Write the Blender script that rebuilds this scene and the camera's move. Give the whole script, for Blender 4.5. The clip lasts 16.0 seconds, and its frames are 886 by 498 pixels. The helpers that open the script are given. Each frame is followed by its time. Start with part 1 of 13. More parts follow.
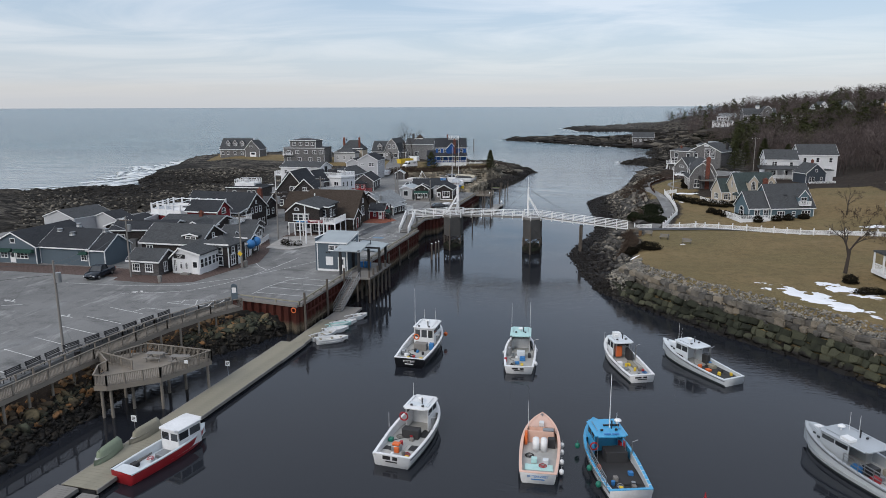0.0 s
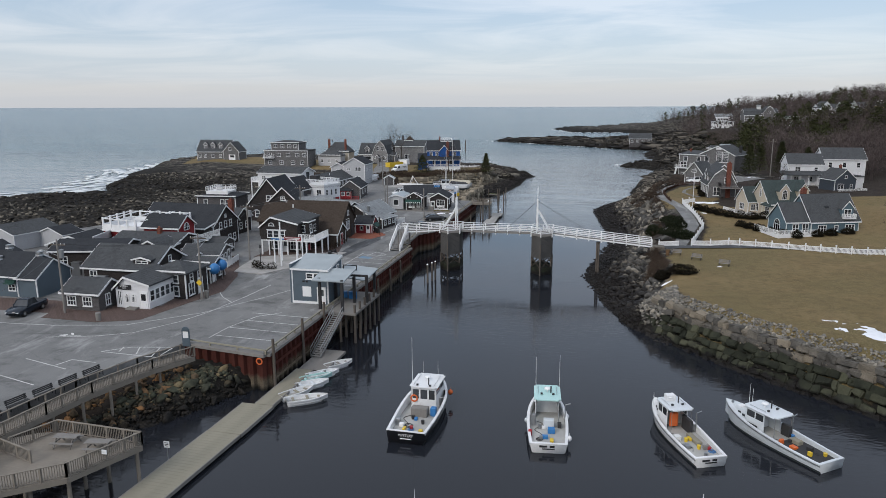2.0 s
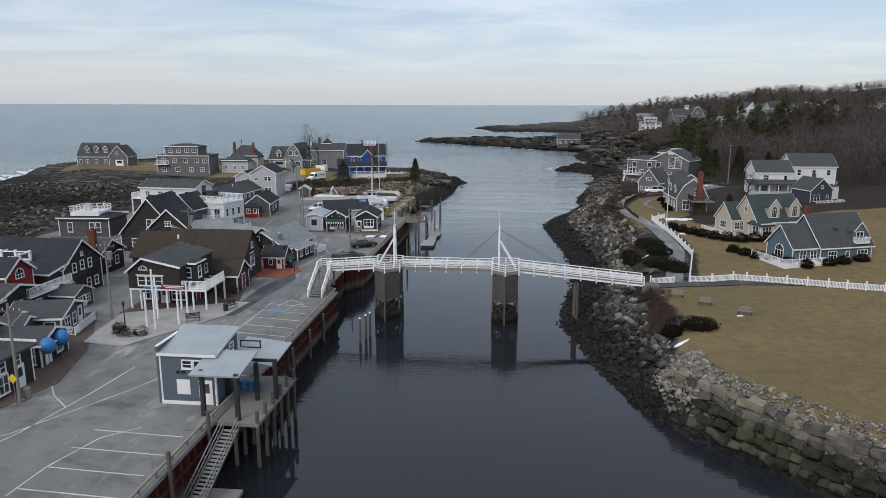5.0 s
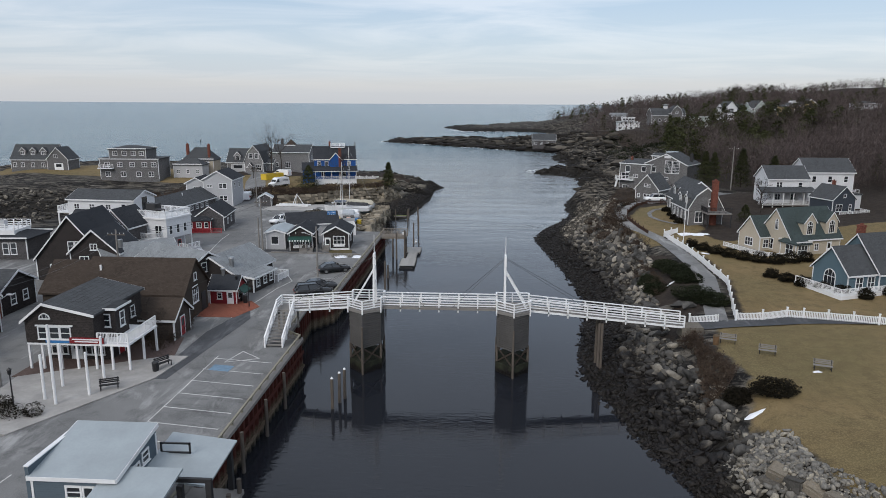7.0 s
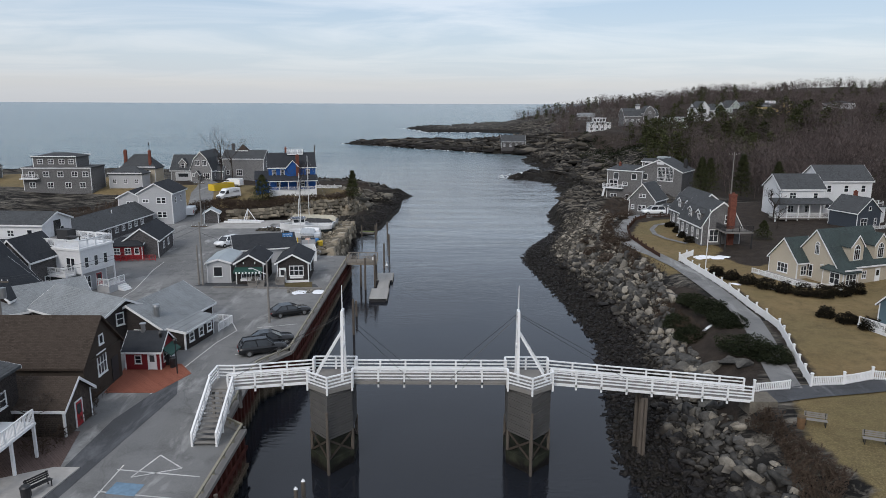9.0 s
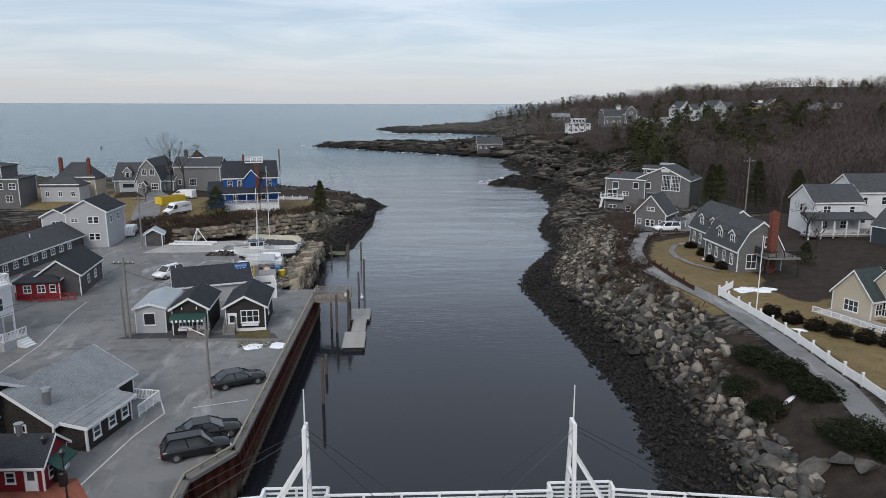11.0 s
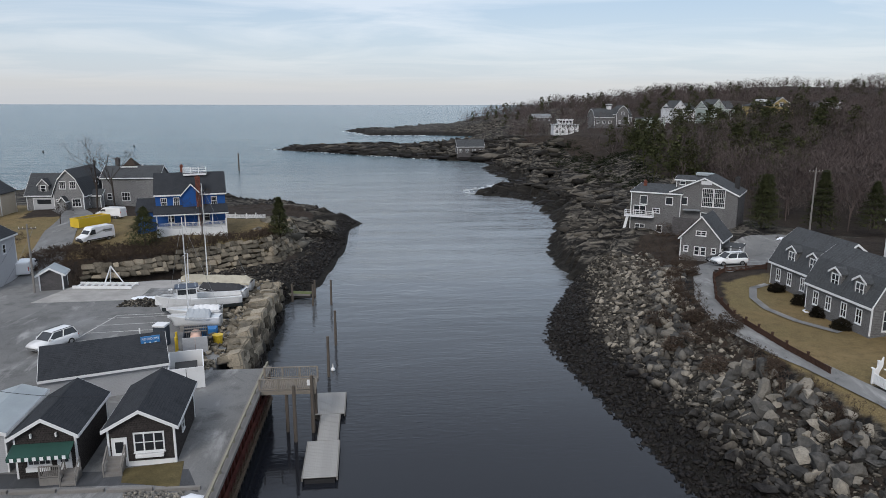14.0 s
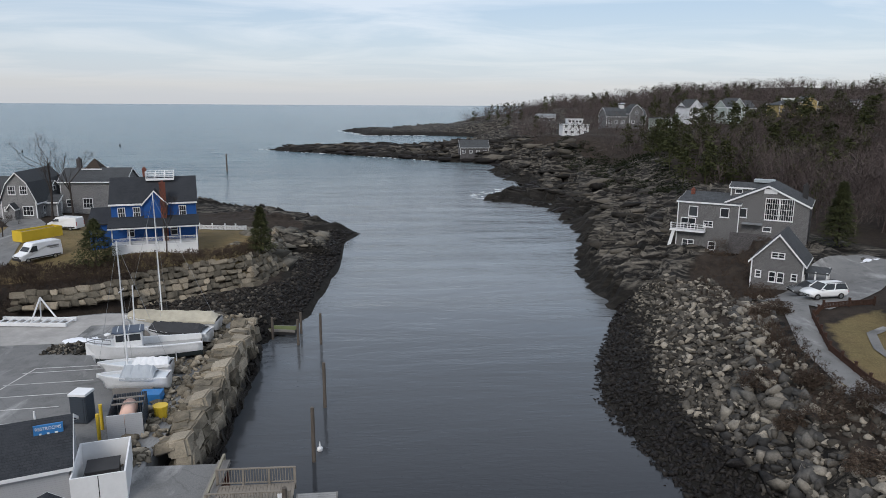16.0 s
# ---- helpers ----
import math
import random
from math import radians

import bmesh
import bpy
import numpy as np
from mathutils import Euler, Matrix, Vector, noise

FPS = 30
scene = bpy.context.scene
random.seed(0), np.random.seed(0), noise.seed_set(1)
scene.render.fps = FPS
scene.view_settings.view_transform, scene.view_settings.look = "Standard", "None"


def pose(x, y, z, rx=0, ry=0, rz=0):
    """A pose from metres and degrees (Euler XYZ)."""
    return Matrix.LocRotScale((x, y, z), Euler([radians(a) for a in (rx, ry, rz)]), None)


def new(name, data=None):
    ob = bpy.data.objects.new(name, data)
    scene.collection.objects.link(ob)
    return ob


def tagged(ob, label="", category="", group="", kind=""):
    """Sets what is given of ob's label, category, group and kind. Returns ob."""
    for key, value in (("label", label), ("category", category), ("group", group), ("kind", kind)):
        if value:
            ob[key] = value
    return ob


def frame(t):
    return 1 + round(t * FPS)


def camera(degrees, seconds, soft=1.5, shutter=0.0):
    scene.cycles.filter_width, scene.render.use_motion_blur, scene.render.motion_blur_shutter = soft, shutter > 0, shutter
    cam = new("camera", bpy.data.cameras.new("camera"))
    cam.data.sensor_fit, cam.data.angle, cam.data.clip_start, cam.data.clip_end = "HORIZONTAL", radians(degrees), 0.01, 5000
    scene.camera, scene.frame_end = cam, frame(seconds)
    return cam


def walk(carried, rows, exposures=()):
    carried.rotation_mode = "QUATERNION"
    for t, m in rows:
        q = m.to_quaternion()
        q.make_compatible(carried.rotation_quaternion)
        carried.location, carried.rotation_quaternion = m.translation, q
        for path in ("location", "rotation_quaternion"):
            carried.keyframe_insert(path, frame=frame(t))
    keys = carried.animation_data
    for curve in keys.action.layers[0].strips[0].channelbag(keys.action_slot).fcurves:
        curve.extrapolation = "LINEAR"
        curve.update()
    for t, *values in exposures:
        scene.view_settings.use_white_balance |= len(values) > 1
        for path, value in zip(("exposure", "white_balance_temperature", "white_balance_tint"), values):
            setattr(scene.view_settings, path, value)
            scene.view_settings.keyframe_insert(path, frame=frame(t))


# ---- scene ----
cam = camera(64.8, 16.0, 0.8)
METRES, EYE, TILT, LEAN, TURN = 153.0, 28.2, -0.5, 0.0, 14.0
ROWS = [
    (0.0, 0.0, 0.0, 0.0, -0.06, -11.24, 0.3),
    (0.5, -0.0022, 0.0284, -0.0007, -0.26, -11.22, 0.28),
    (1.0, -0.0046, 0.0571, -0.0003, -0.49, -11.21, 0.3),
    (1.5, -0.0072, 0.0856, -0.0001, -0.78, -11.22, 0.31),
    (2.0, -0.0098, 0.1147, 0.0005, -1.06, -11.25, 0.25),
    (2.5, -0.0121, 0.1441, 0.0011, -1.3, -11.29, 0.22),
    (3.0, -0.014, 0.1735, 0.0021, -1.67, -11.34, 0.23),
    (3.5, -0.0158, 0.2036, 0.0028, -2.67, -11.36, 0.24),
    (4.0, -0.0174, 0.234, 0.0035, -4.27, -11.41, 0.19),
    (4.5, -0.0191, 0.2651, 0.0039, -6.17, -11.41, 0.14),
    (5.0, -0.0208, 0.2967, 0.004, -7.87, -11.42, 0.01),
    (7.5, -0.0199, 0.4517, 0.0044, -11.15, -11.53, -0.14),
    (8.0, -0.0182, 0.4831, 0.0051, -11.95, -11.54, -0.13),
    (8.5, -0.0157, 0.515, 0.0062, -12.91, -11.52, -0.12),
    (9.0, -0.0129, 0.5468, 0.0073, -13.84, -11.54, -0.06),
    (9.5, -0.0097, 0.5783, 0.0082, -14.63, -11.56, -0.01),
    (10.0, -0.006, 0.6099, 0.009, -15.26, -11.56, 0.0),
    (12.5, 0.0182, 0.7695, 0.0087, -17.95, -11.5, 0.16),
    (13.0, 0.024, 0.8016, 0.0077, -18.35, -11.48, 0.15),
    (13.5, 0.0301, 0.8337, 0.0066, -18.64, -11.45, 0.14),
    (14.0, 0.0364, 0.8656, 0.0056, -18.87, -11.46, 0.1),
    (14.5, 0.0429, 0.8975, 0.0041, -18.99, -11.45, 0.05),
    (15.0, 0.0492, 0.929, 0.0017, -19.05, -11.43, -0.04),
    (15.5, 0.0562, 0.9604, -0.0003, -19.09, -11.42, -0.08),
    (16.0, 0.0632, 0.9918, -0.0015, -19.1, -11.4, -0.13),
]
walk(cam, [(t, pose(0, 0, EYE, TILT, LEAN, TURN) @ pose(METRES * x, METRES * y, METRES * z, 90 + pitch, roll, yaw)) for t, x, y, z, yaw, pitch, roll in ROWS],
     ((0.0, 0.0, 6400, 11), (16.0, 0.0, 6400, 11)))

# ---- world and sun ----
world = bpy.data.worlds.new("overcast_sky")
scene.world = world
world.use_nodes = True
wn, wl = world.node_tree.nodes, world.node_tree.links
wn.clear()


def wnode(kind, **props):
    n = wn.new(kind)
    for k, v in props.items():
        n.inputs[k].default_value = v
    return n


sky = wn.new("ShaderNodeTexSky")
sky.sky_type, sky.sun_disc = "NISHITA", False
sky.sun_elevation, sky.sun_rotation = radians(38), radians(205)
sky.air_density, sky.dust_density, sky.ozone_density = 1.0, 2.0, 1.5
tc = wn.new("ShaderNodeTexCoord")
sep = wn.new("ShaderNodeSeparateXYZ")
wl.new(tc.outputs["Generated"], sep.inputs[0])
up = wn.new("ShaderNodeMath")
up.operation = "MAXIMUM"
up.inputs[1].default_value = 0.0
wl.new(sep.outputs["Z"], up.inputs[0])
# cloud deck: the view direction met with a flat layer overhead
den = wn.new("ShaderNodeMath")
den.operation = "ADD"
den.inputs[1].default_value = 0.06
wl.new(up.outputs[0], den.inputs[0])
cu = wn.new("ShaderNodeMath")
cu.operation = "DIVIDE"
wl.new(sep.outputs["X"], cu.inputs[0])
wl.new(den.outputs[0], cu.inputs[1])
cv = wn.new("ShaderNodeMath")
cv.operation = "DIVIDE"
wl.new(sep.outputs["Y"], cv.inputs[0])
wl.new(den.outputs[0], cv.inputs[1])
cxy = wn.new("ShaderNodeCombineXYZ")
wl.new(cu.outputs[0], cxy.inputs[0])
wl.new(cv.outputs[0], cxy.inputs[1])
cmap = wn.new("ShaderNodeMapping")
cmap.inputs["Scale"].default_value = (0.55, 0.75, 1)
cmap.inputs["Location"].default_value = (1.7, 0.4, 0)
wl.new(cxy.outputs[0], cmap.inputs[0])
cn = wnode("ShaderNodeTexNoise", Scale=0.8, Detail=9.0, Roughness=0.56, Distortion=0.7)
wl.new(cmap.outputs[0], cn.inputs["Vector"])
cr = wn.new("ShaderNodeValToRGB")
cr.color_ramp.elements[0].position, cr.color_ramp.elements[1].position = 0.41, 0.62
cr.color_ramp.elements[0].color = (0.43, 0.56, 0.71, 1)
cr.color_ramp.elements[1].color = (0.79, 0.83, 0.90, 1)
wl.new(cn.outputs["Fac"], cr.inputs[0])
# paler towards the horizon, with a thin creamy band low over the sea
hz = wn.new("ShaderNodeValToRGB")
hz.color_ramp.elements[0].position, hz.color_ramp.elements[1].position = 0.0, 0.16
hz.color_ramp.elements[0].color = (1, 1, 1, 1)
hz.color_ramp.elements[1].color = (0, 0, 0, 1)
e = hz.color_ramp.elements.new(0.035)
e.color = (0.75, 0.75, 0.75, 1)
wl.new(up.outputs[0], hz.inputs[0])
mixh = wn.new("ShaderNodeMix")
mixh.data_type = "RGBA"
mixh.inputs["B"].default_value = (0.75, 0.79, 0.85, 1)
wl.new(hz.outputs[0], mixh.inputs["Factor"])
wl.new(cr.outputs[0], mixh.inputs["A"])
band = wn.new("ShaderNodeValToRGB")
band.color_ramp.elements[0].position, band.color_ramp.elements[1].position = 0.008, 0.035
band.color_ramp.elements[0].color = (0.25, 0.25, 0.25, 1)
band.color_ramp.elements[1].color = (0, 0, 0, 1)
e = band.color_ramp.elements.new(0.022)
e.color = (0.45, 0.45, 0.45, 1)
wl.new(up.outputs[0], band.inputs[0])
mixb = wn.new("ShaderNodeMix")
mixb.data_type = "RGBA"
mixb.inputs["B"].default_value = (0.84, 0.80, 0.76, 1)
wl.new(band.outputs[0], mixb.inputs["Factor"])
wl.new(mixh.outputs["Result"], mixb.inputs["A"])
# the deck overhead is thicker and plain grey
high = wn.new("ShaderNodeMapRange")
high.inputs["From Min"].default_value, high.inputs["From Max"].default_value = 0.18, 0.42
wl.new(up.outputs[0], high.inputs["Value"])
mixt = wn.new("ShaderNodeMix")
mixt.data_type = "RGBA"
mixt.inputs["B"].default_value = (0.62, 0.66, 0.715, 1)
wl.new(high.outputs[0], mixt.inputs["Factor"])
wl.new(mixb.outputs["Result"], mixt.inputs["A"])
bg_sky = wn.new("ShaderNodeBackground")
bg_sky.inputs["Strength"].default_value = 0.05
wl.new(sky.outputs[0], bg_sky.inputs["Color"])
# an overcast sky is brighter overhead than at the horizon
zen = wn.new("ShaderNodeMapRange")
zen.inputs["From Min"].default_value, zen.inputs["From Max"].default_value = 0.15, 0.8
zen.inputs["To Min"].default_value, zen.inputs["To Max"].default_value = 0.68, 1.08
wl.new(up.outputs[0], zen.inputs["Value"])
bg_cloud = wn.new("ShaderNodeBackground")
wl.new(zen.outputs[0], bg_cloud.inputs["Strength"])
wl.new(mixt.outputs["Result"], bg_cloud.inputs["Color"])
both = wn.new("ShaderNodeAddShader")
wl.new(bg_sky.outputs[0], both.inputs[0])
wl.new(bg_cloud.outputs[0], both.inputs[1])
wout = wn.new("ShaderNodeOutputWorld")
wl.new(both.outputs[0], wout.inputs["Surface"])

sun = new("sun", bpy.data.lights.new("sun", "SUN"))
sun.data.energy, sun.data.angle, sun.data.color = 1.4, radians(22), (1.0, 0.94, 0.85)
sun.rotation_euler = (radians(52), 0, radians(-25))

# ---- materials ----
class Nodes:
    """A small builder for one node material."""

    def __init__(self, name):
        self.m = bpy.data.materials.new(name)
        self.m.use_nodes = True
        self.n, self.l = self.m.node_tree.nodes, self.m.node_tree.links
        self.b = self.n["Principled BSDF"]

    def put(self, socket, value):
        if hasattr(value, "is_output"):
            self.l.new(value, socket)
        else:
            socket.default_value = value

    def coords(self, scale=(1, 1, 1), world_space=False):
        if world_space:
            g = self.n.new("ShaderNodeNewGeometry").outputs["Position"]
        else:
            g = self.n.new("ShaderNodeTexCoord").outputs["Object"]
        mp = self.n.new("ShaderNodeMapping")
        mp.inputs["Scale"].default_value = scale
        self.l.new(g, mp.inputs[0])
        return mp.outputs[0]

    def noise(self, scale, vec, detail=4.0, rough=0.55, distort=0.0):
        t = self.n.new("ShaderNodeTexNoise")
        t.inputs["Scale"].default_value, t.inputs["Detail"].default_value = scale, detail
        t.inputs["Roughness"].default_value, t.inputs["Distortion"].default_value = rough, distort
        self.l.new(vec, t.inputs["Vector"])
        return t.outputs["Fac"]

    def voronoi(self, scale, vec, feature="F1", out="Distance"):
        t = self.n.new("ShaderNodeTexVoronoi")
        t.feature = feature
        t.inputs["Scale"].default_value = scale
        self.l.new(vec, t.inputs["Vector"])
        return t.outputs[out]

    def ramp(self, fac, *stops):
        r = self.n.new("ShaderNodeValToRGB")
        while len(r.color_ramp.elements) < len(stops):
            r.color_ramp.elements.new(0.5)
        for el, (p, c) in zip(r.color_ramp.elements, stops):
            el.position = p
            el.color = (c, c, c, 1) if isinstance(c, (int, float)) else (*c, 1)
        self.l.new(fac, r.inputs[0])
        return r.outputs[0]

    def mix(self, fac, a, b, blend="MIX"):
        x = self.n.new("ShaderNodeMix")
        x.data_type, x.blend_type = "RGBA", blend
        for key, v in (("Factor", fac), ("A", a), ("B", b)):
            if isinstance(v, tuple):
                v = (*v[:3], 1)
            self.put(x.inputs[key], v)
        return x.outputs["Result"]

    def math(self, op, a, b=0.0, c=0.0):
        x = self.n.new("ShaderNodeMath")
        x.operation = op
        for k, v in enumerate((a, b, c)):
            self.put(x.inputs[k], v)
        return x.outputs[0]

    def xyz(self, vec):
        s = self.n.new("ShaderNodeSeparateXYZ")
        self.l.new(vec, s.inputs[0])
        return s.outputs

    def join(self, x, y, z=0.0):
        c = self.n.new("ShaderNodeCombineXYZ")
        for k, v in enumerate((x, y, z)):
            self.put(c.inputs[k], v)
        return c.outputs[0]

    def attr(self, name):
        a = self.n.new("ShaderNodeAttribute")
        a.attribute_name = name
        return a.outputs["Fac"]

    def random(self):
        return self.n.new("ShaderNodeObjectInfo").outputs["Random"]

    def island(self):
        return self.n.new("ShaderNodeNewGeometry").outputs["Random Per Island"]

    def bump(self, height, strength=0.3, dist=0.02):
        b = self.n.new("ShaderNodeBump")
        b.inputs["Strength"].default_value, b.inputs["Distance"].default_value = strength, dist
        self.l.new(height, b.inputs["Height"])
        self.l.new(b.outputs[0], self.b.inputs["Normal"])

    def done(self, color, rough=0.7, metal=0.0, spec=None):
        if isinstance(color, tuple):
            color = (*color[:3], 1)
        self.put(self.b.inputs["Base Color"], color)
        self.put(self.b.inputs["Roughness"], rough)
        self.put(self.b.inputs["Metallic"], metal)
        if spec is not None:
            self.b.inputs["Specular IOR Level"].default_value = spec
        return self.m


def scaled(c, k):
    return tuple(min(1.0, v * k) for v in c)


def paint(name, c, rough=0.55, wear=0.18, metal=0.0, grain=6.0):
    """Painted or plain surface with dirt at two scales."""
    N = Nodes(name)
    v = N.coords()
    a = N.ramp(N.noise(0.5, v, 5.0), (0.3, 0.0), (0.75, 1.0))
    f = N.noise(grain, v, 3.0)
    col = N.mix(a, scaled(c, 1.0 + wear * 0.4), scaled(c, 1.0 - wear))
    col = N.mix(N.ramp(f, (0.35, 0.0), (0.8, wear)), col, scaled(c, 0.55))
    N.bump(f, 0.08, 0.01)
    return N.done(col, rough, metal)


def shingle_wall(name, c, c2, course=0.16, rough=0.85):
    """Weathered cedar shingles in courses."""
    N = Nodes(name)
    p = N.xyz(N.coords())
    u = N.math("ADD", p[0], p[1])
    br = N.n.new("ShaderNodeTexBrick")
    N.l.new(N.join(u, p[2]), br.inputs["Vector"])
    br.inputs["Color1"].default_value, br.inputs["Color2"].default_value = (*c, 1), (*c2, 1)
    br.inputs["Mortar"].default_value = (*scaled(c, 0.35), 1)
    br.inputs["Scale"].default_value, br.inputs["Mortar Size"].default_value = 1.0, 0.012
    br.inputs["Brick Width"].default_value, br.inputs["Row Height"].default_value = 0.22, course
    v = N.coords()
    st = N.noise(0.35, v, 5.0)
    col = N.mix(N.ramp(st, (0.3, 0.0), (0.8, 0.45)), br.outputs["Color"], scaled(c, 0.6))
    col = N.mix(N.ramp(N.noise(9.0, v, 2.0), (0.4, 0.0), (0.75, 0.5)), col, scaled(c2, 1.5))
    N.bump(br.outputs["Fac"], 0.5, -0.02)
    return N.done(col, rough, spec=0.08)


def clapboard(name, c, board=0.14, rough=0.6):
    """Painted horizontal boards."""
    N = Nodes(name)
    v = N.coords()
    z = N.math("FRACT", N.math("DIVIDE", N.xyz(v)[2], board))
    # shade at each lap is put into the colour as a fading dark line
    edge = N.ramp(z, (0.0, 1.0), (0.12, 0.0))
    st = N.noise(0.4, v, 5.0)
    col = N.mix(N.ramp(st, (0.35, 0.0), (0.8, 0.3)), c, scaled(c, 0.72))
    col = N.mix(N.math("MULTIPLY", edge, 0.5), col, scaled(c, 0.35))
    N.bump(z, 0.5, 0.03)
    return N.done(col, rough, spec=0.15)


def shingle_roof(name, c, c2, rough=0.9):
    """Asphalt shingles laid in rows down the slope, streaked by weather."""
    N = Nodes(name)
    v = N.coords()
    p = N.xyz(v)
    br = N.n.new("ShaderNodeTexBrick")
    N.l.new(N.join(N.math("ADD", p[0], N.math("MULTIPLY", p[1], 0.3)), N.math("MULTIPLY", p[2], 1.6)), br.inputs["Vector"])
    br.inputs["Color1"].default_value, br.inputs["Color2"].default_value = (*c, 1), (*c2, 1)
    br.inputs["Mortar"].default_value = (*scaled(c, 0.55), 1)
    br.inputs["Scale"].default_value, br.inputs["Mortar Size"].default_value = 1.0, 0.01
    br.inputs["Brick Width"].default_value, br.inputs["Row Height"].default_value = 0.32, 0.16
    st = N.noise(0.6, N.coords((1, 1, 0.25)), 5.0)
    col = N.mix(N.ramp(st, (0.35, 0.0), (0.72, 0.75)), br.outputs["Color"], scaled(c, 1.4))
    col = N.mix(N.ramp(N.noise(14.0, v, 2.0), (0.45, 0.0), (0.75, 0.6)), col, scaled(c, 0.5))
    N.bump(br.outputs["Fac"], 0.4, -0.015)
    return N.done(col, rough, spec=0.06)


def wood(name, c, c2, axis=0, rough=0.8):
    """Weathered timber with grain along one axis."""
    N = Nodes(name)
    sc = [9.0, 9.0, 9.0]
    sc[axis] = 0.7
    g = N.noise(2.0, N.coords(tuple(sc)), 5.0)
    v = N.coords()
    col = N.mix(g, c, c2)
    col = N.mix(N.ramp(N.noise(0.7, v, 4.0), (0.35, 0.0), (0.8, 0.45)), col, scaled(c, 0.55))
    col = N.mix(N.math("MULTIPLY", N.random(), 0.35), col, scaled(c2, 0.7))
    N.bump(g, 0.25, 0.01)
    return N.done(col, rough, spec=0.1)


def rock(name, c, c2, c3, scale=1.0, per_piece=True, tide=None):
    """Broken stone; tide: height below which it is dark, wet and weedy."""
    N = Nodes(name)
    v = N.coords((scale,) * 3, True)
    a = N.noise(0.9, v, 6.0, 0.6)
    f = N.noise(7.0, v, 5.0, 0.65)
    col = N.mix(N.ramp(a, (0.35, 0.0), (0.68, 1.0)), c, c2)
    if per_piece:
        r = N.math("FRACT", N.math("ADD", N.island(), N.random()))
        col = N.mix(N.ramp(r, (0.55, 0.0), (0.95, 0.9)), col, c3)
        col = N.mix(N.ramp(r, (0.0, 0.45), (0.3, 0.0)), col, scaled(c, 0.45))
    col = N.mix(N.ramp(f, (0.4, 0.0), (0.75, 0.45)), col, scaled(c, 0.4))
    rough = 0.85
    if tide is not None:
        z = N.xyz(N.coords((1, 1, 1), True))[2]
        w = N.math("ADD", z, N.math("MULTIPLY", N.math("SUBTRACT", a, 0.5), 2.4))
        wet = N.ramp(N.math("DIVIDE", w, tide * 2), (0.32, 1.0), (0.62, 0.0))
        weed = N.mix(N.ramp(f, (0.45, 0.0), (0.6, 1.0)), (0.007, 0.0065, 0.007), (0.024, 0.0215, 0.021))
        col = N.mix(N.math("MULTIPLY", wet, 0.93), col, weed)
        rough = N.ramp(wet, (0.0, 0.85), (1.0, 0.5))
    N.bump(f, 0.6, 0.06)
    return N.done(col, rough, spec=0.08)


WHITE = (0.74, 0.75, 0.76)
m_white = paint("white_paint", WHITE, 0.5, 0.12)
m_trim = paint("white_trim", (0.70, 0.71, 0.72), 0.55, 0.12)
m_shingle_dark = shingle_wall("dark_cedar_shingle", (0.032, 0.029, 0.029), (0.052, 0.046, 0.044))
m_shingle_grey = shingle_wall("grey_cedar_shingle", (0.118, 0.117, 0.119), (0.172, 0.17, 0.172))
m_shingle_pale = shingle_wall("pale_cedar_shingle", (0.18, 0.18, 0.182), (0.25, 0.25, 0.252))
m_shingle_brown = shingle_wall("brown_cedar_shingle", (0.05, 0.041, 0.036), (0.085, 0.07, 0.06))
m_shingle_mid = shingle_wall("mid_cedar_shingle", (0.075, 0.072, 0.074), (0.115, 0.11, 0.112))
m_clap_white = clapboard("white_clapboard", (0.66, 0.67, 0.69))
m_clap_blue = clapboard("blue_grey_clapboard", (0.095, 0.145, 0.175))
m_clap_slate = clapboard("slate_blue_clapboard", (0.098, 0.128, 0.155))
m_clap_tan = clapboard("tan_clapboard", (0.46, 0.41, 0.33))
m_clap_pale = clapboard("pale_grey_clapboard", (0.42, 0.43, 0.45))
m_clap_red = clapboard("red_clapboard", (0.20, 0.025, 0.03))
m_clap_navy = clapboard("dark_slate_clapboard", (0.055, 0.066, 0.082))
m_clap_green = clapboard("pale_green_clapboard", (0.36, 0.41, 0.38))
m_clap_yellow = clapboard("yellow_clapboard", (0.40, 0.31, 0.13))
m_roof_dark = shingle_roof("charcoal_roof_shingle", (0.034, 0.037, 0.042), (0.048, 0.051, 0.057))
m_roof_grey = shingle_roof("grey_roof_shingle", (0.058, 0.062, 0.066), (0.088, 0.092, 0.097))
m_roof_light = shingle_roof("silver_roof_shingle", (0.19, 0.205, 0.215), (0.25, 0.265, 0.275))
m_roof_brown = shingle_roof("brown_roof_shingle", (0.045, 0.036, 0.03), (0.075, 0.06, 0.05))
m_roof_green = shingle_roof("green_grey_roof_shingle", (0.045, 0.06, 0.06), (0.065, 0.08, 0.08))
m_metal_roof = paint("pale_metal_roof", (0.30, 0.34, 0.36), 0.45, 0.15)
m_dark = paint("dark_interior", (0.02, 0.02, 0.022), 0.7, 0.2)
m_black = paint("black_paint", (0.015, 0.015, 0.017), 0.4, 0.2)
m_rubber = paint("black_rubber", (0.02, 0.02, 0.02), 0.8, 0.2)
m_steel = paint("grey_steel", (0.35, 0.36, 0.37), 0.4, 0.2, 0.8)
m_pole = wood("pole_timber", (0.085, 0.073, 0.063), (0.145, 0.126, 0.108), 2)
m_deckwood = wood("weathered_deck", (0.175, 0.156, 0.134), (0.275, 0.248, 0.212), 0)
m_dockwood = wood("dock_planks", (0.20, 0.187, 0.148), (0.335, 0.315, 0.25), 0)
m_greywood = wood("grey_timber", (0.17, 0.16, 0.15), (0.27, 0.26, 0.245), 2)
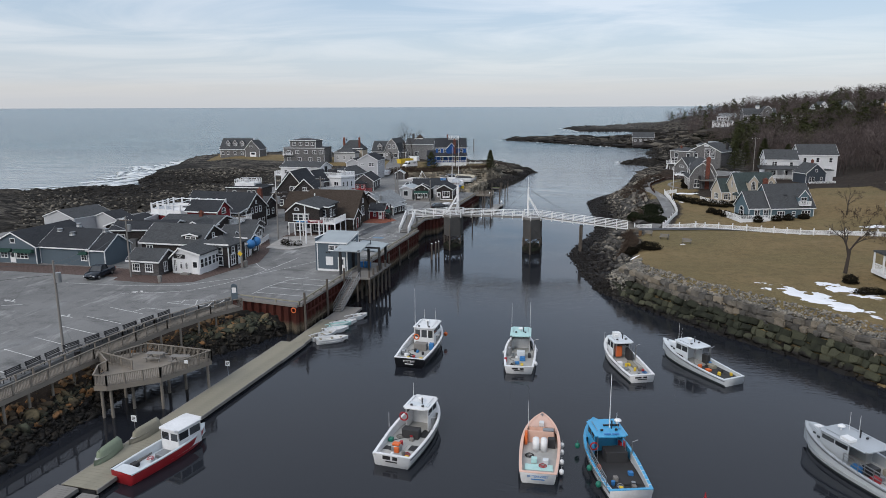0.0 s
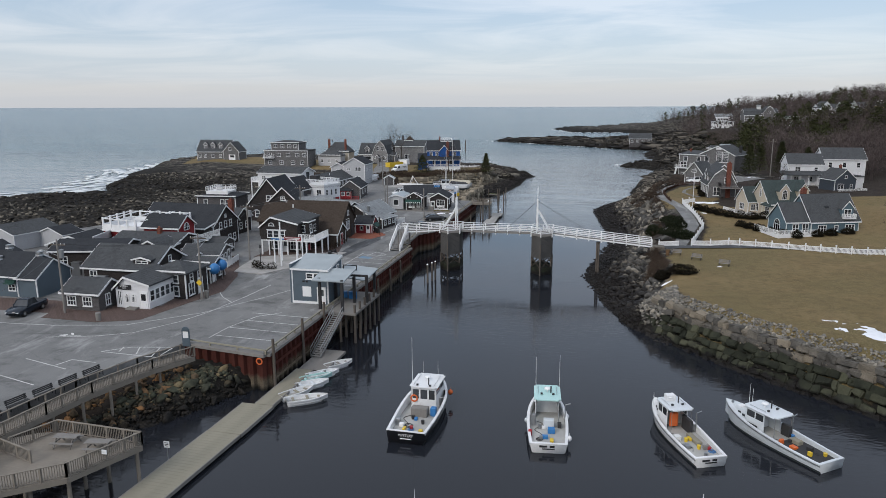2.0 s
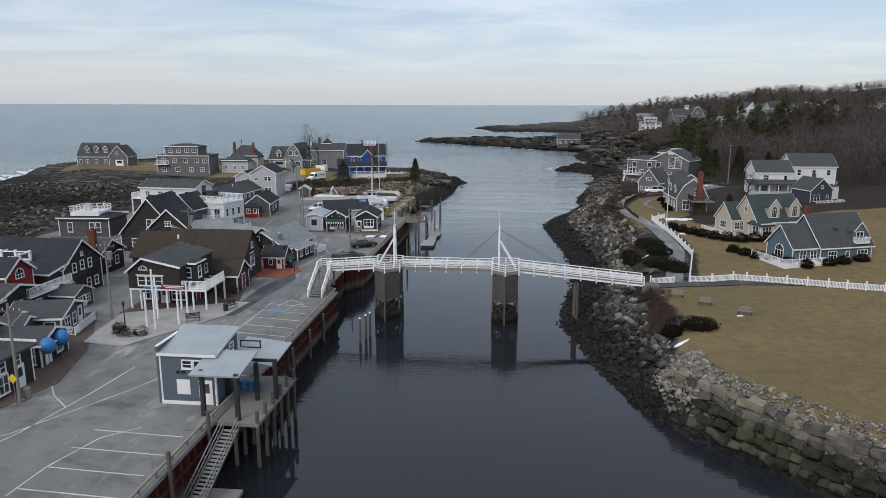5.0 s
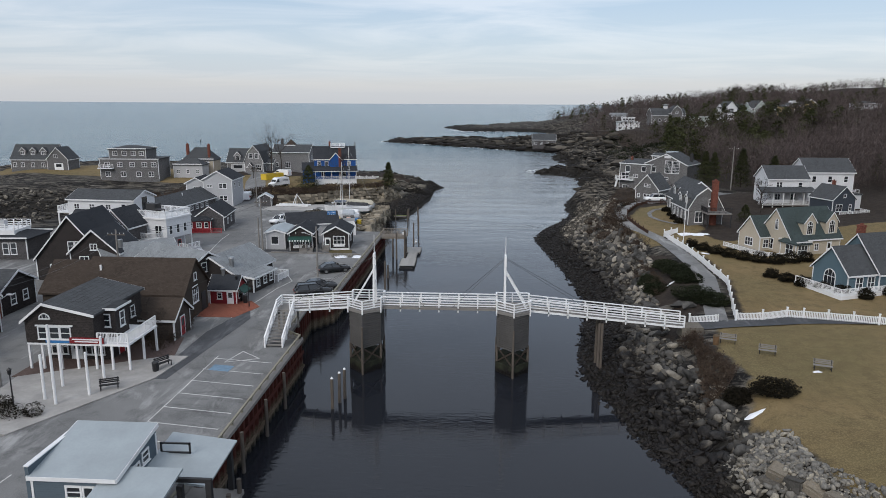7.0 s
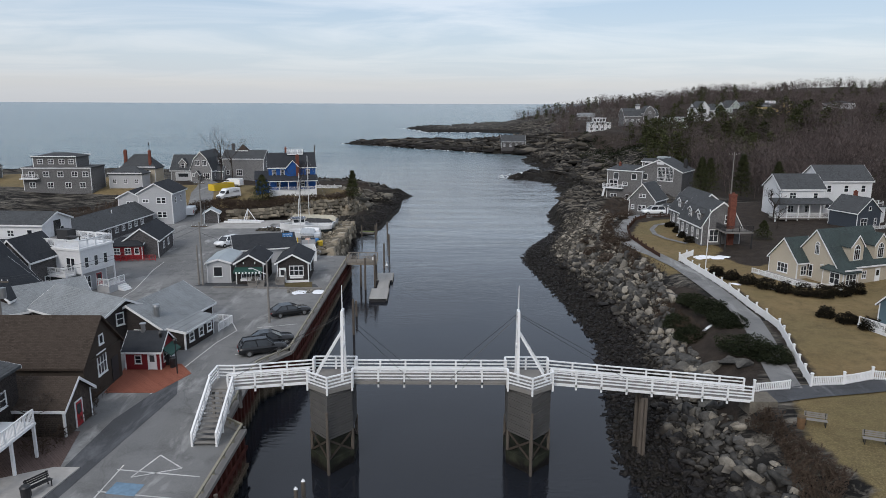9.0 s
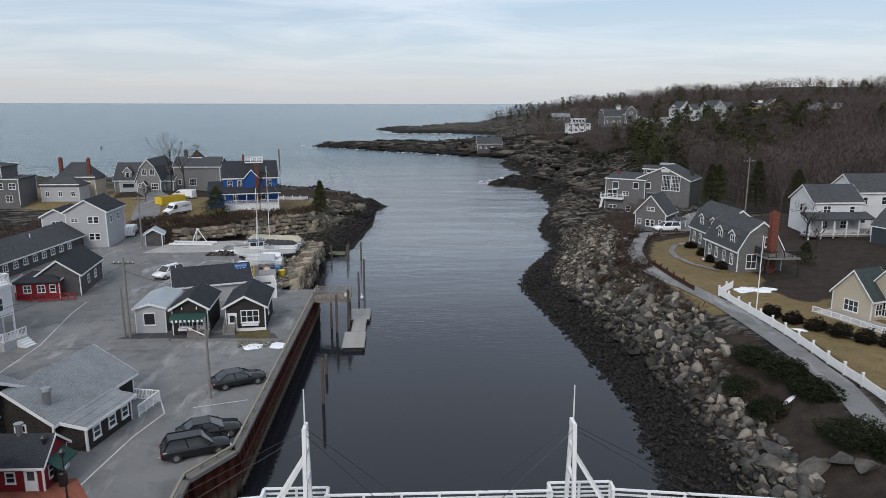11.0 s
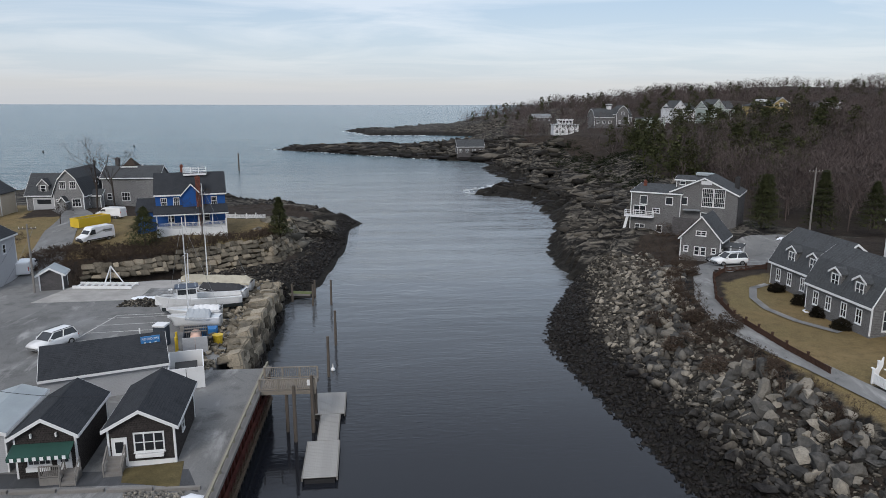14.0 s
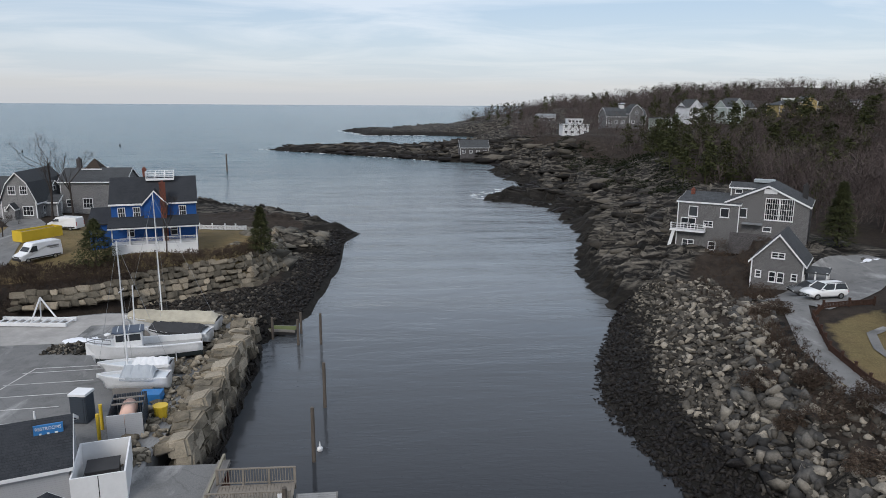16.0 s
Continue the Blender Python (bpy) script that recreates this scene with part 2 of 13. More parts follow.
m_barn = wood("dark_barn_boards", (0.04, 0.033, 0.028), (0.075, 0.062, 0.052), 2)
m_bark = wood("bark", (0.042, 0.035, 0.031), (0.075, 0.063, 0.056), 2)
m_brick = shingle_wall("red_brick", (0.16, 0.06, 0.045), (0.21, 0.085, 0.062), 0.07)
m_brickpave = shingle_wall("brick_paving", (0.088, 0.064, 0.058), (0.12, 0.088, 0.078), 0.1)
m_brickbright = shingle_wall("bright_brick_paving", (0.19, 0.068, 0.045), (0.24, 0.092, 0.062), 0.1)
m_red = paint("red_paint", (0.34, 0.018, 0.025), 0.45, 0.2)
m_orange = paint("orange_plastic", (0.62, 0.13, 0.03), 0.5, 0.15)
m_yellow = paint("yellow_paint", (0.62, 0.43, 0.03), 0.5, 0.15)
m_bluemark = paint("worn_blue_marking", (0.16, 0.26, 0.36), 0.8, 0.5, 0.0, 4.0)
m_blue = paint("blue_paint", (0.03, 0.17, 0.42), 0.5, 0.15)
m_awning = paint("green_canvas", (0.012, 0.058, 0.045), 0.8, 0.25)
m_concrete = paint("concrete", (0.34, 0.33, 0.315), 0.85, 0.3, 0.0, 3.0)
m_line = paint("road_marking", (0.55, 0.55, 0.54), 0.8, 0.45, 0.0, 4.0)
m_snow = paint("old_snow", (0.78, 0.8, 0.84), 0.6, 0.12, 0.0, 3.0)


def glass_material():
    N = Nodes("window_glass")
    v = N.coords()
    col = N.mix(N.ramp(N.random(), (0.3, 0.0), (0.9, 0.6)), (0.018, 0.021, 0.025), (0.09, 0.10, 0.11))
    col = N.mix(N.ramp(N.noise(1.3, v, 2.0), (0.4, 0.0), (0.7, 0.4)), col, (0.012, 0.013, 0.015))
    return N.done(col, 0.08, spec=0.6)


m_glass = glass_material()


def asphalt_material(name, base, light):
    N = Nodes(name)
    v = N.coords((1, 1, 1), True)
    big = N.noise(0.07, v, 5.0, 0.6)
    mid = N.noise(0.45, v, 5.0, 0.6)
    fine = N.noise(18.0, v, 2.0)
    col = N.mix(N.ramp(big, (0.35, 0.0), (0.65, 1.0)), base, light)
    col = N.mix(N.ramp(mid, (0.50, 0.0), (0.70, 0.6)), col, scaled(base, 0.5))
    col = N.mix(N.ramp(fine, (0.4, 0.0), (0.75, 0.5)), col, scaled(light, 1.3))
    wander = N.math("MULTIPLY", N.noise(0.5, v, 4.0), 3.0)
    pv = N.xyz(v)
    crack = N.voronoi(0.10, N.join(N.math("ADD", pv[0], wander), N.math("SUBTRACT", pv[1], wander)), "DISTANCE_TO_EDGE")
    col = N.mix(N.ramp(crack, (0.0, 0.3), (0.005, 0.0)), col, scaled(base, 0.4))
    salt = N.noise(0.22, N.coords((1.6, 0.45, 1), True), 6.0, 0.7, 0.5)
    col = N.mix(N.ramp(salt, (0.54, 0.0), (0.70, 0.7)), col, scaled(light, 2.0))
    tar = N.noise(0.16, N.coords((0.5, 1.5, 1), True), 6.0, 0.7, 0.6)
    col = N.mix(N.ramp(tar, (0.57, 0.0), (0.66, 0.55)), col, scaled(base, 0.55))
    damp = N.ramp(N.noise(0.13, N.coords((1, 0.4, 1), True), 4.0), (0.58, 0.85), (0.68, 0.5))
    N.bump(fine, 0.15, 0.01)
    return N.done(col, damp, spec=0.15)


m_asphalt = asphalt_material("asphalt", (0.125, 0.126, 0.126), (0.190, 0.191, 0.189))
m_asphalt_new = asphalt_material("dark_asphalt", (0.05, 0.053, 0.058), (0.075, 0.078, 0.084))


def water_material():
    N = Nodes("sea_water")
    v = N.coords((1, 1, 1), True)
    p = N.xyz(v)
    # ripples in the sheltered cove, longer swell and chop out at sea
    sea = N.ramp(N.math("DIVIDE", p[1], 900.0), (0.20, 0.0), (0.46, 1.0))
    rip = N.noise(1.3, N.coords((0.5, 1.7, 1), True), 3.0, 0.6, 0.5)
    gust = N.ramp(N.noise(0.03, N.coords((0.7, 1.2, 1), True), 3.0), (0.42, 0.06), (0.7, 0.75))
    swell = N.noise(0.085, N.coords((0.42, 1.35, 1), True), 7.0, 0.62, 0.4)
    h = N.math("ADD", N.math("MULTIPLY", N.math("MULTIPLY", rip, gust), 0.062), N.math("MULTIPLY", N.math("MULTIPLY", swell, sea), 1.9))
    N.bump(h, 1.0, 1.0)
    # sky reflection painted into the colour where the cove opens; open sea deep green-blue
    mouth_sheen = N.ramp(N.math("DIVIDE", p[1], 900.0), (0.205, 0.0), (0.285, 1.0))
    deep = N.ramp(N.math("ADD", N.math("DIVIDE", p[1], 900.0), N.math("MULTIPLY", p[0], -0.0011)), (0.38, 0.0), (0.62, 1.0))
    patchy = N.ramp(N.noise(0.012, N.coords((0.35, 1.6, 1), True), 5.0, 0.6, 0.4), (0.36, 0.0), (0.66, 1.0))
    col = N.mix(mouth_sheen, (0.0132, 0.0150, 0.0195), N.mix(patchy, (0.125, 0.138, 0.148), (0.155, 0.167, 0.176)))
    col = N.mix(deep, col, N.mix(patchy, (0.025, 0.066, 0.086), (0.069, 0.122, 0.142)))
    # whitecaps torn along the crests
    caps = N.math("MULTIPLY", N.ramp(N.noise(0.05, N.coords((0.3, 1.5, 1), True), 6.0, 0.7, 0.6), (0.70, 0.0), (0.76, 0.75)), N.math("MULTIPLY", sea, deep))
    col = N.mix(caps, col, (0.62, 0.66, 0.68))
    rough = N.ramp(sea, (0.0, 0.025), (1.0, 0.2))
    N.b.inputs["IOR"].default_value = 1.333
    return N.done(col, rough, spec=0.5)


m_water = water_material()


def ground_material():
    N = Nodes("land")
    v = N.coords((1, 1, 1), True)
    z = N.xyz(v)[2]
    big, mid, fine = N.noise(0.09, v, 5.0), N.noise(0.8, v, 6.0, 0.65), N.noise(9.0, v, 4.0, 0.7)
    blade = N.noise(30.0, N.coords((1, 1, 1), True), 2.0)
    lawn = N.mix(N.ramp(big, (0.35, 0.0), (0.68, 1.0)), (0.150, 0.106, 0.052), (0.195, 0.143, 0.074))
    lawn = N.mix(N.ramp(N.noise(0.035, N.coords((1, 1.8, 1), True), 4.0, 0.6), (0.42, 0.0), (0.62, 0.8)), lawn, (0.112, 0.096, 0.046))
    lawn = N.mix(N.ramp(mid, (0.42, 0.0), (0.72, 0.9)), lawn, (0.088, 0.068, 0.035))
    lawn = N.mix(N.ramp(fine, (0.45, 0.0), (0.75, 0.7)), lawn, (0.30, 0.235, 0.125))
    litter = N.mix(N.ramp(mid, (0.35, 0.0), (0.7, 1.0)), (0.022, 0.018, 0.016), (0.047, 0.038, 0.031))
    litter = N.mix(N.ramp(fine, (0.5, 0.0), (0.8, 0.5)), litter, (0.09, 0.07, 0.05))
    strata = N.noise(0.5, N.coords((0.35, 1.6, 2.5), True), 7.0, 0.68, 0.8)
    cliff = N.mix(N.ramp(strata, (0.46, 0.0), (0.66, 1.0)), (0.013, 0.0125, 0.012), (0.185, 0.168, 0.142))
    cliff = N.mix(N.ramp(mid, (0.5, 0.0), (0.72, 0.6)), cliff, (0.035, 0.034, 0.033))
    wl_ = N.math("ADD", z, N.math("MULTIPLY", N.math("SUBTRACT", mid, 0.5), 2.2))
    wet = N.ramp(N.math("DIVIDE", wl_, 4.0), (0.50, 1.0), (0.84, 0.0))
    cliff = N.mix(N.math("MULTIPLY", wet, 0.9), cliff, N.mix(fine, (0.007, 0.007, 0.007), (0.022, 0.02, 0.017)))
    edge = N.math("MULTIPLY", N.math("SUBTRACT", N.noise(0.6, v, 5.0), 0.5), 0.7)
    g = N.ramp(N.math("ADD", N.attr("grass"), edge), (0.4, 0.0), (0.6, 1.0))
    w = N.ramp(N.math("ADD", N.attr("wood"), edge), (0.4, 0.0), (0.6, 1.0))
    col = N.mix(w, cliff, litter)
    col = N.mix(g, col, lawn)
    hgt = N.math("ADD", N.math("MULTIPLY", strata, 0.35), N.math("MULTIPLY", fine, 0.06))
    flat = N.math("ADD", N.math("MULTIPLY", blade, 0.03), N.math("MULTIPLY", fine, 0.03))
    soft = N.n.new("ShaderNodeMix")
    N.put(soft.inputs["Factor"], N.math("MAXIMUM", g, w))
    N.put(soft.inputs["A"], hgt)
    N.put(soft.inputs["B"], flat)
    N.bump(soft.outputs["Result"], 0.9, 1.0)
    return N.done(col, 0.9, spec=0.1)


m_ground = ground_material()
m_riprap = rock("riprap_stone", (0.024, 0.023, 0.021), (0.070, 0.065, 0.057), (0.26, 0.235, 0.195), 1.0, True, 2.1)
m_tanrip = rock("tan_riprap", (0.045, 0.041, 0.036), (0.125, 0.115, 0.099), (0.36, 0.325, 0.27), 1.0, True, 1.5)
m_boulder = rock("dry_boulder", (0.045, 0.045, 0.044), (0.125, 0.120, 0.112), (0.33, 0.30, 0.25), 1.0, True, 2.6)
m_granite = rock("granite_block", (0.07, 0.067, 0.062), (0.15, 0.141, 0.126), (0.25, 0.215, 0.165), 1.0, True, 2.0)
m_weedrock = rock("weedy_block", (0.020, 0.022, 0.017), (0.046, 0.050, 0.035), (0.085, 0.087, 0.058), 1.0, True, 0.7)
m_rubble = rock("pale_rubble", (0.13, 0.125, 0.115), (0.23, 0.22, 0.20), (0.36, 0.33, 0.27), 1.0, True, 1.2)
m_tanblock = rock("tan_quarry_stone", (0.11, 0.098, 0.077), (0.24, 0.208, 0.158), (0.42, 0.37, 0.29), 1.0, True, 1.9)
m_ledge = rock("ledge_rock", (0.012, 0.0115, 0.011), (0.050, 0.046, 0.041), (0.15, 0.136, 0.115), 0.6, True, 2.3)
m_foam = paint("sea_foam", (0.70, 0.74, 0.76), 0.9, 0.25, 0.0, 2.0)
m_revet = rock("revetment_stone", (0.085, 0.076, 0.060), (0.19, 0.168, 0.132), (0.36, 0.31, 0.235), 1.0, True, 0.9)
m_outcrop = rock("dry_bedrock", (0.085, 0.080, 0.068), (0.175, 0.163, 0.138), (0.27, 0.245, 0.20), 0.6, True, 0.9)
m_rustrock = rock("rusty_stone", (0.075, 0.062, 0.046), (0.14, 0.10, 0.062), (0.26, 0.135, 0.06), 1.0, True, 1.0)
m_bankstone = rock("harbour_bank_stone", (0.040, 0.043, 0.033), (0.085, 0.090, 0.064), (0.19, 0.15, 0.088), 1.0, True, 1.5)


def rust_material():
    N = Nodes("rusty_sheet_steel")
    v = N.coords((1, 1, 1), True)
    z = N.xyz(v)[2]
    a, f = N.noise(0.8, N.coords((1, 1, 0.25), True), 6.0, 0.6), N.noise(8.0, v, 4.0)
    col = N.mix(N.ramp(a, (0.3, 0.0), (0.7, 1.0)), (0.042, 0.013, 0.011), (0.08, 0.028, 0.021))
    zz = N.math("ADD", z, N.math("MULTIPLY", a, 0.9))
    low = N.ramp(N.math("DIVIDE", zz, 4.0), (0.36, 1.0), (0.52, 0.0))
    pale = N.mix(N.ramp(f, (0.4, 0.0), (0.7, 1.0)), (0.085, 0.068, 0.05), (0.16, 0.135, 0.10))
    col = N.mix(low, col, pale)
    foot = N.ramp(N.math("DIVIDE", zz, 4.0), (0.14, 1.0), (0.26, 0.0))
    col = N.mix(foot, col, (0.018, 0.018, 0.016))
    N.bump(f, 0.3, 0.02)
    return N.done(col, 0.8, spec=0.1)


m_rust = rust_material()


def twig_material(name, c, c2):
    N = Nodes(name)
    r = N.math("FRACT", N.math("ADD", N.island(), N.random()))
    col = N.mix(r, c, c2)
    col = N.mix(N.ramp(N.noise(0.12, N.coords((1, 1, 1), True), 3.0), (0.4, 0.0), (0.65, 0.6)), col, scaled(c, 0.6))
    return N.done(col, 0.9, spec=0.05)


m_twig = twig_material("winter_twigs", (0.064, 0.051, 0.049), (0.135, 0.111, 0.105))
m_bramble = twig_material("brown_bramble", (0.052, 0.038, 0.030), (0.105, 0.080, 0.062))
m_needles = twig_material("pine_needles", (0.030, 0.037, 0.018), (0.080, 0.083, 0.038))
m_juniper = twig_material("juniper_needles", (0.013, 0.018, 0.010), (0.028, 0.031, 0.017))
m_hedge = twig_material("clipped_shrub_leaves", (0.012, 0.011, 0.008), (0.026, 0.022, 0.015))

# ---- building blocks ----
def link_mesh(name, bm, material, parent=None, label=""):
    me = bpy.data.meshes.new(name)
    bm.to_mesh(me)
    bm.free()
    me.materials.append(material)
    ob = new(name, me)
    if parent is not None:
        ob.parent = parent
    if label:
        ob["label"] = label
    return ob


def part(name, bm, material, parent, label=""):
    return link_mesh(name, bm, material, parent, label)


def shared(name, me, parent, m=None, label=""):
    """One more object on a mesh that exists already."""
    ob = new(name, me)
    ob.parent = parent
    if m is not None:
        ob.matrix_basis = m
    if label:
        ob["label"] = label
    return ob


def thing(name, label, category, x, y, z, rz=0, group="", kind=""):
    e = new(name)
    e.matrix_basis = pose(x, y, z, 0, 0, rz)
    return tagged(e, label, category, group, kind)


def mesh_of(name, verts, faces, material, smooth=False):
    me = bpy.data.meshes.new(name)
    me.from_pydata([tuple(v) for v in verts], [], faces)
    me.materials.append(material)
    if smooth:
        me.polygons.foreach_set("use_smooth", [True] * len(me.polygons))
    me.update()
    return me


def box(bm, x0, x1, y0, y1, z0, z1, m=None):
    vs = [bm.verts.new((x, y, z)) for z in (z0, z1) for y in (y0, y1) for x in (x0, x1)]
    for q in ((0, 2, 3, 1), (4, 5, 7, 6), (0, 1, 5, 4), (2, 6, 7, 3), (0, 4, 6, 2), (1, 3, 7, 5)):
        bm.faces.new([vs[k] for k in q])
    if m is not None:
        bmesh.ops.transform(bm, matrix=m, verts=vs)
    return vs


def boxes(*dims):
    bm = bmesh.new()
    for d in dims:
        box(bm, *d)
    return bm


def prism(bm, outline, z0, z1):
    """An upright prism on an outline, counter-clockwise from above."""
    lo = [bm.verts.new((x, y, z0)) for x, y in outline]
    hi = [bm.verts.new((x, y, z1)) for x, y in outline]
    n = len(outline)
    for k in range(n):
        bm.faces.new((lo[k], lo[(k + 1) % n], hi[(k + 1) % n], hi[k]))
    bm.faces.new(hi)
    bm.faces.new(lo[::-1])


def tube(bm, a, b, r0, r1=None, n=8):
    """A tapered rod from a to b."""
    r1 = r0 if r1 is None else r1
    a, b = Vector(a), Vector(b)
    q = (b - a).to_track_quat("Z", "Y")
    rings = []
    for p, r in ((a, r0), (b, r1)):
        rings.append([bm.verts.new(p + q @ Vector((r * math.cos(2 * math.pi * k / n), r * math.sin(2 * math.pi * k / n), 0))) for k in range(n)])
    for k in range(n):
        bm.faces.new((rings[0][k], rings[0][(k + 1) % n], rings[1][(k + 1) % n], rings[1][k]))
    bm.faces.new(rings[1])
    bm.faces.new(rings[0][::-1])


def beam(bm, a, b, w, h):
    """A square timber from a to b, h measured upright."""
    a, b = Vector(a), Vector(b)
    d = (b - a).normalized()
    s = d.cross(Vector((0, 0, 1)))
    s = Vector((1, 0, 0)) if s.length < 1e-4 else s.normalized()
    u = s.cross(d).normalized()
    vs = []
    for p in (a, b):
        for i, j in ((-1, -1), (1, -1), (1, 1), (-1, 1)):
            vs.append(bm.verts.new(p + s * (i * w / 2) + u * (j * h / 2)))
    for k in range(4):
        bm.faces.new((vs[k], vs[(k + 1) % 4], vs[4 + (k + 1) % 4], vs[4 + k]))
    bm.faces.new(vs[4:])
    bm.faces.new(vs[3::-1])


def ball(bm, x, y, z, rx, ry=None, rz=None, u=10, v=6):
    ry, rz = (rx if ry is None else ry), (rx if rz is None else rz)
    bmesh.ops.create_uvsphere(bm, u_segments=u, v_segments=v, radius=1, matrix=Matrix.Translation((x, y, z)) @ Matrix.Diagonal((rx, ry, rz, 1)))


def smooth(ob):
    ob.data.polygons.foreach_set("use_smooth", [True] * len(ob.data.polygons))
    return ob


def letters(name, text, size, m, material, parent):
    """Raised lettering in the built-in font, as a mesh."""
    cu = bpy.data.curves.new(name, "FONT")
    cu.body, cu.size, cu.extrude, cu.align_x, cu.align_y = text, size, 0.006, "CENTER", "CENTER"
    tmp = bpy.data.objects.new(name, cu)
    me = bpy.data.meshes.new_from_object(tmp)
    bpy.data.objects.remove(tmp)
    me.materials.clear()
    me.materials.append(material)
    ob = new(name, me)
    ob.parent, ob.matrix_basis = parent, m
    return ob


# ---- the lie of the land ----
SHORE_L = [(-60.0, -200.0), (-46.0, 0.0), (-46.5, 20.0), (-46.2, 40.0), (-46.6, 52.0), (-47.4, 60.0), (-46.4, 65.0), (-42.6, 70.5), (-40.6, 74.9), (-39.3, 76.9), (-38.9, 129.8), (-41.4, 131.5), (-41.9, 143.5), (-39.4, 147.6), (-38.4, 189.0), (-42.0, 190.0), (-41.1, 224.8),
           (-36.7, 235.5), (-34.3, 263.2), (-34.4, 282.7), (-31.8, 293.8), (-41.8, 305.5), (-53.6, 318.9), (-74.1, 338.3), (-105.1, 333.4), (-142.2, 339.0), (-182.1, 336.6), (-203.4, 318.7),
           (-202.7, 282.8), (-184.2, 244.6), (-164.8, 208.7), (-192.9, 185.9), (-257.2, 148.5), (-400.0, 50.0), (-400.0, -200.0)]
SHORE_R = [(80.0, -300.0), (60.0, 20.0), (40.0, 52.0), (27.3, 73.1), (22.8, 79.2), (15.1, 86.3), (9.0, 91.7), (2.9, 99.3), (-2.3, 107.3), (-5.2, 118.2), (-7.9, 131.1), (-7.4, 137.0), (-5.9, 145.8),
           (-3.8, 160.2), (-4.8, 176.7), (-7.1, 198.9), (-7.3, 207.8), (-4.9, 216.5), (3.7, 235.8), (3.9, 249.1), (6.2, 260.8), (17.0, 298.9), (16.0, 326.2), (1.5, 341.2), (6.1, 350.1), (20.9, 373.2), (14.6, 420.3),
           (26.1, 449.8), (0.7, 472.2), (-42.1, 508.6), (-91.6, 552.8), (-72.9, 574.6), (-3.4, 576.9), (47.9, 623.3), (71.3, 695.6), (11.8, 723.8), (-37.7, 725.6), (-62.5, 820.5), (-52.7, 857.7), (40.8, 875.1),
           (138.3, 1060.3), (600.0, 2400.0), (2500.0, 2400.0), (2500.0, -300.0)]
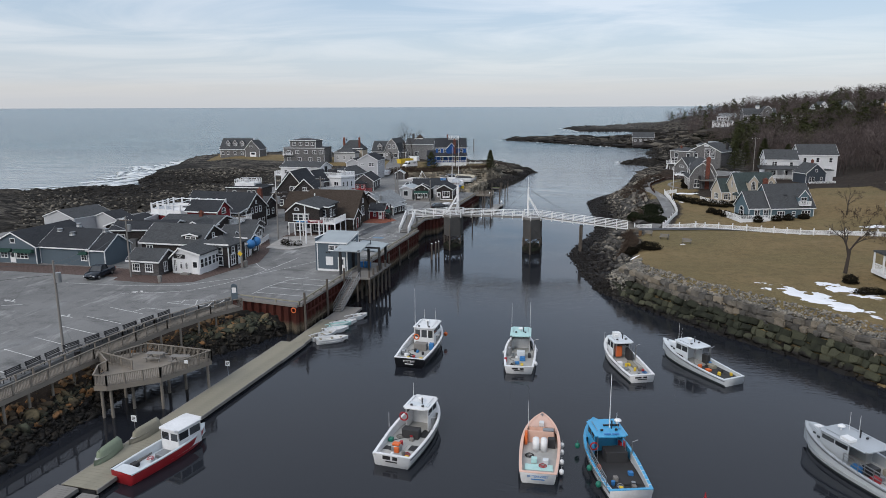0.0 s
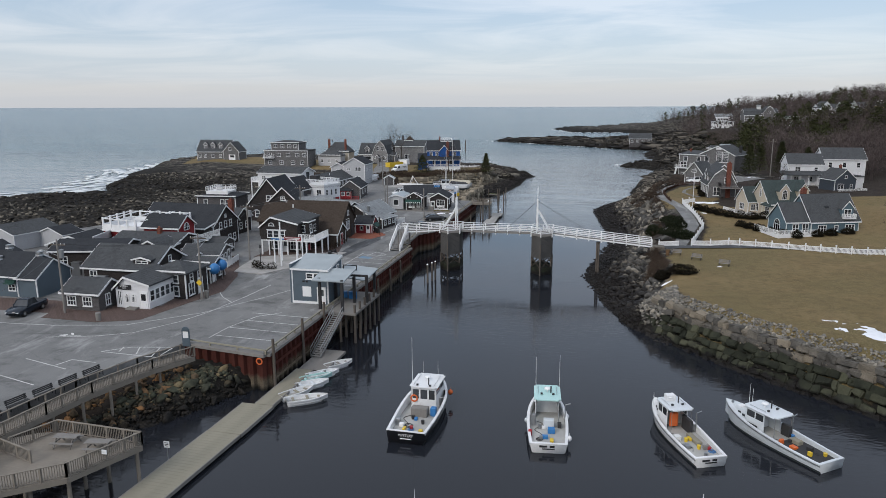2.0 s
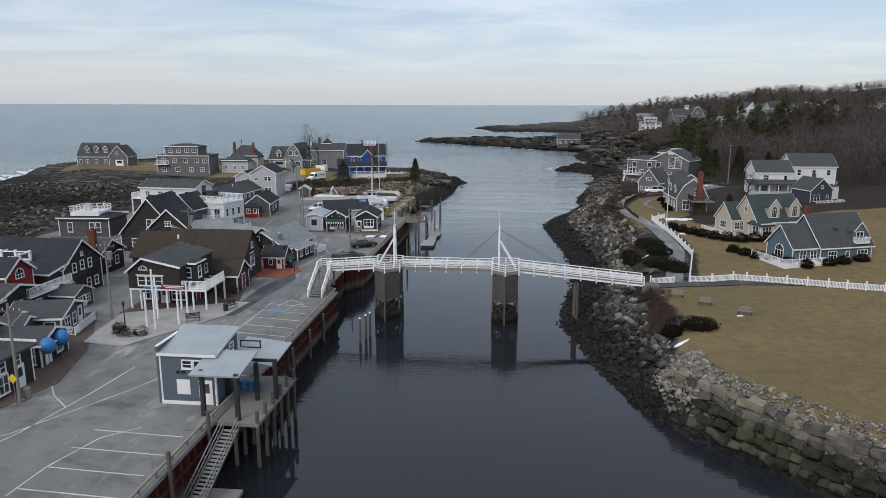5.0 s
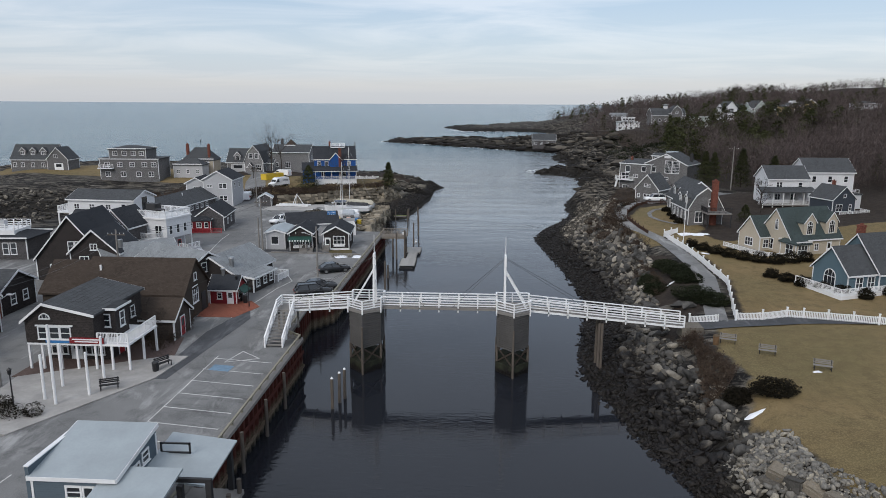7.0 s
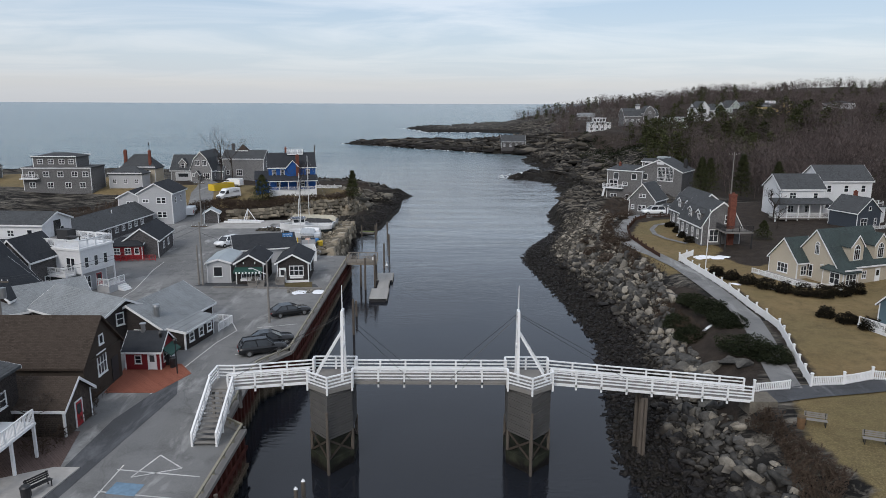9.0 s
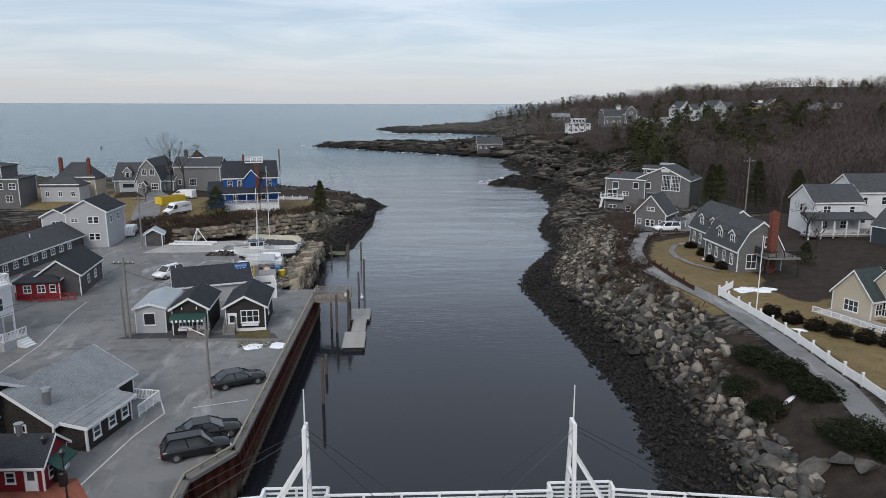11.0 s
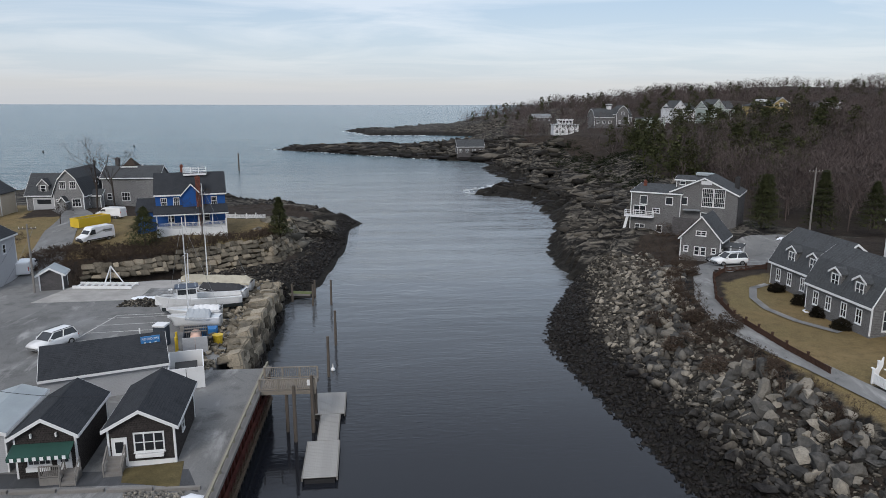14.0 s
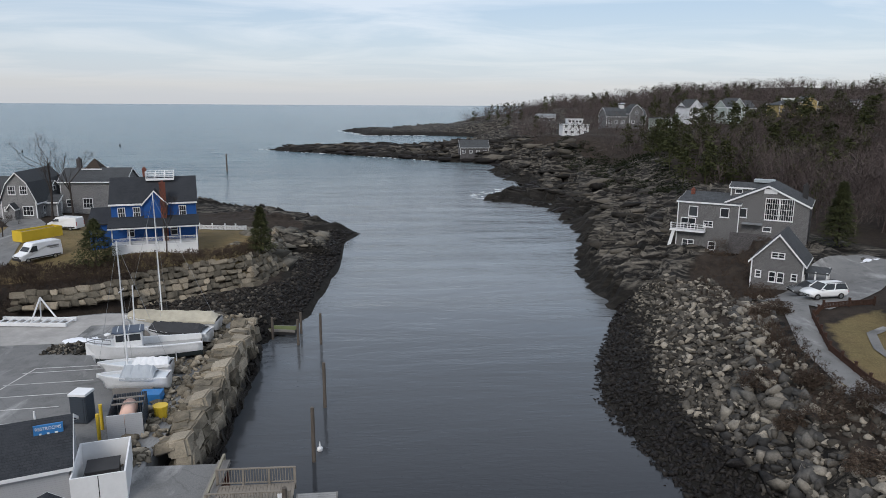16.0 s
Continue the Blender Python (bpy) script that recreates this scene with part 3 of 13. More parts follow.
# heights of the land behind the shore
LAND = [(-46.5, 56.0, 1.5), (-45.5, 62.0, 1.7), (-47.0, 47.0, 1.5), (-44.5, 68.0, 1.9), (-48.0, 35.0, 1.6), (-49.0, 52.0, 2.3), (-62.0, 213.0, 3.1), (-55.0, 217.0, 3.1), (-72.0, 213.0, 3.1), (-85.0, 214.0, 3.2), (-66.0, 220.0, 3.2), (-50.0, 214.0, 3.2), (-76.0, 222.0, 3.3), (-44.0, 125.0, 3.3), (-42.0, 110.0, 3.3), (-42.0, 95.0, 3.3), (-42.0, 165.0, 3.3), (-44.0, 180.0, 3.3), (-43.0, 145.0, 3.3), (-43.5, 198.0, 3.4), (-60.0, 50.0, 3.5), (-61.0, 91.0, 3.5), (-60.4, 130.7, 3.5), (-59.9, 169.6, 3.5), (-59.5, 203.7, 3.5), (-91.5, 90.9, 3.5), (-90.5, 130.5, 3.5), (-89.7, 164.5, 3.5), (-111.4, 100.8, 3.3), (-84.1, 203.5, 3.5),
        (-46.7, 208.6, 3.5), (-48.1, 150.3, 3.5), (-48.7, 101.1, 3.5), (-54.4, 223.8, 3.6), (-69.1, 223.7, 3.6), (-61.0, 252.3, 6.5), (-49.3, 258.5, 6.0), (-74.4, 258.2, 6.1), (-89.4, 278.5, 6.0), (-111.3, 279.2, 5.4), (-135.2, 274.4, 5.4),
        (-158.5, 285.1, 6.0), (-180.9, 305.6, 4.2), (-56.7, 293.5, 3.4), (-43.3, 284.5, 1.7), (-72.6, 313.3, 2.4), (-127.5, 222.2, 1.1), (-148.1, 188.2, 0.8), (-161.4, 221.9, 0.9), (-119.6, 159.5, 1.6),
        (-178.5, 260.1, 1.9), (-117.2, 244.3, 2.5), (-103.3, 219.6, 2.5), (-131.2, 110.6, 1.5), (-82.5, 237.1, 4.5), (-73.7, 240.9, 5.1), (-65.1, 235.3, 4.9), (-51.3, 244.9, 5.3), (-44.5, 250.6, 5.1),
        (26.1, 86.3, 4.6), (15.7, 101.4, 4.6), (8.5, 111.4, 4.5), (4.3, 126.3, 4.6), (8.3, 136.2, 4.9), (12.3, 150.9, 5.5), (25.6, 131.4, 5.1), (41.1, 121.6, 5.6), (20.2, 168.2, 6.1), (11.9, 189.5, 6.2),
        (25.0, 189.6, 6.7), (19.6, 213.9, 6.8), (29.5, 213.9, 7.1), (29.1, 238.0, 7.2), (44.4, 218.9, 8.2), (50.0, 189.8, 7.8), (60.8, 160.6, 8.5), (61.8, 111.7, 7.5), (63.0, 60.9, 6.5), (74.9, 199.7, 11.0), (20.8, 259.0, 4.4), (17.0, 226.0, 4.9), (19.6, 228.5, 5.2), (19.5, 246.5, 3.8),
        (33.1, 285.3, 5.3), (27.6, 317.3, 3.8), (47.4, 294.8, 8.7), (36.2, 366.5, 5.7), (55.6, 349.2, 11.4), (15.8, 459.5, 7.3), (53.7, 418.7, 14.8), (78.6, 452.8, 15.6), (56.8, 468.8, 11.8), (99.7, 436.6, 15.7), (104.0, 341.1, 17.2),
        (108.2, 248.3, 14.8), (160.0, 500.0, 28.0), (152.4, 341.9, 24.0), (218.7, 249.3, 25.9), (235.0, 405.4, 35.0), (313.6, 556.7, 37.0), (173.1, 590.7, 29.0), (99.4, 639.9, 16.0), (95.0, 700.0, 18.0), (118.0, 700.0, 23.0), (145.0, 800.0, 23.0), (177.0, 700.0, 27.0), (100.0, 860.0, 13.0), (50.9, 516.9, 6.3), (76.9, 763.7, 10.0),
        (244.1, 771.9, 33.0), (463.7, 971.9, 46.0), (153.2, 152.2, 16.0), (150.0, 50.0, 13.0), (-21.5, 822.7, 2.2), (0.0, 750.0, 3.0), (-40.0, 520.0, 1.7), (-70.0, 552.0, 1.4), (-5.0, 492.0, 2.4), (-10.0, 560.0, 1.6), (30.0, 560.0, 3.0), (12.0, 345.0, 1.9), (20.0, 335.0, 2.2), (30.0, 332.0, 3.0), (24.0, 362.0, 3.0), (24.0, 300.0, 3.2), (24.0, 400.0, 3.5), (20.0, 445.0, 3.0), (900.0, 1500.0, 58.0),
        (15.3, 469.5, 7.0), (63.1, 474.0, 11.7), (80.3, 457.7, 16.7), (100.4, 458.5, 12.7), (119.8, 472.6, 19.2), (124.4, 442.6, 19.2), (128.9, 405.8, 22.9), (175.8, 439.2, 24.7), (40.3, 832.2, 6.2), (95.8, 1205.4, 10.2), (87.8, 636.4, 13.7)]
# how far from the water's edge the land reaches its height
RISE = [(-45, 40, 6), (-47.1, 60.6, 6), (-42.8, 75.9, 2), (-40.3, 130.8, 1), (-41.7, 208.6, 1.5), (-35.7, 246.9, 9), (-39.4, 293.7, 14), (-77.1, 329.3, 16), (-181.6, 292.1, 18), (-166.8, 207.7, 14), (26.3, 73.1, 5), (10.7, 89.3, 5),
        (0.3, 101.3, 6), (-4.8, 121.2, 11), (-4.9, 140.9, 12), (0.1, 170, 13), (-2.1, 199, 14), (4.5, 237.8, 10), (9.1, 258.9, 9), (18.1, 312.6, 36), (8.1, 346.6, 40), (25.4, 434.8, 45), (-47.4, 514, 20), (-5.1, 759.6, 40)]


def spread(px, py, table, power=3.0):
    """Values between scattered places, by inverse distance."""
    num, den = np.zeros_like(px), np.zeros_like(px)
    for x, y, v in table:
        w = 1.0 / (((px - x) ** 2 + (py - y) ** 2) + 4.0) ** (power / 2)
        num += w * v
        den += w
    return num / den


def inside(px, py, poly):
    """Signed distance to an outline, positive inside."""
    best, odd = np.full_like(px, 1e9), np.zeros(px.shape, bool)
    for (ax, ay), (bx, by) in zip(poly, poly[1:] + poly[:1]):
        dx, dy = bx - ax, by - ay
        t = np.clip(((px - ax) * dx + (py - ay) * dy) / (dx * dx + dy * dy), 0, 1)
        best = np.minimum(best, np.hypot(px - ax - t * dx, py - ay - t * dy))
        cross = ((ay > py) != (by > py)) & (px < (bx - ax) * (py - ay) / (by - ay + 1e-12) + ax)
        odd ^= cross
    return np.where(odd, best, -best)


def steps(*runs):
    out = []
    for a, b, s in runs:
        out += list(np.arange(a, b, s))
    return np.array(out + [runs[-1][1]], float)


GX = steps((-2500, -400, 300), (-400, -240, 16), (-240, -110, 2.5), (-110, 70, 1.0), (70, 180, 3.0), (180, 500, 12), (500, 2500, 150))
GY = steps((-300, 20, 16), (20, 330, 1.0), (330, 560, 2.0), (560, 660, 4.0), (660, 1200, 14), (1200, 2600, 140))
PX, PY = np.meshgrid(GX, GY)


def value_noise(px, py, scale, seed):
    """Smooth random field in 0..1 on a lattice of the given spacing."""
    rs = np.random.RandomState(seed)
    table = rs.rand(256, 256)
    fx, fy = px / scale, py / scale
    ix, iy = np.floor(fx).astype(int), np.floor(fy).astype(int)
    tx, ty = fx - ix, fy - iy
    tx, ty = tx * tx * (3 - 2 * tx), ty * ty * (3 - 2 * ty)
    g = lambda i, j: table[i % 256, j % 256]
    return (g(ix, iy) * (1 - tx) + g(ix + 1, iy) * tx) * (1 - ty) + (g(ix, iy + 1) * (1 - tx) + g(ix + 1, iy + 1) * tx) * ty


def land_height(px, py):
    dl, dr = inside(px, py, SHORE_L), inside(px, py, SHORE_R)
    # a ragged water's edge where the shore is rock
    rag = (value_noise(px, py, 4, 1) - 0.5) * 3 + (value_noise(px, py, 11, 2) - 0.5) * 5
    ragged = np.clip((py - 285) / 20, 0, 1) + np.clip((-100 - px) / 20, 0, 1)
    d = np.maximum(dl, dr) + rag * np.clip(ragged, 0, 1)
    top, wide = spread(px, py, LAND), spread(px, py, RISE)
    t = np.clip(d / wide, 0, 1)
    # the far bank runs out flat at its foot
    foot = np.clip((py - 106) / 6, 0, 1) * np.clip((232 - py) / 8, 0, 1) * (px > -20)
    h = top * (foot * t ** 1.25 + (1 - foot) * (t * (2 - t)) ** 0.9)
    h = np.where(d > 0, h, np.maximum(d * 0.35, -4.0))
    # ledges: slanting ridged strata on the bare rock of the far shore and the outer coast
    u, v = px * 0.82 + py * 0.57, py * 0.82 - px * 0.57
    saw = (v * 0.16 + value_noise(px, py, 13, 8) * 2.2 + value_noise(px, py, 4.5, 9) * 0.5) % 1.0
    ridge = 1 - np.abs(value_noise(u, v * 2.6, 9, 3) * 2 - 1)
    ridge2 = 1 - np.abs(value_noise(u, v * 3.0, 4, 4) * 2 - 1)
    bare = np.clip((py - 226) / 14, 0, 1) * np.clip(1.5 - d / 26, 0, 1) * (px > -20)
    bare += np.clip((-108 - px) / 10, 0, 1) * np.clip((262 - py) / 15, 0, 1) + np.clip((py - 282) / 14, 0, 1) * np.clip(1.4 - dl / 18, 0, 1) * (px < -20)
    bare = np.clip(bare, 0, 1) * np.clip((d + 3) / 6, 0, 1)
    amp = np.where((px < -100) & (py < 270), 0.9, np.where(px < -20, 1.3, 2.5))
    h = h + bare * amp * (ridge * 0.7 + ridge2 * 0.6 + saw ** 1.6 * 1.1 - 1.05)
    # the ground falls away behind the block wall
    cut = (py < 104) & (px > -2) & (d > 0) & (d < 5)
    h = np.where(cut, np.minimum(h, d - 0.6), h)
    # and is held up by the stone revetment round the point
    df = inside(px, py, [(-70, 229.5), (-63.2, 231.0), (-57.2, 235.2), (-50.2, 241.0), (-44.2, 245.6), (-41.6, 255.2), (-42.6, 268), (-60, 270), (-84, 247)])
    near = (py > 224) & (py < 268) & (px > -72) & (px < -25)
    h = np.where(near & (df < 3) & (df > -14), np.minimum(h, np.where(df > 0, 1.1 + 1.4 * df, np.maximum(1.5 + 0.12 * df, 0.2 * (d > 0) + h * 0.3))), h)
    # a tide pool among the flats
    h = h - 2.2 * np.exp(-(((px + 137) / 9) ** 2 + ((py - 217) / 6) ** 2) ** 2)
    woods = np.clip((px - 62) / 20, 0, 1)
    return h + woods * (value_noise(px, py, 30, 5) - 0.5) * 3


GZ = land_height(PX, PY)


def ground(x, y):
    """Height of the ground sheet at one place."""
    i = min(max(int(np.searchsorted(GX, x)) - 1, 0), len(GX) - 2)
    j = min(max(int(np.searchsorted(GY, y)) - 1, 0), len(GY) - 2)
    a, b = (x - GX[i]) / (GX[i + 1] - GX[i]), (y - GY[j]) / (GY[j + 1] - GY[j])
    return float(GZ[j, i] * (1 - a) * (1 - b) + GZ[j, i + 1] * a * (1 - b) + GZ[j + 1, i] * (1 - a) * b + GZ[j + 1, i + 1] * a * b)


def sheet(name, material):
    ny, nx = PX.shape
    me = bpy.data.meshes.new(name)
    k = (np.arange(ny - 1)[:, None] * nx + np.arange(nx - 1)[None, :]).ravel()
    quads = np.stack([k, k + 1, k + 1 + nx, k + nx], 1)
    me.vertices.add(nx * ny)
    me.vertices.foreach_set("co", np.stack([PX, PY, GZ], -1).ravel())
    me.loops.add(quads.size)
    me.loops.foreach_set("vertex_index", quads.ravel())
    me.polygons.add(len(quads))
    me.polygons.foreach_set("loop_start", np.arange(len(quads)) * 4)
    me.update(calc_edges=True)
    cx, cy = PX[:-1, :-1].ravel(), PY[:-1, :-1].ravel()
    bare = (cy > 226) & ((cx > -10) & (cx < 60) & (cy < 600) | (cx < -30) & (cy > 290)) | (cx < -108) & (cy < 300)
    me.polygons.foreach_set("use_smooth", ~bare)
    me.materials.append(material)
    return me


LAWNS = [[(31.7, 60.8), (25.2, 78.2), (16.9, 87.3), (10.6, 93.3), (5.5, 99.3), (4.4, 107.3), (2.8, 114.3), (5.3, 121.3), (4.3, 127.2), (6.3, 134.1), (10.4, 135.1), (61.0, 151.2), (73.5, 60.8)],
         [(10.3, 136.1), (13.3, 150.8), (14.3, 160.3), (12.1, 177.8), (17.0, 183.7), (20.1, 175.0), (60.1, 189.8), (61.2, 141.4)], [(9.1, 179.8), (8.9, 195.2), (13.7, 208.0), (21.6, 211.9), (20.0, 183.7), (13.1, 177.8)],
         [(8.0, 172.0), (10.1, 172.0), (9.0, 189.4), (7.9, 199.0), (6.9, 196.0)],
         [(-78.7, 233.3), (-45.5, 245.8), (-43.5, 258.5), (-51.1, 275.1), (-97.2, 270.1), (-101.5, 289.3), (-190.0, 309.9), (-177.6, 278.5), (-97.5, 258.0)]]
WOODS = [[(62.0, 40.0), (61.0, 151.2), (66.4, 180.2), (59.6, 211.2), (45.0, 234.3), (42.4, 259.2), (49.4, 294.7), (54.2, 331.2), (47.1, 384.1), (44.6, 409.9), (37.3, 484.5), (69.0, 517.4), (126.4, 626.2), (118.3, 765.6), (382.3, 1357.5), (2500.0, 2300.0), (2500.0, 0.0)],
         [(-76.8, 231.1), (-62.2, 228.4), (-49.4, 240.1), (-41.6, 245.9), (-42.5, 258.5), (-45.4, 254.3), (-59.1, 245.7), (-76.6, 242.7)], [(0.2, 131.1), (2.2, 150.7), (1.1, 170.0), (5.1, 171.9), (9.2, 165.1), (9.2, 150.8), (6.3, 139.0)],
         [(5.6, 172), (6.2, 190), (6, 198), (8, 208), (12, 217), (18, 226), (24, 238), (32, 243), (20, 243), (12, 234), (9, 224), (6, 214), (3.8, 204), (3.6, 190), (4, 176)],
         [(-60.0, 20.0), (-50.0, 20.0), (-49.1, 60.6), (-47.9, 74.9), (-61.3, 74.8)]]
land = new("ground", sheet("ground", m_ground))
tagged(land, "dormant lawn, woodland floor and tide-darkened rock", "ground", kind="structure")
for key, polys in (("grass", LAWNS), ("wood", WOODS)):
    f = np.full(PX.shape, -9.0)
    for poly in polys:
        f = np.maximum(f, inside(PX, PY, poly))
    if key == "wood":
        f = np.maximum(f, np.where((PX > 0) & (PY < 230), inside(PX, PY, SHORE_R) - 17, -9))
        f = np.maximum(f, np.where((PX < -40) & (PX > -105) & (PY > 228) & (PY < 300), inside(PX, PY, SHORE_L) - 10, -9))
    land.data.attributes.new(key, "FLOAT", "POINT").data.foreach_set("value", np.clip(0.5 + f / 3.0, 0, 1).ravel().astype(np.float32))

sea_x = steps((-4600, -600, 500), (-600, 600, 60), (600, 4600, 500))
sea_y = steps((-400, 1200, 80), (1200, 4700, 350))
sx, sy = np.meshgrid(sea_x, sea_y)
sz = np.clip((np.hypot(sx, sy) - 1500) / 3200, 0, 2) ** 2 * 6.0
nx = len(sea_x)
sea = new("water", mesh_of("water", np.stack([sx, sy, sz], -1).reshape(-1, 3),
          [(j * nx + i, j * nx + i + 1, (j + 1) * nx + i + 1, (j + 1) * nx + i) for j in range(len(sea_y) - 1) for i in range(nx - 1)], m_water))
tagged(sea, "dark calm cove water opening to grey-blue sea", "water", kind="structure")


def drape(name, line, width, material, label, category, lift=0.07, step=1.0, parent=None):
    """A strip of paving laid on the ground along a line."""
    pts = []
    for (ax, ay), (bx, by) in zip(line, line[1:]):
        n = max(1, int(math.hypot(bx - ax, by - ay) / step))
        pts += [(ax + (bx - ax) * k / n, ay + (by - ay) * k / n) for k in range(n)]
    pts.append(line[-1])
    verts, faces, cols = [], [], max(2, int(width / step) + 1)
    for k, (x, y) in enumerate(pts):
        ax, ay = pts[max(k - 1, 0)]
        bx, by = pts[min(k + 1, len(pts) - 1)]
        l = math.hypot(bx - ax, by - ay)
        nx_, ny_ = (by - ay) / l, -(bx - ax) / l
        for c in range(cols):
            o = (c / (cols - 1) - 0.5) * width
            X, Y = x + nx_ * o, y + ny_ * o
            verts.append((X, Y, ground(X, Y) + lift))
    for k in range(len(pts) - 1):
        for c in range(cols - 1):
            a = k * cols + c
            faces.append((a, a + 1, a + cols + 1, a + cols))
    ob = new(name, mesh_of(name, verts, faces, material, True))
    if parent is not None:
        ob.parent = parent
        return ob
    return tagged(ob, label, category, kind="structure")


# ---- houses ----
WINDOWS = {}


def window_mesh(w, h, style):
    key = (round(w, 2), round(h, 2), style)
    if key in WINDOWS:
        return WINDOWS[key]
    t, dpt = (0.11, 0.07)
    bm = bmesh.new()
    if style == "arch":
        n, r = 12, w / 2
        hs = h - r
        arc = [(r * math.cos(math.pi * k / n), hs + r * math.sin(math.pi * k / n)) for k in range(n + 1)]
        out = [(w / 2, 0)] + arc + [(-w / 2, 0)]
        for k in range(len(out) - 1):
            a, b = out[k], out[k + 1]
            ai, bi = [(x * (1 - 2 * t / w), t + (z - t) * (1 - t / h)) if z > t else (x * (1 - 2 * t / w), t) for x, z in (a, b)]
            vs = [bm.verts.new((x, y, z)) for y in (-dpt, 0.0) for x, z in (a, b, bi, ai)]
            for q in ((3, 2, 1, 0), (0, 1, 5, 4), (2, 3, 7, 6), (1, 2, 6, 5), (0, 4, 7, 3)):
                bm.faces.new([vs[i] for i in q])
        box(bm, -w / 2, w / 2, -dpt, 0, 0, t)
        box(bm, -w / 2 + t, w / 2 - t, -dpt * 0.7, 0, hs - 0.04, hs + 0.04)
        for x in (-w / 6, w / 6):
            box(bm, x - 0.025, x + 0.025, -dpt * 0.6, 0, t, h - t * 1.6)
        bp = bmesh.new()
        pts = [(x * 0.96, z) for x, z in out]
        bp.faces.new([bp.verts.new((x, -0.02, z)) for x, z in reversed(pts)])
    else:
        box(bm, -w / 2, w / 2, -dpt, 0, 0, t)
        box(bm, -w / 2, w / 2, -dpt, 0, h - t, h)
        box(bm, -w / 2, -w / 2 + t, -dpt, 0, t, h - t)
        box(bm, w / 2 - t, w / 2, -dpt, 0, t, h - t)
        box(bm, -w / 2 - 0.05, w / 2 + 0.05, -dpt - 0.05, 0, -0.05, 0.0)
        if style in ("dh", "grid", "pair", "triple"):
            box(bm, -w / 2 + t, w / 2 - t, -dpt * 0.8, 0, h * 0.5 - 0.03, h * 0.5 + 0.03)
        cuts = {"grid": (-w / 6, w / 6), "pair": (0,), "triple": (-w / 6, w / 6), "wide": (-w / 4, 0, w / 4), "big": (-w / 3, -w / 6, 0, w / 6, w / 3)}.get(style, ())
        for x in cuts:
            k = 0.05 if style in ("pair", "triple") else 0.025
            box(bm, x - k, x + k, -dpt * 0.8, 0, t, h - t)
        if style == "big":
            for z in (0.25, 0.5, 0.75):
                box(bm, -w / 2 + t, w / 2 - t, -dpt * 0.7, 0, h * z - 0.025, h * z + 0.025)
        bp = bmesh.new()
        bp.faces.new([bp.verts.new(c) for c in ((-w / 2 + t * 0.6, -0.02, t * 0.6), (w / 2 - t * 0.6, -0.02, t * 0.6), (w / 2 - t * 0.6, -0.02, h - t * 0.6), (-w / 2 + t * 0.6, -0.02, h - t * 0.6))])
    meshes = []
    for b, mt, nm in ((bm, m_trim, "window"), (bp, m_glass, "pane")):
        me = bpy.data.meshes.new(nm)
        b.to_mesh(me)
        b.free()
        me.materials.append(mt)
        meshes.append(me)
    WINDOWS[key] = meshes
    return meshes


def on_face(face, w, d, u, z, out=0.0):
    """Pose on one wall of a block w by d, facing out; u runs to the right as seen from outside."""
    if face == "S":
        return pose(u, -d / 2 - out, z)
    if face == "N":
        return pose(-u, d / 2 + out, z, 0, 0, 180)
    if face == "E":
        return pose(w / 2 + out, u, z, 0, 0, 90)
    return pose(-w / 2 - out, -u, z, 0, 0, -90)


def add_window(parent, m, w, h, style="dh"):
    a, b = window_mesh(w, h, style)
    wi = shared("window", a, parent, m)
    shared("pane", b, wi, None, "dark reflecting glass")
    return wi


DOORS = {}


def add_door(parent, m, w=0.95, h=2.05, material=None, name="door"):
    material = material or m_white
    key = (w, h, material.name)
    if key not in DOORS:
        t = 0.1
        bm = boxes((-w / 2 - t, -w / 2, -0.08, 0, 0, h + t), (w / 2, w / 2 + t, -0.08, 0, 0, h + t), (-w / 2, w / 2, -0.08, 0, h, h + t))
        fr = bpy.data.meshes.new("door_frame")
        bm.to_mesh(fr)
        bm.free()
        fr.materials.append(m_trim)
        bm = boxes((-w / 2, w / 2, -0.05, 0, 0.02, h), (-w * 0.36, w * 0.36, -0.065, -0.05, 0.15, h * 0.42), (-w * 0.36, w * 0.36, -0.065, -0.05, h * 0.92, h * 0.96))
        lf = bpy.data.meshes.new("door")
        bm.to_mesh(lf)
        bm.free()
        lf.materials.append(material)
        bm = boxes((-w * 0.33, w * 0.33, -0.06, -0.05, h * 0.5, h * 0.9))
        gl = bpy.data.meshes.new("pane")
        bm.to_mesh(gl)
        bm.free()
        gl.materials.append(m_glass)
        DOORS[key] = (fr, lf, gl)
    fr, lf, gl = DOORS[key]
    ob = shared(name, lf, parent, m)
    shared("door_frame", fr, ob)
    shared("pane", gl, ob)
    return ob


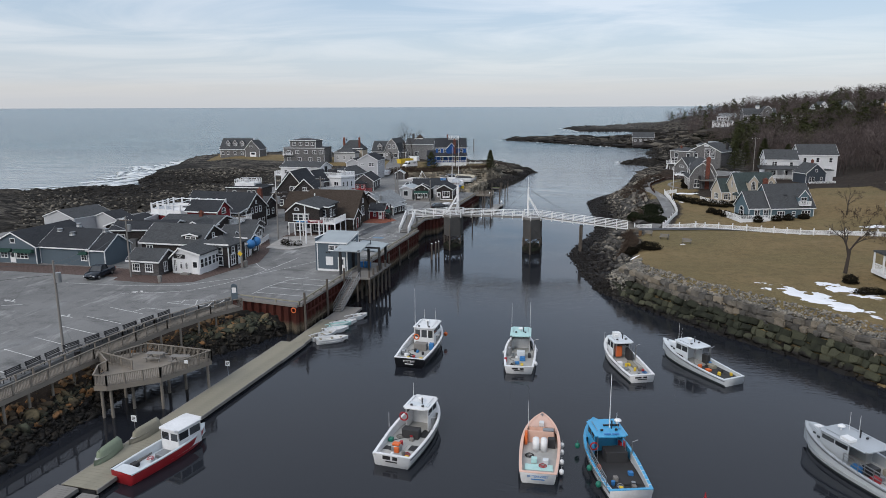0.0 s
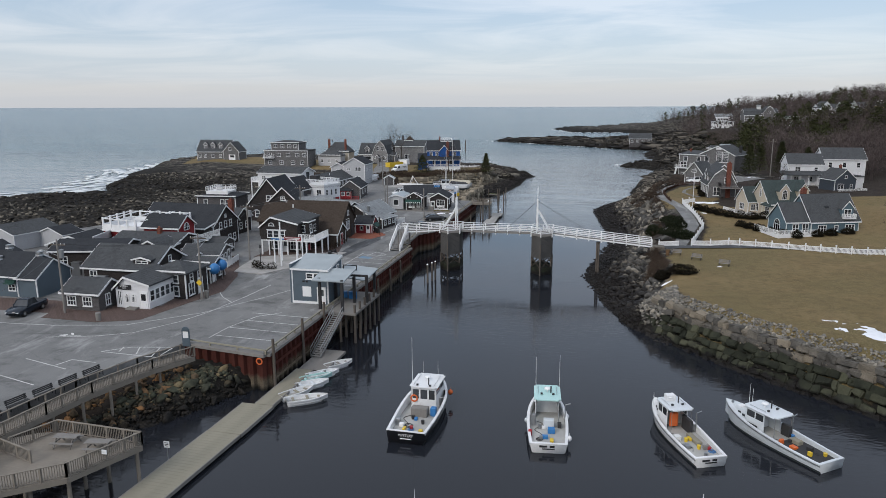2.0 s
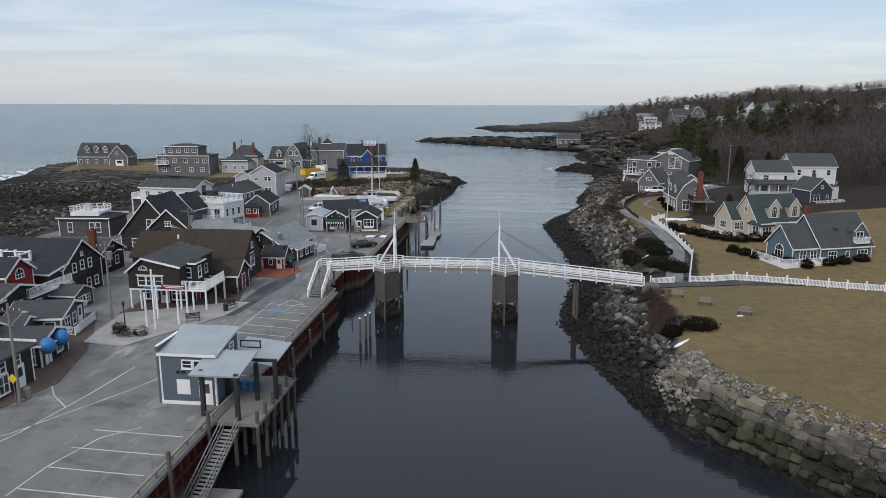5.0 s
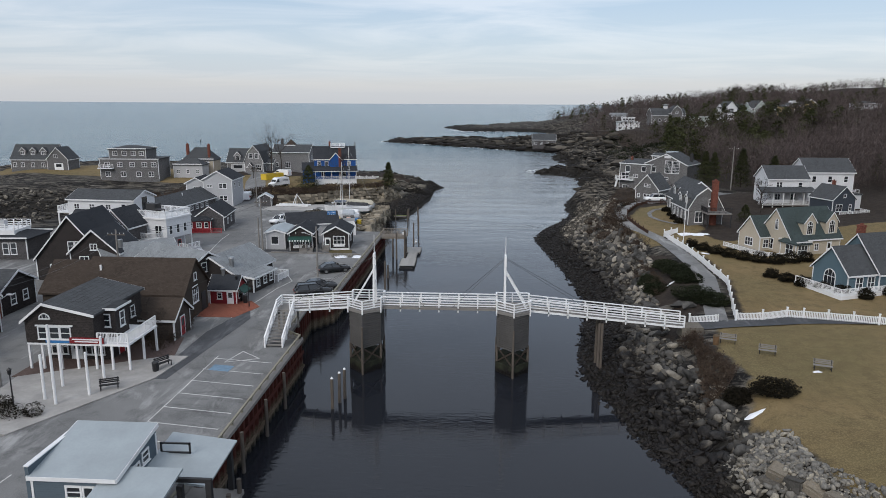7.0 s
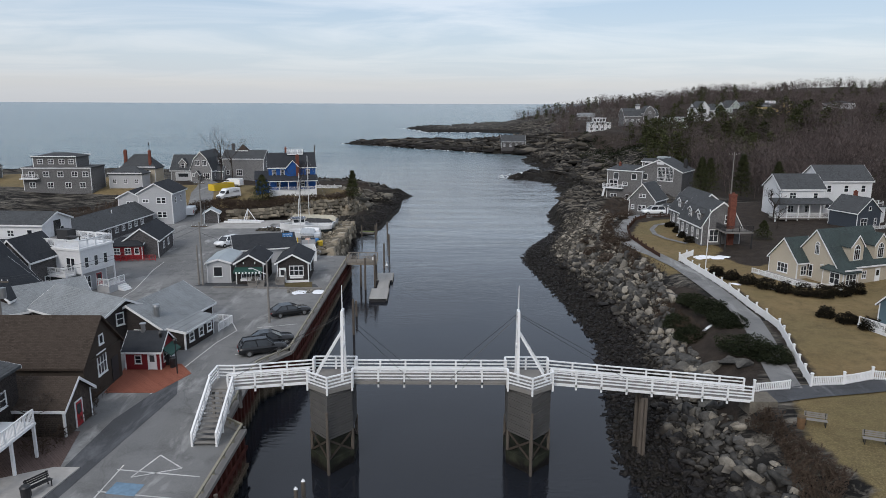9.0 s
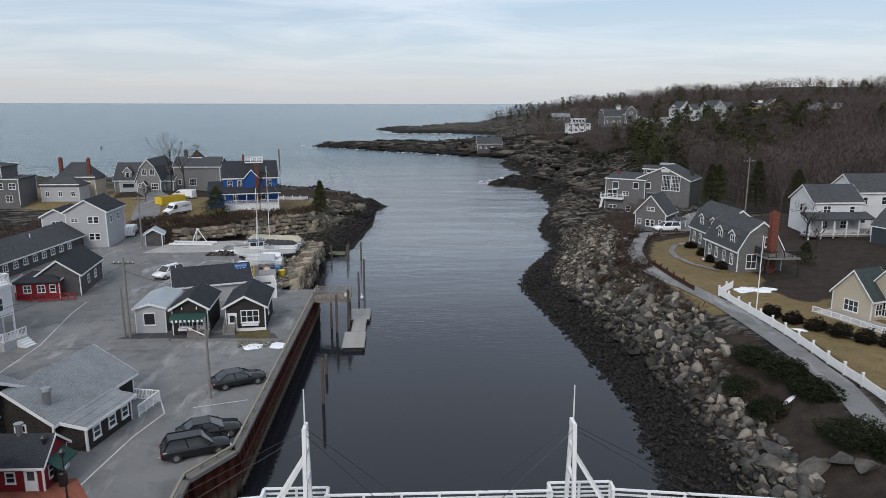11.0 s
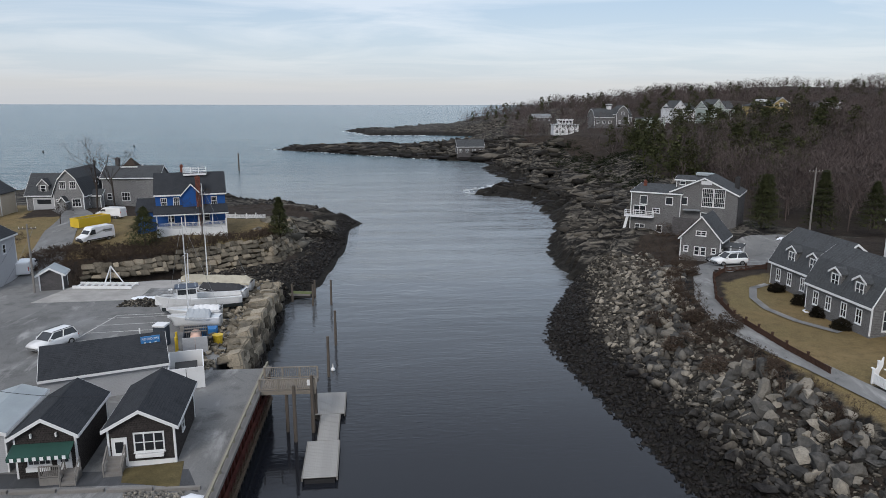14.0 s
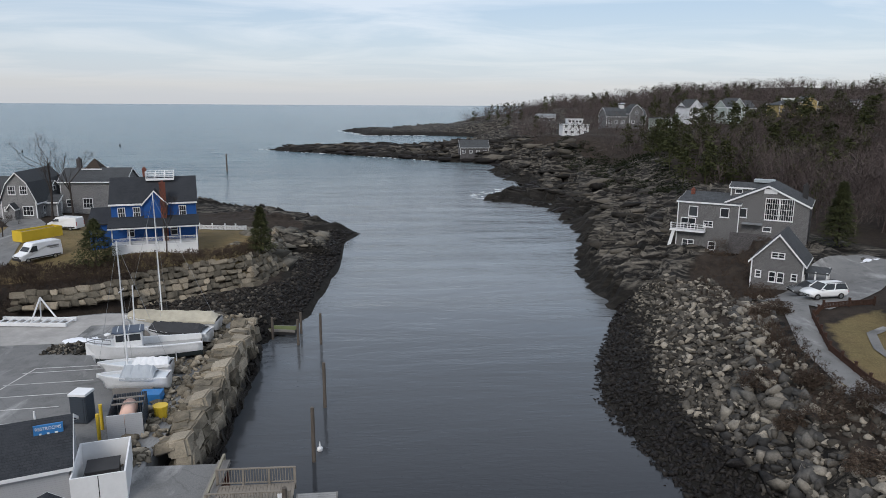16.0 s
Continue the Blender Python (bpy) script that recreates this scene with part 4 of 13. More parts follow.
def roof_bm(kind, w, d, rise, over, th=0.2, gable_over=0.3):
    """Roof slabs over a block w by d; ridge along x. z = 0 is the eave."""
    bm = bmesh.new()
    X, Y = w / 2 + gable_over, d / 2 + over
    drop = rise * over / (d / 2)
    if kind == "gable":
        prof = [(-Y, -drop), (0, rise), (Y, -drop)]
    elif kind == "gambrel":
        prof = [(-Y, -drop), (-d * 0.30, rise * 0.62), (0, rise), (d * 0.30, rise * 0.62), (Y, -drop)]
    elif kind == "salt":
        prof = [(-Y, -drop), (d * 0.22, rise), (Y, rise * 0.55)]
    elif kind == "offset":
        prof = [(-Y, rise * 0.2), (d * 0.2, rise), (Y, -rise * 0.4)]
    elif kind == "shed":
        k = rise / d
        prof = [(-Y, -k * over), (Y, rise + k * over)]
    elif kind == "flat":
        box(bm, -X, X, -Y, Y, 0, 0.25)
        return bm
    if kind == "hip":
        r = min(w, d) / 2
        a, b = max(w / 2 - r, 0.01), 0.01
        if d > w:
            a, b = 0.01, d / 2 - r
        X = w / 2 + over
        dz = rise * over / r
        lo = [bm.verts.new(c) for c in ((-X, -Y, -dz), (X, -Y, -dz), (X, Y, -dz), (-X, Y, -dz))]
        hi = [bm.verts.new(c) for c in ((-a, -b, rise), (a, -b, rise), (a, b, rise), (-a, b, rise))]
        un = [bm.verts.new((v.co.x, v.co.y, v.co.z - th)) for v in lo]
        for k in range(4):
            j = (k + 1) % 4
            bm.faces.new((lo[k], lo[j], hi[j], hi[k]))
            bm.faces.new((un[k], un[j], lo[j], lo[k]))
        bm.faces.new(hi)
        bm.faces.new(un[::-1])
        return bm
    top = [[bm.verts.new((sx_, y, z + th)) for y, z in prof] for sx_ in (-X, X)]
    bot = [[bm.verts.new((sx_, y, z)) for y, z in prof] for sx_ in (-X, X)]
    n = len(prof)
    for k in range(n - 1):
        bm.faces.new((top[0][k], top[1][k], top[1][k + 1], top[0][k + 1]))
        bm.faces.new((bot[0][k + 1], bot[1][k + 1], bot[1][k], bot[0][k]))
        bm.faces.new((top[0][k], top[0][k + 1], bot[0][k + 1], bot[0][k]))
        bm.faces.new((top[1][k + 1], top[1][k], bot[1][k], bot[1][k + 1]))
    bm.faces.new((top[0][0], bot[0][0], bot[1][0], top[1][0]))
    bm.faces.new((top[0][-1], top[1][-1], bot[1][-1], bot[0][-1]))
    return bm


def wall_bm(kind, w, d, h, rise, base=1.2):
    """The walled body up to the underside of the roof."""
    bm = bmesh.new()
    Y = d / 2
    prof = {"gable": [(0, h + rise)], "gambrel": [(d * 0.30, h + rise * 0.62), (0, h + rise), (-d * 0.30, h + rise * 0.62)], "salt": [(Y, h + rise * 0.62), (d * 0.22, h + rise)], "offset": [(Y, h - rise * 0.25), (d * 0.2, h + rise)],
            "shed": [(Y, h + rise)]}.get(kind, [])
    ring = [(-Y, -base), (Y, -base)] + ([(Y, h)] if kind not in ("shed", "salt", "offset") else []) + prof + [(-Y, h + rise * 0.24 if kind == "offset" else h)]
    a = [bm.verts.new((-w / 2, y, z - 0.02)) for y, z in ring]
    b = [bm.verts.new((w / 2, y, z - 0.02)) for y, z in ring]
    n = len(ring)
    for k in range(n):
        j = (k + 1) % n
        bm.faces.new((a[k], a[j], b[j], b[k]))
    bm.faces.new(a[::-1])
    bm.faces.new(b)
    bmesh.ops.recalc_face_normals(bm, faces=bm.faces)
    return bm


def rake_bm(kind, w, d, rise, over, side, gable_over=0.3, deep=0.24):
    """White boards along one gable end."""
    bm = bmesh.new()
    Y = d / 2 + over
    drop = rise * over / (d / 2)
    prof = {"gable": [(-Y, -drop), (0, rise), (Y, -drop)], "gambrel": [(-Y, -drop), (-d * 0.30, rise * 0.62), (0, rise), (d * 0.30, rise * 0.62), (Y, -drop)],
            "salt": [(-Y, -drop), (d * 0.22, rise), (Y, rise * 0.55)], "offset": [(-Y, rise * 0.2), (d * 0.2, rise), (Y, -rise * 0.4)], "shed": [(-Y, -rise / d * over), (Y, rise + rise / d * over)]}[kind]
    x = side * (w / 2 + gable_over)
    for (ya, za), (yb, zb) in zip(prof, prof[1:]):
        x0, x1 = sorted((x + side * 0.004, x + side * 0.045))
        vs = [bm.verts.new((xx, y, z)) for xx in (x0, x1) for y, z in ((ya, za - deep + 0.17), (yb, zb - deep + 0.17), (yb, zb + 0.19), (ya, za + 0.19))]
        for q in ((0, 1, 2, 3), (7, 6, 5, 4), (0, 4, 5, 1), (1, 5, 6, 2), (2, 6, 7, 3), (3, 7, 4, 0)):
            bm.faces.new([vs[i] for i in q])
    bmesh.ops.recalc_face_normals(bm, faces=bm.faces)
    return bm


def block(parent, w, d, h, rise, kind, wall, roof, x=0, y=0, z=0, rz=0, over=0.35, trim=True, corners=True, base=1.2, wins=(), doors=(), gable_over=0.3):
    """One roofed block of a house: wall, roof, trim, windows and doors, as parts of the parent."""
    m = pose(x, y, z, 0, 0, rz)
    body = part("wall", wall_bm(kind, w, d, h, rise, base), wall, parent)
    body.matrix_basis = m
    rf = part("roof", roof_bm(kind, w, d, rise, over, 0.2, gable_over), roof, parent)
    rf.matrix_basis = m @ pose(0, 0, h)
    if trim and kind in ("gable", "gambrel", "salt", "shed", "offset"):
        for s in (-1, 1):
            part("rake_board", rake_bm(kind, w, d, rise, over, s, gable_over), m_trim, parent).matrix_basis = m @ pose(0, 0, h)
    if trim:
        k = rise * over / (d / 2) if kind in ("gable", "gambrel") else 0.0
        zf = h - k if kind != "flat" else h
        Y = d / 2 + over
        sides = () if kind == "offset" else (-1,) if kind in ("salt", "shed") else (-1, 1)
        for s in sides:
            y0, y1 = sorted((s * Y, s * (Y + 0.035)))
            part("fascia", boxes((-w / 2 - gable_over, w / 2 + gable_over, y0, y1, zf - 0.06, zf + 0.17)), m_trim, parent).matrix_basis = m
    if corners:
        c = 0.13
        for sx_ in (-1, 1):
            for sy_ in (-1, 1):
                hh = h - 0.05 if not (kind in ("shed", "salt") and sy_ > 0) else h + rise * 0.55
                xa, xb = sorted((sx_ * (w / 2 - c), sx_ * (w / 2 + 0.025)))
                ya, yb = sorted((sy_ * (d / 2 - c), sy_ * (d / 2 + 0.025)))
                part("corner_board", boxes((xa, xb, ya, yb, 0, hh)), m_trim, parent).matrix_basis = m
    for face, u, zz, ww, hh, *st in wins:
        add_window(parent, m @ on_face(face, w, d, u, zz), ww, hh, *(st or ("dh",)))
    for face, u, *rest in doors:
        add_door(parent, m @ on_face(face, w, d, u, 0.05), *rest)
    return body


def dormer(parent, m, w, h, rise, depth, wall, roof, style="dh", ww=None, hh=None):
    """A gabled dormer; m stands at the foot of its front, facing -y."""
    inner = m @ pose(0, depth / 2, 0, 0, 0, 90)
    b = part("dormer", wall_bm("gable", depth, w, h, rise, 0.3), wall, parent)
    b.matrix_basis = inner
    r = part("dormer_roof", roof_bm("gable", depth, w, rise, 0.22, 0.14, 0.2), roof, parent)
    r.matrix_basis = inner @ pose(0, 0, h)
    part("rake_board", rake_bm("gable", depth, w, rise, 0.22, -1, 0.2, 0.2), m_trim, parent).matrix_basis = inner @ pose(0, 0, h - 0.05)
    add_window(parent, m @ pose(0, 0, 0.15), ww or w * 0.55, hh or h * 0.85, style)


def chimney(parent, x, y, z0, z1, s=0.7, material=None):
    bm = boxes((x - s / 2, x + s / 2, y - s / 2, y + s / 2, z0, z1), (x - s / 2 - 0.06, x + s / 2 + 0.06, y - s / 2 - 0.06, y + s / 2 + 0.06, z1 - 0.25, z1 - 0.1), (x - s * 0.2, x + s * 0.2, y - s * 0.2, y + s * 0.2, z1, z1 + 0.25))
    return part("chimney", bm, material or m_brick, parent, "brick chimney")


def railing(parent, line, h=1.0, material=None, gap=1.6, post=0.1, rails=(0.12, 0.5), balusters=0.0, name="railing", z0=None):
    """Posts and rails along a line of (x, y, z); each post a part, the rails and balusters of one bay another."""
    material = material or m_white
    for a, b in zip(line, line[1:]):
        a, b = Vector(a), Vector(b)
        n = max(1, round((b - a).length / gap))
        for k in range(n + 1):
            p = a.lerp(b, k / n)
            if k < n or b == Vector(line[-1]):
                part("post", boxes((p.x - post / 2, p.x + post / 2, p.y - post / 2, p.y + post / 2, p.z - 0.02, p.z + h)), material, parent)
        bm = bmesh.new()
        beam(bm, a + Vector((0, 0, h)), b + Vector((0, 0, h)), post * 1.1, 0.06)
        for r in rails:
            beam(bm, a + Vector((0, 0, r * h)), b + Vector((0, 0, r * h)), post * 0.5, 0.07)
        if balusters:
            nb = max(1, int((b - a).length / balusters))
            for k in range(nb):
                p = a.lerp(b, (k + 0.5) / nb)
                box(bm, p.x - 0.02, p.x + 0.02, p.y - 0.02, p.y + 0.02, p.z + 0.1 * h, p.z + h)
        part(name, bm, material, parent)

# ---- paved quay ----
ROAD = 3.7
PAVE = [(-38.0, 77.0), (-38.0, 130.2), (-39.8, 131.6), (-40.4, 143.4), (-38.1, 147.3), (-38.0, 192.0), (-42.6, 192.0), (-42.6, 224), (-57.5, 226.5), (-72, 222), (-79, 229), (-100, 213), (-104, 150), (-118, 110), (-150, 60), (-150, -60),
        (-54, -60), (-52.4, 42), (-52.8, 60), (-50.6, 72), (-47.7, 78.6)]
bm = bmesh.new()
prism(bm, PAVE, -3.0, ROAD)
pave = link_mesh("pavement", bm, m_asphalt)
tagged(pave, "worn grey asphalt of a harbour street and car park", "pavement", kind="structure")


def sheet_pile(name, a, b, z0, z1, parent=None):
    """Corrugated steel sheet piling from a to b."""
    a, b = Vector((*a, 0)), Vector((*b, 0))
    d = (b - a)
    n = max(1, int(d.length / 1.1))
    t, s = d.normalized(), d.normalized().cross(Vector((0, 0, 1)))
    row = []
    for k in range(n):
        for f, o in ((0.0, 0.0), (0.35, 0.0), (0.5, 0.34), (0.85, 0.34)):
            row.append(a + t * ((k + f) * d.length / n) + s * o)
    row.append(b)
    bm = bmesh.new()
    lo = [bm.verts.new((p.x, p.y, z0)) for p in row]
    hi = [bm.verts.new((p.x, p.y, z1)) for p in row]
    for k in range(len(row) - 1):
        bm.faces.new((lo[k], lo[k + 1], hi[k + 1], hi[k]))
    return link_mesh(name, bm, m_rust, parent)


quay = thing("quay_wall", "rusty corrugated sheet-steel harbour wall with a pale timber cap", "quay wall", 0, 0, 0, kind="structure")
# outward side lies to the right of the line of travel
FACE = [(-37.75, 76.8), (-37.75, 130.2), (-39.55, 131.6), (-40.15, 143.4), (-37.85, 147.3), (-37.75, 192.2)]
for a, b in zip(FACE, FACE[1:]):
    sheet_pile("sheet_piling", a, b, -3, ROAD - 0.15, quay)
sheet_pile("sheet_piling", (-47.8, 78.4), (-37.75, 76.8), -3, ROAD - 0.15, quay)
for a, b in [((a[0] + 0.1, a[1]), (b[0] + 0.1, b[1])) for a, b in zip(FACE, FACE[1:])] + [((-47.8, 78.3), (-37.65, 76.75))]:
    n = max(1, int(math.dist(a, b) / 6))
    for k in range(n):
        p, q = [Vector((*a, 0)).lerp(Vector((*b, 0)), (k + f) / n) for f in (0.004, 0.996)]
        bm = bmesh.new()
        beam(bm, (p.x, p.y, ROAD + 0.02), (q.x, q.y, ROAD + 0.02), 0.75, 0.3)
        part("cap_beam", bm, m_greywood, quay)
    bm = bmesh.new()
    beam(bm, (a[0], a[1], ROAD + 0.52), (b[0], b[1], ROAD + 0.52), 0.16, 0.14)
    for k in range(n * 3 + 1):
        p = Vector((*a, 0)).lerp(Vector((*b, 0)), k / (n * 3))
        box(bm, p.x - 0.08, p.x + 0.08, p.y - 0.08, p.y + 0.08, ROAD + 0.1, ROAD + 0.52)
    part("guard_rail", bm, m_dockwood, quay)
bm = bmesh.new()
for z in (1.0, 2.5):
    beam(bm, (-37.3, 77.5, z), (-37.3, 130.0, z), 0.18, 0.25)
    beam(bm, (-37.3, 147.6, z), (-37.3, 191.5, z), 0.18, 0.25)
part("waler", bm, m_rust, quay)



def mark(line, w=0.12, closed=False):
    """Painted line on the road."""
    pts = list(line) + ([line[0]] if closed else [])
    bm = bmesh.new()
    for (ax, ay), (bx, by) in zip(pts, pts[1:]):
        l = math.hypot(bx - ax, by - ay)
        nx_, ny_ = -(by - ay) / l * w / 2, (bx - ax) / l * w / 2
        bm.faces.new([bm.verts.new((x, y, ROAD + 0.006)) for x, y in ((ax - nx_, ay - ny_), (bx - nx_, by - ny_), (bx + nx_, by + ny_), (ax + nx_, ay + ny_))])
    bmesh.ops.recalc_face_normals(bm, faces=bm.faces)
    part("road_marking", bm, m_line, pave)


def patch(name, outline, material, z, parent, thick=0.05):
    bm = bmesh.new()
    prism(bm, outline, z - thick, z)
    bmesh.ops.recalc_face_normals(bm, faces=bm.faces)
    return part(name, bm, material, parent)

# ---- footbridge ----
m_pierwood = wood("grey_pier_boards", (0.070, 0.068, 0.067), (0.125, 0.122, 0.118), 0)
DECK = 6.8
bridge = thing("footbridge", "white-painted wooden drawbridge for walkers on two timber-clad piers", "bridge", 0, 0, 0)
BY0, BY1 = 132.6, 134.4


def bridge_rail(line, h=1.08):
    for a, b in zip(line, line[1:]):
        a, b = Vector(a), Vector(b)
        n = max(1, round((b - a).length / 2.0))
        for k in range(n + 1):
            if k == n and b != Vector(line[-1]):
                continue
            p = a.lerp(b, k / n)
            part("post", boxes((p.x - 0.07, p.x + 0.07, p.y - 0.06, p.y + 0.06, p.z - 0.5, p.z + h)), m_white, bridge)
        for f in (0.22, 0.46, 0.72, 1.0):
            bm = bmesh.new()
            up_ = Vector((0, 0, h * f))
            beam(bm, a + up_, b + up_, 0.16 if f == 1.0 else 0.06, 0.08 if f == 1.0 else 0.10)
            part("rail", bm, m_white, bridge)


def planks(parent, a, b, width, z_under=0.1, material=None, pitch=0.16, gap=0.012, name="plank"):
    """Boards laid across a straight deck from a to b (centre line)."""
    a, b = Vector(a), Vector(b)
    d = b - a
    n = max(1, int(d.length / pitch))
    flat = Vector((d.x, d.y, 0)).normalized()
    side = Vector((-flat.y, flat.x, 0))
    me = None
    rot = math.degrees(math.atan2(flat.y, flat.x))
    bm = boxes((-pitch / 2 + gap / 2, pitch / 2 - gap / 2, -width / 2, width / 2, -0.045, 0))
    me = bpy.data.meshes.new(name)
    bm.to_mesh(me)
    bm.free()
    me.materials.append(material or m_greywood)
    for k in range(n):
        p = a.lerp(b, (k + 0.5) / n)
        shared(name, me, parent, pose(p.x, p.y, p.z, 0, -math.degrees(math.atan2(d.z, math.hypot(d.x, d.y))), rot))


P1, P2 = -31.1, -15.4
BR_END, BR_Z = 2.4, 5.35
SPANS = [((-39.3, 133.5, 6.25), (P1 - 1.6, 133.5, DECK)), ((P1 + 1.6, 133.5, DECK), (P2 - 1.6, 133.5, DECK)), ((P2 + 1.6, 133.5, DECK), (BR_END, 133.5, BR_Z))]
for a, b in SPANS:
    for y in (BY0, BY1):
        bm = bmesh.new()
        beam(bm, (a[0], y, a[2] - 0.14), (b[0], y, b[2] - 0.14), 0.12, 0.2)
        part("stringer", bm, m_greywood if a[2] == b[2] else m_white, bridge)
    bm = bmesh.new()
    beam(bm, (a[0], 133.5, a[2] - 0.03), (b[0], 133.5, b[2] - 0.03), 1.7, 0.06)
    part("deck", bm, m_greywood, bridge)
bridge_rail([(-39.3, BY0, 6.25), (P1 - 1.7, BY0, DECK)])
bridge_rail([(-39.3, BY1, 6.25), (P1 - 1.7, BY1, DECK)])
for y in (BY0, BY1):
    bridge_rail([(P1 + 1.7, y, DECK), ((P1 + P2) / 2, y, DECK), (P2 - 1.7, y, DECK)])
    bridge_rail([(P2 + 1.7, y, DECK), (BR_END, y, BR_Z)])
for px in (P1, P2):
    # pier: six-sided, its point facing down the channel
    ring = [(px - 1.75, 132.2), (px, 130.3), (px + 1.75, 132.2), (px + 1.75, 135.0), (px, 136.8), (px - 1.75, 135.0)]
    bm = bmesh.new()
    prism(bm, [(px + (x - px) * 0.90, 133.5 + (y - 133.5) * 0.90) for x, y in ring], 2.85, DECK - 0.32)
    part("pier_core", bm, m_dark, bridge)
    rows = 17
    for k in range(rows):
        z0_ = 2.8 + k * (DECK - 0.33 - 2.8) / rows
        f_ = 0.955 + 0.012 * (k % 3 == 0)
        bm = bmesh.new()
        prism(bm, [(px + (x - px) * f_, 133.5 + (y - 133.5) * f_) for x, y in ring], z0_, z0_ + (DECK - 0.33 - 2.8) / rows - 0.025)
        part("cladding_board", bm, m_pierwood, bridge, "grey weathered board" if k == 0 else "")
    bm = bmesh.new()
    prism(bm, ring, -3, 1.15)
    part("pier_base", bm, m_weedrock, bridge, "dark weedy base")
    for x, y in ring:
        bm = bmesh.new()
        tube(bm, (px + (x - px) * 0.93, 133.5 + (y - 133.5) * 0.93, 0.5), (px + (x - px) * 0.93, 133.5 + (y - 133.5) * 0.93, 2.9), 0.13, 0.13)
        part("timber_post", bm, m_pole, bridge)
    for (xa, ya), (xb, yb) in zip(ring, ring[1:] + ring[:1]):
        bm = bmesh.new()
        q = lambda x, y, z: (px + (x - px) * 0.95, 133.5 + (y - 133.5) * 0.95, z)
        beam(bm, q(xa, ya, 1.1), q(xb, yb, 2.8), 0.08, 0.16)
        beam(bm, q(xb, yb, 1.1), q(xa, ya, 2.8), 0.08, 0.16)
        part("cross_brace", bm, m_barn, bridge)
    bm = bmesh.new()
    tube(bm, (px, 130.2, -1), (px, 130.2, 5.2), 0.13, 0.11)
    part("fender_pile", bm, m_pole, bridge)
    # lookout platform with its railing
    plat = [(px - 1.75, 131.9), (px - 0.9, 131.3), (px, 130.6), (px + 0.9, 131.3), (px + 1.75, 131.9), (px + 1.75, 135.2), (px - 1.75, 135.2)]
    bm = bmesh.new()
    prism(bm, plat, DECK - 0.3, DECK)
    part("platform", bm, m_greywood, bridge)
    bridge_rail([(px - 1.75, BY0 - 0.1, DECK), (px - 1.75, 131.9, DECK), (px, 130.6, DECK), (px + 1.75, 131.9, DECK), (px + 1.75, BY0 - 0.1, DECK)])
    bridge_rail([(px - 1.75, BY1 + 0.1, DECK), (px - 1.75, 135.2, DECK), (px + 1.75, 135.2, DECK), (px + 1.75, BY1 + 0.1, DECK)])
    # hoisting tower: two legs joined at the head, raked stays behind, a thin mast
    s = 1 if px == P1 else -1
    tx = px + s * 0.9
    for y in (BY0 - 0.05, BY1 + 0.05):
        bm = bmesh.new()
        beam(bm, (tx, y, DECK), (tx, 133.5 + (y - 133.5) * 0.35, DECK + 5.6), 0.2, 0.2)
        part("tower_leg", bm, m_white, bridge)
        bm = bmesh.new()
        beam(bm, (tx - s * 2.3, y, DECK + 0.1), (tx, 133.5 + (y - 133.5) * 0.45, DECK + 4.0), 0.14, 0.16)
        part("tower_stay", bm, m_white, bridge)
    bm = bmesh.new()
    for z in (2.6, 4.2, 5.5):
        box(bm, tx - 0.09, tx + 0.09, 132.85 + 0.12 * z / 3, 134.15 - 0.12 * z / 3, DECK + z - 0.1, DECK + z + 0.1)
    part("tower_crosshead", bm, m_white, bridge)
    bm = bmesh.new()
    tube(bm, (tx, 133.5, DECK + 5.0), (tx, 133.5, DECK + 7.6), 0.05, 0.03, 6)
    part("mast", bm, m_white, bridge)
    for y in (133.2, 133.8):
        bm = bmesh.new()
        tube(bm, (tx, y, DECK + 5.3), (px + s * 6.4, y + (y - 133.5) * 2.5, DECK + 0.1), 0.018, 0.018, 5)
        tube(bm, (tx, y, DECK + 5.3), (px - s * 7.5, y + (y - 133.5) * 2.5, DECK + 0.4), 0.018, 0.018, 5)
        part("hoisting_cable", bm, m_black, bridge)
# stair from the quay up to the deck
n = 11
for k in range(n):
    bm = boxes((-40.55, -38.85, 127.8 + k * 0.42, 127.8 + k * 0.42 + 0.38, ROAD + (k + 1) * 0.222 - 0.05, ROAD + (k + 1) * 0.222))
    part("tread", bm, m_greywood, bridge)
for x in (-40.6, -38.8):
    bm = bmesh.new()
    beam(bm, (x, 127.7, ROAD + 0.1), (x, 132.5, 6.15), 0.08, 0.3)
    part("stair_stringer", bm, m_white, bridge)
    bridge_rail([(x, 127.7, ROAD), (x, 132.3, 6.2)])
bm = boxes((-40.65, -38.75, 132.3, 134.5, 6.12, 6.25))
part("landing", bm, m_greywood, bridge)
bridge_rail([(-40.65, 132.3, 6.25), (-40.65, 134.45, 6.25), (-39.3, 134.45, 6.25)])
for x, y in ((-40.5, 132.5), (-40.5, 134.3), (-38.9, 134.3)):
    part("landing_post", boxes((x - 0.1, x + 0.1, y - 0.1, y + 0.1, ROAD, 6.12)), m_greywood, bridge)
for x in (-6.3, -6.0):
    for y in (132.7, 134.3):
        bm = bmesh.new()
        tube(bm, (x, y, -1), (x, y, 5.4), 0.16, 0.14)
        part("trestle_post", bm, m_pole, bridge)
bm = boxes((BR_END - 0.2, 4.4, 132.5, 134.5, 3.2, BR_Z - 0.12))
part("abutment", bm, m_granite, bridge)

# ---- waterfront buildings, town side ----
Z = ROAD
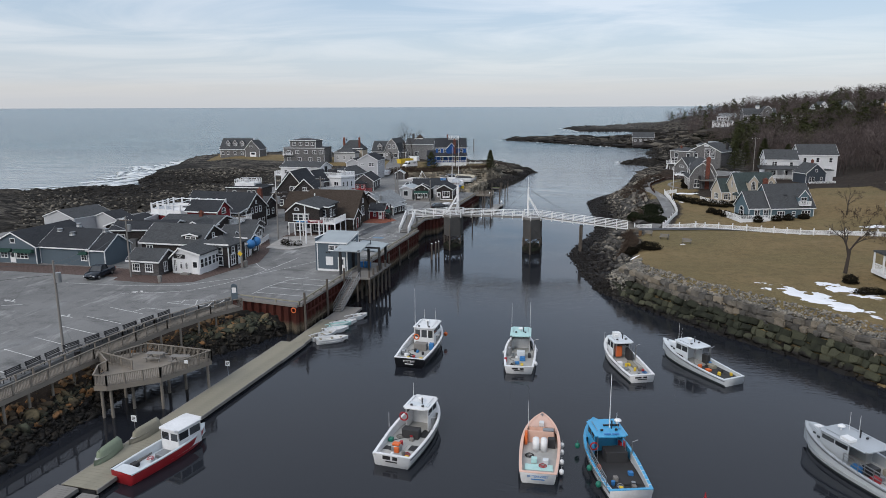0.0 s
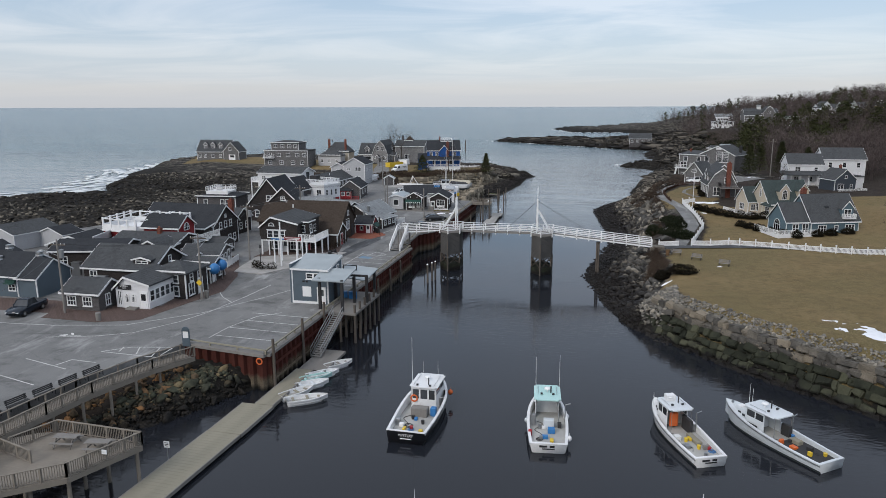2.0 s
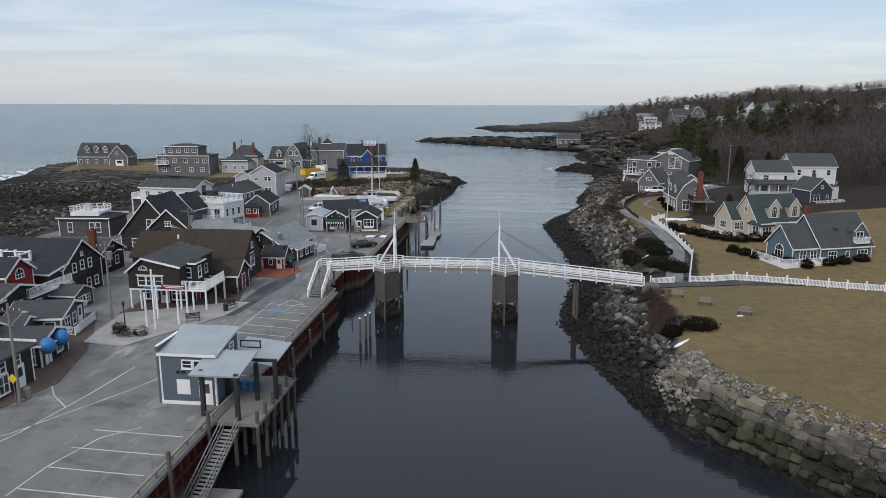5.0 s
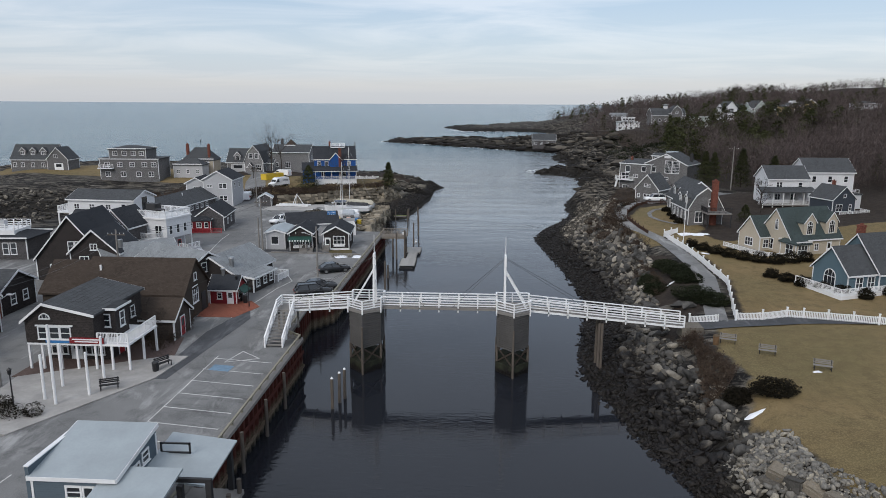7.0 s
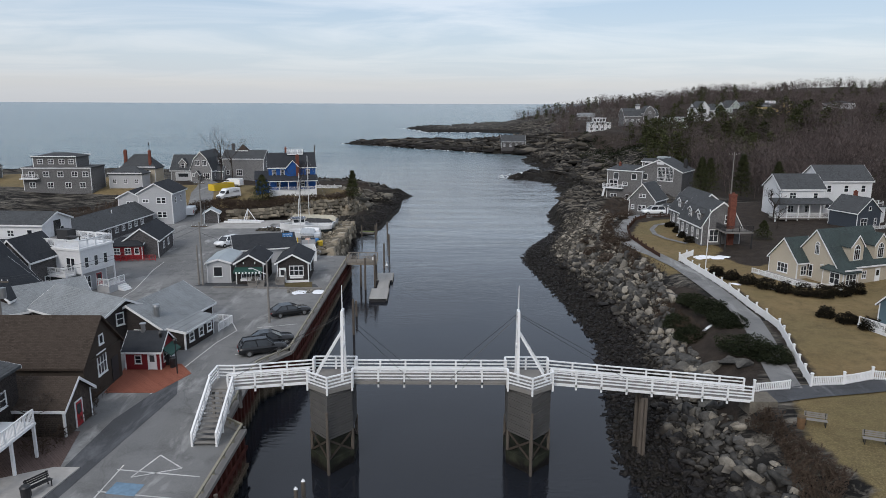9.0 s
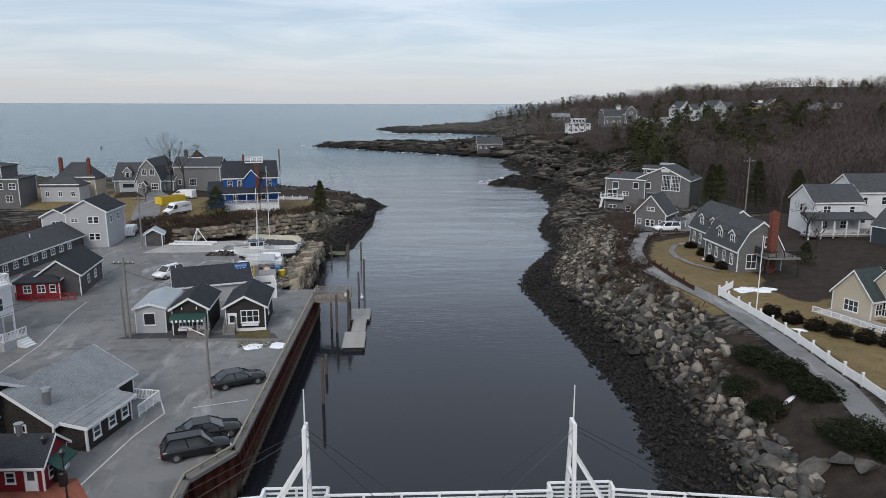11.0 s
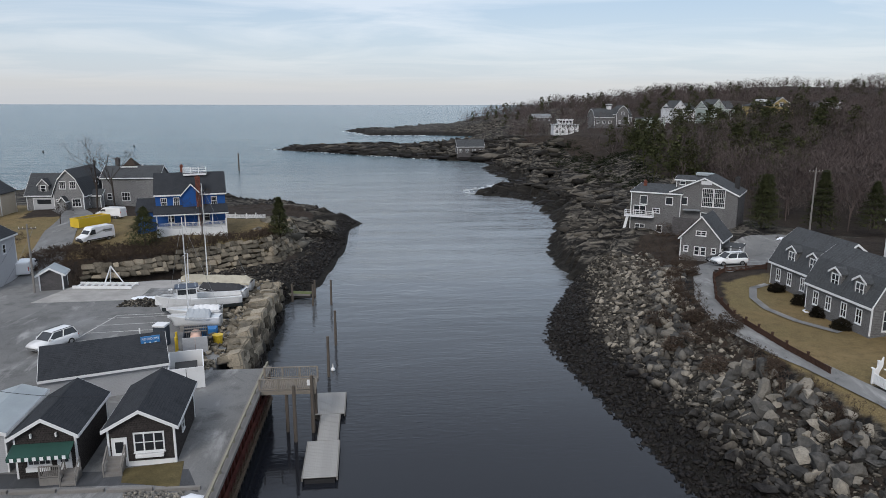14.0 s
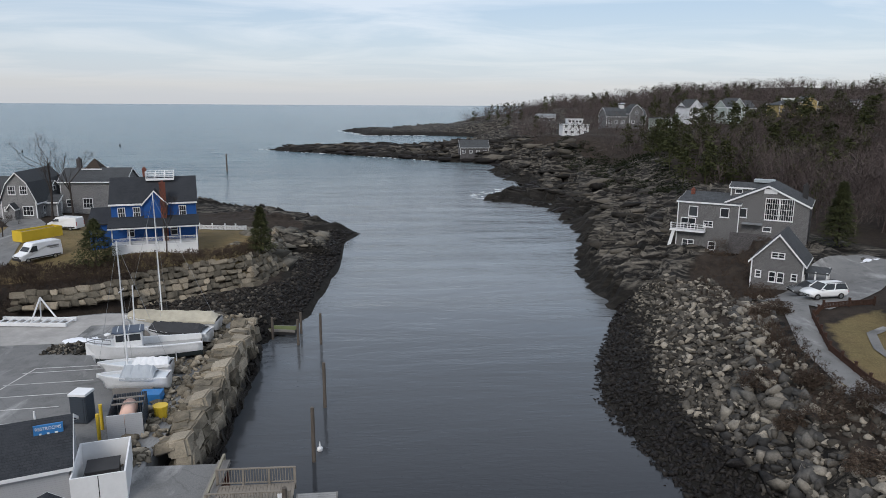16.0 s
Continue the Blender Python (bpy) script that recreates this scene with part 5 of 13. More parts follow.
# harbour ticket shack with its open canopy on piles
b = thing("harbour_shack", "blue-grey two-storey harbour shack with a pale low roof and open canopy", "building", -40.8, 97.4, Z)
block(b, 4.8, 4.8, 4.3, 0.8, "shed", m_clap_slate, m_metal_roof, wins=[("S", 0.0, 3.15, 0.95, 0.8), ("S", 0.85, 3.15, 0.7, 0.8, "plain"), ("S", 1.6, 3.15, 0.7, 0.8), ("E", 0.9, 3.6, 0.9, 0.8), ("E", -0.2, 3.4, 0.8, 0.7), ("W", 0, 2.6, 1.0, 1.0)],
      doors=[("S", 1.5)], over=0.15, gable_over=0.1)
part("side_parapet", boxes((-2.62, -2.41, -2.46, 2.46, 0, 5.0)), m_clap_slate, b)
part("parapet_cap", boxes((-2.66, -2.37, -2.5, 2.5, 5.0, 5.06)), m_trim, b)
part("poster", boxes((-1.0, 0.15, -2.44, -2.405, 0.9, 2.2)), m_trim, b, "white notice board")
part("meter_box", boxes((-0.95, -0.7, -2.5, -2.405, 2.75, 2.95), (-0.5, -0.25, -2.5, -2.405, 2.75, 2.95)), m_black, b)
part("base_board", boxes((-2.43, 0.9, -2.45, -2.405, 0, 0.3)), m_trim, b)
part("upper_deck_rail", boxes((2.5, 4.4, 2.6, 2.7, 3.3, 3.4), (2.5, 4.4, 2.6, 2.7, 3.9, 4.0), (2.5, 2.6, 2.6, 2.7, 3.3, 4.0), (4.3, 4.4, 2.6, 2.7, 3.3, 4.0)), m_black, b)
part("canopy", boxes((-2.05, 2.05, -2.1, 2.1, -0.07, 0.07)), m_metal_roof, b, "pale sloping canopy").matrix_basis = pose(3.45, -3.0, 4.0, 8)
part("side_canopy", boxes((-2.1, 2.1, -2.4, 2.4, -0.07, 0.07)), m_metal_roof, b).matrix_basis = pose(4.4, 2.4, 3.1, 5, 6)
part("canopy_beam", boxes((1.2, 7.0, -0.75, -0.55, 3.35, 3.6)), m_dark, b)
for x, y in ((2.1, -4.3), (5.2, -4.9), (5.3, -1.0), (6.8, -0.6), (6.2, 4.2), (2.7, -0.6)):
    part("canopy_post", boxes((x - 0.16, x + 0.16, y - 0.16, y + 0.16, 0, 3.9 if y < -4 else 3.35 if y < 0 else 2.9)), m_dark, b)
part("landing_deck", boxes((2.6, 7.0, -5.4, 4.2, -0.25, 0.04)), m_greywood, b)
for k in range(6):
    for x in (5.0, 6.85):
        bm = bmesh.new()
        tube(bm, (x, -5.2 + k * 1.8, -6.5), (x, -5.2 + k * 1.8, 1.0 if x > 6 else -0.2), 0.18, 0.16)
        part("timber_post", bm, m_pole, b)
for x, y in ((3.4, 0.8), (4.1, 0.9), (4.7, 0.7)):
    bm = bmesh.new()
    tube(bm, (x, y, 0.04), (x, y, 0.95), 0.3, 0.3, 10)
    part("barrel", bm, m_blue, b, "blue plastic barrel")

b = thing("corner_shop", "dark shingled shop with an upper storey on white posts", "building", -57.3, 125.0, Z)
block(b, 9.0, 6.5, 5.0, 1.3, "offset", m_shingle_dark, m_roof_grey, 0, 0, 0, 90, base=-2.6, over=0.3, corners=False,
      wins=[("W", -0.5, 2.95, 1.05, 1.25), ("W", -1.55, 2.95, 1.05, 1.25), ("W", 0.55, 2.95, 1.05, 1.25), ("W", -1.3, 4.85, 1.1, 0.6, "arch"), ("S", 2.6, 3.0, 0.9, 1.2), ("N", 2, 3.2, 0.9, 1.2), ("E", 0, 3.0, 1.0, 1.2)])
part("window_hood", boxes((-2.2, 1.3, -4.66, -4.5, 4.22, 4.34)), m_trim, b)
block(b, 6.2, 6.0, 2.55, 0.05, "flat", m_shingle_dark, m_roof_dark, 0, 1.2, 0, 0, over=0.0, gable_over=0.0, trim=False, corners=False, wins=[("S", -1.9, 0.5, 1.7, 1.6, "triple"), ("S", 1.6, 0.5, 1.9, 1.6, "triple")], doors=[("S", -0.2), ("E", -1.0, 0.95, 2.05, m_red)])
for x in (-3.15, -1.9, -0.2, 1.4, 3.15, 4.7, 6.3):
    part("post", boxes((x - 0.09, x + 0.09, -4.45, -4.27, 0, 2.6)), m_white, b)
part("porch_beam", boxes((-3.25, 6.4, -4.5, -4.25, 2.4, 2.62)), m_white, b)
part("balcony_floor", boxes((3.27, 6.4, -4.24, 1.2, 2.45, 2.62)), m_white, b)
railing(b, [(3.4, -4.35, 2.62), (6.3, -4.35, 2.62), (6.3, 1.1, 2.62)], 1.0, m_white, 1.1, 0.09, (0.15,), 0.14)
for y in (-1.6, 1.0):
    part("post", boxes((6.2, 6.38, y - 0.09, y + 0.09, 0, 2.45)), m_white, b)
part("gable_dormer", boxes((2.2, 4.3, -2.6, -0.2, 2.63, 5.35)), m_shingle_dark, b)
part("dormer_roof", boxes((1.9, 4.55, -2.85, 0.05, 5.35, 5.5)), m_roof_grey, b)
part("dormer_trim", boxes((1.9, 4.6, -2.9, -2.86, 5.3, 5.52), (4.556, 4.6, -2.86, 0.05, 5.3, 5.52)), m_trim, b)
add_window(b, pose(3.4, -2.6, 3.6), 0.9, 1.3)
add_window(b, pose(4.3, -1.4, 3.4, 0, 0, 90), 0.9, 1.5)
part("shop_sign", boxes((0.9, 4.1, -4.62, -4.5, 2.66, 3.2)), m_clap_red, b, "dark red shop sign with pale lettering")
part("lettering", boxes((1.15, 3.8, -4.64, -4.622, 2.98, 3.1), (1.4, 3.6, -4.64, -4.622, 2.78, 2.88)), m_trim, b)
part("banner", boxes((-1.4, 1.0, -4.56, -4.51, 2.64, 2.88)), m_blue, b, "blue banner below the window")

b = thing("barn", "dark weathered barn with a moss-flecked brown-grey shingle roof", "building", -57.6, 137.9, Z)
block(b, 11.6, 6.6, 3.5, 3.1, "gable", m_barn, m_roof_brown, trim=False, corners=False, wins=[("S", 3.6, 1.5, 1.3, 0.9, "wide"), ("E", -0.2, 1.6, 1.6, 2.0, "grid"), ("E", 0, 4.2, 0.8, 0.9, "plain")])
block(b, 5.6, 6.8, 3.1, 2.8, "gable", m_barn, m_roof_brown, -8.4, 1.2, trim=False, corners=False, base=1.0)
part("gable_board", boxes((5.82, 5.9, -3.4, 3.4, 3.3, 3.5)), m_barn, b)
part("stovepipe", boxes((-4.6, -4.4, -1.4, -1.2, 4.6, 6.1)), m_trim, b)
part("side_door", boxes((5.81, 5.87, 1.4, 2.6, 0.2, 2.3)), m_dark, b)

b = thing("shed_cottage", "small brown cottage with white gable trim among shrubs", "building", -53.0, 131.0, Z, 0)
block(b, 5.0, 4.0, 2.4, 1.5, "gable", m_shingle_brown, m_roof_brown, doors=[("E", 0.0, 0.9, 2.0, m_red)])

b = thing("red_shop", "small red shop with a charcoal roof and a green awning", "building", -50.4, 144.1, Z, 0)
b.scale = (0.73, 0.73, 0.76)
block(b, 4.6, 4.4, 2.5, 1.7, "gable", m_clap_red, m_roof_dark, wins=[("S", -0.6, 0.8, 0.9, 1.1), ("E", -0.5, 0.7, 1.8, 1.3, "pair")], doors=[("E", 1.3), ("S", 1.2)])
bm = bmesh.new()
vs = [bm.verts.new(c) for c in ((2.34, -1.6, 2.5), (2.34, 1.6, 2.5), (3.5, 1.6, 1.75), (3.5, -1.6, 1.75), (2.34, -1.6, 2.44), (2.34, 1.6, 2.44), (3.5, 1.6, 1.6), (3.5, -1.6, 1.6))]
for q in ((0, 3, 2, 1), (4, 5, 6, 7), (0, 1, 5, 4), (3, 7, 6, 2), (0, 4, 7, 3), (1, 2, 6, 5)):
    bm.faces.new([vs[k] for k in q])
part("awning", bm, m_awning, b, "green canvas awning")
bm = bmesh.new()
tube(bm, (-0.6, 0, 3.9), (-0.6, 0, 5.2), 0.28, 0.28, 12)
tube(bm, (-0.6, 0, 5.2), (-0.6, 0, 5.35), 0.42, 0.42, 12)
part("roof_vent", bm, m_steel, b)

b = thing("long_shop", "dark shingled shop with long silver-grey roofs meeting at an angle", "building", -59.3, 151.2, Z, -30)
block(b, 11.0, 6.4, 3.4, 1.7, "gable", m_shingle_dark, m_roof_light, wins=[("E", -0.6, 2.6, 0.9, 1.3), ("S", -1.0, 1.0, 1.3, 1.6), ("S", 0.6, 1.0, 1.3, 1.6), ("S", 3.0, 1.2, 1.0, 1.2)])
block(b, 9.5, 6.0, 3.2, 1.9, "gable", m_shingle_dark, m_roof_light, -8.0, -1.2, 0, 72, wins=[("W", 0, 2.4, 0.9, 1.2)])
part("garage_panel", boxes((-3.4, -2.5, -3.26, -3.21, 0, 3.0)), m_clap_pale, b)

b = thing("gallery_shop", "low dark shop with a wide silver-grey roof and white porch rail", "building", -53.2, 153.2, Z, 78)
block(b, 9.6, 7.4, 2.3, 2.1, "gable", m_shingle_dark, m_roof_light, wins=[("S", -3.0, 0.7, 1.0, 1.2), ("S", -0.5, 0.7, 1.0, 1.2), ("W", 1.0, 0.8, 1.0, 1.2), ("W", -1.4, 0.8, 1.0, 1.2)], doors=[("S", 2.2)])
block(b, 5.4, 2.4, 1.9, 0.3, "shed", m_shingle_dark, m_roof_light, -1.6, -4.7, wins=[("S", -1.6, 0.6, 0.9, 1.0), ("S", 0.2, 0.6, 0.9, 1.0), ("S", 1.8, 0.6, 0.9, 1.0)])
bm = bmesh.new()
tube(bm, (-3.6, -2.4, 2.6), (-3.6, -2.4, 4.2), 0.3, 0.3, 12)
tube(bm, (-3.6, -2.4, 4.2), (-3.6, -2.4, 4.4), 0.42, 0.36, 12)
part("roof_vent", bm, m_steel, b)
railing(b, [(1.4, -6.3, 0.1), (4.4, -6.3, 0.1), (4.4, -4.0, 0.1)], 0.95, m_white, 1.0, 0.09, (0.15,), 0.13)

# restaurant with green awnings
b = thing("restaurant", "slate-blue restaurant with charcoal roofs and green awnings", "building", -88.0, 92.6, Z)
b.scale = (0.87, 0.87, 0.87)
block(b, 14, 9.8, 3.2, 2.4, "gable", m_clap_slate, m_roof_dark, -5.4, 3.0, 0, 90, wins=[("W", -2.2, 0.9, 1.6, 1.2, "pair"), ("W", 1.8, 0.9, 2.6, 1.2, "triple"), ("W", 0, 3.7, 1.1, 0.9, "plain")], doors=[("W", -0.3)])
block(b, 10.4, 9.0, 3.2, 2.6, "gable", m_clap_slate, m_roof_dark, 4.8, 1.3, wins=[("S", 4.2, 0.9, 1.3, 1.1, "pair")])
block(b, 3.4, 7.0, 3.0, 2.2, "gable", m_clap_slate, m_roof_dark, 11.6, 0.4)
part("awning", boxes((-9.2, -5.6, -5.0, -4.1, 2.1, 2.3), (-9.2, -5.6, -4.6, -4.1, 2.3, 2.7)), m_awning, b, "green canvas awning")
part("awning", boxes((-4.8, -0.9, -5.0, -4.1, 2.1, 2.3), (-4.8, -0.9, -4.6, -4.1, 2.3, 2.7)), m_awning, b, "green canvas awning")
part("awning", boxes((8.2, 9.9, -4.0, -3.25, 2.1, 2.25), (8.2, 9.9, -3.6, -3.25, 2.25, 2.6)), m_awning, b, "green canvas awning")
for x, y, r in ((1.2, 0.4, 4.3), (4.6, -0.4, 3.9), (10.6, 1.0, 4.5), (3.6, 2.6, 5.0)):
    bm = bmesh.new()
    tube(bm, (x, y, r), (x, y, r + 1.0), 0.42, 0.42, 12)
    tube(bm, (x, y, r + 1.0), (x, y, r + 1.25), 0.62, 0.55, 12)
    tube(bm, (x, y, r + 1.3), (x, y, r + 1.6), 0.5, 0.5, 12)
    part("roof_vent", bm, m_steel, b)

b = thing("back_hall", "pale clapboard hall with a grey roof", "building", -106.8, 119.4, Z, 80)
b.scale = (0.69, 0.69, 0.69)
block(b, 13, 12.5, 4.0, 2.0, "gable", m_clap_pale, m_roof_grey)
block(b, 6, 9, 3.4, 1.6, "gable", m_clap_pale, m_roof_dark, 3.5, -10)
b = thing("rear_store", "dark shingled store with a low dark roof and white windows", "building", -80.6, 106.6, Z, 14)
block(b, 10.5, 7.4, 3.4, 1.0, "gable", m_shingle_dark, m_roof_dark, corners=False, wins=[("S", -3.4, 1.4, 1.3, 1.2, "pair"), ("S", 1.6, 1.4, 1.3, 1.2, "pair")])
block(b, 6.5, 8.0, 2.6, 1.4, "gable", m_shingle_dark, m_roof_dark, -6.0, 8.0, 0, 80, corners=False)
part("white_coping", boxes((-2.6, -2.3, 4.0, 10.5, 0, 4.1), (-2.3, 2.6, 10.2, 10.5, 0, 4.0)), m_clap_pale, b)
for x, y, h in ((-1.0, -4.6, 1.9), (0.6, -4.9, 1.6), (1.9, -4.5, 1.3)):
    part("rooftop_unit", boxes((x - 0.6, x + 0.6, y - 0.5, y + 0.5, 0, h), (x - 0.66, x + 0.66, y - 0.56, y + 0.56, h, h + 0.08)), m_steel, b)

b = thing("corner_cafe", "dark shingled cafe with white windows and a white entrance gable", "building", -63.0, 92.0, Z)
block(b, 5.0, 4.4, 2.25, 1.25, "gable", m_shingle_mid, m_roof_grey, -3.9, -3.4, corners=False, wins=[("S", -1.3, 0.55, 1.3, 1.25, "grid"), ("S", 0.9, 0.55, 1.3, 1.25, "grid"), ("E", -0.6, 0.4, 0.9, 1.5, "pair")])
block(b, 6.4, 4.6, 2.7, 1.15, "offset", m_clap_white, m_roof_grey, 1.75, -0.35, 0, 90, corners=False, wins=[("W", -1.75, 0.3, 0.6, 1.9, "pair"), ("W", -0.75, 0.7, 0.62, 1.15, "arch"), ("W", 0.15, 0.7, 0.62, 1.15, "arch")] + [("S", -2.6 + k * 1.03, 0.9, 0.95, 1.45, "dh") for k in range(6)], doors=[("W", 1.55)])
part("gable_sign", boxes((-0.15, 1.7, -3.66, -3.58, 2.35, 2.95)), m_black, b, "dark sign with pale letters")
letters("lettering", "CORNER\nCAFE", 0.27, pose(0.78, -3.675, 2.66, 90), m_trim, b)
part("side_step", boxes((1.2, 2.6, -4.4, -3.6, -0.02, 0.25)), m_greywood, b)
block(b, 5.2, 5.0, 3.6, 0.95, "hip", m_shingle_dark, m_roof_grey, 3.3, 3.9, wins=[("S", 1.2, 2.05, 0.85, 1.15), ("S", 1.2, 0.35, 0.85, 1.4), ("E", -1.3, 0.3, 1.3, 1.7, "pair"), ("E", -1.2, 2.1, 0.8, 1.1), ("E", 0.6, 2.1, 0.8, 1.1)], doors=[("E", 0.7)])
block(b, 10.6, 8.2, 2.85, 2.35, "gable", m_shingle_dark, m_roof_grey, -6.2, 8.3, corners=False, wins=[("E", 0, 3.2, 0.7, 0.9), ("S", -3.8, 1.0, 1.2, 1.4, "pair")])
dormer(b, pose(-2.9, 5.0, 3.0), 2.6, 1.0, 0.3, 2.8, m_shingle_dark, m_roof_grey, "pair", 1.9, 0.75)
part("gutter_box", boxes((-8.6, -7.2, 2.2, 3.4, 0, 1.9), (-8.7, -7.1, 2.1, 3.5, 1.9, 2.0)), m_steel, b)

b = thing("blue_umbrella_shop", "low dark shop with white trim beside closed blue umbrellas", "building", -61.0, 103.4, Z, 8)
block(b, 4.6, 5.0, 2.3, 0.9, "gable", m_shingle_dark, m_roof_grey, wins=[("S", 1.0, 0.3, 1.5, 1.7, "pair"), ("E", 0.8, 0.5, 1.2, 1.4, "pair")], doors=[("E", -1.4)])
part("porch_panel", boxes((2.35, 2.9, -2.4, 2.4, 2.0, 2.1)), m_trim, b)

b = thing("street_shop", "dark shingled shop with grey roofs and white porch", "building", -65.4, 112.0, Z, 12)
block(b, 5.6, 6.0, 2.2, 1.0, "gable", m_shingle_mid, m_roof_grey, wins=[("E", -1.6, 0.5, 1.4, 1.4, "pair"), ("S", 1.6, 0.5, 1.2, 1.3), ("E", 0.2, 0.5, 1.0, 1.4)], doors=[("E", 1.7)])
block(b, 3.4, 4.0, 2.0, 0.8, "gable", m_shingle_mid, m_roof_grey, -1.6, -4.4, 0, 0)
railing(b, [(2.9, -2.8, 0.1), (4.0, -2.8, 0.1), (4.0, 2.8, 0.1)], 0.95, m_white, 1.2, 0.09, (0.15,), 0.14)

b = thing("grey_roof_house", "dark shingled house with a broad low grey roof", "building", -75.4, 113.6, Z, 3)
block(b, 11.0, 8.6, 3.2, 1.25, "gable", m_shingle_dark, m_roof_grey, corners=False, wins=[("E", 0, 1.6, 0.9, 1.1), ("E", -1.8, 1.2, 0.9, 1.2), ("S", 3.4, 1.2, 1.2, 1.2, "pair")])
chimney(b, 1.2, -0.6, 3.8, 5.3, 0.6)
block(b, 4.5, 4.0, 3.4, 1.0, "gable", m_shingle_dark, m_roof_grey, 3.2, -4.6, 0, 90, wins=[("W", 0, 1.4, 1.2, 1.2, "pair")])

b = thing("porch_shop", "low shop with a grey roof and white-trimmed porch", "building", -68.4, 120.8, Z, 0)
b.scale = (0.60, 0.62, 0.70)
block(b, 5.6, 6.0, 2.6, 1.2, "gable", m_shingle_mid, m_roof_grey, wins=[("E", -1.3, 0.7, 1.3, 1.4, "pair"), ("E", 1.3, 0.7, 1.3, 1.4, "pair")], doors=[("E", 0)])

b = thing("terrace_house", "red clapboard building with a white railed roof terrace", "building", -81.5, 119.5, Z)
TERRACE = [(-5.4, -3.4), (1.9, -4.9), (5.8, -1.0), (5.8, 4.6), (-6.2, 4.8)]
bm = bmesh.new()
prism(bm, TERRACE, -0.5, 3.9)
part("wall", bm, m_clap_red, b)
bm = bmesh.new()
prism(bm, [(x * 1.05, y * 1.05) for x, y in TERRACE], 3.9, 4.15)
part("roof_deck", bm, m_white, b)
for (xa, ya), (xb, yb) in zip(TERRACE, TERRACE[1:] + TERRACE[:1]):
    bm = bmesh.new()
    beam(bm, (xa, ya, 4.62), (xb, yb, 4.62), 0.08, 0.85)
    part("parapet_panel", bm, m_white, b)
    bm = bmesh.new()
    beam(bm, (xa, ya, 5.95), (xb, yb, 5.95), 0.14, 0.14)
    part("top_rail", bm, m_white, b)
    n = max(2, round(math.dist((xa, ya), (xb, yb)) / 2.1))
    for k in range(n):
        x, y = xa + (xb - xa) * k / n, ya + (yb - ya) * k / n
        part("terrace_post", boxes((x - 0.13, x + 0.13, y - 0.13, y + 0.13, 4.1, 6.15)), m_white, b)
for k in range(3):
    bm = bmesh.new()
    beam(bm, (-3.6 + 3.2 * k, -3.9, 5.99), (-3.6 + 3.2 * k, 4.6, 6.2), 0.1, 0.12)
    part("pergola_beam", bm, m_white, b)
block(b, 6.4, 4.6, 5.1, 1.6, "gable", m_clap_red, m_roof_dark, 6.3, -2.4, wins=[("E", 0, 4.35, 1.5, 1.25, "arch"), ("E", 0, 1.0, 1.6, 1.3, "pair")])
part("balcony_floor", boxes((9.56, 12.0, -4.3, 3.6, 2.42, 2.6)), m_white, b)
railing(b, [(9.7, -4.2, 2.6), (11.9, -4.2, 2.6), (11.9, 3.5, 2.6)], 1.0, m_white, 1.2, 0.1, (0.15,), 0.14)
part("shop_front", boxes((9.6, 11.6, -4.0, 3.4, 0, 2.4)), m_shingle_dark, b)
for y in (-2.6, 0.2, 2.2):
    add_window(b, pose(11.6, y, 0.6, 0, 0, 90), 1.2, 1.4, "pair")

b = thing("gable_house", "dark shingled house with white windows and a steep roof", "building", -77.8, 127.3, Z, -4)
block(b, 14.6, 7.4, 4.1, 2.9, "gable", m_shingle_dark, m_roof_dark, wins=[("E", -2.5, 0.5, 1.2, 1.5, "pair"), ("E", 0.9, 0.6, 0.85, 1.25), ("E", 2.4, 0.6, 0.85, 1.25), ("E", -1.6, 3.1, 0.8, 1.25), ("E", -0.1, 3.2, 0.8, 1.25), ("E", 1.4, 3.2, 0.8, 1.25), ("E", 0, 5.0, 0.5, 0.6)])
block(b, 4.0, 3.2, 3.9, 0.6, "shed", m_shingle_dark, m_roof_dark, 5.2, -4.6, corners=False)

b = thing("brick_chimney_shop", "low dark shop with a tall red brick chimney", "building", -78.2, 138.6, Z)
block(b, 9, 6.4, 3.0, 1.7, "gable", m_shingle_dark, m_roof_grey, wins=[("E", -1, 0.9, 1.0, 1.3), ("E", 1.2, 0.9, 1.0, 1.3), ("S", 2, 1.0, 0.9, 1.2)])
chimney(b, 4.4, -4.0, 0, 7.0, 0.8)

b = thing("twin_gable_house", "dark shingled house with two white-edged gables", "building", -75.4, 157.0, Z, 3)
block(b, 9.6, 10.0, 3.0, 5.9, "gable", m_shingle_dark, m_roof_dark, 0, 0, 0, 90, over=0.2, wins=[("W", 0.1, 4.2, 0.95, 1.3), ("W", 1.1, 4.2, 0.95, 1.3), ("W", -2.6, 0.8, 1.0, 1.5), ("W", -0.6, 1.6, 1.6, 1.0, "pair")])
block(b, 6.4, 6.6, 4.4, 3.0, "gable", m_shingle_dark, m_roof_dark, 4.2, -3.6, 0, 90, over=0.3, base=-2.4, wins=[("W", 0, 4.7, 1.0, 0.9, "pair"), ("W", -1.4, 2.6, 1.3, 1.3, "pair"), ("W", 1.4, 2.6, 1.3, 1.3, "pair")])
part("porch_floor", boxes((0.9, 7.5, -6.8, -1.0, 2.1, 2.4)), m_greywood, b)
part("lower_wall", boxes((1.4, 7.2, -5.6, -1.0, -0.5, 2.1)), m_shingle_dark, b)
railing(b, [(1.0, -6.7, 0.0), (7.4, -6.7, 0.0)], 1.0, m_greywood, 1.2, 0.1, (0.15,), 0.2)

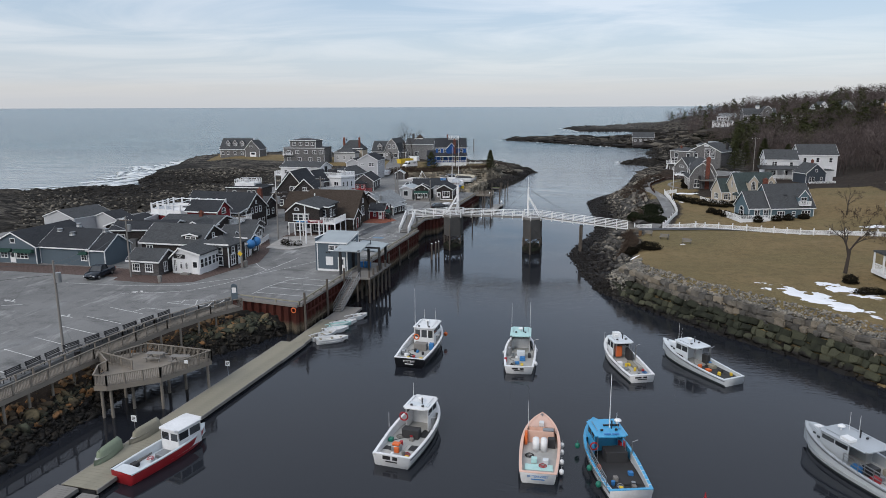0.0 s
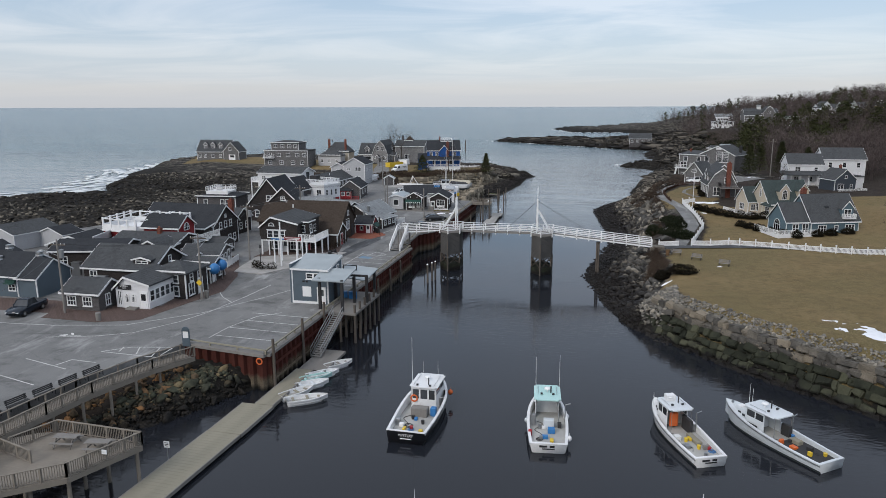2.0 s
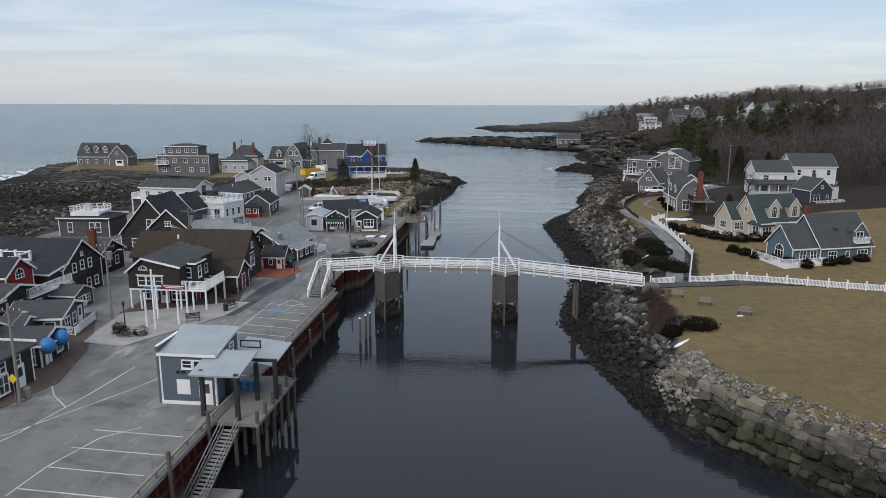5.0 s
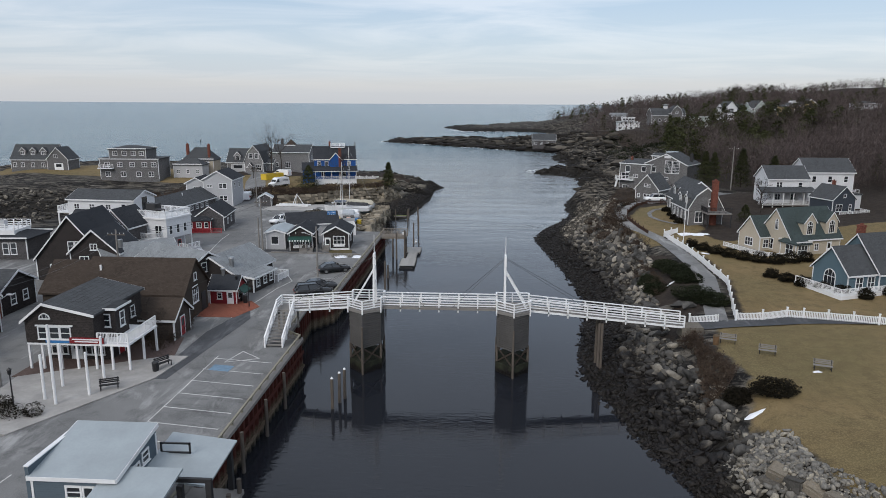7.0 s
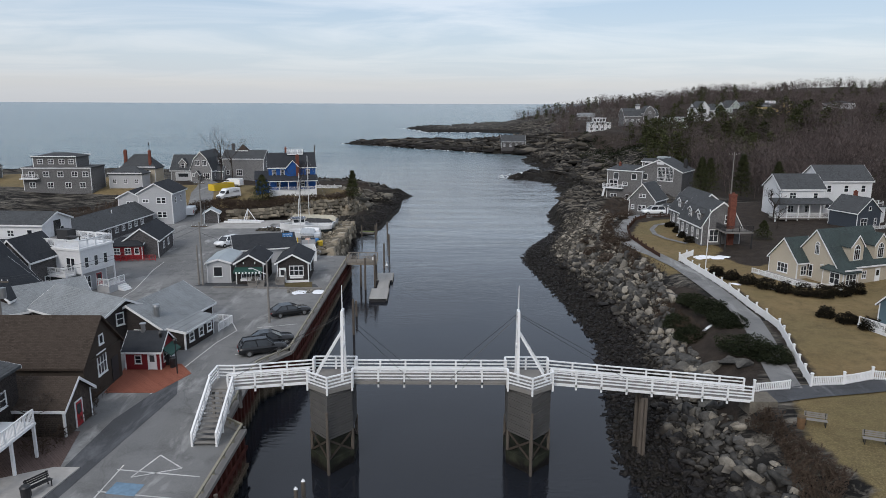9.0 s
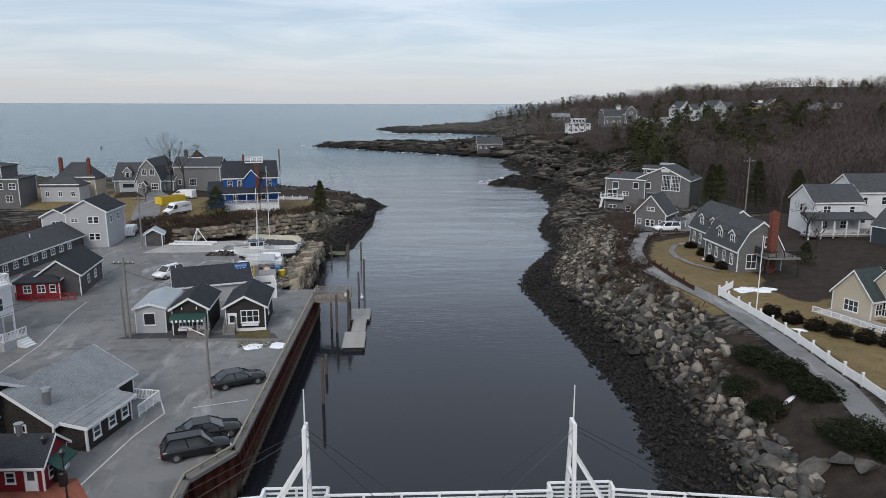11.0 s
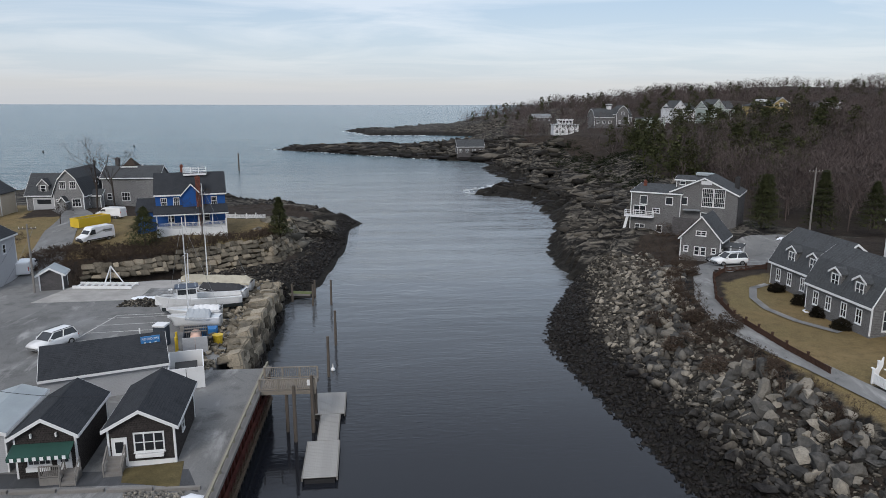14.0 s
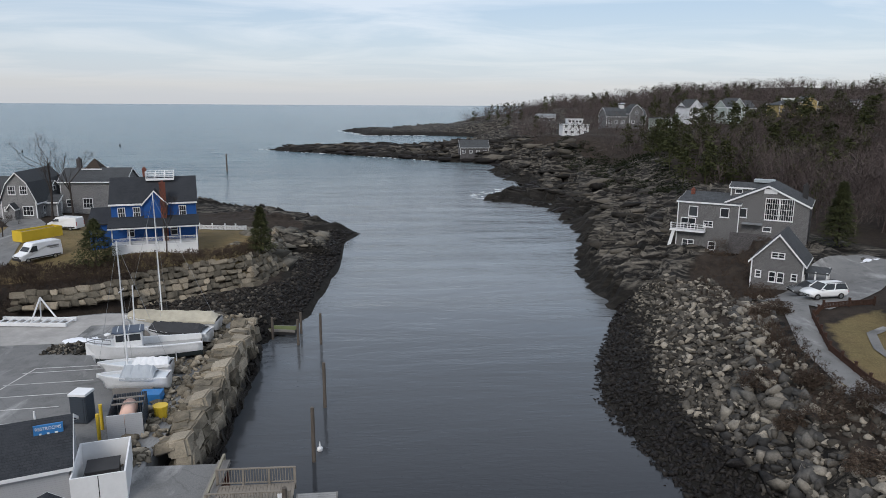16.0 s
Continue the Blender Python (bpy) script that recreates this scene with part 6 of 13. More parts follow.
b = thing("flat_terrace_shop", "dark shingled building with a small white railed roof terrace", "building", -94.6, 167.2, Z, 5)
block(b, 9.5, 7.2, 3.4, 0.9, "hip", m_shingle_mid, m_roof_dark, wins=[("S", -2.6, 0.8, 1.0, 1.9), ("S", 1.5, 0.8, 1.0, 1.9), ("S", 2.7, 0.8, 1.0, 1.9)])
part("roof_terrace", boxes((-3.0, 2.4, -2.4, 2.4, 3.5, 4.4)), m_white, b)
railing(b, [(-3.0, -2.4, 4.4), (2.4, -2.4, 4.4), (2.4, 2.4, 4.4), (-3.0, 2.4, 4.4), (-3.0, -2.4, 4.4)], 1.0, m_white, 1.3, 0.12, (0.25, 0.62))
part("terrace_box", boxes((-1.4, -0.2, -0.4, 0.6, 4.41, 5.6)), m_clap_pale, b)

b = thing("arched_window_house", "grey shingled house with an arched white window", "building", -75.2, 167.2, Z, -8)
block(b, 5.6, 4.9, 5.4, 2.5, "gable", m_shingle_mid, m_roof_dark, 0, 0, 0, 90, wins=[("W", 0.0, 5.0, 1.3, 1.5, "arch"), ("W", 0.2, 3.3, 2.9, 1.0, "wide"), ("W", -0.8, 0.8, 1.0, 1.3), ("S", 0, 1.6, 1.0, 1.3)])
block(b, 7.5, 5.5, 5.0, 2.0, "gable", m_shingle_mid, m_roof_dark, -5.6, 1.2, corners=False)

b = thing("white_deck_house", "white three-storey house with railed roof deck and outside stair", "building", -71.6, 171.4, Z, -18)
block(b, 8.0, 5.6, 5.95, 0.1, "flat", m_clap_white, m_white, base=-2.9, over=0.12, gable_over=0.12, wins=[("E", -1.9, 3.5, 0.8, 1.5), ("E", -0.3, 3.5, 0.8, 1.5), ("E", 1.3, 3.5, 0.8, 1.5), ("S", 2.4, 3.0, 1.5, 2.0, "pair"), ("S", -1.6, 3.4, 1.0, 1.4)])
block(b, 6.6, 4.4, 2.85, 0.05, "flat", m_clap_pale, m_white, -0.6, 0.4, over=0.0, gable_over=0.0, trim=False, wins=[("E", -1.2, 0.4, 1.2, 1.7, "pair"), ("S", 1.6, 0.4, 1.4, 1.7, "pair")], doors=[("E", 0.8, 0.95, 2.05, m_red), ("S", -0.6)])
railing(b, [(-3.9, -2.75, 6.2), (3.95, -2.75, 6.2), (3.95, 2.75, 6.2), (-3.9, 2.75, 6.2)], 1.05, m_white, 1.4, 0.13, (0.15, 0.9), 0.16)
part("deck_table", boxes((-1.5, 0.2, 0.3, 1.4, 6.85, 6.92), (-1.4, -1.3, 0.4, 0.5, 6.2, 6.85), (0.0, 0.1, 1.2, 1.3, 6.2, 6.85)), m_dark, b)
part("roof_hut", boxes((-3.8, -1.9, 1.2, 2.6, 6.2, 7.6)), m_dark, b)
part("side_deck", boxes((-1.6, 3.2, -4.6, -2.95, 2.75, 2.93)), m_white, b)
railing(b, [(-1.5, -4.5, 2.93), (3.1, -4.5, 2.93), (3.1, -3.0, 2.93)], 1.0, m_white, 1.4, 0.1, (0.15,), 0.15)
for x in (-1.5, 3.05):
    part("post", boxes((x - 0.08, x + 0.08, -4.55, -4.39, 0, 2.75)), m_white, b)
for k in range(13):
    part("stair_tread", boxes((-4.6 + k * 0.24, -4.3 + k * 0.24, -4.4, -3.4, 6.0 - k * 0.25, 6.06 - k * 0.25)), m_white, b)
for y in (-4.42, -3.38):
    for zz in (0.0, 0.95):
        bm = bmesh.new()
        beam(bm, (-4.6, y, 6.05 + zz), (-1.5, y, 2.95 + zz), 0.07, 0.16 if zz == 0 else 0.08)
        part("stair_rail", bm, m_white, b)
part("stair_landing", boxes((-5.8, -4.6, -4.4, -2.9, 6.0, 6.15)), m_white, b)
railing(b, [(-4.6, -4.4, 6.15), (-5.8, -4.4, 6.15), (-5.8, -2.9, 6.15)], 1.0, m_white, 1.2, 0.1, (0.15,), 0.16)
part("entry_porch", boxes((4.03, 6.0, -0.6, 2.4, 0.0, 0.85)), m_clap_pale, b)
railing(b, [(4.2, -0.5, 0.85), (5.9, -0.5, 0.85), (5.9, 2.3, 0.85)], 0.95, m_white, 1.1, 0.1, (0.15,), 0.16)
for k in range(4):
    part("porch_step", boxes((6.0 + k * 0.28, 6.28 + k * 0.28, 0.9, 2.3, 0, 0.68 - k * 0.2)), m_white, b)

b = thing("white_long_house", "long white house with a grey roof", "building", -84.0, 180.0, Z, -4)
block(b, 12.0, 6.8, 7.7, 1.25, "gable", m_clap_white, m_roof_grey, over=0.3, wins=[("S", x, 6.0, 1.1, 1.0, "pair") for x in (-4.4, -1.6, 1.4)] + [("S", 4.2, 5.8, 0.9, 1.3), ("E", 1.2, 5.6, 0.9, 1.3)], doors=[("S", 5.2, 0.9, 2.0)])
part("terrace_door", boxes((6.005, 6.06, -0.7, 0.9, 5.6, 7.9)), m_glass, b)
part("terrace_floor", boxes((6.07, 9.2, -3.2, 3.0, 5.5, 5.7)), m_greywood, b)
part("balcony_floor", boxes((-8.2, -6.05, -3.4, 1.5, 5.3, 5.5)), m_white, b)
railing(b, [(-6.2, -3.3, 5.5), (-8.1, -3.3, 5.5), (-8.1, 1.4, 5.5)], 1.0, m_white, 1.3, 0.1, (0.15,), 0.16)
for x, y in ((-8.1, -3.2), (-8.1, 1.3)):
    part("post", boxes((x - 0.1, x + 0.1, y - 0.1, y + 0.1, 0, 5.3)), m_white, b)

b = thing("long_low_shop", "long low building with a dark roof and white windows", "building", -86.0, 207.0, Z, 85)
block(b, 27.0, 7.2, 2.4, 2.1, "gable", m_shingle_mid, m_roof_grey, corners=False, wins=[("S", -11.5 + 2.3 * k, 0.9, 1.1, 1.0, "pair") for k in range(10)])
bm = bmesh.new()
tube(bm, (3.0, -1.2, 3.0), (3.0, -1.2, 4.6), 0.09, 0.09, 8)
part("vent_pipe", bm, m_white, b)

b = thing("red_porch_shop", "shop with a dark roof, red porch and white rails", "building", -71.3, 194.6, Z, 98)
b.scale = (0.75, 0.75, 0.94)
block(b, 13, 7.0, 3.0, 2.0, "gable", m_shingle_mid, m_roof_dark, wins=[("W", -1.5, 1.0, 1.0, 1.2), ("S", -2, 1.0, 1.3, 1.2, "pair"), ("S", 2, 1.0, 1.3, 1.2, "pair")])
block(b, 4.5, 7.0, 2.6, 1.0, "hip", m_clap_red, m_roof_dark, -5.5, 3.0, wins=[("W", -1.6, 0.9, 1.3, 1.1, "pair"), ("W", 0.6, 0.9, 1.3, 1.1, "pair"), ("W", 2.4, 0.9, 1.0, 1.1)])
railing(b, [(-9.5, -3.5, 0.05), (-9.5, 3.5, 0.05), (-7.8, 6.5, 0.05)], 0.95, m_red, 1.2, 0.1, (0.15,), 0.16)
b = thing("white_tall_house", "pale three-storey clapboard house with a dark side roof", "building", -81.0, 225.2, Z + 0.1, 92)
block(b, 8.4, 6.8, 6.2, 1.9, "gable", m_clap_pale, m_roof_dark, wins=[("W", 1.7, 4.1, 0.95, 1.25), ("W", 0.75, 4.1, 0.95, 1.25), ("W", -1.9, 4.3, 1.3, 0.7, "pair"), ("W", 1.7, 1.2, 0.95, 1.25), ("W", 0.75, 1.2, 0.95, 1.25), ("W", -1.6, 0.5, 1.0, 2.0, "plain"), ("S", -2.2, 4, 0.9, 1.3), ("S", 1, 4, 0.9, 1.3)])
block(b, 6.5, 4.6, 5.2, 1.2, "gable", m_clap_pale, m_roof_dark, 0.2, 5.6, wins=[("W", 0, 3.4, 1.3, 1.0, "pair"), ("W", -1.3, 1.0, 0.9, 1.8)])
part("side_porch", boxes((-4.6, -4.25, 0.2, 3.2, 0, 0.2)), m_greywood, b)

# the three huts on the quay and the long restroom building behind
b = thing("pale_hut", "pale grey hut with a light shed roof and one big window", "hut", -53.6, 177.8, Z, 4)
b.scale = (0.62, 0.90, 0.97)
block(b, 7.4, 5.2, 2.9, 0.5, "gable", m_clap_pale, m_metal_roof, 0, 0, 0, 90, wins=[("W", -0.2, 0.9, 2.0, 1.5, "plain")])
b = thing("green_awning_hut", "dark hut with a green striped awning and porch steps", "hut", -49.1, 176.9, Z, 4)
b.scale = (0.77, 0.96, 0.96)
block(b, 6.6, 4.9, 3.1, 1.15, "gable", m_shingle_dark, m_roof_dark, 0, 0, 0, 90, wins=[("W", -0.6, 0.9, 1.9, 1.3, "wide")], doors=[("W", 1.4)])
bm = bmesh.new()
skirt = [[bm.verts.new((x, y, z + dz)) for y, z in ((-3.33, 2.5), (-4.45, 2.08))] for dz in (0.0, 0.05) for x in (-2.55, 2.35)]
for q in ((skirt[2][0], skirt[2][1], skirt[3][1], skirt[3][0]), (skirt[0][0], skirt[1][0], skirt[1][1], skirt[0][1]), (skirt[0][1], skirt[1][1], skirt[3][1], skirt[2][1]), (skirt[0][0], skirt[0][1], skirt[2][1], skirt[2][0]), (skirt[1][0], skirt[3][0], skirt[3][1], skirt[1][1])):
    bm.faces.new(q)
part("awning", bm, m_awning, b, "green canvas awning with a striped edge")
for k in range(17):
    x = -2.55 + k * 0.288
    part("awning_scallop", boxes((x, x + 0.286, -4.47, -4.44, 1.84, 2.1)), m_white if k % 2 else m_awning, b)
part("counter_sign", boxes((-1.7, 0.2, -3.42, -3.34, 0.5, 0.82)), m_white, b)
part("porch_floor", boxes((-0.2, 1.5, -4.5, -3.34, 0.42, 0.52)), m_greywood, b)
part("porch_skirt", boxes((-0.2, 1.5, -4.48, -4.42, 0, 0.42)), m_greywood, b)
railing(b, [(-0.15, -4.44, 0.52), (1.45, -4.44, 0.52)], 0.85, m_greywood, 1.6, 0.08, (0.12,), 0.14)
for k in range(3):
    part("step", boxes((1.55, 2.7, -4.75 + k * 0.34, -3.34, -0.02, 0.2 * (k + 1))), m_greywood, b)
for x in (1.5, 2.72):
    railing(b, [(x, -4.75, 0.0), (x, -3.6, 0.6)], 0.9, m_greywood, 1.2, 0.08, (0.4,))
for x in (-1.0, 1.0):
    part("gable_bracket", boxes((x - 0.06, x + 0.06, -3.5, -3.34, 3.0, 3.3)), m_white, b)
b = thing("white_trim_hut", "dark shingled hut with white trim and a double window", "hut", -43.5, 178.4, Z, 5)
b.scale = (0.86, 0.94, 0.96)
block(b, 7.6, 5.0, 2.9, 1.2, "gable", m_shingle_dark, m_roof_dark, 0, 0, 0, 90, wins=[("W", 0.55, 1.0, 2.3, 1.5, "triple"), ("S", -1, 1.2, 0.9, 1.1)], doors=[("W", -1.65)])
part("flower_box", boxes((-0.5, 1.6, -4.05, -3.83, 0.65, 0.9)), m_white, b)
part("base_board", boxes((-1.2, 2.5, -3.87, -3.815, 0.0, 0.36)), m_white, b)
railing(b, [(-1.25, -5.2, 0.0), (-1.25, -3.9, 0.8)], 0.9, m_greywood, 1.2, 0.09, (0.4,))
for k in range(4):
    part("step", boxes((-2.5, -1.3, -5.2 + k * 0.35, -3.83, -0.02, 0.22 * (k + 1))), m_greywood, b)
railing(b, [(-2.55, -5.2, 0.0), (-2.55, -3.9, 0.8)], 0.9, m_greywood, 1.2, 0.09, (0.4,))
b = thing("restroom_building", "long pale building with a dark shingled roof and a blue sign", "building", -51.0, 189.7, Z, 20)
b.scale = (0.82, 0.90, 0.93)
block(b, 11.4, 7.4, 2.5, 1.7, "gable", m_clap_pale, m_roof_dark, corners=False)
part("roof_sign", boxes((3.5, 5.4, -1.3, -1.2, 3.5, 4.45)), m_blue, b, "blue restroom sign with white letters and symbols")
letters("lettering", "RESTROOMS", 0.3, pose(4.45, -1.33, 4.2, 90), m_white, b)
part("lettering", boxes((3.85, 4.0, -1.32, -1.3, 3.58, 3.9), (4.35, 4.5, -1.32, -1.3, 3.58, 3.9), (4.85, 5.05, -1.32, -1.3, 3.58, 3.9)), m_white, b)
bm = bmesh.new()
tube(bm, (3.5, 0.2, 4.0), (3.5, 0.2, 4.9), 0.07, 0.07)
part("vent_pipe", bm, m_white, b)

# houses out on the point
b = thing("blue_house", "house wrapped in blue building paper with a white porch", "house", -60.3, 254.7, 7.2, 14)
b.scale = (0.82, 0.93, 0.96)
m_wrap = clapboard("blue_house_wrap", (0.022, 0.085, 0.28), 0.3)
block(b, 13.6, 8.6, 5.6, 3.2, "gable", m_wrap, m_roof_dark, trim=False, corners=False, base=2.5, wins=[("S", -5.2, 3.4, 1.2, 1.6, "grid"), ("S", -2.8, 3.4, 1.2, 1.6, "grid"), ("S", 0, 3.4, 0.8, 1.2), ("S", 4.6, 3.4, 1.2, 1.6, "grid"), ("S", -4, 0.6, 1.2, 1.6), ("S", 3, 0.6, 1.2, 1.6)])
block(b, 3.4, 3.6, 5.6, 1.7, "gable", m_wrap, m_roof_dark, 0.2, -3.4, 0, 90, trim=True, corners=False)
part("fascia", boxes((-7.1, -1.9, -4.72, -4.66, 5.3, 5.55)), m_trim, b)
part("fascia", boxes((2.3, 7.1, -4.72, -4.66, 5.3, 5.55)), m_trim, b)
part("porch_fascia", boxes((-7.2, 7.2, -7.86, -7.8, 2.3, 2.5)), m_trim, b)
chimney(b, 1.6, -4.9, -0.5, 8.6, 0.95)
chimney(b, -1.5, 1.0, 7, 10.2, 0.6)
part("porch_roof", roof_bm("shed", 13.8, 3.2, 0.9, 0.2), m_roof_dark, b).matrix_basis = pose(0, -6.0, 2.5)
part("porch_floor", boxes((-6.8, 6.8, -7.5, -4.32, -0.25, -0.05)), m_white, b)
part("porch_skirt", boxes((-6.8, 6.8, -7.45, -7.35, -2.0, -0.26)), m_white, b)
for k in range(6):
    part("porch_post", boxes((-6.7 + k * 2.66, -6.5 + k * 2.66, -7.4, -7.2, -0.05, 2.4)), m_white, b)
railing(b, [(-6.6, -7.3, -0.05), (6.6, -7.3, -0.05), (6.6, -4.6, -0.05)], 0.95, m_white, 2.6, 0.1, (0.15,), 0.16)
part("roof_platform", boxes((-1.2, 3.4, -1.3, 1.3, 8.5, 8.75)), m_white, b)
railing(b, [(-1.2, -1.3, 8.75), (3.4, -1.3, 8.75), (3.4, 1.3, 8.75), (-1.2, 1.3, 8.75), (-1.2, -1.3, 8.75)], 1.0, m_white, 1.4, 0.12, (0.3, 0.65))
block(b, 4.0, 6.0, 2.4, 1.4, "shed", m_wrap, m_roof_dark, -8.7, 0.5, 0, 0, base=2.0, corners=False, trim=False)

b = thing("gambrel_house", "grey shingled gambrel-roofed house with white windows and a garage wing", "house", -91.0, 282.5, 5.7, 0)
block(b, 13, 5.9, 3.5, 4.9, "gambrel", m_shingle_pale, m_roof_grey, 0, 2.0, 0, 90, base=2, wins=[("W", -0.95, 4.6, 1.3, 1.6, "grid"), ("W", 1.05, 4.6, 1.3, 1.6, "grid"), ("W", 1.5, 0.9, 1.8, 1.7, "grid"), ("W", -2.2, 1.6, 0.7, 0.9), ("S", -3.6, 0.9, 0.9, 1.4), ("S", 1.8, 0.9, 1.0, 1.4)], doors=[("W", -0.7)])
block(b, 1.9, 1.2, 2.3, 0.8, "gable", m_shingle_pale, m_roof_grey, -0.7, -5.0, 0, 90, base=0.4, over=0.2, corners=False)
block(b, 6.6, 7.4, 3.2, 3.9, "gable", m_shingle_pale, m_roof_grey, -6.3, 1.9, base=2, doors=[("S", 0.2, 4.2, 2.3, m_clap_pale, "garage_door")])
dormer(b, pose(-6.2, -1.4, 3.5), 2.0, 1.7, 1.1, 3.0, m_shingle_pale, m_roof_grey)
dormer(b, pose(2.7, 3.6, 3.6, 0, 0, 90), 2.2, 1.9, 0.7, 3.0, m_shingle_pale, m_roof_grey)
block(b, 12.0, 7.0, 6.0, 2.1, "gable", m_shingle_pale, m_roof_grey, 9.6, 7.4, base=2, wins=[("S", -1.2, 0.9, 1.8, 1.9, "grid"), ("S", -4.6, 1.2, 1.0, 1.4), ("E", 0, 3.4, 1.2, 1.5)])
block(b, 3.2, 3.2, 8.0, 2.0, "hip", m_shingle_brown, m_roof_brown, 8.6, 8.4, base=0.2)
chimney(b, 5.6, 8.6, 6.0, 9.9, 0.8, m_shingle_mid)
block(b, 2.2, 1.6, 2.7, 0.9, "shed", m_shingle_pale, m_roof_grey, 4.0, -0.6, base=1.5)

b = thing("point_apartments", "big grey shingled house in three steps with white windows", "house", -123.4, 266.5, 5.2, 2)
b.scale = (0.92, 0.92, 1.07)
block(b, 19, 9, 5.4, 0.1, "flat", m_shingle_grey, m_roof_grey, base=2, over=0.2, wins=[("S", x, 3.3, 1.7, 1.3, "pair") for x in (-7, -3, 1, 5, 8)] + [("S", x, 0.6, 1.7, 1.4, "pair") for x in (-7, -2, 3, 7)])
block(b, 12, 8, 2.6, 0.8, "hip", m_shingle_grey, m_roof_grey, -0.5, 0, 5.6, base=0.2, wins=[("S", x, 0.8, 1.6, 1.2, "pair") for x in (-4, -1, 2, 4.6)])
railing(b, [(-9.6, -5.0, 3.0), (-5, -5.0, 3.0)], 1.0, m_white, 1.4, 0.1, (0.3, 0.6))
part("balcony_floor", boxes((-9.7, -4.9, -6.0, -4.5, 2.8, 3.0)), m_white, b)
b = thing("shore_house", "long grey shingled house with dormers and a white garage door", "house", -163.6, 285.1, 5.7, 2)
b.scale = (0.85, 0.85, 0.95)
block(b, 17, 9, 3.6, 4.6, "gable", m_shingle_grey, m_roof_grey, -2, 0, base=2, wins=[("S", x, 0.9, 1.4, 1.5, "pair") for x in (-7, -4, 0, 4)] + [("W", 0, 1, 1.4, 1.5), ("W", 0, 4.2, 1.2, 1.4)])
block(b, 8, 8, 3.8, 3.8, "gable", m_shingle_grey, m_roof_grey, 9, -3, 0, 90, base=2, wins=[("W", -0.5, 4.2, 1.4, 1.3, "pair")], doors=[("W", 0.4, 3.2, 2.3)])
for x in (-6.2, -2.2, 1.8):
    dormer(b, pose(x, -3.4, 4.8), 2.4, 1.5, 1.1, 3.0, m_shingle_grey, m_roof_grey, "pair", 1.5, 1.2)
b = thing("tan_turret_house", "tan house with grey roofs, chimneys and white lower wing", "house", -107.4, 275.3, 5.0, 0)
b.scale = (0.74, 0.74, 1.08)
block(b, 13, 8, 4.8, 3.2, "hip", m_clap_tan, m_roof_grey, 0, 3, base=2, wins=[("S", x, 3.0, 1.2, 1.2) for x in (-4, 0, 4)])
chimney(b, -5, 1, 5, 9.0, 1.0)
chimney(b, 4.5, 0, 5, 9.0, 0.9)
block(b, 12, 7, 3.8, 1.6, "hip", m_clap_pale, m_roof_grey, -1, -6, base=2, wins=[("S", x, 1.2, 1.3, 1.2, "pair") for x in (-4, 0, 4)])
b = thing("ramp_shed", "small grey shed with a pale gabled roof", "shed", -70.3, 223.3, Z, 12)
block(b, 2.6, 2.8, 2.1, 0.8, "gable", m_shingle_mid, m_metal_roof, 0, 0, 0, 90)

# ---- houses on the far bank ----
b = thing("teal_house", "blue-grey clapboard house with a grey roof and white railed deck", "house", 32.7, 152.4, 5.4, 20)
b.scale = (0.83, 0.83, 0.86)
block(b, 10.8, 9, 2.9, 4.8, "gable", m_clap_blue, m_roof_grey, base=1.5, wins=[("S", -2.9, 0.6, 1.9, 1.5, "triple"), ("S", 0.3, 0.9, 0.9, 1.1), ("S", 3.4, 0.6, 2.2, 1.5, "triple"), ("W", 2.2, 0.8, 1.0, 1.4)])
block(b, 6.0, 6.6, 2.9, 3.3, "gable", m_clap_blue, m_roof_grey, -7.6, -0.6, base=1.5, wins=[("W", 0.0, 0.15, 2.2, 2.9, "arch"), ("S", -0.9, 0.5, 1.4, 1.9, "pair"), ("S", 1.3, 0.5, 1.4, 1.9, "pair")])
dormer(b, pose(2.9, -4.0, 3.4), 2.6, 1.9, 1.4, 3.4, m_clap_blue, m_roof_grey, "pair", 1.6, 1.6)
part("dormer_balcony", boxes((1.6, 4.2, -5.1, -4.05, 3.25, 3.4)), m_white, b)
railing(b, [(1.65, -4.1, 3.4), (1.65, -5.05, 3.4), (4.15, -5.05, 3.4), (4.15, -4.1, 3.4)], 0.85, m_white, 1.3, 0.09, (0.15,), 0.15)
chimney(b, -4.4, 0.6, 5.5, 9.0, 0.9)
part("skylight", boxes((-1.3, -0.5, -2.6, -1.5, 5.28, 5.6)), m_glass, b)
part("deck_floor", boxes((-13.6, -10.5, -5.8, 3.0, 0.25, 0.45), (-10.5, -4.6, -5.8, -3.95, 0.25, 0.45)), m_white, b)
part("deck_skirt", boxes((-13.55, -4.6, -5.75, -5.7, -1, 0.25), (-13.55, -13.5, -5.7, 3.0, -1, 0.25)), m_white, b)
railing(b, [(-4.7, -5.7, 0.45), (-13.5, -5.7, 0.45), (-13.5, 2.9, 0.45)], 0.95, m_white, 1.6, 0.11, (0.15,), 0.15)

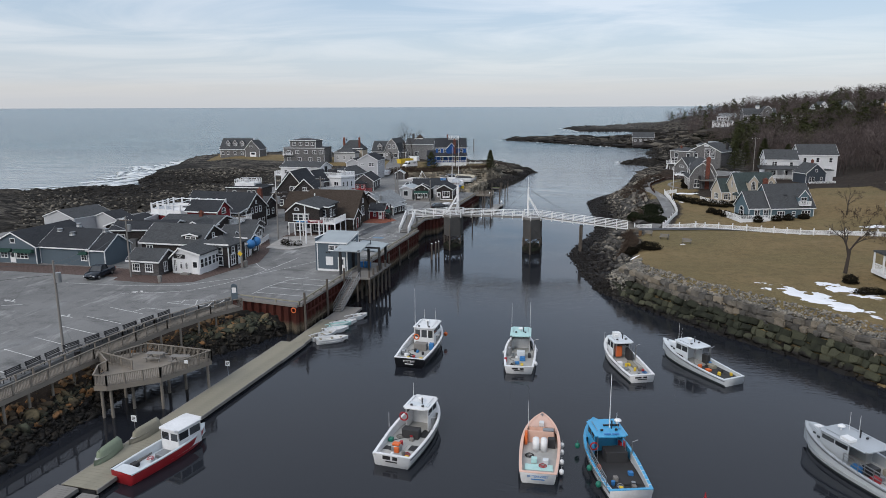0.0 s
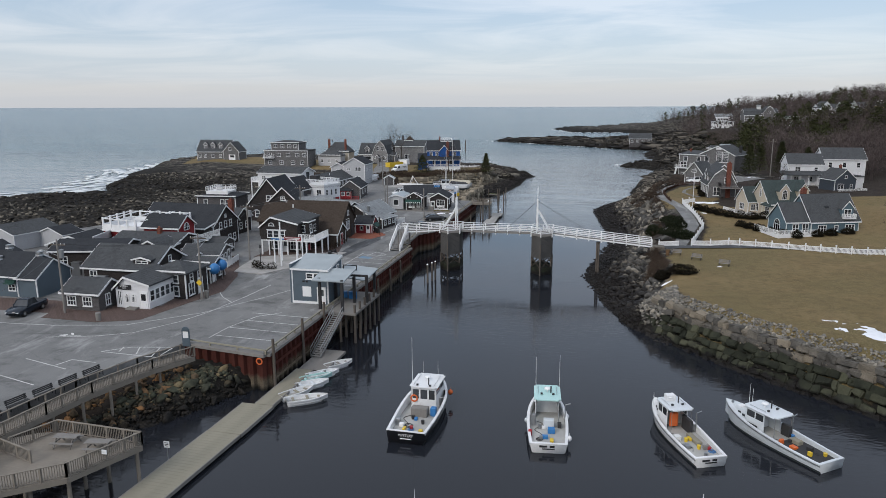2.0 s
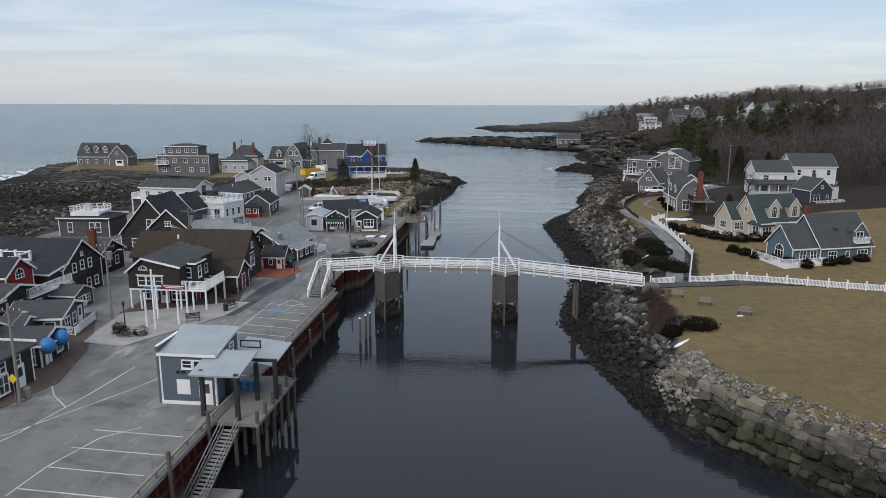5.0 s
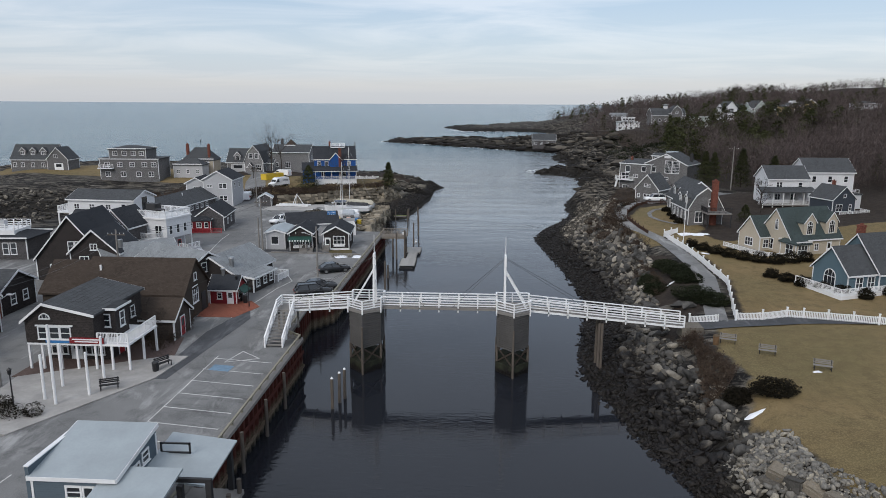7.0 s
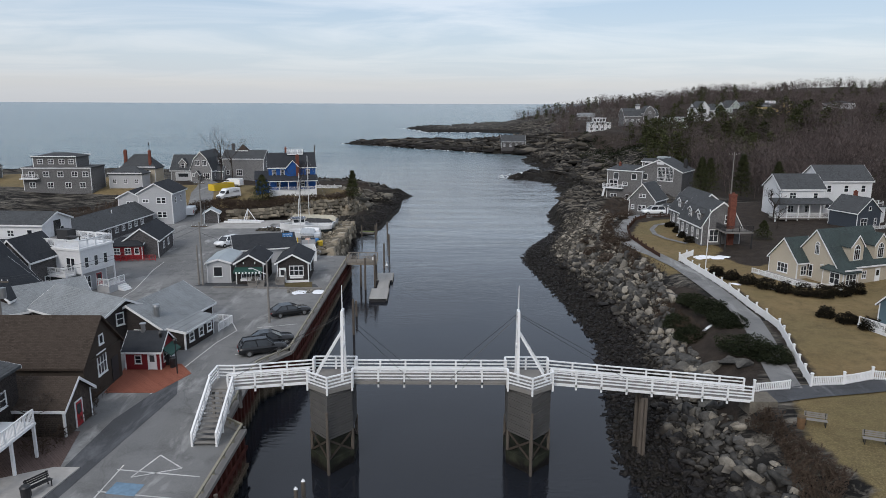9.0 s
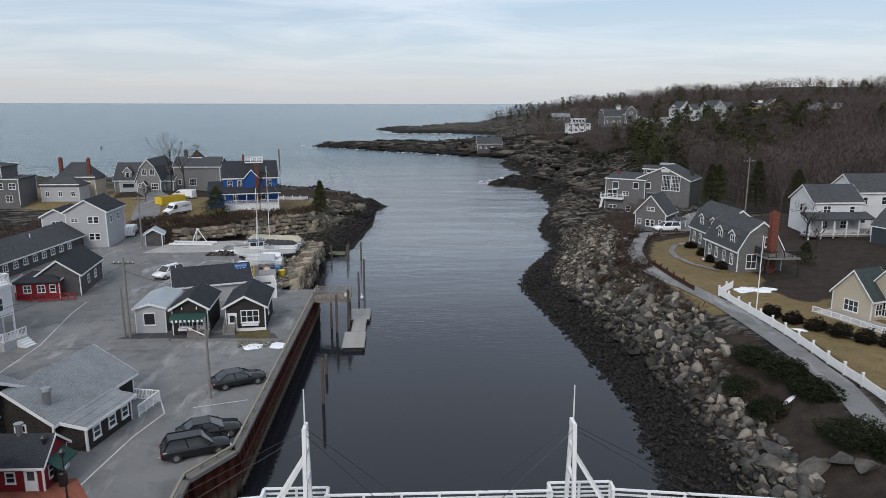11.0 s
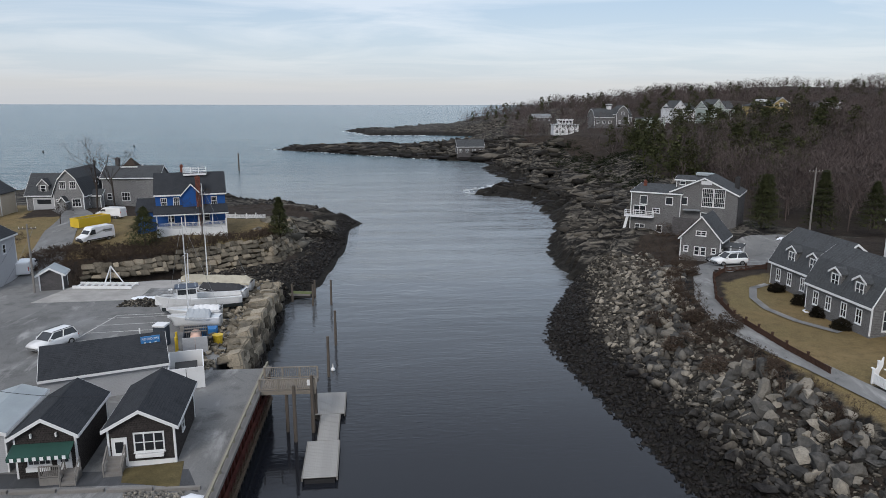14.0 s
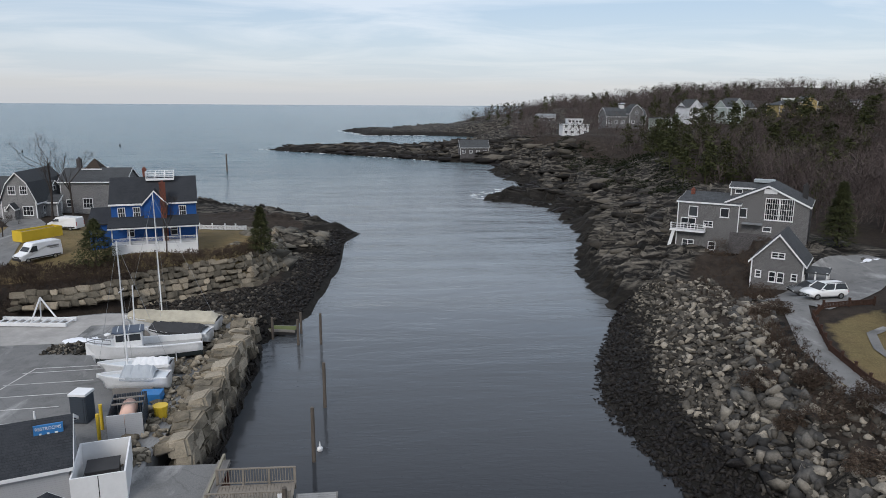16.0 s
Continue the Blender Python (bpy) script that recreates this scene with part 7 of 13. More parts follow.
b = thing("tan_house", "tan clapboard house with a green-grey roof and arched dormers", "house", 29.5, 169.5, 6.0, 20)
b.scale = (0.72, 0.72, 0.88)
block(b, 12.5, 9.4, 2.9, 4.6, "gable", m_clap_tan, m_roof_green, base=1.5, wins=[("S", 0.2, 0.8, 1.1, 1.2, "pair"), ("W", -1.0, 0.5, 1.6, 1.9, "pair"), ("W", 0.3, 4.0, 1.0, 1.9, "arch"), ("S", -2.2, 0.8, 1.0, 1.2)], doors=[("S", 3.4)])
block(b, 3.4, 4.2, 2.7, 1.2, "hip", m_clap_tan, m_roof_green, -5.0, -4.4, base=1.5, wins=[("S", 0, 0.5, 2.4, 1.7, "triple"), ("W", 0.4, 0.5, 2.0, 1.7, "pair")])
block(b, 5.0, 6.5, 2.7, 3.0, "gable", m_clap_tan, m_roof_green, -6.2, 4.6, base=1.5, wins=[("W", 0, 0.6, 2.4, 1.5, "triple"), ("S", -1, 0.6, 1.4, 1.5, "pair")])
for x in (-1.6, 4.0):
    dormer(b, pose(x, -4.3, 3.4), 3.0, 2.2, 1.5, 3.6, m_clap_tan, m_roof_green, "arch", 1.5, 2.3)
part("terrace", boxes((-12.5, -8.0, -3.2, 8.2, -0.6, 0.15)), m_concrete, b)
railing(b, [(-12.4, 8.0, 0.15), (-12.4, -3.1, 0.15), (-7.5, -7.0, 0.15)], 0.7, m_white, 1.6, 0.12, (0.15,), 0.16)

b = thing("grey_long_house", "grey shingled double house with dormers and a tall brick chimney", "house", 20.9, 192.9, 6.6, 92)
b.scale = (0.76, 0.76, 1.00)
block(b, 12.6, 8.0, 2.9, 3.7, "gambrel", m_shingle_grey, m_roof_grey, base=1.5, wins=[("N", x, 0.7, 1.1, 1.5, "pair") for x in (-4.2, -1.6, 1.4, 4.2)] + [("W", 1.0, 3.3, 0.9, 1.4), ("W", -1.5, 0.4, 1.9, 2.0, "pair")])
block(b, 13, 8.0, 2.9, 3.7, "gambrel", m_shingle_grey, m_roof_grey, 12.6, -2.6, base=1.5, wins=[("N", x, 0.7, 1.1, 1.5, "pair") for x in (-4.4, -1.6, 1.6, 4.4)] + [("W", 2.4, 0.8, 1.0, 1.6)])
for x in (-3.4, 1.2, 9.6, 14.6):
    y = 3.7 if x < 6 else 1.1
    dormer(b, pose(x, y, 3.1, 0, 0, 180), 2.2, 1.6, 0.5, 2.4, m_shingle_grey, m_roof_grey, "pair", 1.5, 1.35)
chimney(b, -6.9, -1.6, -1, 8.0, 1.2)
part("rear_deck", boxes((-11.0, -6.32, -4.5, 1.2, 2.4, 2.6)), m_greywood, b)
railing(b, [(-6.5, 1.1, 2.6), (-10.9, 1.1, 2.6), (-10.9, -4.4, 2.6)], 0.95, m_black, 1.4, 0.09, (0.15,), 0.16)
for x, y in ((-10.9, 1.0), (-10.9, -4.3), (-8.6, 1.0)):
    part("post", boxes((x - 0.1, x + 0.1, y - 0.1, y + 0.1, -1, 2.4)), m_dark, b)

b = thing("grey_garage_cottage", "small grey shingled cottage with white windows beside the drive", "house", 21.15, 228.49, 5.0, -38)
block(b, 6.2, 5.7, 3.4, 3.2, "gable", m_shingle_grey, m_roof_grey, 0, 0, 0, 90, base=2.0, over=0.3, wins=[("W", -0.45, 0.9, 0.8, 1.3), ("W", 0.45, 0.9, 0.8, 1.3), ("W", -2.0, 1.3, 0.7, 0.9), ("W", 1.9, 1.3, 0.7, 0.9), ("W", 0, 3.8, 1.5, 0.75, "pair"), ("S", -2, 0.8, 1.0, 1.2)])
part("side_porch_roof", boxes((2.9, 5.4, -2.2, 1.6, 2.3, 2.45)), m_roof_grey, b)
for x, y in ((5.2, -2.0), (5.2, 1.4), (4.0, -2.0)):
    part("porch_post", boxes((x - 0.09, x + 0.09, y - 0.09, y + 0.09, 0, 2.5)), m_white, b)
part("lower_band", boxes((-2.9, 2.9, -3.16, -3.11, -1.6, -0.1)), m_shingle_pale, b)

b = thing("cliff_house", "grey shingled house on the ledge with a huge gridded gable window", "house", 26.73, 248.91, 4.3, -35)
b.scale = (0.9, 0.9, 1.0)
block(b, 9.6, 8.0, 7.9, 0.7, "shed", m_shingle_grey, m_roof_grey, -4.7, -0.5, base=2.5, over=0.25, gable_over=0.2, wins=[("S", -2.3, 5.8, 1.5, 1.6, "plain"), ("S", 2.6, 6.0, 1.4, 1.4, "plain"), ("S", -3.0, 3.9, 2.4, 1.7, "pair"), ("S", 0.2, 4.4, 1.5, 0.9, "pair"), ("S", -2.8, 1.0, 1.9, 1.3, "pair"), ("S", 1.0, 1.0, 1.2, 1.3), ("W", 0, 5.6, 1.2, 1.4)])
block(b, 10.0, 12.2, 8.2, 2.6, "gable", m_shingle_grey, m_roof_grey, 4.0, 1.4, 0, 90, base=3.0, over=0.25, corners=False, wins=[("W", 0.75, 6.0, 2.05, 3.2, "big"), ("W", 2.85, 6.0, 2.05, 3.2, "big"), ("W", -3.5, 6.1, 1.3, 1.4, "plain"), ("W", 0.3, 4.3, 1.3, 0.7, "plain")])
part("gable_louvre", boxes((3.4, 5.3, -3.66, -3.61, 9.8, 10.45)), m_clap_white, b, "white louvred vent in the gable")
block(b, 6.5, 5.0, 9.9, 0.5, "gable", m_shingle_grey, m_roof_grey, 1.0, 4.2, 0, 0, base=3.0, wins=[("S", -2.0, 9.0, 1.2, 0.7, "plain")])
part("roof_glazing", boxes((1.0, 4.2, 3.4, 5.4, 10.7, 11.1)), m_metal_roof, b)
part("balcony", boxes((-10.4, -4.8, -5.7, -4.53, 3.6, 3.8)), m_white, b)
railing(b, [(-10.3, -4.6, 3.8), (-10.3, -5.6, 3.8), (-4.9, -5.6, 3.8), (-4.9, -4.6, 3.8)], 0.95, m_white, 1.2, 0.08, (0.3, 0.65))
bm = bmesh.new()
beam(bm, (-10.9, -5.6, -1.2), (-9.8, -5.4, 3.6), 0.35, 0.5)
part("buttress", bm, m_white, b)
part("deck_floor", boxes((-0.8, 4.6, -6.6, -3.7, 3.1, 3.3)), m_greywood, b)
part("deck_screen", boxes((-0.8, 4.6, -6.7, -6.6, 1.2, 4.3)), m_shingle_mid, b)
part("entry_awning", boxes((0.6, 3.6, -4.9, -3.62, 5.3, 5.45)), m_roof_light, b)
chimney(b, 9.0, 2.6, 8.0, 10.8, 0.8, m_dark)
chimney(b, -8.2, 1.0, 8.0, 9.4, 0.6)

b = thing("white_porch_house", "white two-storey house with a wrap-round porch", "house", 43.6, 211.9, 7.8, 2)
b.scale = (0.82, 0.82, 0.97)
block(b, 10, 8, 5.2, 2.4, "gable", m_clap_white, m_roof_grey, base=2, wins=[("S", -2.2, 3.3, 1.6, 1.3, "pair"), ("S", 3.0, 3.3, 1.1, 1.2), ("S", -2.4, 0.7, 1.4, 1.4, "pair"), ("S", 1.5, 0.7, 1.4, 1.4, "pair"), ("W", 0, 3.3, 1, 1.3)])
block(b, 12, 9, 6.4, 2.6, "gable", m_clap_white, m_roof_grey, 12, 4, base=2, wins=[("S", x, 4.2, 1.1, 1.4) for x in (-4, 0, 4)] + [("S", x, 1.0, 1.1, 1.5) for x in (-4, 0, 4)])
part("porch_roof", roof_bm("shed", 13, 2.8, 0.7, 0.2), m_roof_grey, b).matrix_basis = pose(-0.8, -5.5, 2.6)
for k in range(6):
    part("porch_post", boxes((-7.2 + k * 2.5, -7.0 + k * 2.5, -6.8, -6.6, -1, 2.6)), m_white, b)
part("porch_floor", boxes((-7.3, 5.6, -6.9, -4.05, -0.2, 0.0)), m_greywood, b)
railing(b, [(-7.1, -4.2, 0), (-7.1, -6.7, 0), (5.4, -6.7, 0)], 0.9, m_white, 2.5, 0.09, (0.15,), 0.18)
b = thing("navy_gable_house", "dark slate gabled house with a white railed deck", "house", 48.9, 200.5, 7.6, 110)
b.scale = (0.63, 0.63, 0.73)
block(b, 9, 8.6, 3.6, 3.2, "gable", m_clap_navy, m_roof_grey, base=2, wins=[("W", 0, 4.0, 1.0, 1.0, "plain"), ("W", -1.8, 0.4, 2.4, 1.9, "pair"), ("W", 2.4, 0.5, 1.0, 1.7)])
block(b, 5, 6, 4.2, 0.6, "flat", m_clap_white, m_roof_grey, 1, -6.5, base=2, over=0.2)
part("deck_floor", boxes((-8.0, -4.55, -6.5, 5.0, -0.2, 0.0)), m_white, b)
part("deck_skirt", boxes((-7.95, -7.9, -6.5, 5.0, -2.5, -0.2)), m_white, b)
railing(b, [(-7.9, 4.9, 0), (-7.9, -6.4, 0), (-4.6, -6.4, 0)], 0.95, m_white, 1.6, 0.1, (0.15,), 0.16)
railing(b, [(-1.0, -9.0, 4.5), (3.4, -9.0, 4.5)], 0.95, m_white, 1.4, 0.1, (0.3, 0.65))
chimney(b, 2.5, -2.5, 4, 7.8, 0.8)

b = thing("lawn_cottage", "pale cottage with a grey roof and white porch rail", "house", 41.6, 101.4, 5.8, 10)
block(b, 9, 7.5, 3.2, 3.0, "gable", m_clap_pale, m_roof_grey, base=1.5, wins=[("W", 0, 0.8, 1.4, 1.5, "pair"), ("S", -2, 0.8, 1.4, 1.5, "pair")])
part("porch_roof", boxes((-6.8, -4.55, -3.8, 3.8, 2.5, 2.7)), m_roof_grey, b)
part("porch_floor", boxes((-6.8, -4.55, -3.8, 3.8, -0.4, 0.1)), m_white, b)
for y in (-3.6, -1.2, 1.2, 3.6):
    part("porch_post", boxes((-6.75, -6.55, y - 0.1, y + 0.1, 0.1, 2.5)), m_white, b)
railing(b, [(-6.6, -3.6, 0.1), (-6.6, 3.6, 0.1)], 0.9, m_white, 2.4, 0.09, (0.15,), 0.15)
b = thing("window_wall_house", "pale grey house with a glazed front", "house", 57, 150, 8.4, 15)
block(b, 10, 8, 4.4, 2.8, "gable", m_clap_pale, m_roof_grey, 0, 0, 0, 90, base=2, wins=[("W", 0, 1.2, 6.2, 2.2, "big"), ("N", 0, 1.2, 4, 2.0, "big")])

# ---- houses up the wooded shore ----
FAR = [("far_shore_house", "weathered brown house above the rocks", "house", 15.3, 469.5, 7.3, 0, 13, 8, 3.4, 3.0, "gable", m_shingle_mid, m_roof_grey),
       ("far_white_house", "white house with a railed roof terrace", "house", 63.1, 474.0, 12.0, -4, 12, 9, 4.8, 1.0, "hip", m_clap_white, m_roof_light),
       ("far_turret_house", "large grey shingled house with a white cupola", "house", 80.3, 457.7, 17.0, 4, 18, 9, 4.0, 3.6, "gambrel", m_shingle_grey, m_roof_grey),
       ("far_green_house", "pale green three-storey house", "house", 100.4, 458.5, 13.0, 8, 11, 9, 7.4, 0.6, "flat", m_clap_green, m_roof_grey),
       ("far_white_gable_house", "white gabled house among bare trees", "house", 119.8, 472.6, 19.5, 10, 13, 9, 5.2, 3.0, "gable", m_clap_white, m_roof_grey),
       ("far_pale_house", "pale green house with a tall glazed gable", "house", 124.4, 442.6, 19.5, 10, 14, 9, 5.6, 3.2, "gable", m_clap_green, m_roof_grey),
       ("far_yellow_house", "yellow house with a low grey roof", "house", 128.9, 405.8, 23.2, 0, 17, 9, 3.6, 1.8, "hip", m_clap_yellow, m_roof_grey),
       ("far_low_house", "low grey house among trees", "house", 175.8, 439.2, 25.0, 0, 12, 8, 2.6, 1.3, "hip", m_clap_pale, m_roof_grey),
       ("far_cottage", "low house in the woods", "house", 87.8, 636.4, 14.0, 0, 13, 8, 3.0, 2.4, "gable", m_shingle_mid, m_roof_light),
       ("hill_house", "pale tall house behind bare trees", "house", 116.1, 248.4, 16.8, 30, 13, 10, 6.5, 4.0, "gable", m_shingle_grey, m_roof_grey)]
for nm, lab, cat, x, y, z, rz, w, d, h, rise, kind, wm, rm in FAR:
    b = thing(nm, lab, cat, x, y, min(z, ground(x, y) + 0.4), rz)
    n = int(w / 3)
    ws = [("S", -w / 2 + (k + 0.5) * w / n, zz, 1.5, 1.4, "pair") for k in range(n) for zz in ([0.8] if h < 4.5 else [0.8, 3.4] if h < 7 else [0.8, 3.2, 5.6])]
    block(b, w, d, h, rise, kind, wm, rm, base=4.0, wins=ws)
    if nm == "far_white_house":
        block(b, 7, 5, 2.2, 0.1, "flat", m_clap_white, m_white, 0, 0, 5.0, base=0.4, wins=[("S", x, 0.7, 1.3, 1.1, "plain") for x in (-2.4, -0.8, 0.8, 2.4)])
    if nm == "far_turret_house":
        block(b, 7, 6, 5.4, 3.6, "gambrel", m_shingle_grey, m_roof_grey, 3.5, -3.6, 0, 90, wins=[("W", 0, 5.0, 1.6, 1.5, "arch"), ("W", -1.4, 1, 1.4, 1.5, "pair")])
        block(b, 1.8, 1.8, 1.9, 1.0, "hip", m_white, m_roof_grey, -0.6, 0, 7.6, base=0.3)
    if nm in ("far_pale_house", "far_white_gable_house"):
        block(b, 9, 6.5, 6.2, 3.4, "gable", wm, rm, -3.6, -2.6, 0, 90, base=6, wins=[("W", 0, 3.4, 3.0, 2.6, "triple"), ("W", 0, 0.8, 3.0, 1.6, "triple")])
    if nm == "far_yellow_house":
        block(b, 5, 6, 4.6, 2.0, "gable", wm, rm, 2.4, -3.0, 0, 90, wins=[("W", 0, 3.2, 1.8, 1.6, "triple")])
        part("roof_terrace", boxes((-4.5, -1.5, -2.0, 2.0, 4.8, 6.0)), m_white, b)

# ---- stones ----
def ico(level):
    bm = bmesh.new()
    bmesh.ops.create_icosphere(bm, subdivisions=level, radius=1.0)
    v = np.array([x.co[:] for x in bm.verts])
    f = np.array([[y.index for y in x.verts] for x in bm.faces])
    bm.free()
    return v, f


def stone_shapes(n, level, seed, blocky=0.5):
    """A stock of broken stones: a ball cut by random planes."""
    rs, out = np.random.RandomState(seed), []
    v0, f0 = ico(level)
    for _ in range(n):
        v = v0.copy()
        for _ in range(11):
            d = rs.normal(size=3)
            d /= np.linalg.norm(d)
            cut = rs.uniform(0.30, 0.62)
            over = v @ d - cut
            v -= np.outer(np.maximum(over, 0), d)
        v *= 1.25
        v += rs.normal(size=v.shape) * 0.022
        out.append((v, f0))
    return out


STONES = stone_shapes(14, 2, 5)
SLABS = stone_shapes(12, 1, 91, 0.95)
PEBBLES = stone_shapes(10, 1, 6)


def turns(n, rs, lean, head=None):
    """Random rotations: any heading, a little lean."""
    a, b, c = rs.uniform(0, 6.283, n), rs.normal(0, lean, n), rs.normal(0, lean, n)
    if head is not None:
        a = rs.normal(head, 0.22, n)
    ca, sa, cb, sb, cc, sc = np.cos(a), np.sin(a), np.cos(b), np.sin(b), np.cos(c), np.sin(c)
    rz = np.zeros((n, 3, 3)); rz[:, 0, 0], rz[:, 0, 1], rz[:, 1, 0], rz[:, 1, 1], rz[:, 2, 2] = ca, -sa, sa, ca, 1
    rx = np.zeros((n, 3, 3)); rx[:, 0, 0], rx[:, 1, 1], rx[:, 1, 2], rx[:, 2, 1], rx[:, 2, 2] = 1, cb, -sb, sb, cb
    ry = np.zeros((n, 3, 3)); ry[:, 0, 0], ry[:, 0, 2], ry[:, 1, 1], ry[:, 2, 0], ry[:, 2, 2] = cc, sc, 1, -sc, cc
    return rz @ rx @ ry


def scatter(name, places, sizes, stock, material, label, category, seed=1, lean=0.35, group="", head=None):
    """Many stones, too many to count, as one mesh."""
    rs = np.random.RandomState(seed)
    n = len(places)
    R = turns(n, rs, lean, head)
    pick = rs.randint(len(stock), size=n)
    vs, fs, base = [], [], 0
    for k in range(n):
        v, f = stock[pick[k]]
        vs.append((v * sizes[k]) @ R[k].T + places[k])
        fs.append(f + base)
        base += len(v)
    vs, fs = np.concatenate(vs), np.concatenate(fs)
    me = bpy.data.meshes.new(name)
    me.vertices.add(len(vs))
    me.vertices.foreach_set("co", vs.ravel())
    me.loops.add(fs.size)
    me.loops.foreach_set("vertex_index", fs.ravel())
    me.polygons.add(len(fs))
    me.polygons.foreach_set("loop_start", np.arange(len(fs)) * 3)
    me.update(calc_edges=True)
    me.materials.append(material)
    return tagged(new(name, me), label, category, group, "stuff")


def grounds(xy):
    return np.array([ground(x, y) for x, y in xy])


def bank(poly, n, seed):
    """Random places within an outline."""
    rs = np.random.RandomState(seed)
    p = np.array(poly)
    out = np.zeros((0, 2))
    while len(out) < n:
        q = rs.uniform(p.min(0), p.max(0), (n * 2, 2))
        out = np.concatenate([out, q[inside(q[:, 0], q[:, 1], poly) > 0]])
    return out[:n]


def sizes_of(n, lo, hi, seed, flat=0.6):
    rs = np.random.RandomState(seed)
    r = lo + (hi - lo) * rs.rand(n) ** 2.2
    return np.stack([r, r * rs.uniform(0.6, 0.95, n), r * rs.uniform(flat * 0.7, flat * 1.25, n)], 1)


# far bank: dark cobbles by the water, paler boulders above
LOW_R = [(-9, 128), (-8.4, 138), (-6.6, 147), (-4.6, 160), (-5.6, 177), (-8, 199), (-8, 209), (-5.4, 217), (3.5, 236), (9, 236), (3, 218), (0, 208), (0, 198), (1.5, 180), (2, 165), (1.5, 150), (-1, 138), (-2, 130), (1.5, 118), (-2, 112), (-5.6, 117)]
HIGH_R = [(-3.5, 113), (-4.5, 128), (-3, 138), (0, 150), (0.6, 165), (-0.5, 180), (-2.5, 198), (-2, 208), (1.5, 218), (8, 234), (13.5, 229), (11.5, 221), (7, 205), (6.5, 190), (6, 175), (4.5, 163), (3.5, 152), (2.5, 142), (1.0, 131), (2.6, 120), (2, 110)]
p = bank(LOW_R, 13500, 11)
s = sizes_of(13500, 0.10, 0.48, 12)
scatter("shore_cobbles", np.c_[p, grounds(p) + s[:, 2] * 0.25], s, PEBBLES, m_riprap, "dark wet cobbles along the tide line", "stones", 13)
p = bank(HIGH_R, 4300, 14)
north = p[p[:, 1] > 186]
p = p[p[:, 1] < 158]
s = sizes_of(len(p), 0.18, 0.92, 15)
scatter("riprap", np.c_[p, grounds(p) + s[:, 2] * 0.3], s, STONES, m_boulder, "tumbled grey and tan boulders armouring the bank", "stones", 16)
s = sizes_of(len(north), 0.14, 0.66, 17)
scatter("riprap", np.c_[north, grounds(north) + s[:, 2] * 0.3], s, STONES, m_tanrip, "small dark broken stones above the tide line", "stones", 18)
p = np.concatenate([bank([(3.0, 202), (8.2, 216), (15.5, 223.5), (14.5, 219), (8.6, 207)], 150, 19), bank([(-2.6, 196), (3, 203), (6, 206), (4.5, 196), (2.5, 188), (-1.5, 186)], 240, 20)])
s = sizes_of(len(p), 0.35, 1.1, 21)
scatter("riprap", np.c_[p, grounds(p) + s[:, 2] * 0.4], s, SLABS, m_boulder, "pale tan and grey stones along the top of the bank", "stones", 22)
# the boulders that the camera passes nearest stand singly
NEAR_R = [(0.6, 157), (-0.2, 164), (-0.6, 172), (-1.4, 181), (0, 185.5), (3, 187.5), (5.6, 186.5), (7.2, 178), (6.8, 166), (4.2, 158)]
heap = thing("boulder_bank", "heap of grey and tan boulders above the tide line", "boulders", 0, 0, 0)
rs = np.random.RandomState(21)
stock = []
for k, (v, f) in enumerate(STONES):
    stock.append(mesh_of("boulder", v, [tuple(int(i) for i in q) for q in f], m_boulder))
p = bank(NEAR_R, 290, 22)
s = sizes_of(290, 0.5, 1.1, 23, 0.75)
for (x, y), (a, b_, c) in zip(p, s):
    shared("boulder", stock[rs.randint(len(stock))], heap, pose(x, y, ground(x, y) + c * 0.45, rs.normal(0, 16), rs.normal(0, 16), rs.uniform(0, 360)) @ Matrix.Diagonal((a, b_, c, 1)))
for x, y, r in ((-3.9, 126.1, 1.3), (-2.3, 124.1, 1.6), (-0.5, 124.3, 1.5), (-4.3, 129.5, 1.0), (0.7, 136.5, 1.1), (-1.5, 134.8, 0.9), (1.5, 145.7, 1.3), (3.2, 143.2, 1.6), (4.5, 142.6, 1.4), (-2.5, 139.9, 0.9), (5.2, 141.0, 1.2), (2.2, 147.2, 1.1), (-1.2, 127.6, 1.2), (0.4, 129.8, 1.0)):
    shared("boulder", stock[rs.randint(len(stock))], heap, pose(x, y, ground(x, y) + r * 0.15, rs.normal(0, 12), rs.normal(0, 12), rs.uniform(0, 360)) @ Matrix.Diagonal((r, r * 0.75, r * 0.5, 1)))
p = bank(NEAR_R, 3000, 24)
s = sizes_of(3000, 0.10, 0.42, 25)
scatter("loose_stones", np.c_[p, grounds(p) + s[:, 2] * 0.4], s, PEBBLES, m_riprap, "small loose stones between the boulders", "stones", 26)
# broken stone heaped on the quay before the hut
p = bank([(-43.3, 171.4), (-39.4, 171.1), (-39.8, 169.4), (-42.8, 169.3)], 420, 51)
s = sizes_of(420, 0.06, 0.26, 52)
scatter("rubble_heap", np.c_[p, ROAD + s[:, 2] * 0.4], s, PEBBLES, m_rubble, "low heap of grey rubble on the wharf asphalt", "rubble", 53)
p = bank([(-58.8, 213.4), (-54.2, 213.2), (-53.6, 215.2), (-56, 216.4), (-58.6, 215.8)], 500, 67)
s = sizes_of(500, 0.06, 0.34, 68)
scatter("rubble_heap", np.c_[p, ROAD + s[:, 2] * 0.4 + 0.5 * np.clip(1 - np.hypot(p[:, 0] + 56.2, (p[:, 1] - 214.7) * 1.6) / 2.4, 0, 1)], s, PEBBLES, m_riprap, "dark heap of rubble by the boat ramp", "rubble", 69)
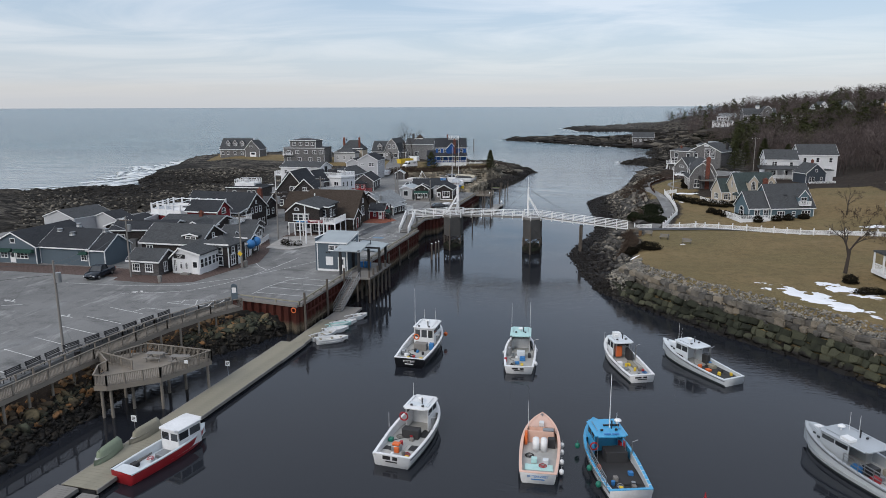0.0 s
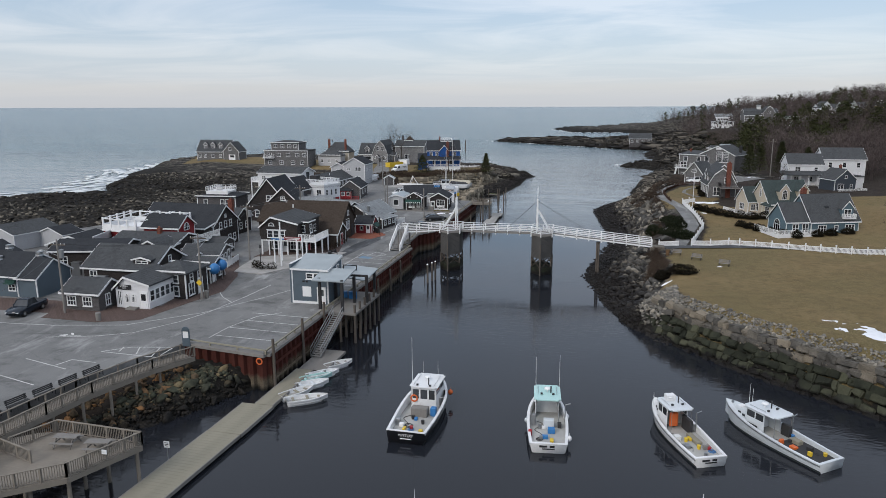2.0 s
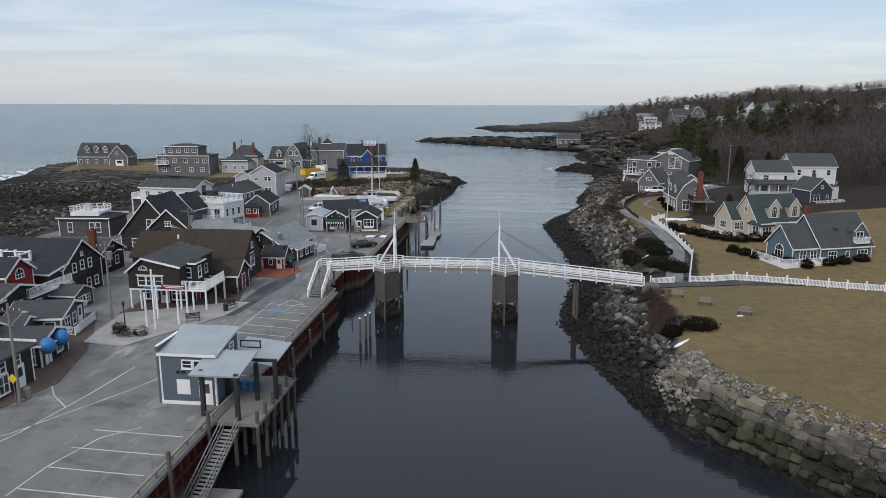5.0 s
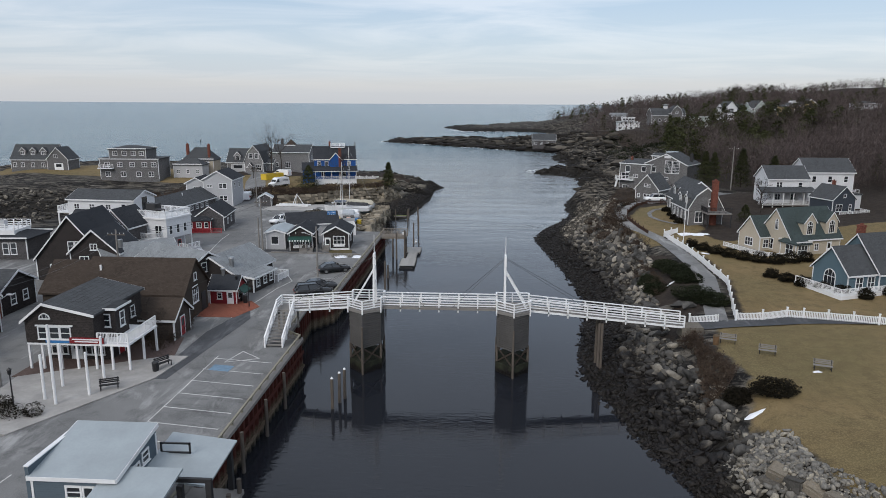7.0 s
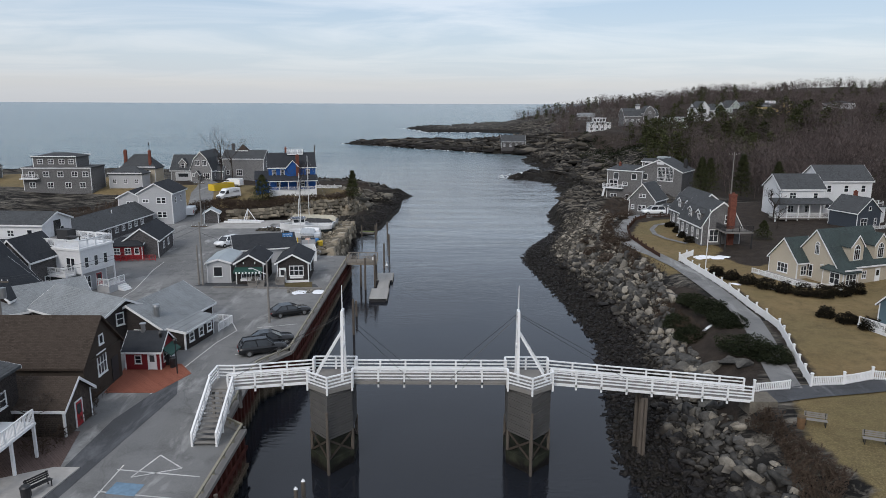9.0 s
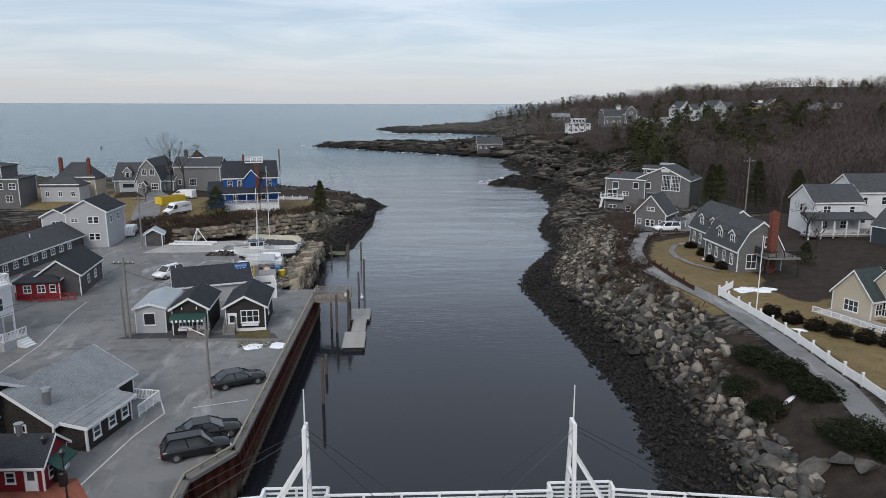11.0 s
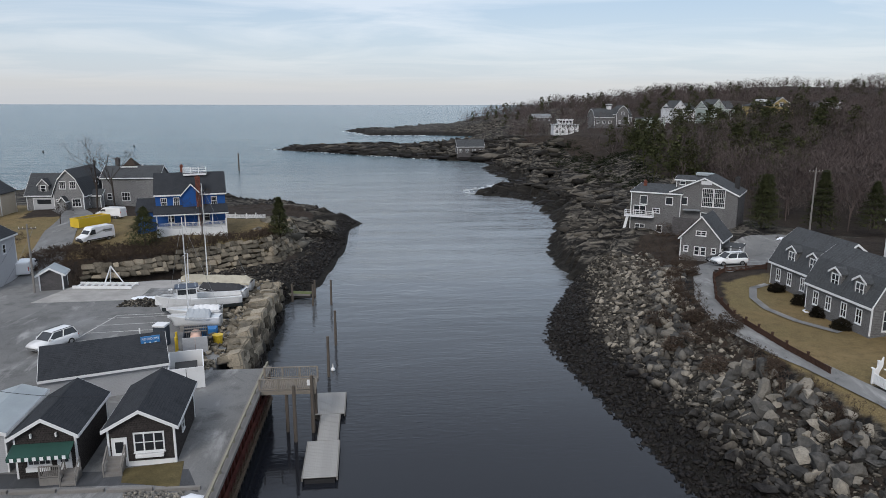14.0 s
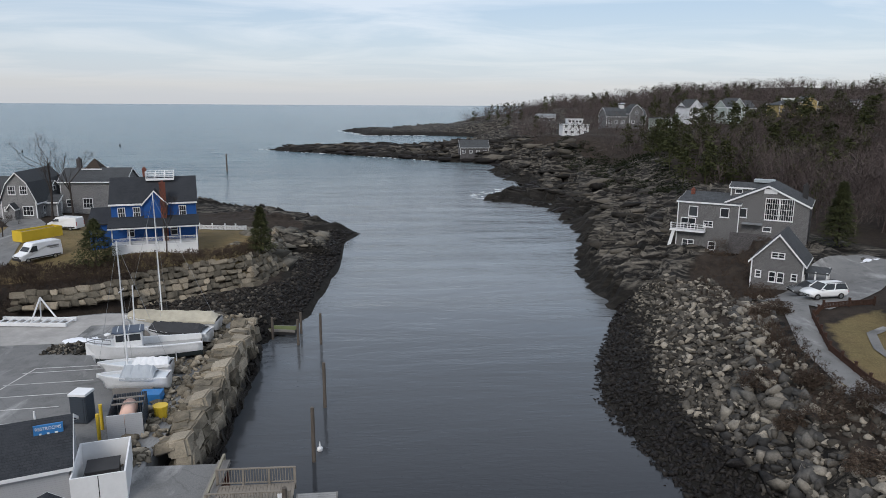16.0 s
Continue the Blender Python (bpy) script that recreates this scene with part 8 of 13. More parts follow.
# dark cobbles where the wall runs out
p = bank([(-2.2, 105), (-5.6, 117.5), (-2.6, 116), (0.8, 110), (0.2, 103)], 1500, 27)
s = sizes_of(1500, 0.10, 0.45, 28)
scatter("shore_cobbles", np.c_[p, grounds(p) + s[:, 2] * 0.25], s, PEBBLES, m_riprap, "dark wet cobbles along the tide line", "stones", 29)
# tilted slabs and broken rock on the ledges of the outer shore
LEDGES = [(5, 234), (7, 258), (18, 296), (17, 326), (3, 341), (8, 352), (21, 373), (16, 420), (27, 449), (2, 472), (-40, 509), (-88, 552), (-72, 566), (-2, 570), (40, 560), (46, 480), (46, 400), (44, 340), (36, 296), (24, 262), (15, 238)]
p = bank(LEDGES, 1100, 37)
r = np.random.RandomState(38).rand(1100) ** 2.0 * 2.2 + 0.6
far_ = 1 + np.clip((p[:, 1] - 300) / 200, 0, 1)
s = np.stack([r * 1.9, r * 0.85, r * 0.36], 1) * far_[:, None]
gz = grounds(p)
scatter("ledge_slabs", np.c_[p, gz - s[:, 2] * 0.15][gz > -0.5], s[gz > -0.5], SLABS, m_ledge, "dark broken slabs on the tidal ledges", "rocks", 39, 0.10, "", 0.30)
# town bank below the boardwalk
LOW_L = [(-46.0, 20), (-45.6, 40), (-46.0, 52), (-46.8, 60), (-45.8, 65), (-42.0, 70.5), (-39.6, 76.4), (-44, 76.6), (-47.6, 70), (-49.4, 60), (-49.4, 20)]
HIGH_L = [(-49, 20), (-47.5, 50), (-46, 64), (-43, 76), (-47.5, 77), (-49.8, 68), (-51.6, 58), (-51.6, 20)]
p = bank(LOW_L, 230, 30)
s = sizes_of(230, 0.45, 0.95, 29)
scatter("harbour_stones", np.c_[p, grounds(p) + s[:, 2] * 0.3], s, STONES, m_bankstone, "large weedy boulders below the boardwalk", "stones", 32)
p = bank(LOW_L, 4200, 31)
s = sizes_of(4200, 0.10, 0.48, 32)
scatter("harbour_stones", np.c_[p, grounds(p) + s[:, 2] * 0.3], s, PEBBLES, m_bankstone, "weedy grey boulders below the boardwalk", "stones", 33)
p = bank(HIGH_L, 900, 34)
s = sizes_of(900, 0.12, 0.62, 35)
scatter("rusty_boulders", np.c_[p, grounds(p) + s[:, 2] * 0.3], s, STONES, m_rustrock, "rust-stained boulders along the top of the bank", "stones", 36)
# beach and loose rock round the point
BEACH = [(-41, 225), (-37.6, 235), (-34.8, 263), (-34.8, 282), (-33, 292), (-38, 290), (-41, 268), (-40.5, 250), (-44, 244), (-56, 237), (-62, 231), (-52, 228)]
p = bank(BEACH, 6000, 41)
s = sizes_of(6000, 0.12, 0.5, 42)
scatter("beach_stones", np.c_[p, grounds(p) + s[:, 2] * 0.3], s, PEBBLES, m_riprap, "dark weedy stones on the low beach", "stones", 43)
p = bank([(-50, 252), (-43, 252), (-40, 262), (-38, 276), (-38, 286), (-46, 288), (-56, 282), (-54, 272), (-48, 268)], 260, 47)
s = sizes_of(260, 0.7, 2.6, 48, 0.34)
scatter("point_outcrop", np.c_[p, grounds(p) - s[:, 2] * 0.1], s, SLABS, m_outcrop, "grey and tan bedrock outcrops on the point", "rocks", 49, 0.14, "", 0.4)
FLATS = [(-110, 150), (-112, 200), (-112, 240), (-180, 255), (-186, 240), (-164, 208), (-186, 185), (-150, 150), (-125, 120)]
p = bank(FLATS, 7000, 44)
s = sizes_of(7000, 0.2, 0.95, 45, 0.5)
scatter("tidal_rocks", np.c_[p, grounds(p) + s[:, 2] * 0.2], s, PEBBLES, m_riprap, "black tidal rocks behind the town", "stones", 46)


def block_wall(name, label, line, courses, rs, z0=-0.4, high=1.05, back=0.5, length=(0.9, 1.9), deep=1.1, material=None, batter=0.0, rough_=1.0):
    """Dry-laid quarry blocks along a line, each course set back; the wall lies to the left of the line."""
    wall = thing(name, label, "stone wall", 0, 0, 0, kind="structure")
    stock = []
    for k in range(8):
        bm = bmesh.new()
        bmesh.ops.create_cube(bm, size=1.0)
        for v in bm.verts:
            v.co += Vector(np.clip(rs.normal(0, 0.10, 3), -0.16, 0.16))
        bmesh.ops.bevel(bm, geom=bm.edges[:], offset=0.11, segments=2, affect="EDGES")
        for v in bm.verts:
            v.co += Vector(rs.normal(0, 0.02, 3))
        me = bpy.data.meshes.new("stone_block")
        bm.to_mesh(me)
        bm.free()
        me.materials.append(material or m_granite)
        stock.append(me)
    for c in range(courses):
        d, pts = 0.0, [Vector((*q, 0)) for q in line]
        seg = [(b - a).length for a, b in zip(pts, pts[1:])]
        total = sum(seg)
        d = rs.uniform(0, 0.8)
        while d < total - 0.4:
            l = rs.uniform(*length)
            mid, k = d + l / 2, 0
            while k < len(seg) - 1 and mid > seg[k]:
                mid -= seg[k]
                k += 1
            t = (pts[k + 1] - pts[k]).normalized()
            nrm = Vector((-t.y, t.x, 0))
            p = pts[k] + t * mid + nrm * (back * c + 0.5 * deep + rs.normal(0, 0.13))
            hh = high * rs.uniform(0.75, 1.2)
            rz = math.degrees(math.atan2(t.y, t.x)) + rs.normal(0, 4)
            shared("stone_block", stock[rs.randint(8)], wall, pose(p.x, p.y, z0 + high * (c + 0.5 + rs.normal(0, 0.1)), rs.normal(batter, 6 * rough_), rs.normal(0, 7 * rough_), rz) @ Matrix.Diagonal((l * 1.06, deep, hh * 1.1, 1)))
            d += l
    return wall


rs = np.random.RandomState(51)
WALL_R = [(46, 46), (40, 54), (27.5, 73.3), (22.6, 79.4), (14.9, 86.6), (8.8, 92.2), (2.7, 99.6), (-1.0, 105)]
block_wall("retaining_wall", "weedy dark granite block wall below the lawn", WALL_R[::-1], 4, rs, -0.7, 0.80, 0.54, (0.6, 1.6), 0.9, m_weedrock, -30.0, 1.3)
block_wall("retaining_wall", "brown and tan granite blocks along the lawn's edge", [(x + 1.62, y + 1.78) for x, y in WALL_R[::-1]], 2, rs, 2.35, 0.72, 0.3, (0.6, 1.7), 1.0)
# loose and broken stone on the wall's face
rs = np.random.RandomState(63)
pts = np.array([(x, y) for x, y in WALL_R[1:]])
seg = np.diff(pts, axis=0)
k = rs.choice(len(seg), 700, p=np.hypot(*seg.T) / np.hypot(*seg.T).sum())
t = rs.rand(700)
back = rs.uniform(0.1, 3.7, 700)
nrm = np.stack([-seg[:, 1], seg[:, 0]], 1) / np.hypot(*seg.T)[:, None]
p = pts[k] + seg[k] * t[:, None] - nrm[k] * back[:, None]
s = sizes_of(700, 0.10, 0.36, 64, 0.7)
z = np.where(back < 2.4, back * 1.35 - 0.45, 2.75 + (back - 2.4) * 1.1)
low = back < 2.0
scatter("wall_stones", np.c_[p, z][low], s[low], STONES, m_weedrock, "dark weedy stones wedged in the wall", "stones", 65, 0.5)
scatter("wall_stones", np.c_[p, z][~low], s[~low], STONES, m_granite, "grey broken stones along the wall", "stones", 66, 0.5)
rs = np.random.RandomState(52)
GRAV = [(x + 2.2, y + 2.4) for x, y in WALL_R[1:]] + [(x + 3.7, y + 4.0) for x, y in WALL_R[:0:-1]]
p = bank(GRAV, 4200, 52)
s = sizes_of(4200, 0.10, 0.34, 53)
scatter("wall_top_stones", np.c_[p, np.maximum(grounds(p), 3.85) + s[:, 2] * 0.3], s, PEBBLES, m_rubble, "pale broken stone between wall and lawn", "stones", 54)
SEAWALL = [(-39.7, 193.6), (-39.8, 209), (-40.0, 222)]
block_wall("sea_wall", "massive tan quarry-stone breakwater", SEAWALL, 5, rs, -0.5, 0.95, 0.16, (0.9, 2.2), 1.5, m_tanblock, -5.0)
block_wall("sea_wall", "flat-topped quarry stones along the crest of the breakwater", [(x - 1.4, y) for x, y in SEAWALL], 1, rs, 3.35, 0.85, 0.2, (1.0, 2.2), 1.5, m_tanblock, -3.0, 1.6)
p = bank([(-45, 192), (-42.4, 192), (-42.4, 224.5), (-46, 224.5), (-46.5, 212), (-45, 203)], 700, 55)
s = sizes_of(700, 0.14, 0.62, 56)
scatter("breakwater_rubble", np.c_[p, np.full(700, 3.75) + s[:, 2] * 0.3], s, STONES, m_tanblock, "pale tumbled stones behind the breakwater", "stones", 57)
POINT_WALL = [(-70, 229.5), (-63.2, 231.0), (-57.2, 235.2), (-50.2, 241.0), (-44.2, 245.6), (-41.6, 255.2), (-42.6, 268)]
block_wall("revetment", "fitted grey stone revetment above the boat ramp", POINT_WALL[:3], 3, rs, 3.0, 0.68, 0.40, (0.6, 1.5), 0.8, m_revet, -28.0, 0.7)
block_wall("revetment", "fitted grey and tan stone revetment round the point", POINT_WALL[2:], 6, rs, 1.25, 0.70, 0.42, (0.6, 1.4), 0.8, m_revet, -28.0, 0.9)

p = bank([(-0.6, 110.1), (2.1, 113.3), (4.3, 111.1), (4.0, 103.6), (2.2, 98.6), (0.3, 102.0)], 1500, 58)
s = sizes_of(1500, 0.12, 0.5, 59)
scatter("wall_end_rubble", np.c_[p, grounds(p) + s[:, 2] * 0.35], s, PEBBLES, m_rubble, "pale tumbled stone at the wall's end", "stones", 60)


def surf(line, n, wide, seed):
    """Torn patches of foam along the water's edge."""
    rs = np.random.RandomState(seed)
    pts = np.array(line, float)
    seg = np.hypot(*np.diff(pts, axis=0).T)
    at = rs.rand(n) * seg.sum()
    k = np.minimum(np.searchsorted(np.cumsum(seg), at), len(seg) - 1)
    t = (at - (np.cumsum(seg) - seg)[k]) / seg[k]
    p = pts[k] + (pts[k + 1] - pts[k]) * t[:, None] + rs.normal(0, wide, (n, 2))
    r = rs.uniform(0.15, 1.0, n) ** 2.5 * wide * 1.2
    s = np.stack([r * rs.uniform(0.8, 1.8, n), r * 0.6, np.full(n, 0.05)], 1)
    scatter("surf", np.c_[p, np.full(n, 0.05)], s, PEBBLES, m_foam, "white surf breaking along the outer rocks", "surf", seed, 0.0)


surf([(-400, 62), (-262, 152), (-200, 190), (-172, 209), (-190, 244), (-208, 282), (-208, 318), (-186, 341)], 1500, 5.5, 61)
surf([(-186, 341), (-142, 344), (-105, 338), (-76, 343)], 260, 2.2, 62)
surf([(0, 343), (-1, 350), (12, 366)], 60, 1.2, 63)
surf([(0, 473), (-42, 510), (-93, 554)], 200, 1.6, 64)
surf([(-72, 575), (-3, 577), (40, 618)], 200, 2.4, 65)
surf([(11, 723), (-38, 726), (-64, 820)], 220, 3.0, 66)

# ---- paths, lawns and markings ----
drape("point_road", [(-74, 221), (-76, 232), (-80, 245), (-84, 258), (-87, 272), (-92, 279)], 5.5, m_asphalt, "narrow grey road up to the point houses", "road", 0.09)
drape("shore_path", [(6.9, 136.0), (11.0, 153.5), (11.2, 159), (10.6, 175), (8.4, 186), (7.6, 195), (9.3, 203), (13.0, 211.5), (16, 217)], 2.3, m_asphalt, "paved shore path", "path", 0.1, 0.7)
drape("lawn_path", [(4.4, 134.2), (8.5, 135.2), (15.5, 136.5), (24, 136.4), (34, 135), (60, 133)], 2.4, m_asphalt_new, "dark asphalt path across the lawn", "path", 0.1, 0.7)
drape("driveway", [(14.5, 216), (19, 218.5), (24, 222), (30, 228), (38, 232)], 9.0, m_asphalt, "grey driveway before the cottages", "drive", 0.1)
drape("garden_path", [(16.6, 190.0), (14.6, 194.0), (13.8, 198.0), (14.4, 202.0), (16.2, 205.4), (18.6, 206.6)], 0.8, m_asphalt, "curving garden path", "path", 0.09, 0.6)

bricks = thing("brick_pavement", "worn red brick sidewalk along the shops", "sidewalk", 0, 0, 0, kind="structure")
for poly in ([(-96, 84), (-70, 84.6), (-69.5, 82.8), (-62, 82.6), (-57.5, 84.4), (-56, 92), (-54.6, 98), (-57, 106), (-60, 112), (-64, 119), (-66, 117), (-60.5, 104), (-58.5, 90), (-96, 88.5)],
             [(-52.5, 144), (-47.4, 144), (-45.6, 141.6), (-47.2, 137.2), (-51.6, 137.2)], [(-61, 118.5), (-48.5, 118.5), (-47.6, 122), (-48.5, 124), (-50, 130), (-61, 130)]):
    patch("brick_area", poly, m_brickbright if poly[0][1] == 144 else m_brickpave, ROAD + 0.03, bricks)
kerb = thing("island", "pale concrete pavement island with planters", "sidewalk", 0, 0, 0, kind="structure")
patch("concrete_area", [(-58.8, 108.2), (-54, 107.6), (-47.9, 119), (-47.2, 124.5), (-49, 124.5), (-60.4, 118.4), (-59.6, 112)], m_concrete, ROAD + 0.12, kerb, 0.2)
new_strip = thing("road_patch", "fresh dark asphalt strip along the kerb", "road", 0, 0, 0, kind="structure")
patch("dark_area", [(-48.4, 119), (-46.9, 119), (-45.2, 137), (-46.6, 141), (-48.4, 132)], m_asphalt_new, ROAD + 0.012, new_strip, 0.01)
patch("dark_area", [(-56.5, 172.6), (-41, 172.2), (-38.6, 171), (-40, 174), (-55, 174.4)], m_asphalt_new, ROAD + 0.012, new_strip, 0.01)
ramp_slab = thing("boat_ramp", "pale concrete boat ramp slabs", "ramp", 0, 0, 0, kind="structure")
patch("concrete_area", [(-70, 216), (-57.5, 216.5), (-57.5, 226), (-68, 224)], m_concrete, ROAD + 0.014, ramp_slab, 0.01)
patch("concrete_area", [(-57.5, 222), (-46, 222), (-46, 226.5), (-57.5, 226)], m_concrete, ROAD + 0.018, ramp_slab, 0.01)

m_drygrass = rock("dry_grass_patch", (0.085, 0.070, 0.035), (0.14, 0.115, 0.058), (0.18, 0.15, 0.08), 1.0, False)
hut_yard = thing("hut_yard", "strip of dry grass before the dark hut", "grass", 0, 0, 0, kind="structure")
patch("grass_area", [(-43.9, 172.6), (-40.0, 171.7), (-40.6, 175.1), (-44.4, 174.4)], m_drygrass, ROAD + 0.03, hut_yard, 0.03)
# quayside parking bays and traffic lines
mark([(-42.6, 90.6), (-44.8, 88.6), (-46.0, 84.2), (-46.2, 80.5)])
for y in (81.0, 83.8, 86.6, 89.4):
    mark([(-46.0, y + 0.4), (-38.7, y)])
mark([(-54.6, 74.3), (-48.0, 74.0), (-48.1, 77.0), (-52.4, 76.1)], 0.12, True)
for (xa, ya), (xb, yb) in (((-52.8, 74.7), (-53.2, 76.0)), ((-50.6, 74.4), (-51.5, 76.2)), ((-48.7, 74.1), (-49.4, 76.6))):
    mark([(xa, ya), (xb, yb)])
mark([(-56.3, 70.0), (-55.8, 71.7), (-52.9, 71.5)])
mark([(-75, 80), (-66, 80.6), (-58, 82.4), (-52, 88.5), (-47.5, 97), (-44.6, 104)])
mark([(-63.6, 76.9), (-58.5, 78.4), (-55.3, 80.2), (-52.6, 84.8), (-51.4, 88.8), (-50.4, 96), (-49.9, 102.4)])
mark([(-55.6, 98.4), (-53.2, 95.4), (-50.8, 93.4)])
mark([(-60, 100), (-59.6, 106), (-61.5, 112)], 0.1)
for k in range(7):
    y = 46 + k * 3.9
    mark([(-54.5, y), (-60.5, y + 1.6)])
for k in range(5):
    y = 40 + k * 5
    mark([(-68, y), (-77, y + 8)])
    mark([(-79, y + 6), (-72, y + 9.6)])
for x, y, a in ((-61.5, 78.0, 100), (-63, 66.5, 80), (-75, 70.5, 75), (-57.6, 95.6, 10), (-56.2, 100.5, 8)):
    bm = bmesh.new()
    q = pose(x, y, ROAD + 0.007, 0, 0, a)
    for shape in (((-0.08, -1.3), (0.08, -1.3), (0.08, 0.3), (-0.08, 0.3)), ((-0.42, 0.3), (0.42, 0.3), (0, 1.3)), ((0.08, -0.5), (0.7, -0.1), (0.7, 0.25), (0.08, -0.2))):
        bm.faces.new([bm.verts.new(q @ Vector((u, v, 0))) for u, v in shape])
    part("road_arrow", bm, m_line, pave)
for k in range(9):
    y = 101.5 + k * 2.75
    mark([(-44.6, y + 0.9), (-38.6, y)])
mark([(-44.0, 100.5), (-44.6, 108), (-44.4, 125)], 0.1)
mark([(-43.2, 123.4), (-40.2, 124.6), (-42.4, 126.4)], 0.12, True)
patch("blue_marking", [(-44.0, 121.4), (-42.0, 121.1), (-41.9, 122.5), (-43.9, 122.8)], m_bluemark, ROAD + 0.008, pave, 0.004)
mark([(-47.5, 137), (-46.0, 150), (-45.0, 154), (-46.4, 157), (-48.4, 157.8)], 0.12)
mark([(-63.4, 163), (-63.6, 171), (-65.6, 182), (-66, 187)], 0.12)
for k in range(4):
    mark([(-38.8, 148 + k * 4.2), (-43.0, 146.6 + k * 4.2)])
mark([(-59.5, 197), (-57.5, 210), (-50.5, 210.5)])
for k in range(5):
    mark([(-59.3 + k * 0.3, 198.5 + k * 2.6), (-52.4 + k * 0.3, 199.2 + k * 2.6)])

# tired patches of snow
rs = np.random.RandomState(61)
SNOW = [((24.3, 91.2), 14.0, 3.3, -53, 150), ((29.8, 94.8), 8.0, 2.8, -54, 90), ((3.6, 115.6), 1.6, 0.5, 0, 5), ((24, 149), 3.6, 0.6, -42, 8), ((18.6, 163), 3.0, 0.5, -50, 7),
        ((15.6, 180), 2.4, 1.0, 10, 8), ((-40.5, 169.8), 4.4, 1.5, 0, 8), ((16.6, 180.6), 4.6, 1.6, -12, 22), ((46, 140), 4, 1.5, 0, 10), ((14.5, 166), 1.4, 0.4, -40, 4), ((-56.4, 217.4), 3.4, 1.2, 4, 40), ((17.5, 197), 1.6, 0.6, 60, 6), ((7.8, 141.5), 1.4, 0.3, 0, 4), ((35, 232), 5, 0.8, 20, 10), ((6, 152), 1.0, 0.4, 20, 4), ((11.4, 122.4), 1.0, 0.5, 0, 6)]
for (cx, cy), L, W, ang, n in SNOW:
    # a thin ragged sheet that dips under the ground at its edge
    ca, sa = math.cos(radians(ang)), math.sin(radians(ang))
    nu, nv = int(L * 7) + 4, int(W * 9) + 4
    U, V = np.meshgrid(np.linspace(-1.15, 1.15, nu), np.linspace(-1.3, 1.3, nv))
    X, Y = cx + U * L * 0.62 * ca - V * W * 0.7 * sa, cy + U * L * 0.62 * sa + V * W * 0.7 * ca
    depth = 0.75 - U ** 2 - V ** 2 + (value_noise(X, Y, 1.6, 31) - 0.5) * 1.5 + (value_noise(X, Y, 0.55, 32) - 0.5) * 1.1 + (value_noise(X, Y, 0.25, 33) - 0.5) * 0.5
    base = np.full(X.shape, ROAD + 0.01) if cx < -20 else grounds(np.c_[X.ravel(), Y.ravel()]).reshape(X.shape)
    Zs = base + np.clip(depth * 0.16, -0.12, 0.13)
    faces = [(r * nu + c, r * nu + c + 1, (r + 1) * nu + c + 1, (r + 1) * nu + c) for r in range(nv - 1) for c in range(nu - 1) if depth[r:r + 2, c:c + 2].max() > 0]
    tagged(new("snow_patch", mesh_of("snow_patch", np.c_[X.ravel(), Y.ravel(), Zs.ravel()].tolist(), faces, m_snow, True)), "ragged patch of old melting snow", "snow", "", "stuff")

# ---- plants ----
def bare_tree(seed, height, spread_=0.5, depth=4, twigs=3, r0=None, flat=9):
    """Trunk, limbs and fine twigs as arrays of triangles."""
    rs = np.random.RandomState(seed)
    V, F = [], []

    def rod(a, b, ra, rb, n):
        d = b - a
        d = d / (np.linalg.norm(d) + 1e-9)
        s = np.cross(d, (0.31, 0.9, 0.2))
        s /= np.linalg.norm(s) + 1e-9
        u = np.cross(d, s)
        k0 = len(V)
        if n == 0:
            V.extend([a - s * ra, a + s * ra, b])
            F.append((k0, k0 + 1, k0 + 2))
            return
        for p, r in ((a, ra), (b, rb)):
            for k in range(n):
                w = 6.2832 * k / n
                V.append(p + r * (math.cos(w) * s + math.sin(w) * u))
        for k in range(n):
            j = (k + 1) % n
            F.append((k0 + k, k0 + j, k0 + n + j))
            F.append((k0 + k, k0 + n + j, k0 + n + k))

    def grow(a, d, length, r, level):
        b = a + d * length
        rod(a, b, r, r * 0.68, 0 if level >= flat else 5 if level == 0 else 3)
        if level >= depth:
            return
        n = rs.randint(2, 4) + (1 if level == 0 else 0) + (twigs if level == depth - 1 else 0)
        for _ in range(n):
            q = d + rs.normal(0, spread_, 3)
            q[2] += 0.22
            q /= np.linalg.norm(q)
            grow(a + d * length * rs.uniform(0.45, 1.0), q, length * rs.uniform(0.52, 0.78), max(r * 0.55, 0.012), level + 1)

    grow(np.zeros(3), np.array([rs.normal(0, 0.05), rs.normal(0, 0.05), 1.0]), height * 0.36, r0 or height * 0.017, 0)
    return np.array(V), np.array(F)


def leaf_cloud(seed, n, shape, size, flat=0.3, hollow=0.55):
    """Small leaf triangles filling a lumpy ellipsoid with the half axes given."""
    rs = np.random.RandomState(seed)
    d = rs.normal(size=(n, 3))
    d /= np.linalg.norm(d, axis=1)[:, None]
    lump = 1 + 0.18 * np.sin(d[:, 0] * 5 + seed) * np.cos(d[:, 1] * 4 + seed * 2) + 0.12 * np.sin(d[:, 2] * 7 + seed)
    c = d * (hollow + (1 - hollow) * rs.rand(n) ** 0.5)[:, None] * lump[:, None] * np.array(shape)
    c[:, 2] = np.where(c[:, 2] < -0.25 * shape[2], -0.25 * shape[2] * rs.rand(n), c[:, 2])
    t = rs.normal(size=(n, 3, 3)) * size
    t[:, :, 2] *= 0.6
    v = (c[:, None] + t).reshape(-1, 3)
    return v, np.arange(3 * n).reshape(-1, 3)


